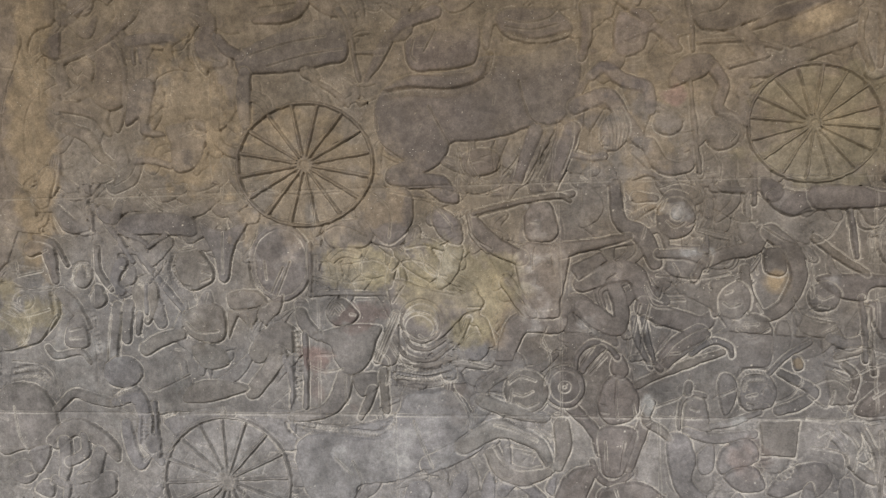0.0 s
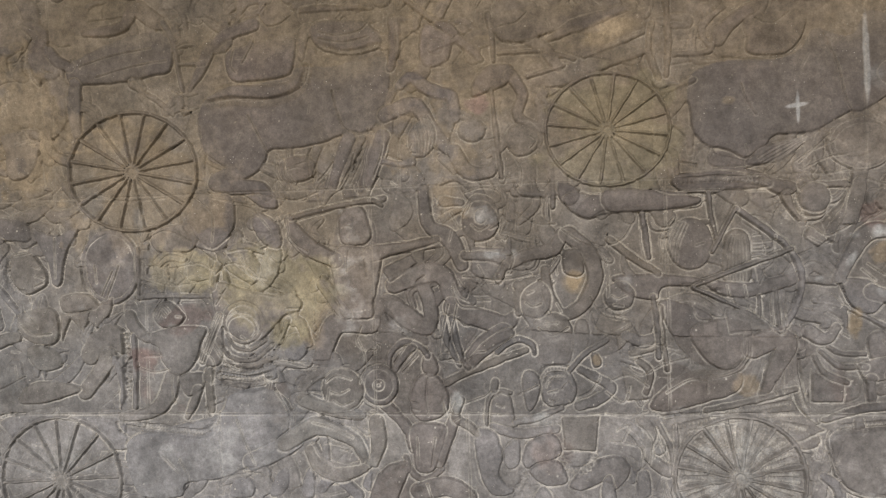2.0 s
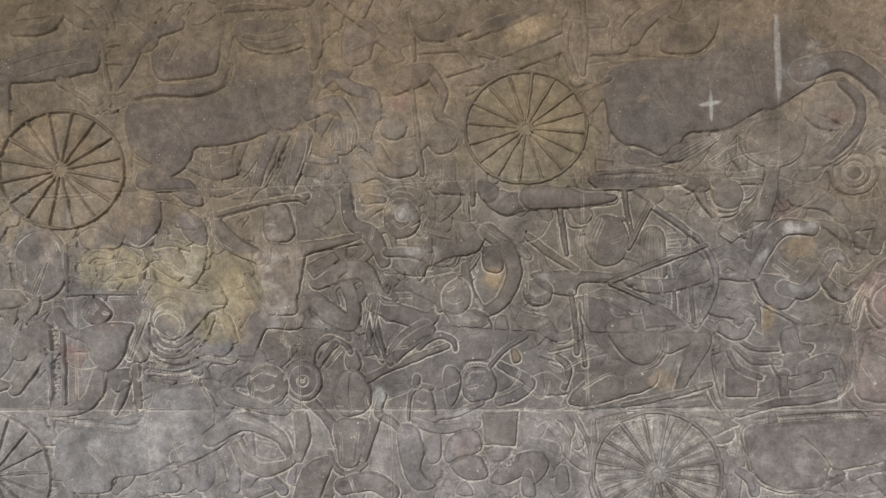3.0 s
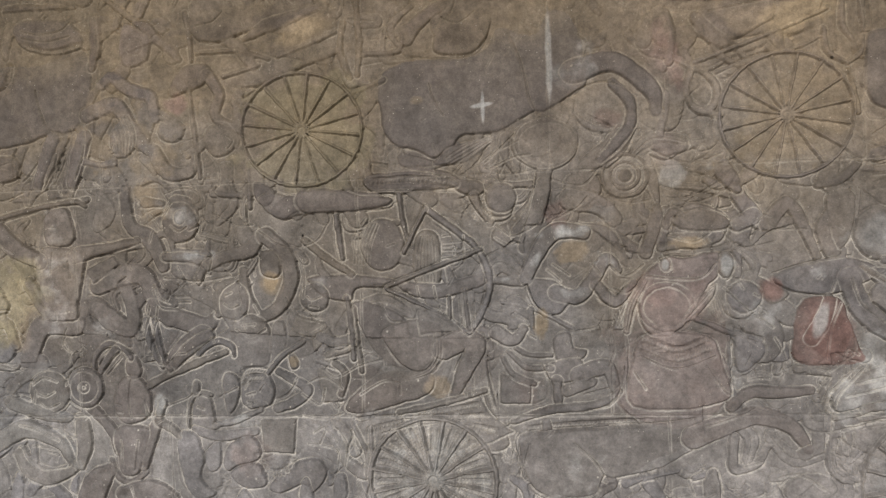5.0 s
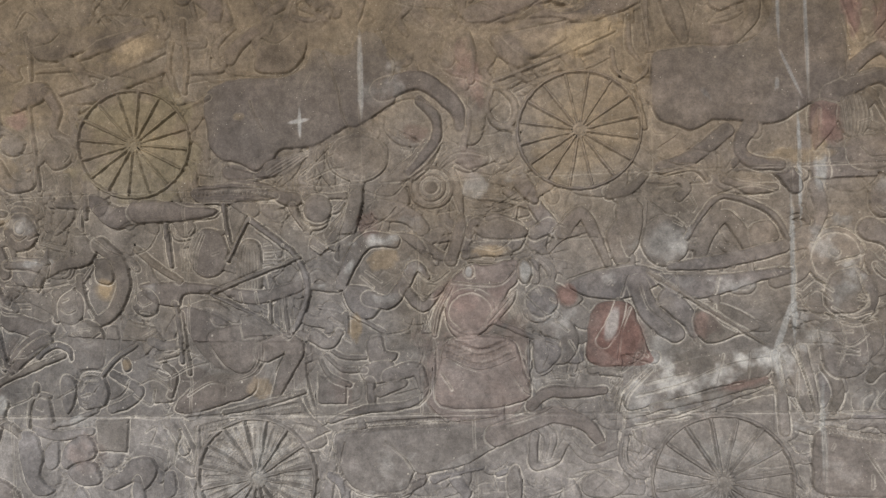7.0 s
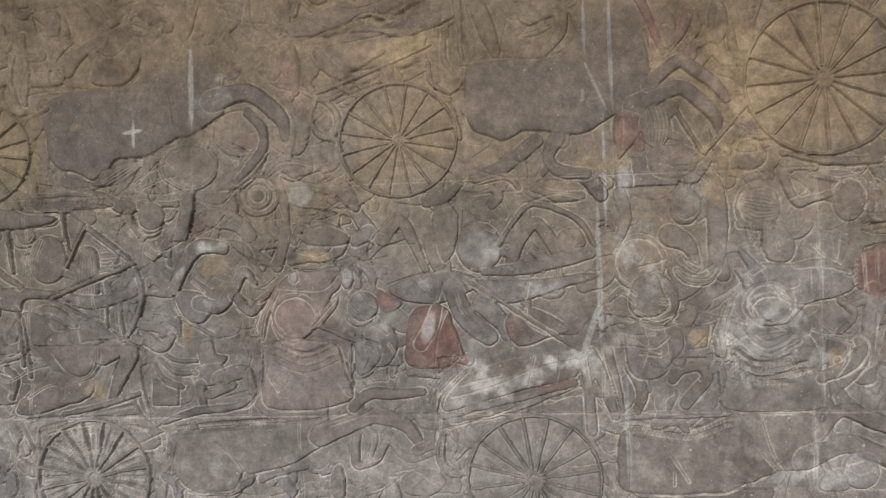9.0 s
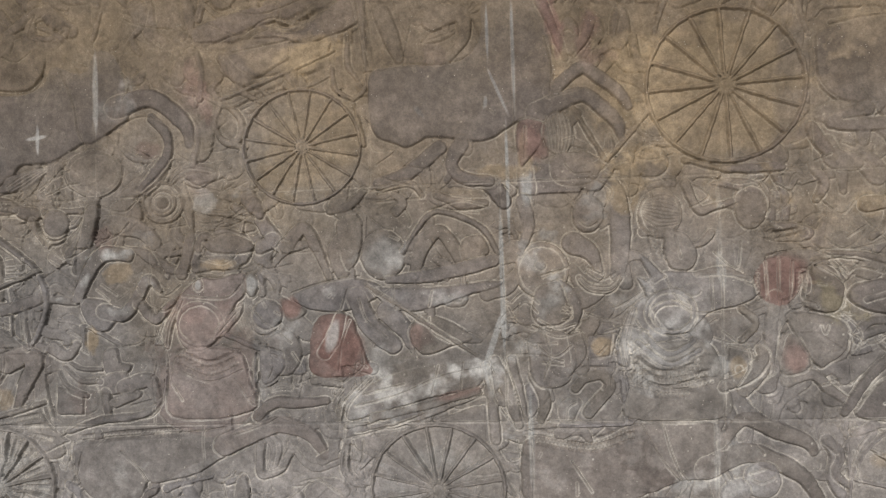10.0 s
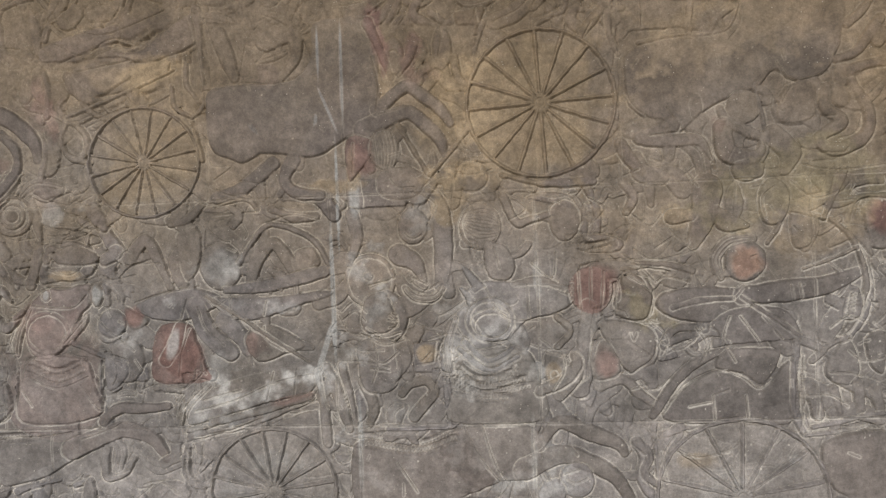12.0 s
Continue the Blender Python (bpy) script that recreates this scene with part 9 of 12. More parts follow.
c.ring(4, 0.842, 0.847, 0.056, 0.043, 0.012)
c.limb(10, (0.799, 0.840, 0.062), (0.763, 0.767, 0.069))
c.limb(10, (0.879, 0.810, 0.046), (0.940, 0.783, 0.040))
c.cut(3, 3, (0.819, 0.937), (0.825, 0.850))
c.cut(3, 3, (0.881, 0.953), (0.864, 0.851))
c.tone(DARK, 0.5, 0.5)
c = Carving("carved_cloth", "small lime-white wedge of carved cloth", "drapery carving")
c.slab(6, (0.917, 1.055), (0.942, 1.047), (0.950, 1.008), (0.916, 0.989))
stain(0.929, 1.024, 0.021, 0.034, LIME_AND_GLINT, 0.7, 0.00, ragged=0.3)
dress((0.974, 0.962), (1.419, 0.951), (1.416, 0.781), (0.970, 0.771))
c = Carving("crouching_beast", "rounded rose-grey carved rump over bent thighs", "animal carving")
c.slab(9, (0.976, 0.938), (1.034, 0.959), (1.106, 0.938), (1.113, 0.824), (1.065, 0.789), (0.989, 0.803))
c.slab(8, (1.109, 0.889), (1.142, 0.923), (1.208, 0.927), (1.216, 0.900), (1.171, 0.859), (1.114, 0.846))
c.limb(10, (1.116, 0.818, 0.051), (1.197, 0.832, 0.062), (1.241, 0.777, 0.044))
c.limb(10, (1.285, 0.778, 0.053), (1.345, 0.847, 0.058), (1.400, 0.820, 0.032))
c.beads(0.006, 0.013, (1.204, 0.869), (1.230, 0.829), (1.271, 0.824), (1.304, 0.867))
c.cut(3, 3, (1.213, 0.903), (1.205, 0.869))
c.cut(3, 3, (1.064, 0.932), (1.077, 0.808))
c.cut(3, 3, (1.324, 0.904), (1.389, 0.920))
stain(1.161, 0.890, 0.045, 0.036, ROSE, 0.5, 0.00, ragged=0.7)

# great archer of the middle course
dress((1.354, 1.464), (1.510, 1.519), (1.693, 1.580), (1.867, 1.449), (1.953, 1.389), (2.021, 1.503), (2.198, 1.426), (2.181, 1.340), (2.091, 1.168), (1.858, 1.142), (1.796, 1.053), (1.492, 0.988), (1.467, 1.146), (1.349, 1.329))
c = Carving("carved_quiver", "arched carved quiver with close upright grooves", "quiver carving")
c.slab(7, (1.649, 1.349), (1.652, 1.453), (1.675, 1.484), (1.705, 1.478), (1.719, 1.439), (1.716, 1.347))
c.hatch(2, 2, (1.682, 1.351, 0.051), (1.684, 1.425, 0.051), (1.685, 1.469, 0.030), rows=6)
c.cut(3, 3, (1.779, 1.467), (1.779, 1.375))
c.cut(3, 3, (1.757, 1.453), (1.756, 1.391))
c.cut(3, 3, (1.726, 1.439), (1.764, 1.444))
c.cut(3, 3, (1.727, 1.468), (1.772, 1.474))
c.cut(3, 3, (1.727, 1.409), (1.760, 1.411))
c = Carving("carved_archer", "large carved archer drawing a long bow", "figure carving", "carved warriors")
c.oval(9, 1.566, 1.449, 0.058, 0.070, 0.00)
c.hatch(2, 2, (1.509, 1.400, 0.046), (1.517, 1.459, 0.052), (1.540, 1.509, 0.046), rows=6)
c.slab(9, (1.363, 1.366), (1.444, 1.372), (1.539, 1.366), (1.599, 1.353), (1.565, 1.337), (1.492, 1.335), (1.475, 1.302), (1.411, 1.312), (1.373, 1.342))
c.slab(9, (1.599, 1.353), (1.716, 1.342), (1.806, 1.363), (1.844, 1.371), (1.849, 1.347), (1.775, 1.317), (1.700, 1.303), (1.643, 1.313))
c.slab(10, (1.481, 1.296), (1.563, 1.287), (1.623, 1.248), (1.639, 1.204), (1.714, 1.194), (1.698, 1.143), (1.619, 1.120), (1.559, 1.145), (1.515, 1.205))
c.limb(10, (1.710, 1.170, 0.054), (1.808, 1.198, 0.065), (1.853, 1.168, 0.053), (1.813, 1.107, 0.041), (1.759, 1.060, 0.030))
c.slab(9, (1.480, 0.992), (1.518, 1.055), (1.618, 1.108), (1.717, 1.128), (1.692, 1.069), (1.615, 1.022), (1.539, 1.001), melt=True)
c.beads(0.004, 0.009, (1.550, 1.332), (1.594, 1.301), (1.640, 1.322))
c.beads(0.004, 0.01, (1.603, 1.092), (1.663, 1.096), (1.709, 1.128))
c.cut(3, 3, (1.563, 1.287), (1.585, 1.249), (1.638, 1.245))
c.cut(3, 3, (1.366, 1.343), (1.411, 1.312))
c.cut(3, 3, (1.500, 1.206), (1.559, 1.145))
c.cut(3, 3, (1.656, 1.337), (1.661, 1.310))
c.cut(3, 3, (1.701, 1.336), (1.706, 1.306))
c.tone(DARK, 0.45, 0.3)
stain(1.412, 1.345, 0.040, 0.019, LIME_AND_GLINT, 0.4, 0.00, ragged=0.7)
stain(1.730, 1.328, 0.060, 0.012, LIME_AND_GLINT, 0.3, 0.00, ragged=0.7)
c = Carving("carved_bow", "large carved bow with a drawn string", "weapon carving")
c.limb(7, (1.686, 1.540, 0.013), (1.750, 1.491, 0.013), (1.808, 1.442, 0.015), (1.844, 1.377, 0.019), (1.843, 1.315, 0.018), (1.817, 1.251, 0.015), (1.789, 1.213, 0.012))
c.limb(5, (1.683, 1.540, 0.009), (1.655, 1.488, 0.009), (1.623, 1.427, 0.009))
c = Carving("carved_arrow", "long carved arrow laid on the bow", "weapon carving")
c.limb(6, (1.571, 1.336, 0.009), (1.626, 1.358, 0.012), (1.717, 1.392, 0.012), (1.825, 1.430, 0.012))
c = Carving("carved_rein", "thin carved cord from the hand to the bow's tip", "weapon carving")
c.limb(5, (1.571, 1.333, 0.009), (1.684, 1.279, 0.009), (1.789, 1.213, 0.009))
c = Carving("carved_lance", "short upright carved lance shaft", "weapon carving")
c.limb(6, (1.615, 1.581, 0.012), (1.622, 1.516, 0.012), (1.633, 1.465, 0.012))
c = Carving("carved_lance", "short upright carved lance shaft", "weapon carving")
c.limb(6, (1.443, 1.536, 0.014), (1.451, 1.476, 0.014), (1.458, 1.416, 0.012))
c = Carving("carved_lance", "short leaning carved lance shaft", "weapon carving")
c.limb(6, (1.354, 1.467, 0.019), (1.415, 1.417, 0.019), (1.481, 1.374, 0.014))
c = Carving("carved_beam", "long plain dark carved beam under the wheel", "ornament carving")
c.slab(9, (1.344, 1.600), (1.452, 1.599), (1.512, 1.579), (1.591, 1.573), (1.581, 1.553), (1.511, 1.543), (1.419, 1.540), (1.349, 1.545))
c.tone(DARK, 0.5, 0.3)
c = Carving("carved_warrior", "carved dancing figure with lime-white bent legs", "figure carving", "carved warriors")
c.limb(9, (1.940, 1.351, 0.032), (1.980, 1.426, 0.038), (2.022, 1.471, 0.043), (2.085, 1.466, 0.037))
c.limb(9, (2.018, 1.314, 0.037), (2.075, 1.302, 0.037), (2.119, 1.356, 0.034), (2.149, 1.398, 0.028), (2.179, 1.366, 0.017))
c.limb(8, (2.118, 1.324, 0.029), (2.166, 1.288, 0.031), (2.209, 1.332, 0.020))
c.limb(8, (1.850, 1.350, 0.021), (1.931, 1.343, 0.026))
c.slab(7, (1.946, 1.345), (2.010, 1.344), (2.052, 1.299), (2.015, 1.256), (1.964, 1.279))
c.hatch(2, 2, (1.966, 1.330, 0.035), (2.009, 1.300, 0.043), rows=5)
c.cut(3, 3, (2.011, 1.387), (2.053, 1.357))
c.cut(3, 3, (1.996, 1.373), (2.031, 1.343))
c.cut(3, 3, (2.053, 1.343), (2.097, 1.371))
stain(2.042, 1.470, 0.049, 0.014, LIME_AND_GLINT, 0.55, 0.00, ragged=0.7)
stain(1.876, 1.354, 0.029, 0.010, LIME_AND_GLINT, 0.7, 0.00, ragged=0.4)
stain(2.133, 1.377, 0.031, 0.026, LIME_AND_GLINT, 0.4, 0.00, ragged=0.7)
c = Carving("carved_sword", "slender carved dart across the dancers", "weapon carving")
c.limb(5, (1.877, 1.291, 0.010), (1.979, 1.263, 0.010), (2.095, 1.194, 0.010))
c.limb(5, (1.953, 1.269, 0.017), (1.956, 1.193, 0.009))
c = Carving("carved_warrior", "carved fighter with a braided arm behind the bow", "figure carving", "carved warriors")
c.limb(8, (1.797, 1.282, 0.030), (1.847, 1.259, 0.032), (1.905, 1.236, 0.026), (1.877, 1.182, 0.026), (1.852, 1.147, 0.021))
c.slab(7, (1.903, 1.170), (1.976, 1.190), (2.019, 1.140), (1.960, 1.111), (1.911, 1.126))
c.cut(3, 3, (1.817, 1.260), (1.860, 1.215))
c.oval(8, 1.882, 1.563, 0.041, 0.038, 0.00)
c.limb(8, (1.995, 1.591, 0.037), (1.971, 1.505, 0.038), (1.940, 1.433, 0.029))
c.limb(8, (2.059, 1.552, 0.057), (2.130, 1.535, 0.051), (2.171, 1.498, 0.042))
c.limb(8, (2.071, 1.472, 0.043), (2.142, 1.456, 0.048), (2.176, 1.419, 0.028))
stain(2.157, 1.513, 0.042, 0.020, LIME_AND_GLINT, 0.3, 0.00, ragged=0.7)

# rose horse and driver
dress((2.211, 1.411), (2.455, 1.411), (2.514, 1.304), (2.497, 1.177), (2.448, 1.135), (2.446, 1.021), (2.285, 0.964), (2.159, 1.022), (2.162, 1.138), (2.223, 1.310))
c = Carving("carved_horse", "dark reddish carved horse with a beaded collar, rearing", "horse carving", "carved horses")
c.slab(9, (2.191, 1.167), (2.234, 1.195), (2.360, 1.210), (2.436, 1.135), (2.445, 1.050), (2.369, 0.970), (2.257, 0.970), (2.167, 1.022), (2.164, 1.109))
c.slab(10, (2.235, 1.333), (2.295, 1.397), (2.337, 1.390), (2.423, 1.402), (2.427, 1.348), (2.404, 1.318), (2.376, 1.273), (2.344, 1.216), (2.290, 1.191), (2.243, 1.209), (2.228, 1.274))
c.cut(3, 3, (2.238, 1.224), (2.285, 1.188), (2.349, 1.216))
c.cut(3, 3, (2.223, 1.324), (2.194, 1.282), (2.171, 1.225))
c.cut(3, 3, (2.237, 1.310), (2.207, 1.253))
c.cut(3, 3, (2.321, 1.308), (2.355, 1.272), (2.383, 1.292))
c.cut(3, 3, (2.292, 1.251), (2.333, 1.244))
c.beads(0.004, 0.009, (2.197, 1.164), (2.275, 1.137), (2.359, 1.162))
c.beads(0.004, 0.009, (2.190, 1.144), (2.274, 1.117), (2.373, 1.144))
c.hatch(2, 2, (2.375, 1.250, 0.011), (2.398, 1.292, 0.019), (2.418, 1.323, 0.014), rows=3)
c.tone(ROSE, 0.5, 0.3)
stain(2.286, 1.302, 0.045, 0.042, RED, 0.35, 0.00, ragged=0.7)
stain(2.391, 1.328, 0.036, 0.030, RED, 0.35, 0.00, ragged=0.7)
c = Carving("carved_ornament", "pale carved knob on a horse's brow", "ornament carving")
c.oval(7, 2.441, 1.368, 0.019, 0.030, 0.00)
c.oval(6, 2.292, 1.374, 0.013, 0.017, 0.00)
stain(2.441, 1.371, 0.019, 0.033, LIME_AND_GLINT, 0.7, 0.00, ragged=0.3)
stain(2.292, 1.374, 0.011, 0.017, LIME_AND_GLINT, 0.6, 0.00, ragged=0.3)
stain(2.330, 1.379, 0.022, 0.014, LIME_AND_GLINT, 0.5, 0.00, ragged=0.7)
c = Carving("carved_warrior", "carved profile of a warrior with combed hair", "figure carving", "carved warriors")
c.oval(9, 2.475, 1.276, 0.044, 0.038, 0.00)
c.hatch(2, 2, (2.421, 1.306, 0.033), (2.425, 1.270, 0.041), (2.438, 1.242, 0.030), rows=6)
c.cut(3, 3, (2.500, 1.283), (2.516, 1.276))
c.cut(3, 3, (2.492, 1.259), (2.510, 1.262))
c.slab(8, (2.485, 1.227), (2.553, 1.247), (2.579, 1.190), (2.551, 1.134), (2.496, 1.134))
stain(2.532, 1.205, 0.041, 0.054, LIME_AND_GLINT, 0.45, 0.00, ragged=0.7)
c = Carving("carved_sword", "slanting carved sword blade", "weapon carving")
c.limb(6, (2.375, 1.247, 0.012), (2.443, 1.212, 0.014), (2.514, 1.185, 0.012))
c.limb(5, (2.446, 1.192, 0.008), (2.443, 1.078, 0.008))
c = Carving("carved_ledge", "thin carved ledge above the horse's brow", "ornament carving")
c.limb(5, (2.293, 1.406, 0.008), (2.365, 1.402, 0.008), (2.456, 1.410, 0.008))
c.slab(5, (2.299, 1.454), (2.380, 1.457), (2.420, 1.419), (2.298, 1.414), sharp=True)
stain(2.359, 1.435, 0.055, 0.019, OCHRE, 0.5, 0.00, ragged=0.4)
c.limb(8, (2.245, 1.410, 0.034), (2.269, 1.481, 0.036), (2.277, 1.523, 0.025))
c.limb(7, (2.297, 1.480, 0.025), (2.315, 1.511, 0.025), (2.345, 1.498, 0.017))
c.slab(7, (2.311, 1.494), (2.381, 1.517), (2.450, 1.489), (2.435, 1.464), (2.339, 1.467))
dress((1.526, 1.070), (1.845, 1.201), (2.163, 1.196), (2.173, 1.022), (2.228, 0.964), (1.911, 0.950), (1.823, 0.965))
c = Carving("carved_chariot", "carved chariot body with dotted panel and curling rail", "chariot carving")
c.part("rail")
c.limb(8, (1.539, 1.001, 0.014), (1.691, 1.030, 0.020), (1.820, 1.062, 0.018))
c.part("pole")
c.limb(8, (1.819, 1.201, 0.021), (1.830, 1.083, 0.025), (1.846, 1.018, 0.025), (1.880, 0.976, 0.021))
c.beads(0.003, 0.008, (1.824, 1.171), (1.835, 1.068), (1.854, 1.001))
c.part("panel")
c.slab(4, (1.614, 0.987), (1.811, 1.046), (1.839, 0.994), (1.897, 0.950), (1.822, 0.920), (1.734, 0.980), sharp=True)
c.beads(0.003, 0.009, (1.645, 0.998), (1.735, 1.006), (1.810, 1.021))
c.beads(0.003, 0.009, (1.705, 0.983), (1.824, 0.991))
c.beads(0.003, 0.009, (1.794, 0.965), (1.852, 0.950))
c = Carving("carved_ledge", "dark heavy carved ground line above the horse's back", "ornament carving")
c.limb(8, (1.892, 0.979, 0.015), (1.971, 1.008, 0.022), (2.073, 1.020, 0.023), (2.142, 1.028, 0.019), (2.174, 1.057, 0.014))
c = Carving("carved_driver", "carved chariot driver crouching with a whip", "figure carving", "carved warriors")
c.limb(8, (1.868, 1.177, 0.021), (1.896, 1.118, 0.023), (1.953, 1.091, 0.017))
c.limb(9, (1.994, 1.198, 0.038), (2.011, 1.140, 0.035), (2.019, 1.052, 0.020))
c.limb(9, (2.047, 1.110, 0.049), (2.122, 1.124, 0.040), (2.154, 1.048, 0.020))
c.limb(8, (2.045, 1.067, 0.035), (2.103, 1.066, 0.029))
c.slab(8, (1.865, 1.068), (1.930, 1.097), (1.988, 1.082), (1.972, 1.030), (1.869, 1.024))
c.cut(3, 3, (1.961, 1.140), (1.953, 1.082))
c.cut(3, 3, (1.888, 1.163), (1.916, 1.126))
c.cut(3, 3, (2.002, 1.067), (2.089, 1.066))
c.limb(6, (2.149, 1.196, 0.011), (2.179, 1.138, 0.011), (2.171, 1.066, 0.011))
dress((1.919, 0.957), (2.285, 0.978), (2.494, 1.007), (2.506, 0.935), (2.282, 0.849), (2.139, 0.819), (2.081, 0.786), (1.936, 0.785), (1.910, 0.906))
c = Carving("carved_horse", "smooth-bodied carved horse striding beneath a beaded collar", "horse carving", "carved horses")
c.slab(10, (1.913, 0.906), (1.929, 0.947), (2.071, 0.961), (2.285, 0.976), (2.425, 0.995), (2.496, 0.975), (2.423, 0.935), (2.339, 0.898), (2.271, 0.860), (2.157, 0.833), (2.128, 0.839), (2.110, 0.801), (2.067, 0.783), (1.980, 0.785), (1.931, 0.832))
c.cut(4, 5, (2.053, 0.923), (2.104, 0.877), (2.128, 0.839))
c.cut(3, 3, (1.940, 0.920), (1.923, 0.861))
c.beads(0.004, 0.011, (1.941, 0.956), (2.072, 0.967), (2.257, 0.976))
c.tone(LIME_AND_GLINT, 0.12, 0.3)

# lower course, streaked horse with striding forelegs
dress((3.192, 0.976), (3.442, 0.981), (3.692, 1.160), (3.749, 1.083), (3.894, 0.975), (3.917, 0.790), (3.185, 0.794))
c = Carving("carved_horse", "dark lime-streaked carved horse with a beaded collar", "horse carving", "carved horses")
c.slab(10, (3.159, 0.844), (3.165, 0.922), (3.207, 0.953), (3.347, 0.936), (3.460, 0.981), (3.595, 0.991), (3.670, 0.978), (3.680, 0.917), (3.650, 0.847), (3.571, 0.835), (3.481, 0.802), (3.403, 0.781), (3.185, 0.782))
c.limb(10, (3.636, 0.868, 0.061), (3.728, 0.907, 0.051), (3.802, 0.888, 0.048), (3.875, 0.845, 0.041), (3.911, 0.787, 0.032))
c.limb(10, (3.675, 0.932, 0.027), (3.731, 0.995, 0.039), (3.805, 0.967, 0.045), (3.878, 0.939, 0.038), (3.901, 0.908, 0.024))
c.beads(0.005, 0.011, (3.207, 0.959), (3.347, 0.939), (3.444, 0.972))
c.beads(0.004, 0.01, (3.207, 0.944), (3.347, 0.923), (3.450, 0.956))
c.cut(3, 3, (3.473, 0.987), (3.516, 0.903), (3.568, 0.835))
c.cut(3, 3, (3.526, 0.986), (3.549, 0.903), (3.574, 0.841))
c.cut(3, 3, (3.291, 0.890), (3.342, 0.809))
c.cut(3, 3, (3.759, 0.931), (3.776, 0.906))
c.cut(3, 3, (3.542, 0.792), (3.574, 0.829))
c.cut(3, 3, (3.595, 0.792), (3.604, 0.832))
c.cut(3, 3, (3.648, 0.789), (3.635, 0.832))
c.tone(DARK, 0.4, 0.3)
stain(3.516, 0.918, 0.107, 0.076, LIME_AND_GLINT, 0.22, 0.00, ragged=0.7)
stain(3.282, 0.874, 0.078, 0.062, LIME_AND_GLINT, 0.22, 0.00, ragged=0.7)
c = Carving("carved_horse", "blue-grey carved horse chest with beaded collars", "horse carving", "carved horses")
dress((3.448, 1.165), (3.692, 1.160), (3.686, 0.993), (3.442, 0.996))
c.slab(9, (3.445, 1.073), (3.458, 1.165), (3.526, 1.194), (3.648, 1.191), (3.687, 1.099), (3.689, 0.999), (3.445, 0.999))
c.beads(0.004, 0.009, (3.466, 1.150), (3.523, 1.115), (3.615, 1.131))
c.beads(0.004, 0.01, (3.462, 1.128), (3.530, 1.090), (3.645, 1.112))
c.beads(0.004, 0.01, (3.465, 1.107), (3.537, 1.072), (3.656, 1.094))
c.cut(3, 3, (3.479, 1.165), (3.539, 1.133), (3.609, 1.162))
c.cut(3, 3, (3.446, 1.089), (3.521, 1.066))
c.tone(LIME_AND_GLINT, 0.14, 0.3)
stain(3.507, 1.087, 0.061, 0.031, LIME_AND_GLINT, 0.4, 0.00, ragged=0.7)
c = Carving("carved_warrior", "carved fallen head beneath the forelegs", "figure carving", "carved warriors")
c.oval(9, 3.773, 0.837, 0.045, 0.048, 0.00)
c.cut(3, 3, (3.748, 0.840), (3.770, 0.831), (3.800, 0.843))
c.cut(3, 3, (3.741, 0.855), (3.779, 0.867))
c.slab(7, (3.680, 0.825), (3.726, 0.840), (3.739, 0.788), (3.671, 0.789))
c = Carving("carved_warrior", "carved hand holding a small cup", "figure carving", "carved warriors")
c.slab(6, (3.701, 1.181), (3.758, 1.168), (3.765, 1.098), (3.707, 1.084))
c.limb(8, (3.734, 1.068, 0.036), (3.780, 1.122, 0.036), (3.776, 1.176, 0.024))
c.oval(4, 3.723, 1.123, 0.007, 0.009, 0.00)
stain(3.721, 1.129, 0.021, 0.033, OCHRE, 0.45, 0.00, ragged=0.4)
c.cut(3, 3, (3.700, 1.184), (3.759, 1.168))
c.cut(3, 3, (3.686, 1.221), (3.730, 1.186))

# lower course, right end
dress((3.828, 1.217), (3.917, 1.215), (4.003, 1.153), (4.178, 1.194), (4.350, 1.205), (4.356, 0.939), (3.968, 0.989), (3.824, 1.082))
c = Carving("carved_skirt", "brown-red carved skirt of the mace bearer", "drapery carving")
c.slab(7, (3.831, 1.208), (3.881, 1.204), (3.905, 1.125), (3.830, 1.106))
stain(3.862, 1.156, 0.033, 0.044, RED, 0.45, 0.00, ragged=0.4)
c = Carving("carved_warrior", "carved mace bearer's outstretched leg", "figure carving", "carved warriors")
c.limb(8, (3.842, 1.096, 0.039), (3.904, 1.107, 0.027), (3.947, 1.064, 0.026), (3.996, 1.030, 0.018))
c.limb(7, (3.914, 1.140, 0.021), (3.974, 1.154, 0.021), (3.989, 1.183, 0.018))
c.cut(3, 3, (3.928, 1.117), (3.986, 1.079), (4.031, 1.108))
c.cut(3, 3, (3.927, 1.080), (3.972, 1.094))
c = Carving("carved_rider", "carved seated archer's robe in broad folds", "drapery carving")
c.slab(9, (4.007, 1.000), (4.065, 1.083), (4.150, 1.126), (4.219, 1.107), (4.261, 1.079), (4.340, 1.146), (4.340, 0.992), (4.186, 0.983))
c.limb(8, (3.978, 1.010, 0.021), (4.048, 1.107, 0.026), (4.123, 1.162, 0.023), (4.181, 1.179, 0.014))
c.cut(3, 3, (4.001, 1.012), (4.062, 1.086), (4.150, 1.126), (4.210, 1.107), (4.255, 1.077), (4.299, 1.129), (4.324, 1.199))
c.cut(3, 3, (4.134, 1.061), (4.136, 0.994))
c.cut(3, 3, (4.134, 1.061), (4.175, 1.075))
c.cut(3, 3, (4.217, 1.059), (4.222, 0.992))
c.cut(3, 3, (4.072, 1.032), (4.130, 1.043))
c.slab(8, (4.145, 1.135), (4.178, 1.179), (4.292, 1.176), (4.305, 1.147), (4.261, 1.088), (4.213, 1.116))
c.tone(DARK, 0.3, 0.3)
c = Carving("carved_post", "tall grooved carved chariot back post", "chariot carving")
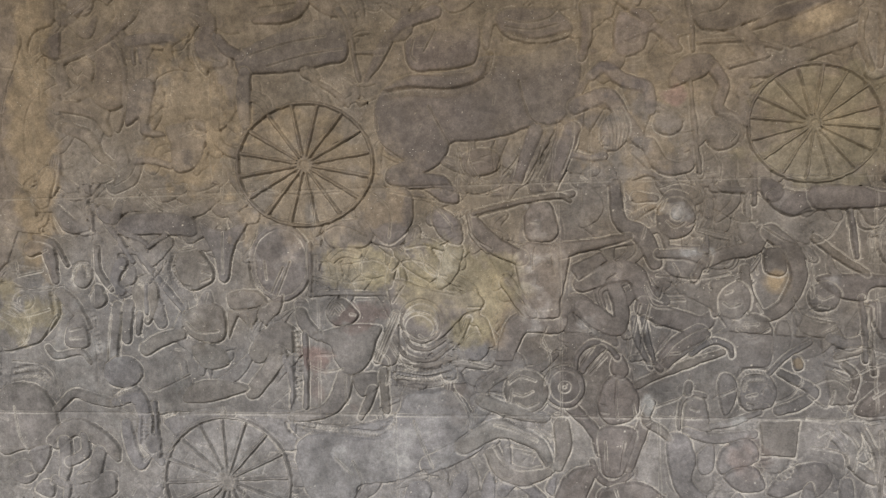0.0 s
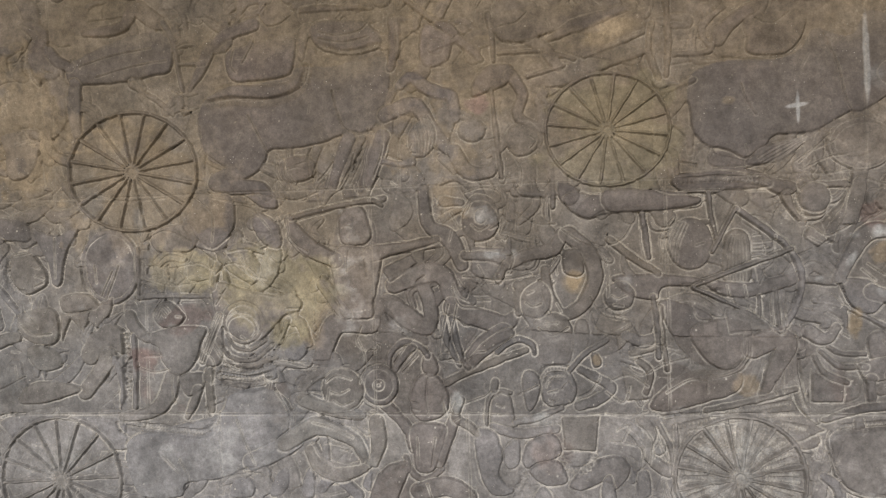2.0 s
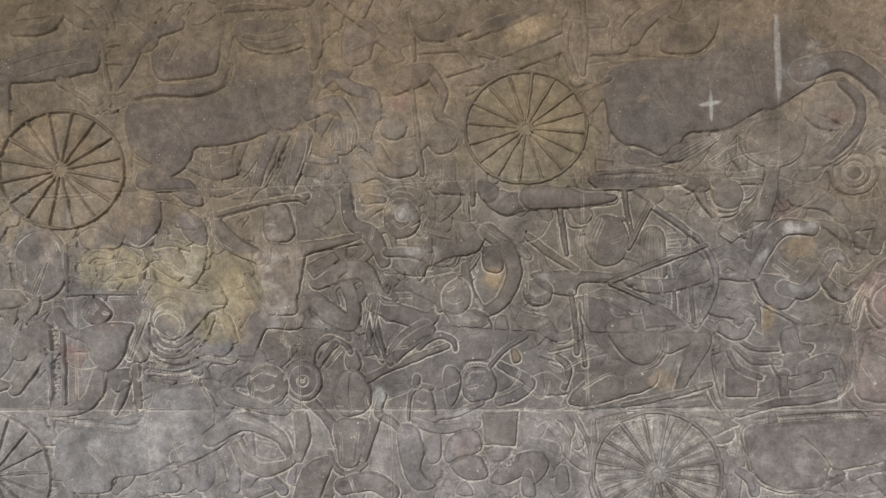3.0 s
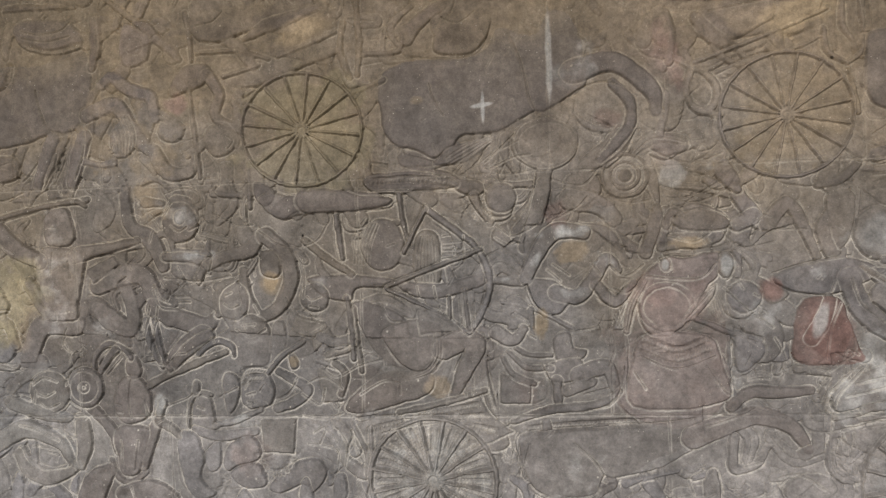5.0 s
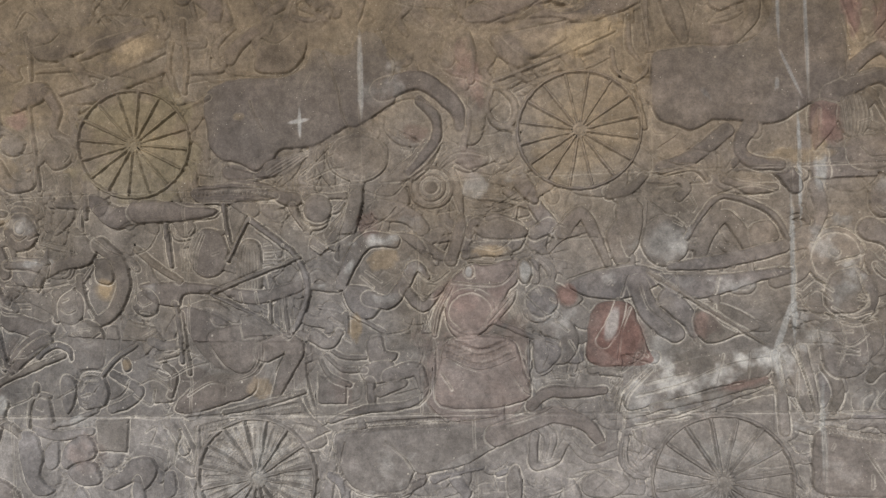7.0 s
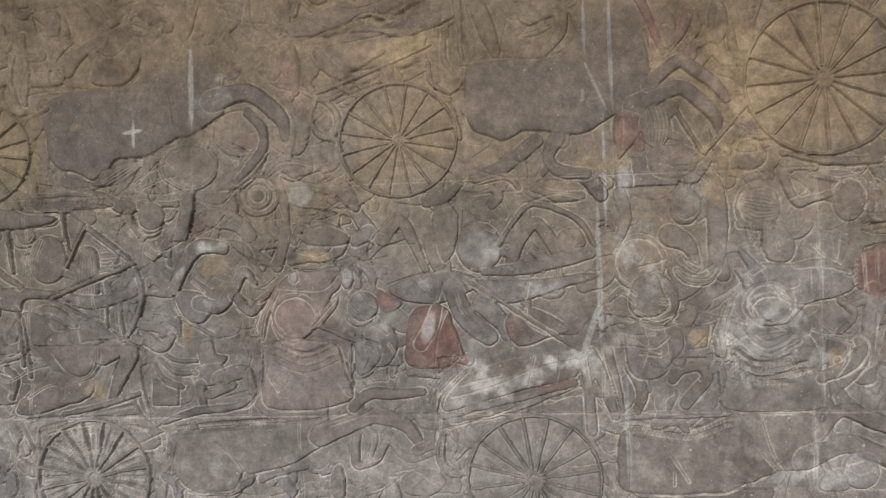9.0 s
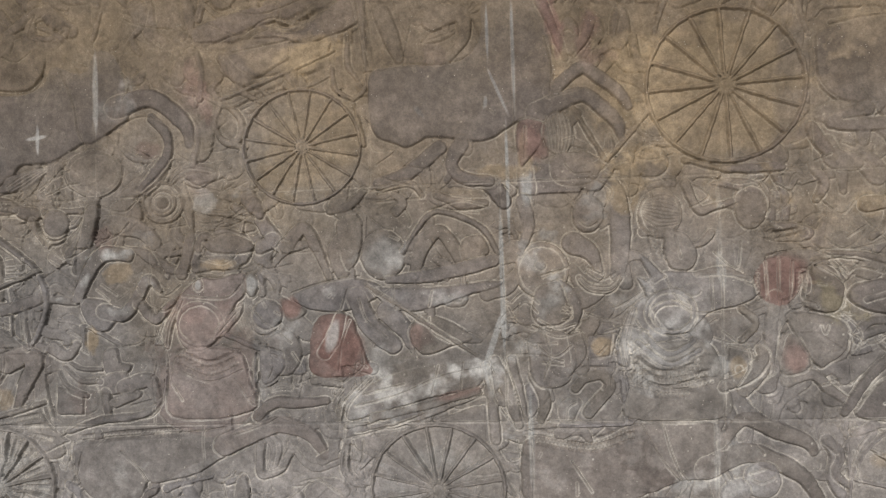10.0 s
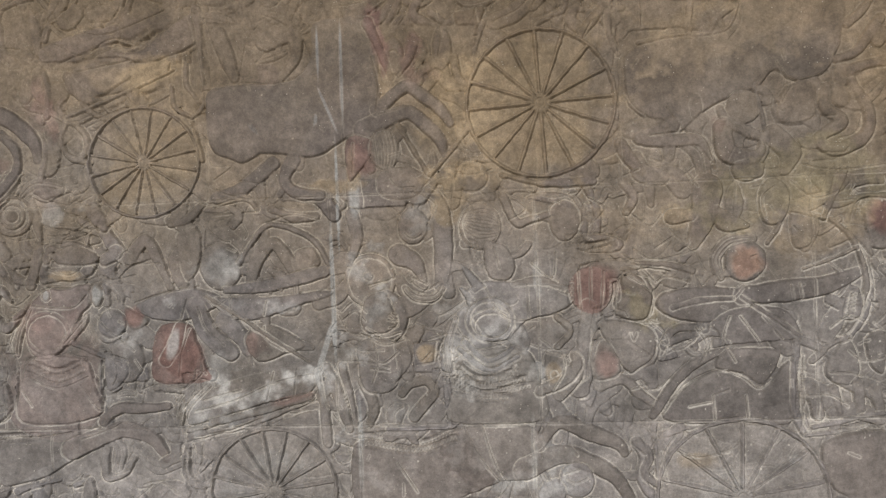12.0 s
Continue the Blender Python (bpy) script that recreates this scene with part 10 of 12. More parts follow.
c.limb(7, (4.352, 1.187, 0.017), (4.343, 1.087, 0.020), (4.346, 0.995, 0.020), (4.367, 0.951, 0.013))
c.beads(0.003, 0.009, (4.359, 1.145), (4.353, 1.027))
dress((4.371, 1.204), (4.571, 1.199), (4.558, 0.787), (4.393, 0.788), (4.385, 0.968))
c = Carving("carved_warrior", "carved standing guard behind the chariot post", "figure carving", "carved warriors")
c.slab(8, (4.421, 1.129), (4.476, 1.201), (4.505, 1.142), (4.495, 1.090), (4.445, 1.085))
c.limb(8, (4.388, 1.071, 0.034), (4.400, 1.005, 0.031))
c.limb(8, (4.441, 1.070, 0.025), (4.456, 0.999, 0.017))
c.limb(8, (4.501, 1.084, 0.031), (4.507, 1.003, 0.025))
c.limb(7, (4.390, 1.145, 0.017), (4.434, 1.185, 0.017), (4.476, 1.204, 0.014))
c.cut(3, 3, (4.432, 1.114), (4.494, 1.110), (4.529, 1.083))
c.cut(3, 3, (4.502, 1.142), (4.569, 1.141))
c.slab(7, (4.525, 1.200), (4.571, 1.214), (4.568, 1.112), (4.537, 1.127))
c.limb(8, (4.542, 1.068, 0.033), (4.554, 1.010, 0.028))
c = Carving("carved_chariot", "carved chariot rail sloping beside a post", "chariot carving")
c.part("rail")
c.limb(6, (4.385, 0.971, 0.011), (4.456, 0.985, 0.011), (4.526, 1.001, 0.013), (4.565, 1.005, 0.012))
c.limb(5, (4.370, 0.950, 0.010), (4.427, 0.956, 0.010), (4.564, 0.968, 0.010))
c = Carving("carved_horse", "dark carved horse rump beside the last wheel", "horse carving", "carved horses")
c.slab(10, (4.403, 0.909), (4.426, 0.941), (4.497, 0.958), (4.564, 0.960), (4.558, 0.784), (4.472, 0.785), (4.417, 0.835))
c.beads(0.004, 0.01, (4.441, 0.955), (4.497, 0.969), (4.564, 0.971))
c.tone(DARK, 0.4, 0.3)
c = Carving("naga_ornament", "scaled carved serpent at a chariot's front", "ornament carving")
c.limb(8, (3.934, 0.941, 0.026), (3.965, 0.901, 0.026), (3.952, 0.856, 0.024), (3.989, 0.820, 0.018))
c.hatch(2, 2, (3.966, 0.914, 0.023), (3.955, 0.856, 0.023), rows=4)

# under the rearing horse
dress((2.374, 1.061), (2.628, 1.103), (2.696, 0.953), (2.678, 0.827), (2.382, 0.818))
c = Carving("carved_horse", "striding carved forelegs of a horse", "horse carving", "carved horses")
c.limb(10, (2.355, 0.937, 0.060), (2.462, 0.979, 0.048), (2.516, 0.992, 0.044), (2.594, 0.963, 0.038), (2.631, 0.909, 0.023))
c.limb(9, (2.448, 1.015, 0.030), (2.496, 1.051, 0.030), (2.567, 1.050, 0.027), (2.641, 1.055, 0.020))
c.cut(3, 3, (2.386, 0.967), (2.477, 0.997), (2.515, 1.011), (2.580, 0.987))
c.cut(3, 3, (2.478, 1.027), (2.523, 1.035), (2.551, 0.999))
c.tone(ROSE, 0.3, 0.3)
c = Carving("carved_warrior", "carved fallen figure under the rearing horse", "figure carving", "carved warriors")
c.limb(8, (2.454, 0.936, 0.024), (2.452, 0.858, 0.027), (2.509, 0.870, 0.021), (2.534, 0.912, 0.015))
c.cut(3, 3, (2.476, 0.864), (2.518, 0.876))
c.cut(3, 3, (2.489, 0.909), (2.496, 0.879))
c.cut(3, 3, (2.512, 0.924), (2.516, 0.894))
c.slab(7, (2.575, 0.810), (2.614, 0.840), (2.673, 0.840), (2.701, 0.810), (2.662, 0.774), (2.589, 0.774))
c.slab(7, (2.382, 0.837), (2.410, 0.852), (2.418, 0.770), (2.380, 0.770))
c.limb(7, (2.622, 0.894, 0.029), (2.660, 0.909, 0.026))
c.cut(3, 3, (2.530, 0.789), (2.560, 0.811), (2.585, 0.834))
c = Carving("naga_ornament", "carved serpent head at a chariot's front", "ornament carving")
c.limb(8, (2.693, 0.936, 0.020), (2.685, 0.871, 0.026), (2.713, 0.834, 0.026), (2.751, 0.831, 0.014))
c.beads(0.004, 0.01, (2.698, 0.924), (2.694, 0.867), (2.722, 0.840))
c.cut(3, 3, (2.713, 0.938), (2.720, 0.871))
c.cut(3, 3, (2.740, 0.946), (2.729, 0.864))

# low strokes on the bare ground left between the figures
kept = [a.copy() for a in (H, DUST, CUT, OWN, THING)]
infill(800, 11, 0.6)
for a, b in zip((H, DUST, CUT, OWN, THING), kept):
    a[:] = np.where(kept[4] > 0, b, a)
del kept

# trampled soldiers on the joint of the two lower courses
dress((0.726, 1.200), (0.932, 1.135), (1.138, 1.226), (1.366, 1.207), (1.392, 1.038), (1.400, 0.757), (0.678, 0.749), (0.703, 1.009))
c = Carving("carved_warrior", "dark polished carved warrior seen in full height", "figure carving", "carved warriors")
c.slab(10, (0.803, 1.006), (0.801, 1.041), (0.826, 1.098), (0.867, 1.104), (0.901, 1.072), (0.909, 1.016), (0.889, 0.985), (0.847, 0.971), (0.819, 0.980))
c.slab(7, (0.836, 1.117), (0.843, 1.154), (0.866, 1.161), (0.881, 1.119), (0.864, 1.101))
c.hatch(2, 2, (0.847, 1.151, 0.029), (0.858, 1.112, 0.035), rows=4)
c.cut(3, 3, (0.851, 1.097), (0.846, 1.040), (0.851, 0.990))
c.cut(3, 3, (0.804, 1.031), (0.820, 1.025))
c.cut(3, 3, (0.808, 1.009), (0.826, 1.006))
c.cut(3, 3, (0.891, 1.040), (0.899, 0.993))
c.limb(9, (0.726, 1.022, 0.029), (0.767, 0.980, 0.032), (0.795, 0.942, 0.032), (0.803, 0.894, 0.023))
c.limb(9, (0.924, 0.983, 0.032), (0.897, 0.917, 0.035), (0.876, 0.856, 0.029))
c.slab(9, (0.802, 0.958), (0.847, 0.971), (0.898, 0.958), (0.879, 0.882), (0.859, 0.834), (0.814, 0.834), (0.803, 0.890))
c.limb(6, (0.783, 0.872, 0.016), (0.801, 0.827, 0.019), (0.842, 0.809, 0.021), (0.885, 0.841, 0.016))
c.cut(3, 3, (0.817, 0.929), (0.821, 0.850))
c.cut(3, 3, (0.868, 0.929), (0.856, 0.847))
c.limb(11, (0.776, 0.843, 0.042), (0.735, 0.801, 0.075), (0.710, 0.737, 0.078))
c.limb(11, (0.819, 0.776, 0.051), (0.897, 0.790, 0.057), (0.955, 0.762, 0.047))
c.cut(3, 3, (0.842, 0.799), (0.856, 0.755))
c.tone(DARK, 0.55, 0.6)
c = Carving("carved_shield", "arched carved shield rim behind a hand", "shield carving", "carved shields")
c.limb(6, (0.743, 1.121, 0.013), (0.747, 1.159, 0.015), (0.782, 1.193, 0.014), (0.825, 1.186, 0.014), (0.853, 1.157, 0.013))
c.limb(6, (0.759, 1.120, 0.019), (0.789, 1.165, 0.022), (0.812, 1.180, 0.019))
c.cut(3, 3, (0.772, 1.123), (0.818, 1.174))
c.cut(3, 3, (0.756, 1.136), (0.793, 1.187))
c.cut(3, 3, (0.781, 1.111), (0.824, 1.158))
c = Carving("carved_staff", "long carved staff slanting up to the hand", "weapon carving")
c.limb(7, (0.905, 1.081, 0.022), (0.950, 1.103, 0.019), (1.026, 1.134, 0.019), (1.124, 1.170, 0.017))
c = Carving("carved_sword", "broad slanting carved sword blade", "weapon carving")
c.limb(8, (0.973, 1.131, 0.022), (1.015, 1.174, 0.031), (1.079, 1.217, 0.028))
c.limb(6, (0.891, 1.151, 0.013), (0.932, 1.153, 0.016), (0.966, 1.122, 0.013))
c = Carving("carved_cloth", "pleated carved sash end", "drapery carving")
c.limb(6, (0.898, 1.261, 0.016), (0.908, 1.198, 0.019), (0.941, 1.131, 0.013))
c.limb(6, (0.923, 1.260, 0.016), (0.934, 1.197, 0.016), (0.951, 1.141, 0.013))
c.limb(6, (1.046, 1.165, 0.012), (1.098, 1.198, 0.016), (1.140, 1.185, 0.015), (1.148, 1.160, 0.012))
c = Carving("carved_warrior", "carved bust of a helmeted soldier", "figure carving", "carved warriors")
c.slab(9, (1.024, 0.961), (1.028, 1.032), (1.049, 1.052), (1.077, 1.043), (1.089, 0.977), (1.091, 0.958))
c.limb(5, (1.012, 0.964, 0.009), (1.018, 1.030, 0.011), (1.046, 1.058, 0.011), (1.080, 1.052, 0.009))
c.slab(6, (1.024, 1.055), (1.034, 1.090), (1.047, 1.083), (1.043, 1.058))
c.cut(3, 3, (1.042, 1.021), (1.060, 1.014))
c.cut(3, 3, (1.046, 0.993), (1.069, 0.996))
c = Carving("carved_warrior", "carved bearded warrior's head with netted hair", "figure carving", "carved warriors")
c.slab(10, (1.166, 1.036), (1.165, 1.092), (1.187, 1.117), (1.236, 1.113), (1.259, 1.069), (1.249, 1.029), (1.218, 1.017), (1.187, 1.014))
c.beads(0.0045, 0.0095, (1.168, 1.083), (1.178, 1.110), (1.209, 1.119), (1.248, 1.107))
c.beads(0.003, 0.008, (1.177, 1.070), (1.193, 1.095), (1.234, 1.098))
c.cut(3, 3, (1.182, 1.054), (1.207, 1.060))
c.cut(3, 3, (1.219, 1.064), (1.235, 1.082), (1.247, 1.063))
c.cut(3, 3, (1.185, 1.036), (1.200, 1.029))
c.oval(5, 1.215, 1.026, 0.021, 0.012, 0.00)
c.limb(7, (1.270, 1.116, 0.018), (1.309, 1.094, 0.024), (1.350, 1.066, 0.027), (1.319, 1.035, 0.027), (1.264, 1.014, 0.024))
c.limb(6, (1.242, 1.113, 0.012), (1.286, 1.159, 0.012), (1.345, 1.195, 0.012))
c.slab(6, (1.301, 1.159), (1.319, 1.155), (1.328, 1.128), (1.306, 1.122))
stain(1.313, 1.140, 0.015, 0.018, OCHRE, 0.5, 0.00, ragged=0.4)
c.cut(3, 3, (1.259, 1.039), (1.294, 1.054), (1.321, 1.088))
c.slab(7, (1.119, 1.109), (1.153, 1.101), (1.161, 1.055), (1.131, 1.002), (1.114, 1.055))
c.cut(3, 3, (1.102, 1.047), (1.155, 1.073))
c = Carving("carved_ledge", "pale carved ledge under the heads", "ornament carving")
c.limb(7, (1.093, 0.971, 0.014), (1.146, 0.981, 0.019), (1.218, 1.011, 0.014))
stain(1.146, 0.983, 0.062, 0.011, LIME_AND_GLINT, 0.6, 0.25, ragged=0.35)
c.limb(8, (1.030, 0.958, 0.022), (1.099, 0.939, 0.028), (1.201, 0.952, 0.022))
c = Carving("carved_board", "square smooth carved panel", "ornament carving")
c.slab(6, (1.217, 0.983), (1.315, 0.986), (1.306, 0.890), (1.221, 0.896), sharp=True)
c = Carving("crouching_beast", "rounded rose-grey carved rump over bent thighs", "animal carving")
c.slab(9, (1.109, 0.864), (1.116, 0.902), (1.148, 0.930), (1.194, 0.936), (1.215, 0.905), (1.202, 0.874), (1.146, 0.858), (1.121, 0.842))
stain(1.159, 0.891, 0.043, 0.031, ROSE, 0.45, 0.00, ragged=0.7)
c.slab(9, (1.124, 0.836), (1.174, 0.864), (1.214, 0.855), (1.228, 0.809), (1.172, 0.796))
c.slab(9, (1.234, 0.802), (1.303, 0.865), (1.373, 0.878), (1.396, 0.838), (1.358, 0.788), (1.332, 0.813), (1.267, 0.784))
c.beads(0.006, 0.013, (1.211, 0.880), (1.238, 0.837), (1.281, 0.840), (1.306, 0.881))
c.tone(DARK, 0.3, 0.5)
c = Carving("crouching_beast", "thick carved tail hanging to a beaded ring", "animal carving")
c.slab(8, (0.980, 0.942), (1.030, 0.945), (1.053, 0.883), (1.042, 0.823), (1.082, 0.779), (1.022, 0.769), (0.989, 0.843))
c.beads(0.005, 0.012, (1.094, 0.776), (1.114, 0.812), (1.108, 0.836))
c.slab(6, (1.060, 0.898), (1.098, 0.922), (1.096, 0.859), (1.065, 0.843))
c.slab(7, (1.326, 0.806), (1.344, 0.825), (1.358, 0.757), (1.324, 0.757))
c.slab(7, (1.141, 0.773), (1.164, 0.792), (1.186, 0.755), (1.140, 0.755))
c.slab(6, (1.417, 0.826), (1.444, 0.835), (1.448, 0.776), (1.415, 0.768))
c = Carving("carved_warrior", "carved kneeling soldier's arm reaching down", "figure carving", "carved warriors")
c.limb(8, (0.941, 1.031, 0.022), (0.927, 0.986, 0.025), (0.964, 0.958, 0.025), (0.983, 0.936, 0.016))
c.cut(3, 3, (0.947, 1.021), (1.008, 1.043), (1.024, 1.055))
dress((1.426, 1.206), (1.835, 1.200), (1.832, 1.051), (1.599, 1.003), (1.451, 1.007))
c = Carving("carved_archer", "carved lower body of the great archer, kneeling", "figure carving", "carved warriors")
c.slab(10, (1.560, 1.219), (1.634, 1.248), (1.713, 1.232), (1.713, 1.164), (1.672, 1.115), (1.625, 1.122), (1.585, 1.158))
c.limb(5, (1.708, 1.202, 0.020), (1.707, 1.154, 0.023), (1.677, 1.112, 0.020), (1.610, 1.091, 0.013))
c.hatch(2, 2, (1.708, 1.202, 0.020), (1.707, 1.154, 0.023), (1.677, 1.112, 0.020), (1.610, 1.091, 0.013), rows=3)
c.limb(10, (1.722, 1.172, 0.058), (1.777, 1.195, 0.057), (1.808, 1.177, 0.051), (1.779, 1.119, 0.043), (1.746, 1.048, 0.023))
c.slab(9, (1.454, 1.013), (1.497, 1.068), (1.572, 1.110), (1.689, 1.103), (1.676, 1.052), (1.600, 1.028), (1.510, 1.004), melt=True)
c.cut(3, 3, (1.497, 1.053), (1.557, 1.086), (1.601, 1.082))
c.cut(3, 3, (1.777, 1.171), (1.747, 1.111))
c.cut(3, 3, (1.484, 1.129), (1.514, 1.159), (1.543, 1.151))
c.cut(3, 3, (1.601, 1.082), (1.603, 1.052))
c.tone(DARK, 0.45, 0.3)
stain(1.700, 1.064, 0.035, 0.035, OCHRE, 0.4, 0.00, ragged=1)
c = Carving("carved_chariot", "carved chariot body with dotted panel and curling rail", "chariot carving")
c.part("rail")
c.limb(8, (1.599, 1.003, 0.012), (1.716, 1.027, 0.014), (1.829, 1.060, 0.014))
c.cut(3, 3, (1.797, 1.111), (1.796, 1.051))
c.cut(3, 3, (1.775, 1.081), (1.777, 1.048))
c.limb(6, (1.484, 1.281, 0.013), (1.491, 1.190, 0.013), (1.501, 1.114, 0.012))
c.part("fitting")
c.limb(6, (1.410, 1.160, 0.021), (1.455, 1.172, 0.021), (1.488, 1.190, 0.018))
c.limb(6, (1.427, 1.136, 0.018), (1.456, 1.106, 0.018), (1.443, 1.053, 0.015))

# horse head and trampled soldiers at the left end
dress((-0.875, 1.531), (-0.574, 1.492), (-0.601, 1.278), (-0.519, 1.145), (-0.523, 1.046), (-0.427, 0.831), (-0.518, 0.742), (-0.970, 0.731), (-0.937, 1.382))
c = Carving("carved_branch", "dark hooked carved branch of the tree", "tree carving")
c.limb(9, (-0.838, 1.477, 0.043), (-0.791, 1.490, 0.047), (-0.775, 1.443, 0.039), (-0.763, 1.383, 0.021))
c.limb(6, (-0.825, 1.514, 0.014), (-0.765, 1.496, 0.016), (-0.725, 1.429, 0.014))
c.cut(3, 3, (-0.890, 1.457), (-0.884, 1.418))
c.cut(3, 3, (-0.882, 1.398), (-0.805, 1.413))
c.tone(DARK, 0.4, 0.3)
c = Carving("carved_horse", "carved horse head with ringed eye entering the wall field", "horse carving", "carved horses")
c.slab(9, (-0.941, 1.372), (-0.847, 1.357), (-0.771, 1.363), (-0.756, 1.313), (-0.761, 1.271), (-0.815, 1.209), (-0.855, 1.192), (-0.951, 1.186))
c.oval(5, -0.915, 1.250, 0.062, 0.066, 0.00)
c.ring(4, -0.915, 1.250, 0.062, 0.066, 0.011)
c.ring(3, -0.863, 1.327, 0.029, 0.022, 0.007)
c.oval(5, -0.860, 1.324, 0.014, 0.011, 0.00)
c.cut(3, 3, (-0.941, 1.314), (-0.888, 1.280), (-0.857, 1.233))
c.cut(3, 3, (-0.937, 1.382), (-0.829, 1.357), (-0.739, 1.369))
c.cut(3, 3, (-0.765, 1.279), (-0.800, 1.226), (-0.826, 1.199))
c.beads(0.004, 0.011, (-0.772, 1.360), (-0.766, 1.329), (-0.761, 1.279))
stain(-0.832, 1.297, 0.090, 0.090, LICHEN, 0.5, 0.00, ragged=0.7)
c.slab(9, (-0.957, 1.057), (-0.840, 1.071), (-0.781, 1.007), (-0.778, 0.905), (-0.853, 0.874), (-0.882, 0.880), (-0.967, 0.872))
c.beads(0.004, 0.01, (-0.907, 1.111), (-0.841, 1.122), (-0.799, 1.091))
c.beads(0.004, 0.01, (-0.912, 1.091), (-0.838, 1.098), (-0.793, 1.061))
c.cut(3, 3, (-0.913, 1.145), (-0.840, 1.138), (-0.787, 1.112), (-0.768, 1.044))
c.cut(3, 3, (-0.908, 1.009), (-0.894, 0.924), (-0.871, 0.882))
c.cut(3, 3, (-0.948, 1.171), (-0.856, 1.187))
c.limb(9, (-0.770, 1.004, 0.022), (-0.721, 1.048, 0.029), (-0.665, 1.035, 0.032), (-0.598, 1.019, 0.025))
c.limb(10, (-0.782, 0.905, 0.047), (-0.722, 0.950, 0.054), (-0.652, 0.924, 0.053), (-0.604, 0.884, 0.043), (-0.591, 0.858, 0.021))
c = Carving("carved_warrior", "carved flower-capped head and fighter beside the horse", "figure carving", "carved warriors")
c.oval(7, -0.679, 1.398, 0.032, 0.039, 0.00)
c.beads(0.004, 0.01, (-0.713, 1.387), (-0.697, 1.420), (-0.669, 1.428), (-0.656, 1.395))
c.slab(8, (-0.649, 1.312), (-0.643, 1.368), (-0.615, 1.361), (-0.606, 1.320), (-0.632, 1.302))
c.hatch(2, 2, (-0.636, 1.358, 0.021), (-0.624, 1.312, 0.028), rows=4)
c.limb(7, (-0.628, 1.477, 0.018), (-0.627, 1.411, 0.018), (-0.589, 1.357, 0.018))
c.limb(7, (-0.749, 1.346, 0.036), (-0.715, 1.312, 0.043), (-0.664, 1.245, 0.018))
c.slab(8, (-0.736, 1.192), (-0.726, 1.259), (-0.693, 1.286), (-0.673, 1.259), (-0.665, 1.189))
c.cut(3, 3, (-0.720, 1.237), (-0.682, 1.245))
c.cut(3, 3, (-0.719, 1.212), (-0.675, 1.215))
c.limb(6, (-0.798, 1.186, 0.016), (-0.770, 1.162, 0.020), (-0.694, 1.172, 0.018), (-0.664, 1.142, 0.014))
c.beads(0.005, 0.014, (-0.654, 1.279), (-0.639, 1.212), (-0.633, 1.145))
c = Carving("carved_drapery", "upright grooved carved skirt folds", "drapery carving")
c.limb(7, (-0.572, 1.303, 0.032), (-0.586, 1.212, 0.035), (-0.593, 1.129, 0.025))
c.limb(7, (-0.536, 1.311, 0.031), (-0.548, 1.212, 0.032))
c.limb(7, (-0.503, 1.278, 0.024), (-0.512, 1.228, 0.017))
c.cut(3, 3, (-0.559, 1.278), (-0.571, 1.145))
c.cut(3, 3, (-0.590, 1.278), (-0.607, 1.145))
c = Carving("carved_warrior", "carved trampled soldiers under the pale horse", "figure carving", "carved warriors")
c.limb(8, (-0.753, 0.902, 0.040), (-0.753, 0.831, 0.036), (-0.770, 0.780, 0.025))
c.limb(7, (-0.738, 0.845, 0.025), (-0.690, 0.873, 0.029), (-0.691, 0.924, 0.021))
c.oval(8, -0.892, 0.811, 0.048, 0.037, 0.00)
c.cut(3, 3, (-0.911, 0.811), (-0.885, 0.801), (-0.859, 0.809))
c.cut(3, 3, (-0.922, 0.770), (-0.876, 0.760))
c.slab(8, (-0.684, 0.754), (-0.668, 0.799), (-0.603, 0.814), (-0.603, 0.750), (-0.660, 0.738))
c.limb(7, (-0.643, 0.877, 0.039), (-0.666, 0.818, 0.043), (-0.712, 0.791, 0.029))
c.slab(7, (-0.858, 0.754), (-0.829, 0.789), (-0.794, 0.776), (-0.801, 0.735))
c.limb(7, (-0.791, 0.790, 0.022), (-0.752, 0.770, 0.022), (-0.758, 0.732, 0.018))
c.slab(6, (-0.871, 0.873), (-0.797, 0.892), (-0.838, 0.806))
c = Carving("naga_ornament", "carved serpent head ornament with beaded crest", "ornament carving")
c.limb(8, (-0.584, 1.025, 0.035), (-0.530, 1.046, 0.049), (-0.498, 0.983, 0.042), (-0.500, 0.913, 0.042), (-0.454, 0.847, 0.021))
c.limb(7, (-0.558, 0.959, 0.032), (-0.544, 0.885, 0.035), (-0.518, 0.839, 0.032), (-0.492, 0.859, 0.014))
c.beads(0.005, 0.01, (-0.586, 1.042), (-0.554, 1.062), (-0.515, 1.063))
c.beads(0.005, 0.011, (-0.494, 0.980), (-0.501, 0.896))
c.hatch(2, 2, (-0.558, 0.959, 0.028), (-0.540, 0.879, 0.028), rows=4)
c.cut(3, 3, (-0.578, 1.004), (-0.534, 0.987), (-0.518, 0.963))
c.cut(3, 3, (-0.568, 1.021), (-0.524, 1.016))
c.oval(7, -0.562, 1.112, 0.060, 0.046, 0.00)
c.cut(3, 3, (-0.507, 1.106), (-0.474, 1.056), (-0.356, 1.106))
c = Carving("carved_staff", "short carved staff in a fist", "weapon carving")
c.limb(6, (-0.468, 1.021, 0.014), (-0.464, 0.947, 0.014), (-0.460, 0.867, 0.014))
c.oval(7, -0.476, 0.903, 0.024, 0.028, 0.00)

# faces and collars by the round shield
c = Carving("carved_warrior", "lime-washed carved profile beneath the round shield", "figure carving", "carved warriors")
c.slab(9, (3.200, 1.282), (3.218, 1.344), (3.271, 1.357), (3.291, 1.312), (3.304, 1.282), (3.292, 1.259), (3.247, 1.245), (3.214, 1.255))
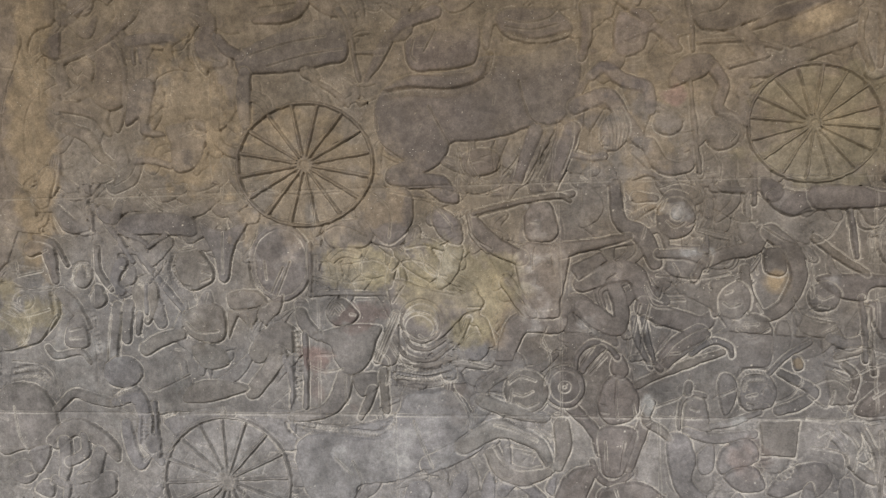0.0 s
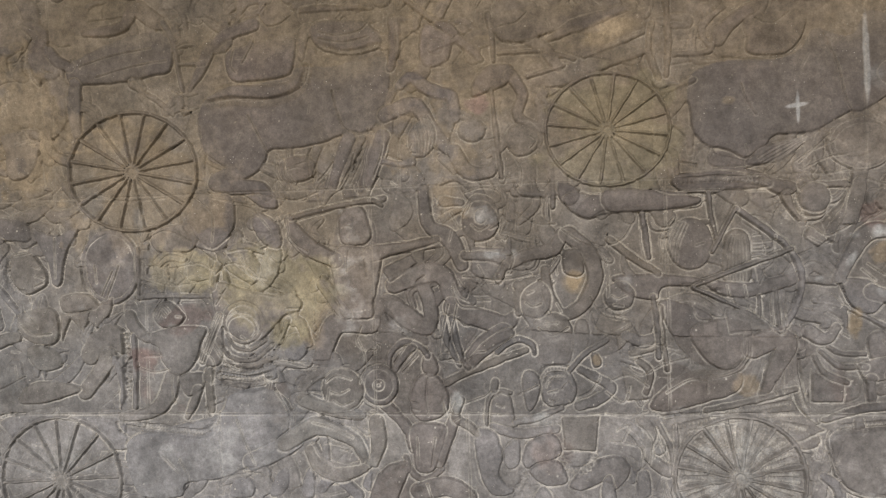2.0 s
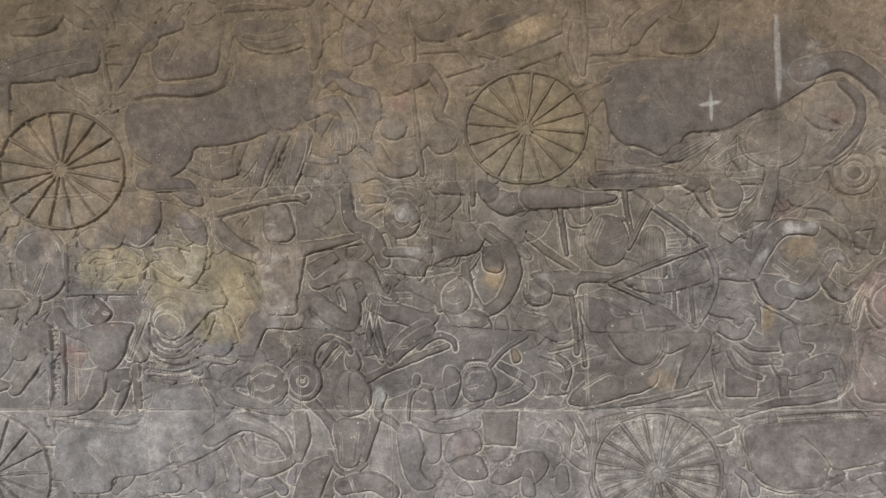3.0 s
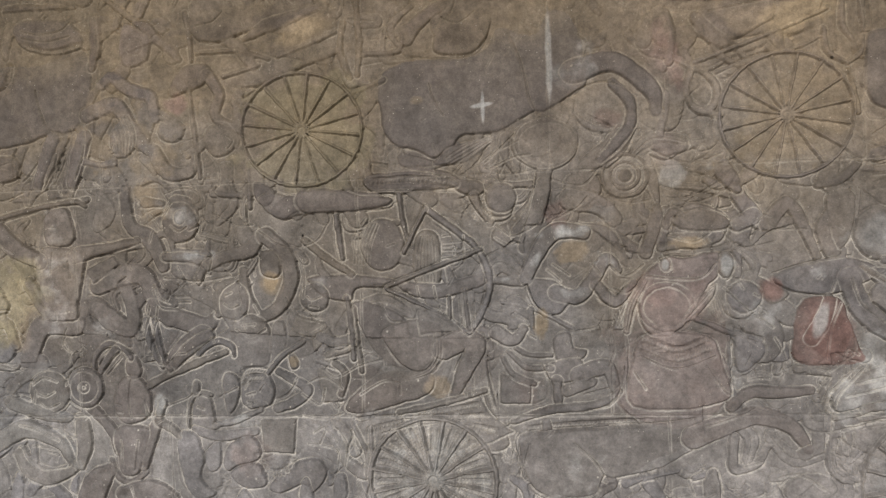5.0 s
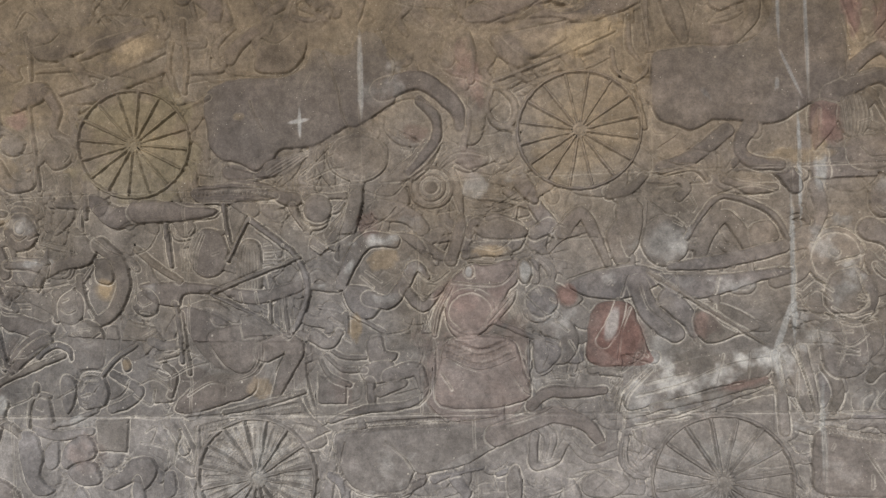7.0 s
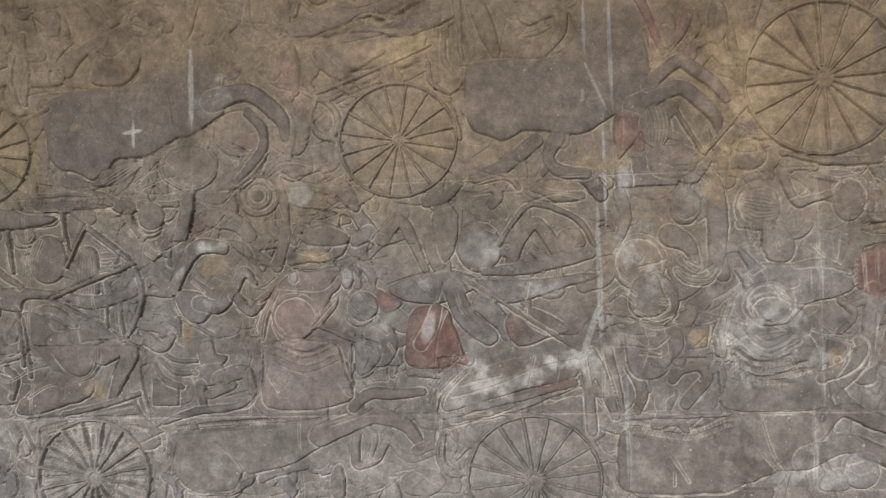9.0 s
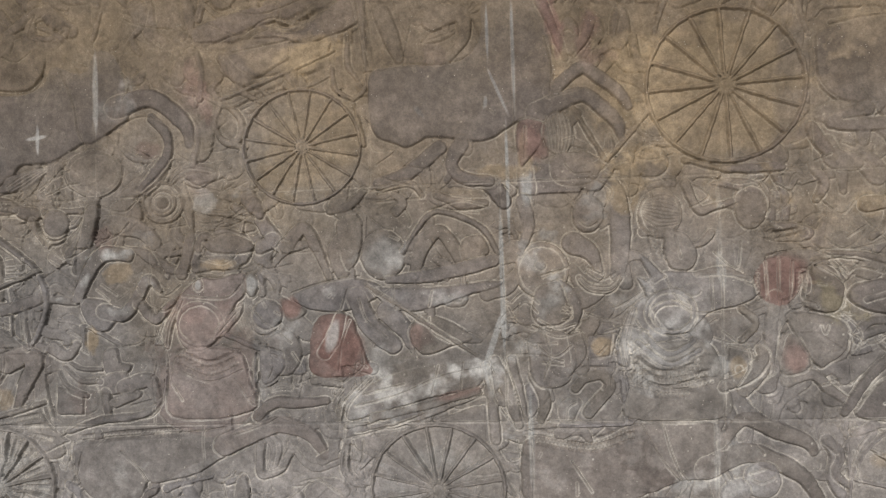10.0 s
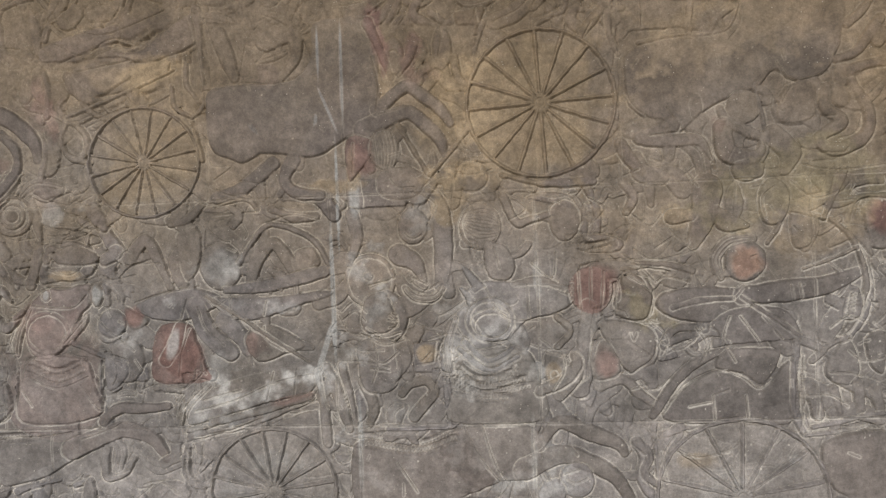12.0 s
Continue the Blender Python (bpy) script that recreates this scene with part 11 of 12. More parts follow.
c.cut(3, 3, (3.278, 1.283), (3.301, 1.279))
c.cut(3, 3, (3.290, 1.300), (3.302, 1.294))
c.beads(0.004, 0.009, (3.231, 1.236), (3.272, 1.215), (3.312, 1.237))
stain(3.246, 1.298, 0.053, 0.056, LIME_AND_GLINT, 0.5, 0.00, ragged=0.7)
c.cut(3, 3, (3.149, 1.309), (3.181, 1.333), (3.219, 1.305))
c.cut(3, 3, (3.150, 1.286), (3.186, 1.307), (3.215, 1.281))
c.hatch(2, 2, (3.228, 1.418, 0.030), (3.273, 1.438, 0.035), rows=4)
c.cut(4, 4, (3.228, 1.379), (3.286, 1.392))
c.slab(8, (3.198, 1.225), (3.287, 1.223), (3.315, 1.163), (3.283, 1.090), (3.208, 1.091), (3.189, 1.166))
c.limb(7, (3.316, 1.208, 0.044), (3.325, 1.133, 0.041))
c.cut(3, 3, (3.212, 1.195), (3.256, 1.164), (3.301, 1.193))
c.cut(3, 3, (3.141, 1.219), (3.212, 1.188))
c.cut(3, 3, (3.225, 1.150), (3.277, 1.142))
c = Carving("carved_scarf", "crescent carved garland with a notched edge", "drapery carving")
c.limb(5, (3.325, 1.370, 0.012), (3.354, 1.343, 0.021), (3.403, 1.338, 0.020), (3.430, 1.367, 0.012))
c.hatch(2, 2, (3.331, 1.367, 0.018), (3.358, 1.343, 0.023), (3.406, 1.341, 0.023), (3.427, 1.364, 0.015), rows=2)
c.cut(3, 3, (3.345, 1.384), (3.381, 1.361), (3.418, 1.379))
c.cut(3, 3, (3.350, 1.396), (3.388, 1.376))
c = Carving("carved_collar", "rows of beaded carved collar bands on a horse's chest", "harness carving")
c.limb(4, (3.458, 1.278, 0.017), (3.436, 1.205, 0.017), (3.446, 1.131, 0.017))
c.hatch(2, 2, (3.462, 1.284, 0.017), (3.436, 1.205, 0.020), (3.446, 1.131, 0.017), rows=3)
c.beads(0.004, 0.0095, (3.454, 1.134), (3.502, 1.095), (3.589, 1.084), (3.641, 1.116))
c.beads(0.0045, 0.01, (3.466, 1.148), (3.517, 1.112), (3.590, 1.117), (3.625, 1.151))
c.beads(0.0035, 0.009, (3.445, 1.113), (3.502, 1.071), (3.595, 1.064))
c.ring(3, 3.555, 1.275, 0.060, 0.055, 0.007)
c.limb(4, (3.485, 1.218, 0.010), (3.548, 1.164, 0.012), (3.615, 1.198, 0.010))
c.limb(4, (3.470, 1.197, 0.010), (3.547, 1.138, 0.012), (3.626, 1.174, 0.010))
c = Carving("carved_warrior", "carved mace bearer in profile with a low collar", "figure carving", "carved warriors")
c.slab(9, (3.909, 1.383), (3.930, 1.371), (3.976, 1.343), (3.989, 1.318), (3.960, 1.264), (3.891, 1.278), (3.895, 1.304), (3.907, 1.323))
c.cut(3, 3, (3.892, 1.295), (3.911, 1.289))
c.cut(3, 3, (3.921, 1.337), (3.938, 1.334))
c.beads(0.004, 0.01, (3.893, 1.255), (3.932, 1.239), (3.974, 1.256))
c.slab(8, (3.846, 1.265), (3.973, 1.244), (3.988, 1.178), (3.945, 1.136), (3.915, 1.128), (3.864, 1.209))
c.cut(3, 3, (3.926, 1.230), (3.934, 1.211), (3.943, 1.231))
c.limb(8, (3.685, 1.080, 0.028), (3.746, 1.108, 0.031), (3.784, 1.151, 0.028), (3.776, 1.174, 0.017))
c.slab(6, (3.844, 1.201), (3.872, 1.198), (3.898, 1.128), (3.830, 1.112))
stain(3.867, 1.152, 0.025, 0.036, RED, 0.3, 0.00, ragged=0.5)

# shield bearer's neighbours
c = Carving("carved_shield", "round carved shield with raised rim and boss", "shield carving", "carved shields")
c.oval(7, 0.712, 1.076, 0.055, 0.057, 0.00)
c.ring(4, 0.712, 1.076, 0.050, 0.052, 0.010)
c.ring(4, 0.712, 1.076, 0.011, 0.011, 0.006)
c = Carving("carved_warrior", "carved trampled soldier lying under the hooves", "figure carving", "carved warriors")
c.oval(9, 0.607, 1.061, 0.059, 0.059, 0.00)
c.cut(3, 3, (0.574, 1.058), (0.599, 1.051), (0.627, 1.064))
c.cut(3, 3, (0.580, 1.034), (0.606, 1.019), (0.639, 1.032))
c.cut(3, 3, (0.562, 1.084), (0.592, 1.103), (0.634, 1.093))
c.limb(8, (0.487, 1.036, 0.037), (0.540, 1.016, 0.040), (0.613, 0.993, 0.030), (0.657, 0.984, 0.020))
c.limb(9, (0.436, 0.909, 0.047), (0.521, 0.958, 0.053), (0.587, 0.942, 0.043), (0.645, 0.910, 0.039), (0.672, 0.849, 0.023))
c.limb(7, (0.505, 0.889, 0.027), (0.533, 0.842, 0.036), (0.599, 0.820, 0.039), (0.662, 0.839, 0.023))
c.limb(8, (0.702, 0.969, 0.045), (0.707, 0.913, 0.045), (0.692, 0.857, 0.026))
c.cut(3, 3, (0.630, 0.977), (0.646, 0.942), (0.681, 0.932))
c.cut(3, 3, (0.521, 0.971), (0.571, 0.958), (0.635, 0.929))

# boy attendant, climbing warrior and harness
dress((-0.029, 1.314), (0.225, 1.310), (0.204, 1.115), (0.196, 0.992), (-0.072, 0.975), (-0.005, 1.133))
c = Carving("carved_attendant", "small carved chariot attendant with raised arm", "figure carving", "carved attendants")
c.slab(9, (0.056, 1.277), (0.068, 1.311), (0.106, 1.320), (0.144, 1.279), (0.134, 1.258), (0.096, 1.245), (0.069, 1.254))
c.hatch(2, 2, (0.063, 1.280, 0.028), (0.078, 1.304, 0.031), (0.098, 1.286, 0.027), rows=4)
c.slab(9, (0.015, 1.215), (0.103, 1.242), (0.209, 1.245), (0.193, 1.196), (0.178, 1.148), (0.143, 1.115), (0.108, 1.112), (0.075, 1.148), (0.063, 1.188))
c.limb(9, (-0.020, 1.281, 0.035), (-0.008, 1.248, 0.038), (0.029, 1.215, 0.028))
c.limb(9, (0.104, 1.102, 0.045), (0.085, 1.046, 0.052), (0.038, 1.000, 0.038), (-0.056, 0.984, 0.023))
c.slab(8, (0.128, 1.102), (0.201, 1.111), (0.192, 1.066), (0.147, 1.046))
c.limb(7, (0.182, 1.066, 0.024), (0.167, 1.026, 0.027), (0.145, 0.987, 0.017))
c.cut(3, 3, (-0.005, 1.133), (0.046, 1.116), (0.098, 1.124))
c.cut(3, 3, (0.104, 1.099), (0.108, 1.025))
c.cut(3, 3, (0.125, 1.279), (0.138, 1.276))
c.cut(3, 3, (0.022, 1.162), (0.074, 1.165))
stain(0.034, 1.162, 0.035, 0.028, RED, 0.3, 0.00, ragged=0.7)
stain(0.013, 1.066, 0.021, 0.049, RED, 0.2, 0.00, ragged=0.7)
stain(0.129, 1.013, 0.031, 0.024, RED, 0.2, 0.00, ragged=0.7)
c = Carving("carved_pillar", "carved upright chariot post with a beaded band", "chariot carving")
c.limb(7, (-0.010, 1.222, 0.016), (-0.009, 1.116, 0.016), (-0.013, 1.013, 0.016))
c.beads(0.005, 0.014, (-0.033, 1.232), (-0.033, 1.133), (-0.033, 1.033))
c = Carving("carved_collar", "carved horse collar of beaded bands with a woven strap", "harness carving")
c.limb(4, (0.261, 1.147, 0.012), (0.336, 1.133, 0.013), (0.417, 1.155, 0.012))
c.beads(0.0045, 0.0095, (0.262, 1.121), (0.336, 1.111), (0.410, 1.126))
c.beads(0.0045, 0.0095, (0.261, 1.101), (0.335, 1.091), (0.402, 1.107))
c.beads(0.004, 0.009, (0.264, 1.082), (0.334, 1.072), (0.398, 1.088))
c.limb(5, (0.254, 1.277, 0.020), (0.221, 1.206, 0.024), (0.195, 1.147, 0.020))
c.hatch(2, 2, (0.254, 1.277, 0.020), (0.221, 1.206, 0.024), (0.195, 1.147, 0.020), rows=3)
c.limb(5, (0.214, 1.115, 0.024), (0.217, 1.007, 0.024))
c.hatch(2, 2, (0.214, 1.115, 0.020), (0.217, 1.007, 0.020), rows=3)
c.beads(0.004, 0.0095, (-0.012, 0.957), (0.126, 0.944), (0.201, 0.941), (0.243, 0.977))
c.ring(3, 0.324, 1.257, 0.057, 0.057, 0.008)
c.limb(4, (0.245, 1.212, 0.010), (0.277, 1.160, 0.012), (0.347, 1.149, 0.012), (0.408, 1.191, 0.010))
c.limb(4, (0.272, 1.222, 0.010), (0.298, 1.186, 0.010), (0.345, 1.179, 0.010), (0.389, 1.207, 0.010))
dress((0.592, 1.586), (0.737, 1.582), (0.734, 1.270), (0.592, 1.269), (0.577, 1.416))
c = Carving("carved_warrior", "lime-stained carved torso of a climbing warrior", "figure carving", "carved warriors")
c.slab(9, (0.613, 1.538), (0.634, 1.576), (0.679, 1.577), (0.697, 1.533), (0.702, 1.492), (0.676, 1.470), (0.621, 1.478))
c.hatch(2, 2, (0.690, 1.523, 0.019), (0.702, 1.492, 0.022), rows=3)
c.slab(10, (0.584, 1.434), (0.618, 1.468), (0.692, 1.460), (0.729, 1.434), (0.718, 1.365), (0.703, 1.302), (0.695, 1.267), (0.621, 1.268), (0.600, 1.320), (0.589, 1.383))
c.limb(9, (0.597, 1.428, 0.045), (0.530, 1.464, 0.049), (0.482, 1.514, 0.043), (0.464, 1.549, 0.023))
c.limb(9, (0.704, 1.444, 0.042), (0.771, 1.457, 0.032), (0.848, 1.472, 0.025), (0.886, 1.480, 0.016))
c.cut(3, 3, (0.547, 1.480), (0.611, 1.462))
c.cut(3, 3, (0.637, 1.454), (0.632, 1.398))
c.cut(3, 3, (0.683, 1.429), (0.689, 1.381))
c.cut(3, 3, (0.629, 1.525), (0.648, 1.521))
c.tone(DARK, 0.35, 0.3)
stain(0.628, 1.383, 0.023, 0.071, LIME_AND_GLINT, 0.75, 0.00, ragged=0.9)
stain(0.670, 1.295, 0.048, 0.023, LIME_AND_GLINT, 0.5, 0.00, ragged=0.7)
c = Carving("carved_beam", "short carved bow stave held overhead", "weapon carving")
c.limb(6, (0.474, 1.552, 0.015), (0.566, 1.573, 0.015), (0.696, 1.593, 0.016), (0.734, 1.579, 0.010))
c = Carving("carved_sword", "short slanting carved sword blade", "weapon carving")
c.slab(7, (0.543, 1.362), (0.553, 1.381), (0.570, 1.384), (0.625, 1.303), (0.641, 1.268), (0.605, 1.269), (0.555, 1.336))
c.cut(3, 3, (0.559, 1.368), (0.615, 1.291))

# chariot driver and rose horse
dress((1.850, 1.222), (2.197, 1.215), (2.176, 1.048), (1.987, 0.980), (1.861, 0.980))
c = Carving("carved_driver", "carved chariot driver crouching with a whip", "figure carving", "carved warriors")
c.slab(8, (2.013, 1.200), (2.048, 1.209), (2.059, 1.169), (2.093, 1.162), (2.074, 1.138), (2.018, 1.135), (2.006, 1.173))
c.slab(8, (1.992, 1.126), (2.071, 1.141), (2.085, 1.094), (2.030, 1.080), (1.991, 1.093))
c.limb(9, (2.069, 1.098, 0.043), (2.141, 1.118, 0.040), (2.161, 1.063, 0.028))
c.limb(8, (2.013, 1.086, 0.025), (2.017, 1.024, 0.022))
c.limb(7, (2.040, 1.058, 0.031), (2.103, 1.079, 0.028))
c.slab(6, (1.868, 1.106), (1.947, 1.078), (1.945, 1.025), (1.866, 1.026), sharp=True)
c.limb(5, (1.876, 1.144, 0.013), (1.903, 1.100, 0.016), (1.956, 1.077, 0.013))
c.limb(5, (1.892, 1.159, 0.013), (1.935, 1.121, 0.016), (2.001, 1.117, 0.013))
c.limb(5, (1.909, 1.171, 0.013), (1.946, 1.152, 0.013), (2.002, 1.151, 0.013))
c.cut(3, 3, (2.041, 1.187), (2.050, 1.175))
c.cut(3, 3, (2.083, 1.048), (2.146, 1.063))
c.cut(3, 3, (1.977, 1.127), (2.006, 1.065))
c.cut(3, 3, (1.948, 1.204), (1.963, 1.195))
c.limb(7, (1.862, 1.212, 0.038), (1.903, 1.190, 0.032), (1.932, 1.220, 0.022))
c.tone(DARK, 0.2, 0.3)
c = Carving("carved_ledge", "dark heavy carved ground line above the horse's back", "ornament carving")
c.limb(8, (1.899, 0.976, 0.014), (1.988, 1.006, 0.022), (2.098, 1.018, 0.023), (2.151, 1.039, 0.017), (2.173, 1.063, 0.012))
c = Carving("carved_horse", "dark reddish carved horse with a beaded collar, rearing", "horse carving", "carved horses")
dress((2.202, 1.398), (2.444, 1.391), (2.438, 1.196), (2.411, 1.045), (2.191, 1.047))
c.slab(8, (2.210, 1.139), (2.242, 1.199), (2.393, 1.197), (2.429, 1.121), (2.433, 1.030), (2.206, 1.017))
c.slab(10, (2.234, 1.343), (2.297, 1.399), (2.339, 1.394), (2.422, 1.407), (2.420, 1.347), (2.397, 1.323), (2.373, 1.280), (2.337, 1.225), (2.291, 1.198), (2.242, 1.211), (2.223, 1.276))
c.ring(3, 2.293, 1.271, 0.064, 0.058, 0.008)
c.limb(4, (2.240, 1.339, 0.015), (2.208, 1.276, 0.021), (2.194, 1.212, 0.015))
c.hatch(2, 2, (2.244, 1.342, 0.018), (2.208, 1.276, 0.024), (2.194, 1.212, 0.018), rows=3)
c.slab(6, (2.334, 1.234), (2.360, 1.276), (2.415, 1.326), (2.405, 1.287), (2.362, 1.240))
c.cut(3, 3, (2.343, 1.240), (2.409, 1.314))
c.cut(3, 3, (2.247, 1.351), (2.368, 1.341), (2.414, 1.377))
c.cut(3, 3, (2.279, 1.396), (2.308, 1.368))
c.beads(0.004, 0.0095, (2.236, 1.190), (2.317, 1.159), (2.396, 1.188))
c.beads(0.004, 0.0095, (2.229, 1.169), (2.316, 1.134), (2.404, 1.166))
c.cut(3, 3, (2.225, 1.148), (2.315, 1.113), (2.410, 1.145))
c.cut(3, 3, (2.388, 1.121), (2.428, 1.060), (2.449, 1.045))
c.cut(3, 3, (2.209, 1.108), (2.238, 1.062))
c.tone(ROSE, 0.55, 0.3)
stain(2.288, 1.305, 0.052, 0.036, RED, 0.35, 0.00, ragged=0.7)
stain(2.367, 1.333, 0.039, 0.033, RED, 0.35, 0.00, ragged=0.7)
c = Carving("carved_warrior", "carved profile of a warrior with combed hair", "figure carving", "carved warriors")
c.hatch(2, 2, (2.405, 1.317, 0.015), (2.414, 1.272, 0.039), (2.432, 1.234, 0.024), rows=6)
c.oval(8, 2.486, 1.293, 0.042, 0.039, 0.00)
c.cut(3, 3, (2.508, 1.300), (2.521, 1.293))
c.limb(6, (2.365, 1.240, 0.014), (2.439, 1.208, 0.015), (2.520, 1.182, 0.013))
c.slab(7, (2.461, 1.195), (2.527, 1.176), (2.518, 1.134), (2.465, 1.105))
c.hatch(2, 2, (2.487, 1.087, 0.015), (2.517, 1.098, 0.030), (2.547, 1.092, 0.018), rows=4)
c = Carving("carved_ornament", "pale carved knob on a horse's brow", "ornament carving")
c.oval(7, 2.441, 1.376, 0.019, 0.033, 0.00)
c.oval(6, 2.293, 1.380, 0.012, 0.018, 0.00)
stain(2.441, 1.379, 0.019, 0.033, LIME_AND_GLINT, 0.8, 0.00, ragged=0.3)
stain(2.293, 1.380, 0.012, 0.017, LIME_AND_GLINT, 0.7, 0.00, ragged=0.3)

# great bow and dancers' pale legs
c = Carving("carved_bow", "large carved bow with a drawn string", "weapon carving")
c.limb(8, (1.686, 1.540, 0.015), (1.750, 1.491, 0.015), (1.808, 1.442, 0.016), (1.844, 1.377, 0.021), (1.843, 1.315, 0.019), (1.817, 1.251, 0.016), (1.789, 1.213, 0.013))
c.limb(6, (1.683, 1.540, 0.010), (1.655, 1.488, 0.011), (1.623, 1.427, 0.011))
c = Carving("carved_arrow", "long carved arrow laid on the bow", "weapon carving")
c.limb(7, (1.571, 1.336, 0.011), (1.626, 1.358, 0.014), (1.717, 1.392, 0.013), (1.825, 1.430, 0.013))
c = Carving("carved_rein", "thin carved cord from the hand to the bow's tip", "weapon carving")
c.limb(6, (1.571, 1.333, 0.011), (1.684, 1.279, 0.010), (1.789, 1.213, 0.010))
dress((1.941, 1.491), (2.100, 1.486), (2.190, 1.411), (2.181, 1.340), (2.094, 1.277), (2.009, 1.300), (1.937, 1.345))
c = Carving("carved_warrior", "carved dancing figure with lime-white bent legs", "figure carving", "carved warriors")
c.slab(7, (1.946, 1.342), (2.010, 1.344), (2.055, 1.299), (2.019, 1.256), (1.967, 1.279))
c.hatch(2, 2, (1.966, 1.330, 0.035), (2.009, 1.300, 0.043), rows=5)
c.limb(9, (1.940, 1.351, 0.032), (1.980, 1.426, 0.038), (2.022, 1.471, 0.043), (2.091, 1.466, 0.037))
c.limb(9, (2.018, 1.314, 0.037), (2.075, 1.302, 0.037), (2.119, 1.356, 0.034), (2.149, 1.398, 0.028), (2.179, 1.366, 0.014))
c.limb(8, (2.121, 1.330, 0.028), (2.166, 1.288, 0.031), (2.215, 1.333, 0.017))
c.cut(3, 3, (2.011, 1.387), (2.053, 1.357))
c.cut(3, 3, (1.996, 1.373), (2.031, 1.343))
c.cut(3, 3, (2.111, 1.385), (2.132, 1.355))
stain(2.035, 1.476, 0.057, 0.013, LIME_AND_GLINT, 0.9, 0.00, ragged=0.35)
stain(1.962, 1.388, 0.012, 0.038, LIME_AND_GLINT, 0.6, -0.50, ragged=0.35)
stain(2.140, 1.390, 0.026, 0.013, LIME_AND_GLINT, 0.7, 0.00, ragged=0.35)
c.hatch(2, 2, (1.516, 1.415, 0.040), (1.508, 1.460, 0.052), (1.538, 1.515, 0.040), rows=5)
c.cut(3, 3, (1.727, 1.450), (1.776, 1.452))
c.cut(3, 3, (1.726, 1.430), (1.775, 1.431))
c.cut(3, 3, (1.725, 1.409), (1.775, 1.411))
c.cut(3, 3, (1.782, 1.467), (1.782, 1.378))
c.cut(3, 3, (1.803, 1.290), (1.805, 1.231))
c.cut(3, 3, (1.767, 1.305), (1.772, 1.231))
c.cut(3, 3, (1.714, 1.284), (1.720, 1.232))
c = Carving("carved_chariot", "slim upright carved bars of a chariot frame", "chariot carving")
c.part("post")
c.limb(5, (1.781, 1.325, 0.010), (1.785, 1.260, 0.010), (1.790, 1.222, 0.009))
c.part("post")
c.limb(5, (1.739, 1.306, 0.009), (1.740, 1.252, 0.009))
c.part("panel")
c.slab(4, (1.654, 1.275), (1.714, 1.268), (1.769, 1.219), (1.664, 1.212), sharp=True)
c = Carving("carved_warrior", "small carved face beside the archer's elbow", "figure carving", "carved warriors")
c.oval(8, 1.377, 1.313, 0.040, 0.040, 0.00)
c.cut(3, 3, (1.358, 1.316), (1.374, 1.307), (1.396, 1.316))
c.cut(3, 3, (1.364, 1.291), (1.387, 1.286))
c.beads(0.004, 0.01, (1.345, 1.283), (1.375, 1.265), (1.410, 1.282))
c.limb(7, (1.392, 1.207, 0.028), (1.438, 1.188, 0.031), (1.477, 1.206, 0.021))
c.limb(6, (1.466, 1.311, 0.014), (1.476, 1.236, 0.014), (1.479, 1.146, 0.012))

# carved wheels
wheel(0.002, 1.700, 0.196, 0.172, 16, 0.165, w=0.011, hub=0.027)
wheel(-0.254, 0.799, 0.189, 0.185, 16, 0.06, w=0.010, hub=0.034)
wheel(1.356, 1.763, 0.165, 0.151, 16, 0.26, w=0.008, hub=0.024)
wheel(2.595, 1.745, 0.162, 0.155, 16, 0.205, w=0.008, hub=0.023)
wheel(1.683, 0.821, 0.169, 0.166, 16, 0.2, w=0.011, hub=0.033)
wheel(2.937, 0.815, 0.179, 0.173, 16, 0.15, w=0.010, hub=0.032)
wheel(3.710, 1.855, 0.198, 0.198, 16, 0.05, w=0.011, hub=0.030)
wheel(4.203, 0.790, 0.220, 0.205, 14, 0.2, w=0.010, hub=0.029)

for k in range(16):
    a = 0.2 + math.pi * (k + 0.5) / 8
    for turn in (-0.07, 0.07):
        Carving.beads(None, 0.003, 0.0085, *[(1.683 + r * math.cos(a + turn), 0.821 + 0.98 * r * math.sin(a + turn)) for r in (0.07, 0.148)])

# fine cut lines: folds, hems, faces, ropes
incise(3, 3, (0.125, 1.932), (0.173, 1.907), (0.212, 1.913))
incise(3, 3, (0.438, 1.731), (0.434, 1.673), (0.464, 1.626))
incise(3, 3, (0.466, 1.730), (0.462, 1.672), (0.495, 1.633))
incise(3, 3, (0.573, 1.747), (0.541, 1.669), (0.548, 1.631))
incise(2, 2, (0.496, 1.701), (0.527, 1.708), (0.542, 1.685))
incise(3, 3, (0.386, 1.620), (0.479, 1.602), (0.556, 1.623))
incise(3, 3, (-0.112, 1.643), (-0.030, 1.616), (0.100, 1.621))
incise(3, 3, (0.189, 1.618), (0.243, 1.570), (0.241, 1.492))
incise(3, 3, (0.244, 1.617), (0.354, 1.583), (0.415, 1.519))
incise(3, 3, (0.032, 1.496), (0.098, 1.526), (0.177, 1.493))
incise(3, 3, (0.462, 1.549), (0.476, 1.487), (0.522, 1.455))
incise(2, 2, (-0.946, 1.305), (-0.874, 1.279), (-0.783, 1.299))
incise(2, 2, (-0.947, 1.280), (-0.894, 1.246), (-0.860, 1.195))
incise(3, 3, (0.030, 1.448), (0.094, 1.416), (0.192, 1.430), (0.239, 1.405))
incise(3, 3, (0.045, 1.385), (0.125, 1.368), (0.222, 1.382))
incise(3, 3, (0.247, 1.397), (0.287, 1.428), (0.350, 1.412), (0.396, 1.364), (0.442, 1.348))
incise(3, 3, (0.327, 1.443), (0.349, 1.396), (0.396, 1.380))
incise(3, 3, (0.413, 1.442), (0.436, 1.410), (0.411, 1.364))
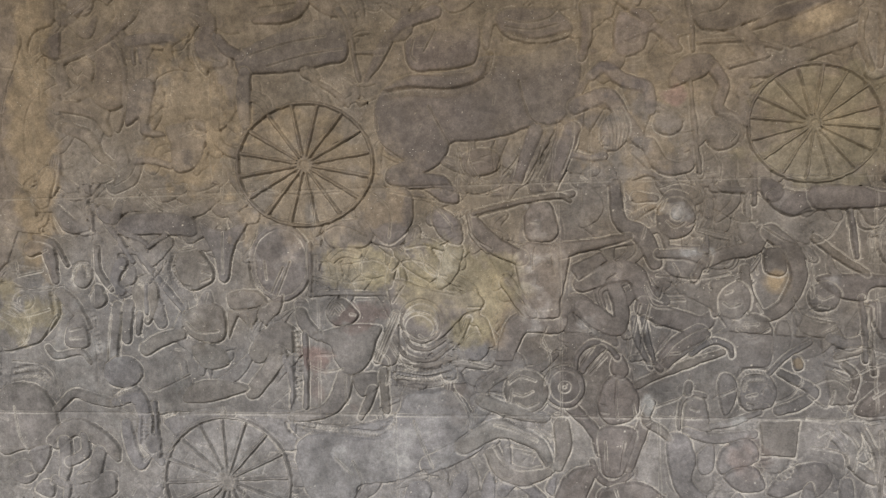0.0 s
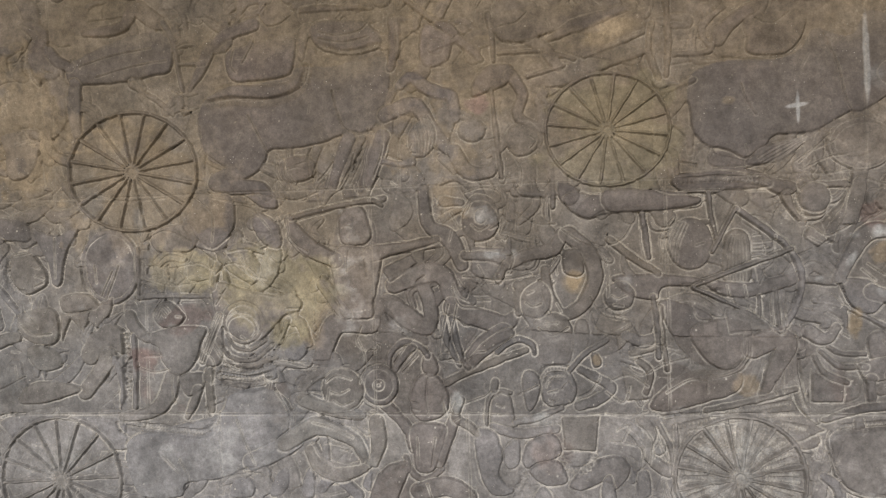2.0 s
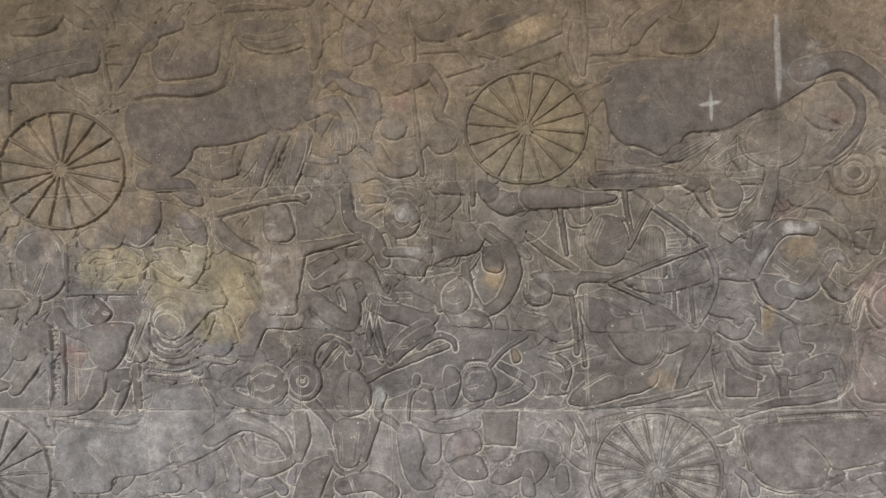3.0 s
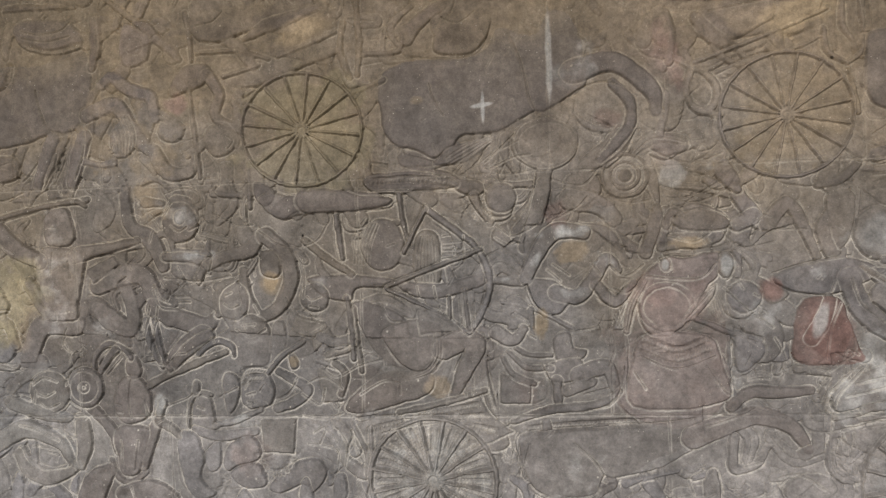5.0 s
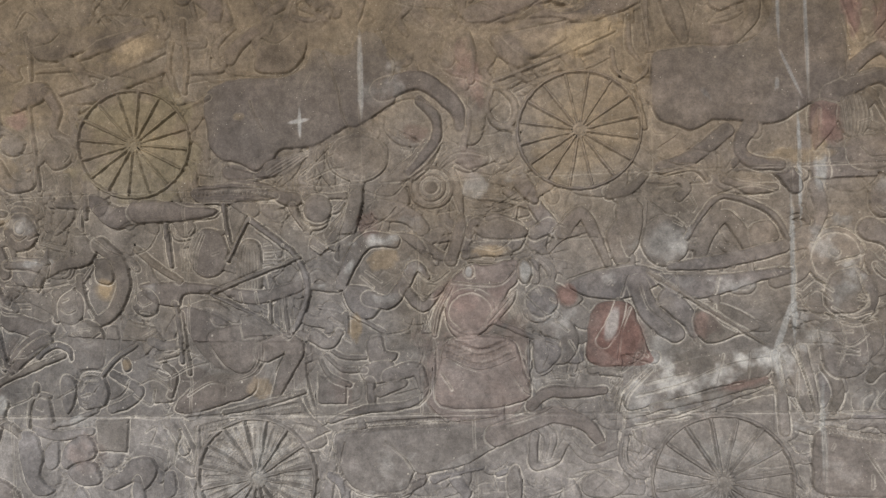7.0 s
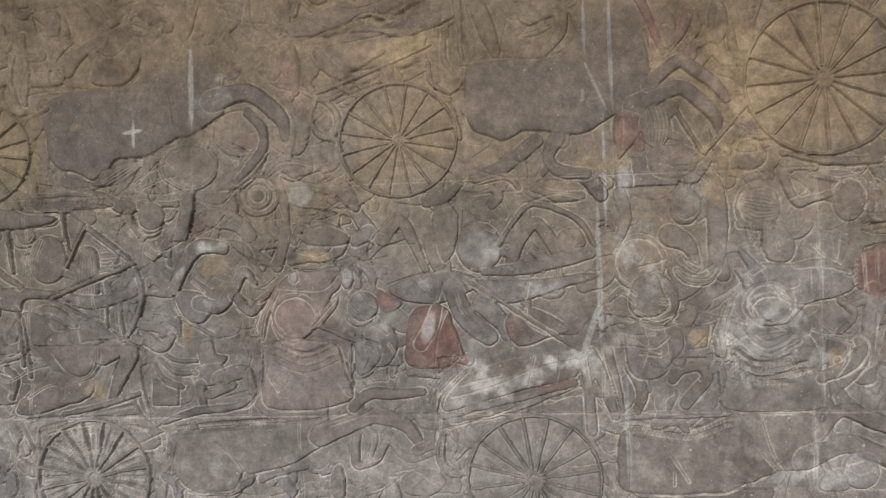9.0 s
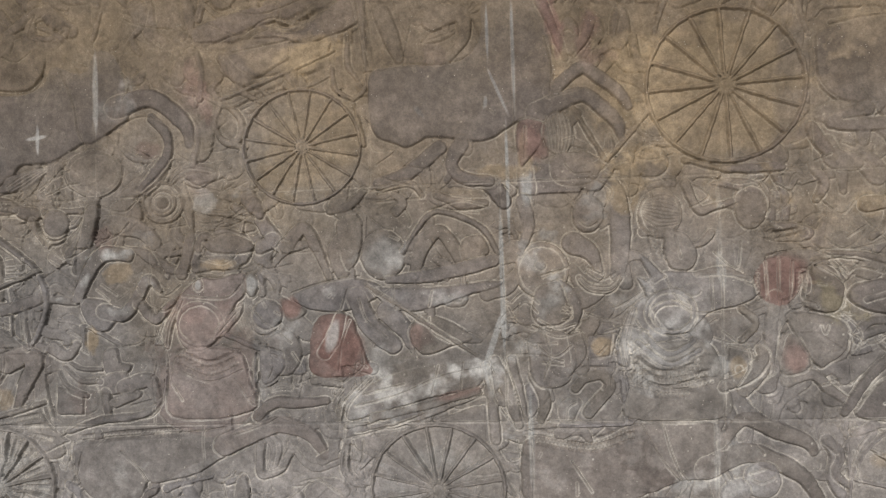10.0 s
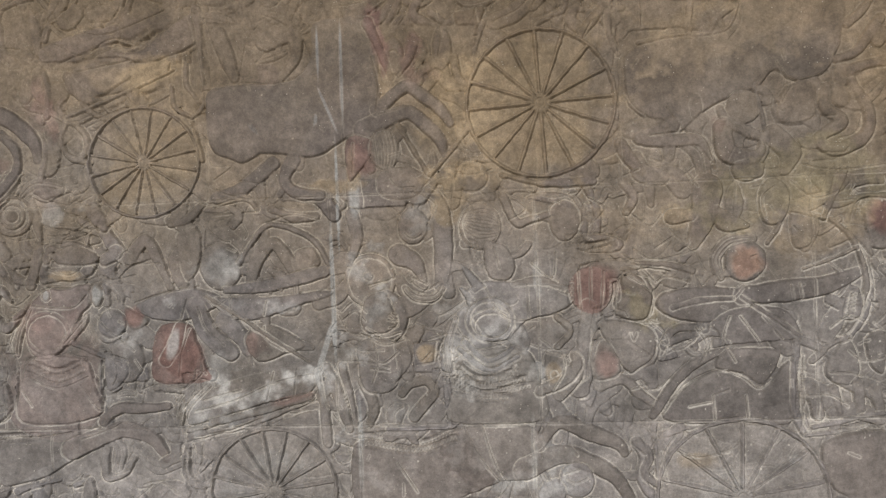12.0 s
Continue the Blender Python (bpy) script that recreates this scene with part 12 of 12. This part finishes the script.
incise(2.5, 2.5, (0.390, 1.129), (0.438, 1.145), (0.531, 1.122))
incise(3, 3, (0.655, 1.207), (0.676, 1.145), (0.660, 1.083))
incise(2, 2, (-0.428, 0.879), (-0.356, 0.946), (-0.252, 0.980), (-0.152, 0.949), (-0.087, 0.884))
incise(3, 3, (0.233, 1.192), (0.280, 1.129), (0.343, 1.121))
incise(3, 3, (0.201, 1.177), (0.232, 1.145), (0.222, 1.081))
incise(3, 3, (0.704, 1.795), (0.692, 1.733), (0.646, 1.641))
incise(3, 3, (0.745, 1.800), (0.742, 1.731), (0.714, 1.654))
incise(3, 3, (1.093, 1.716), (1.123, 1.669), (1.121, 1.623))
incise(3, 3, (0.967, 1.606), (1.025, 1.619), (1.072, 1.595), (1.078, 1.533), (1.036, 1.504))
incise(3, 3, (1.105, 1.624), (1.120, 1.593), (1.183, 1.583))
incise(3, 3, (1.102, 1.548), (1.165, 1.515), (1.212, 1.514))
incise(3, 3, (1.228, 1.498), (1.305, 1.450), (1.383, 1.463), (1.416, 1.507))
incise(3, 3, (0.878, 1.214), (0.892, 1.151), (0.948, 1.135))
incise(2.5, 2.5, (0.914, 1.299), (0.894, 1.213), (0.883, 1.151))
incise(2.5, 2.5, (0.939, 1.298), (0.919, 1.213), (0.908, 1.151))
incise(3, 3, (0.958, 1.375), (1.063, 1.365), (1.144, 1.378))
incise(3, 3, (1.000, 1.405), (1.015, 1.366), (0.981, 1.336))
incise(3, 3, (1.067, 1.472), (1.097, 1.425), (1.080, 1.380))
incise(3, 3, (1.320, 1.450), (1.349, 1.389), (1.347, 1.313))
incise(3, 3, (1.300, 1.314), (1.329, 1.268), (1.376, 1.252))
incise(3, 3, (1.299, 1.284), (1.320, 1.222), (1.374, 1.206))
incise(3, 3, (1.387, 1.130), (1.432, 1.100), (1.495, 1.129), (1.557, 1.144))
incise(3, 3, (1.404, 1.176), (1.466, 1.182), (1.527, 1.167))
incise(3, 3, (1.337, 1.055), (1.383, 1.024), (1.400, 1.070))
incise(3, 3, (1.354, 1.085), (1.401, 1.100), (1.447, 1.069))
incise(3, 3, (1.335, 0.994), (1.397, 0.986), (1.445, 1.001))
incise(3, 3, (1.365, 0.948), (1.397, 0.963), (1.379, 0.918))
incise(3, 3, (1.348, 0.918), (1.426, 0.902), (1.424, 0.842))
incise(2, 2, (1.428, 0.963), (1.457, 0.918), (1.447, 0.857))
incise(2, 2, (1.466, 0.956), (1.480, 0.903), (1.501, 0.857))
incise(2, 2, (1.551, 0.948), (1.612, 0.963), (1.703, 0.975))
incise(3, 3, (1.868, 1.493), (1.911, 1.463), (1.970, 1.490))
incise(3, 3, (2.155, 1.383), (2.196, 1.353), (2.240, 1.381))
incise(3, 3, (2.153, 1.326), (2.195, 1.310), (2.224, 1.331))
incise(3, 3, (2.165, 1.253), (2.192, 1.195), (2.198, 1.122))
incise(2.5, 2.5, (2.411, 1.234), (2.458, 1.205), (2.513, 1.176))
incise(3, 3, (2.451, 1.169), (2.456, 1.105), (2.448, 1.062))
incise(3, 3, (2.473, 1.219), (2.499, 1.162), (2.484, 1.119))
incise(3, 3, (2.554, 1.189), (2.580, 1.132), (2.565, 1.062))
incise(3, 3, (2.566, 1.104), (2.620, 1.118), (2.687, 1.103))
incise(3, 3, (2.687, 1.103), (2.742, 1.145), (2.743, 1.187))
incise(3, 3, (2.721, 1.131), (2.729, 1.159), (2.755, 1.144))
incise(2.5, 2.5, (2.671, 0.962), (2.686, 1.047), (2.755, 1.116))
incise(2.5, 2.5, (2.687, 0.955), (2.702, 1.039), (2.768, 1.109))
incise(2, 2, (2.711, 0.955), (2.832, 0.990), (2.922, 1.024))
incise(3, 3, (2.684, 0.905), (2.696, 0.849), (2.749, 0.821))
incise(2, 2, (2.711, 0.948), (2.737, 0.877), (2.763, 0.835))
incise(2, 2, (2.738, 0.948), (2.757, 0.891), (2.783, 0.863))
incise(3, 3, (2.560, 0.834), (2.615, 0.841), (2.668, 0.806))
incise(3, 3, (2.339, 0.832), (2.352, 0.789))
incise(3, 3, (2.064, 1.211), (2.122, 1.225), (2.137, 1.253))
incise(3, 3, (2.150, 1.224), (2.163, 1.166), (2.148, 1.123))
incise(3, 3, (1.919, 1.725), (1.889, 1.697), (1.843, 1.655))
incise(2.5, 2.5, (1.829, 1.656), (1.874, 1.683), (1.933, 1.710))
incise(2.5, 2.5, (1.858, 1.640), (1.917, 1.667), (1.961, 1.672))
incise(3, 3, (1.843, 1.641), (1.901, 1.624), (1.974, 1.635))
incise(3, 3, (2.017, 1.605), (2.088, 1.588), (2.132, 1.629))
incise(3, 3, (2.014, 1.503), (2.073, 1.530), (2.102, 1.558))
incise(3, 3, (2.302, 1.651), (2.372, 1.634), (2.441, 1.659))
incise(3, 3, (2.287, 1.580), (2.370, 1.556), (2.439, 1.575))
incise(3, 3, (2.298, 1.451), (2.367, 1.435), (2.409, 1.462))
incise(3, 3, (2.437, 1.461), (2.477, 1.418), (2.559, 1.429))
incise(3, 3, (2.738, 1.633), (2.790, 1.617), (2.843, 1.629))
incise(3, 3, (2.778, 1.673), (2.843, 1.642), (2.908, 1.626))
incise(3, 3, (2.852, 2.156), (2.866, 2.092), (2.896, 2.027))
incise(3, 3, (2.755, 2.162), (2.767, 2.051), (2.787, 1.955))
incise(3, 3, (2.779, 2.161), (2.791, 2.050), (2.803, 1.946))
incise(3, 3, (2.372, 2.171), (2.437, 2.119), (2.521, 2.114), (2.673, 2.168))
incise(3, 3, (2.351, 2.092), (2.434, 2.055), (2.520, 2.098), (2.586, 2.078))
c.beads(0.005, 0.013, (2.527, 2.069), (2.594, 2.065), (2.654, 2.105))
incise(3, 3, (3.437, 2.118), (3.450, 2.056), (3.440, 1.995))
incise(3, 3, (3.404, 1.644), (3.449, 1.611), (3.463, 1.564))
incise(3, 3, (3.357, 1.630), (3.417, 1.597), (3.400, 1.551))
incise(3, 3, (2.436, 1.316), (2.485, 1.266), (2.550, 1.216))
incise(3, 3, (3.140, 1.296), (3.170, 1.249), (3.232, 1.231))
incise(3, 3, (3.137, 1.234), (3.199, 1.201), (3.262, 1.200))
incise(3, 3, (3.151, 1.171), (3.214, 1.169), (3.276, 1.153))
incise(3, 3, (3.168, 1.217), (3.170, 1.170))
incise(3, 3, (3.232, 1.231), (3.245, 1.169), (3.227, 1.107))
incise(2.5, 2.5, (3.201, 1.248), (3.263, 1.215), (3.326, 1.229))
incise(2.5, 2.5, (3.218, 1.263), (3.264, 1.238), (3.311, 1.248))
incise(2, 2, (3.282, 1.292), (3.304, 1.268), (3.280, 1.261))
incise(3, 3, (3.326, 1.229), (3.339, 1.167), (3.290, 1.106))
incise(3, 3, (3.388, 1.227), (3.451, 1.241), (3.496, 1.225))
incise(3, 3, (3.416, 1.134), (3.399, 1.088), (3.428, 1.041))
incise(3, 3, (3.343, 1.275), (3.405, 1.258), (3.452, 1.288))
incise(3, 3, (3.739, 1.204), (3.752, 1.142), (3.720, 1.082))
incise(3, 3, (3.846, 1.277), (3.906, 1.290), (3.920, 1.275))
incise(3, 3, (3.896, 1.426), (3.954, 1.409), (3.997, 1.363))
incise(3, 3, (3.997, 1.363), (4.027, 1.377), (4.084, 1.360))
incise(3, 3, (3.941, 1.455), (3.999, 1.423), (4.116, 1.448))
incise(3, 3, (3.979, 1.258), (4.021, 1.212), (4.004, 1.152))
incise(3, 3, (4.095, 1.240), (4.123, 1.194), (4.107, 1.150))
incise(3, 3, (3.992, 1.213), (4.049, 1.181), (4.094, 1.210))
incise(3, 3, (4.183, 1.267), (4.166, 1.208), (4.193, 1.148))
incise(3, 3, (4.438, 1.231), (4.481, 1.259), (4.523, 1.243))
incise(3, 3, (4.478, 1.171), (4.519, 1.141), (4.573, 1.154))
incise(3, 3, (4.376, 1.055), (4.433, 1.054), (4.474, 1.024))
incise(2, 2, (3.996, 0.911), (4.009, 0.836))
incise(3, 3, (4.040, 0.911), (4.098, 0.895), (4.171, 0.909))
incise(3, 3, (3.560, 0.870), (3.589, 0.824), (3.557, 0.790))
incise(3, 3, (4.351, 1.617), (4.406, 1.570), (4.463, 1.583))
incise(3, 3, (4.381, 1.660), (4.465, 1.641), (4.588, 1.650))
incise(3, 3, (4.206, 1.994), (4.236, 2.036), (4.238, 2.095))
incise(3, 3, (3.617, 1.604), (3.661, 1.571), (3.615, 1.543))
incise(3, 3, (3.678, 1.616), (3.738, 1.599), (3.798, 1.611))
incise(3, 3, (3.827, 1.595), (3.871, 1.563), (3.825, 1.519))
incise(3, 3, (3.944, 1.545), (3.987, 1.513), (4.017, 1.542))
incise(3, 3, (3.467, 1.687), (3.513, 1.669), (3.574, 1.682))
incise(3, 3, (3.464, 1.610), (3.510, 1.593), (3.523, 1.546))

# late stains: chalk cross, streaks, lichen
stain(1.842, 1.798, 0.006, 0.050, LIME_AND_GLINT, 0.8, 0.000, ragged=0.15)
stain(1.840, 1.804, 0.035, 0.007, LIME_AND_GLINT, 0.8, 0.140, ragged=0.15)
stain(2.014, 1.923, 0.010, 0.137, LIME_AND_GLINT, 0.6, 0.000, ragged=0.25)
stain(2.068, 1.891, 0.057, 0.072, LIME_AND_GLINT, 0.35, 0.000, ragged=0.6)
stain(0.411, 1.364, 0.187, 0.125, LICHEN, 0.55, 0.000, ragged=0.7)
stain(0.142, 1.399, 0.128, 0.080, LICHEN, 0.4, 0.000)
stain(-0.874, 1.279, 0.105, 0.088, LICHEN, 0.4, 0.000)
stain(-0.664, 1.144, 0.104, 0.190, LIME_AND_GLINT, 0.35, 0.000)
stain(0.774, 1.145, 0.182, 0.182, DARK, 0.4, 0.000)
stain(1.683, 0.821, 0.105, 0.090, LIME_AND_GLINT, 0.5, 0.000)
stain(1.686, 0.918, 0.165, 0.060, LIME_AND_GLINT, 0.3, 0.000)
stain(-0.254, 0.799, 0.118, 0.101, LIME_AND_GLINT, 0.35, 0.000)
stain(-0.415, 1.210, 0.203, 0.135, LIME_AND_GLINT, 0.25, 0.000)
stain(2.937, 0.815, 0.112, 0.080, LIME_AND_GLINT, 0.35, 0.000)
stain(4.204, 0.805, 0.117, 0.073, LIME_AND_GLINT, 0.35, 0.000)

JOINTS_LOW = (-0.987, 0.246, 0.960, 2.295, 3.189, 3.661, 4.357)
JOINTS_MID = (-0.645, 0.028, 0.702, 1.503, 2.153, 3.127, 3.684, 4.399)
JOINTS_HIGH = (-0.809, -0.241, 0.787, 1.475, 2.007, 2.779, 3.169, 3.693, 3.916)

# ---- joints between the stone blocks, wear ----
COURSES = (0.36, 0.994, 1.628, 2.262)
JOINTS = {0: JOINTS_LOW, 1: JOINTS_MID, 2: JOINTS_HIGH}
for z in COURSES[1:3]:
    incise(2, 2.0, *[(x, z + 0.002 * math.sin(3 * x)) for x in np.arange(X0, X1 + 0.2, 0.25)], dust=0.55)
for k, row in JOINTS.items():
    for x in row:
        incise(2, 1.6, (x, max(COURSES[k], Z0) + 0.004), (x + 0.003, (COURSES[k] + COURSES[k + 1]) / 2), (x - 0.002, min(COURSES[k + 1], Z1)), dust=0.5)


def blur(a, times=1):
    for _ in range(times):
        p = np.pad(a, 1, mode="edge")
        a = (4 * p[1:-1, 1:-1] + 2 * (p[:-2, 1:-1] + p[2:, 1:-1] + p[1:-1, :-2] + p[1:-1, 2:]) + p[:-2, :-2] + p[:-2, 2:] + p[2:, :-2] + p[2:, 2:]) / 16
    return a


worn = np.clip((GZ[:, None] - 1.5) / 0.25 + 1.2 * (BLOTCH - 0.5), 0, 1) * np.where(np.isin(THING, WHEELS), 0.35, 0.8)
H = (0.8 * H + 0.2 * blur(H, 1)) * (1 - 0.6 * worn) + blur(H, 4) * 0.6 * worn
DUST = DUST * (1 - 0.45 * worn)
H = H + (0.0055 + 0.012 * worn) * (field(0.2, 3) - 0.5) + 0.0035 * (ROUGH - 0.5) + 0.0012 * (field(0.014, 2) - 0.5)
H = np.clip(H * (0.82 - 0.04 * worn), -0.012, 0.04)

# scratches and chips
for _ in range(260):
    x, z, a, n = rng.uniform(X0, X1), rng.uniform(Z0, Z1), rng.uniform(0, math.pi), rng.uniform(0.008, 0.04)
    incise(1, rng.uniform(0.4, 1.2), (x, z), (x + n * math.cos(a), z + n * math.sin(a)), dust=rng.uniform(0.2, 0.7))

# pale specks and pits
for _ in range(2200):
    j, i, k = rng.integers(2, NZ - 3), rng.integers(2, NX - 3), rng.integers(1, 3)
    DUST[j:j + k, i:i + rng.integers(1, 3)] = rng.uniform(0.4, 1.0)
    H[j:j + k, i:i + k] -= 0.0008

H = H - CUT * (1 - 0.3 * worn)

# base colour: browner above, greyer below, with mottling; stains and dust over it
up = np.clip((GZ[:, None] - 1.15) / 0.75 + 1.3 * (BLOTCH - 0.5), 0, 1)[..., None]
COLOUR = np.array((0.187, 0.181, 0.183)) * (1 - up) + np.array((0.194, 0.161, 0.127)) * up
COLOUR = COLOUR * (0.5 + 1.0 * field(0.12, 5))[..., None] * (0.85 + 0.3 * STREAK)[..., None]
COLOUR = COLOUR * (1 + np.clip(GX - 1.8, -1.5, 1.5)[None, :, None] * np.array((0.012, 0.0, -0.012)))
# tone by block: factors by course and stretch of wall, plus a small random part
for k, row in JOINTS.items():
    zone = (GZ >= COURSES[k]) & ((GZ < COURSES[k + 1]) | (k == 2))
    cell = np.searchsorted(sorted(row), GX)
    for c in range(len(row) + 1):
        middle = np.mean(GX[cell == c]) if np.any(cell == c) else 0
        tone = (1.14, 0.94, 0.98)[k] * rng.uniform(0.95, 1.05) * ((0.86 if 0.6 < middle < 2.0 else 0.87 if 2.0 < middle < 3.0 else 0.96) if k == 1 else (0.9 if 0.6 < middle < 1.9 else 0.86 if middle < 0.6 else 0.93) if k == 2 else 1.0)
        COLOUR[np.ix_(zone, cell == c)] *= tone
SHADE = rng.uniform(0.93, 1.07, Carving.count + 1)
HUE = rng.uniform(-0.3, 0.7, Carving.count + 1)
SHADE[0], HUE[0] = 1.0, 0.0
COLOUR = COLOUR * SHADE[THING][..., None] * (1 + HUE[THING][..., None] * np.array((0.035, 0.0, -0.09)))
# handled relief keeps a violet-brown polish, the ground between keeps ochre dust
proud = np.clip(blur(H, 2) / 0.008, 0, 1)[..., None]
tint = np.clip(2.2 * (field(0.3, 3) - 0.25), 0.1, 1)[..., None] * (0.35 + 0.65 * up)
COLOUR = COLOUR * (1 + tint * (np.array((-0.13, -0.16, -0.11)) * proud + np.array((0.13, 0.08, -0.05)) * (1 - proud)))
COLOUR = COLOUR * (1 - PAINTED[..., None]) + PAINT * (0.7 + 0.6 * ROUGH)[..., None]
pale = np.clip(DUST * np.clip(3.2 * (field(0.07, 4) - 0.31), 0.06, 1.2) * (1.0 + 0.35 * (1 - up[..., 0]) * np.clip(np.abs(GX - 2.2) - 0.3, 0, 1)[None, :]), 0, 1)[..., None] * 0.63
COLOUR = COLOUR * (1 - pale) + (np.array((0.56, 0.54, 0.50)) * (1 - 0.8 * up) + np.array((0.28, 0.225, 0.15)) * 0.8 * up) * pale
COLOUR = np.clip(COLOUR, 0.02, 0.8)

# ---- split the carved surface into its things and stone blocks ----
block_ids = np.zeros((NZ, NX), np.int32)
blocks = {}
for k, row in JOINTS.items():
    zone = (GZ >= COURSES[k]) & (GZ < COURSES[k + 1])
    if k == 2:
        zone |= GZ >= COURSES[3]
    cell = np.searchsorted(sorted(row), GX)
    for c in range(len(row) + 1):
        PARTS.append((None, "stone_block", ""))
        block_ids[np.ix_(zone, cell == c)] = len(PARTS) - 1
OWN = np.where(OWN == 0, block_ids, OWN)
ids = OWN[:-1, :-1]
order = np.argsort(ids, axis=None, kind="stable")
limits = np.searchsorted(ids.ravel()[order], np.arange(len(PARTS) + 1))
gz_, gx_ = np.gradient(H, STEP)
NORMAL = np.stack([-gx_, -np.ones_like(H), -gz_], -1)
NORMAL /= np.linalg.norm(NORMAL, axis=-1, keepdims=True)
BACK = 0.024


def patch_mesh(name, cells, pid):
    """The cells of the surface that belong to one part, with sides that run back into the wall."""
    if len(cells) < 4:
        return None
    j, i = np.divmod(cells, NX - 1)
    base = j * NX + i
    quads = np.stack([base, base + 1, base + NX + 1, base + NX], 1)
    used, flat = np.unique(quads, return_inverse=True)
    flat = flat.reshape(-1, 4)
    uj, ui = np.divmod(used, NX)
    co = np.stack([GX[ui], -H[uj, ui], GZ[uj]], 1)
    no = NORMAL[uj, ui]
    col = np.c_[COLOUR[uj, ui], POLISH[uj, ui]]
    pad = np.pad(ids, 1, constant_values=-1)
    sides = []
    for dj, di, a, b in ((-1, 0, 1, 0), (1, 0, 3, 2), (0, -1, 0, 3), (0, 1, 2, 1)):
        m = pad[j + 1 + dj, i + 1 + di] != pid
        sides.append(np.stack([flat[m, a], flat[m, b]], 1))
    sides = np.vstack(sides)
    count, m = len(co), len(sides)
    low = co[sides].copy()
    low[..., 1] = BACK
    co = np.vstack([co, co[sides].reshape(-1, 3), low.reshape(-1, 3)])
    no = np.vstack([no, np.tile((0.0, -1.0, 0.0), (4 * m, 1))])
    col = np.vstack([col, col[sides].reshape(-1, 4), col[sides].reshape(-1, 4)])
    k = count + 2 * np.arange(m)
    faces = np.vstack([flat, np.stack([k, k + 1, k + 1 + 2 * m, k + 2 * m], 1)])
    mesh = bpy.data.meshes.new(name)
    mesh.vertices.add(len(co))
    mesh.vertices.foreach_set("co", co.astype(np.float32).ravel())
    mesh.loops.add(faces.size)
    mesh.loops.foreach_set("vertex_index", faces.astype(np.int32).ravel())
    mesh.polygons.add(len(faces))
    mesh.polygons.foreach_set("loop_start", np.arange(0, faces.size, 4, dtype=np.int32))
    mesh.update(calc_edges=True)
    tint = mesh.color_attributes.new("tint", "FLOAT_COLOR", "POINT")
    tint.data.foreach_set("color", col.astype(np.float32).ravel())
    mesh.polygons.foreach_set("use_smooth", np.ones(len(faces), bool))
    mesh.normals_split_custom_set_from_vertices(no.astype(np.float32))
    mesh.materials.append(CARVED)
    return mesh


def pieces(pid):
    """Splits a part whose patch lies in several places into as many parts."""
    cells = order[limits[pid]:limits[pid + 1]]
    left, groups = set(cells.tolist()), []
    while left:
        stack, found = [left.pop()], []
        while stack:
            c = stack.pop()
            found.append(c)
            for n in (c - 1, c + 1, c - NX + 1, c + NX - 1):
                if n in left:
                    left.discard(n)
                    stack.append(n)
        groups.append(found)
    return sorted(groups, key=len, reverse=True)


PIECE_NAMES = {"carved_horse": "leg", "carved_warrior": "limb", "carved_archer": "limb", "carved_driver": "limb", "carved_attendant": "limb"}
made = {}
named = {p[0].tid for p in PARTS if p and p[0] and p[1]} | {p[0].home.tid for p in PARTS if p and p[0] and p[0].home}
for pid in range(1, len(PARTS)):
    thing, name, label = PARTS[pid]
    if thing is None:
        mesh = patch_mesh("stone_block", order[limits[pid]:limits[pid + 1]], pid)
        if mesh:
            new("stone_block", mesh).parent = wall
        continue
    groups = [] if not thing.name or thing.name == "ground_infill" else [g for g in pieces(pid) if len(g) > 6]
    for k, group in enumerate(groups):
        mesh = patch_mesh(name or thing.name, np.sort(np.array(group)), pid)
        if mesh is None:
            continue
        if thing.tid not in named and len(groups) == 1:
            tagged(new(thing.name, mesh), *thing.tags)
            continue
        if thing.tid not in made:
            base = new(thing.name)
            c = mesh.vertices[0].co
            base.location = (c.x, BACK, c.z)
            if thing.home and thing.home.tid in made:
                top = made[thing.home.tid]
                base.parent = top
                base.matrix_parent_inverse = Matrix.Translation(top.location).inverted()
                tagged(base, thing.tags[0])
            else:
                tagged(base, *thing.tags)
            made[thing.tid] = base
        ob = new(name or ("body" if k == 0 else PIECE_NAMES.get(thing.name, "fragment")), mesh)
        ob.parent = made[thing.tid]
        ob.matrix_parent_inverse = Matrix.Translation(made[thing.tid].location).inverted()
        if label:
            tagged(ob, label)
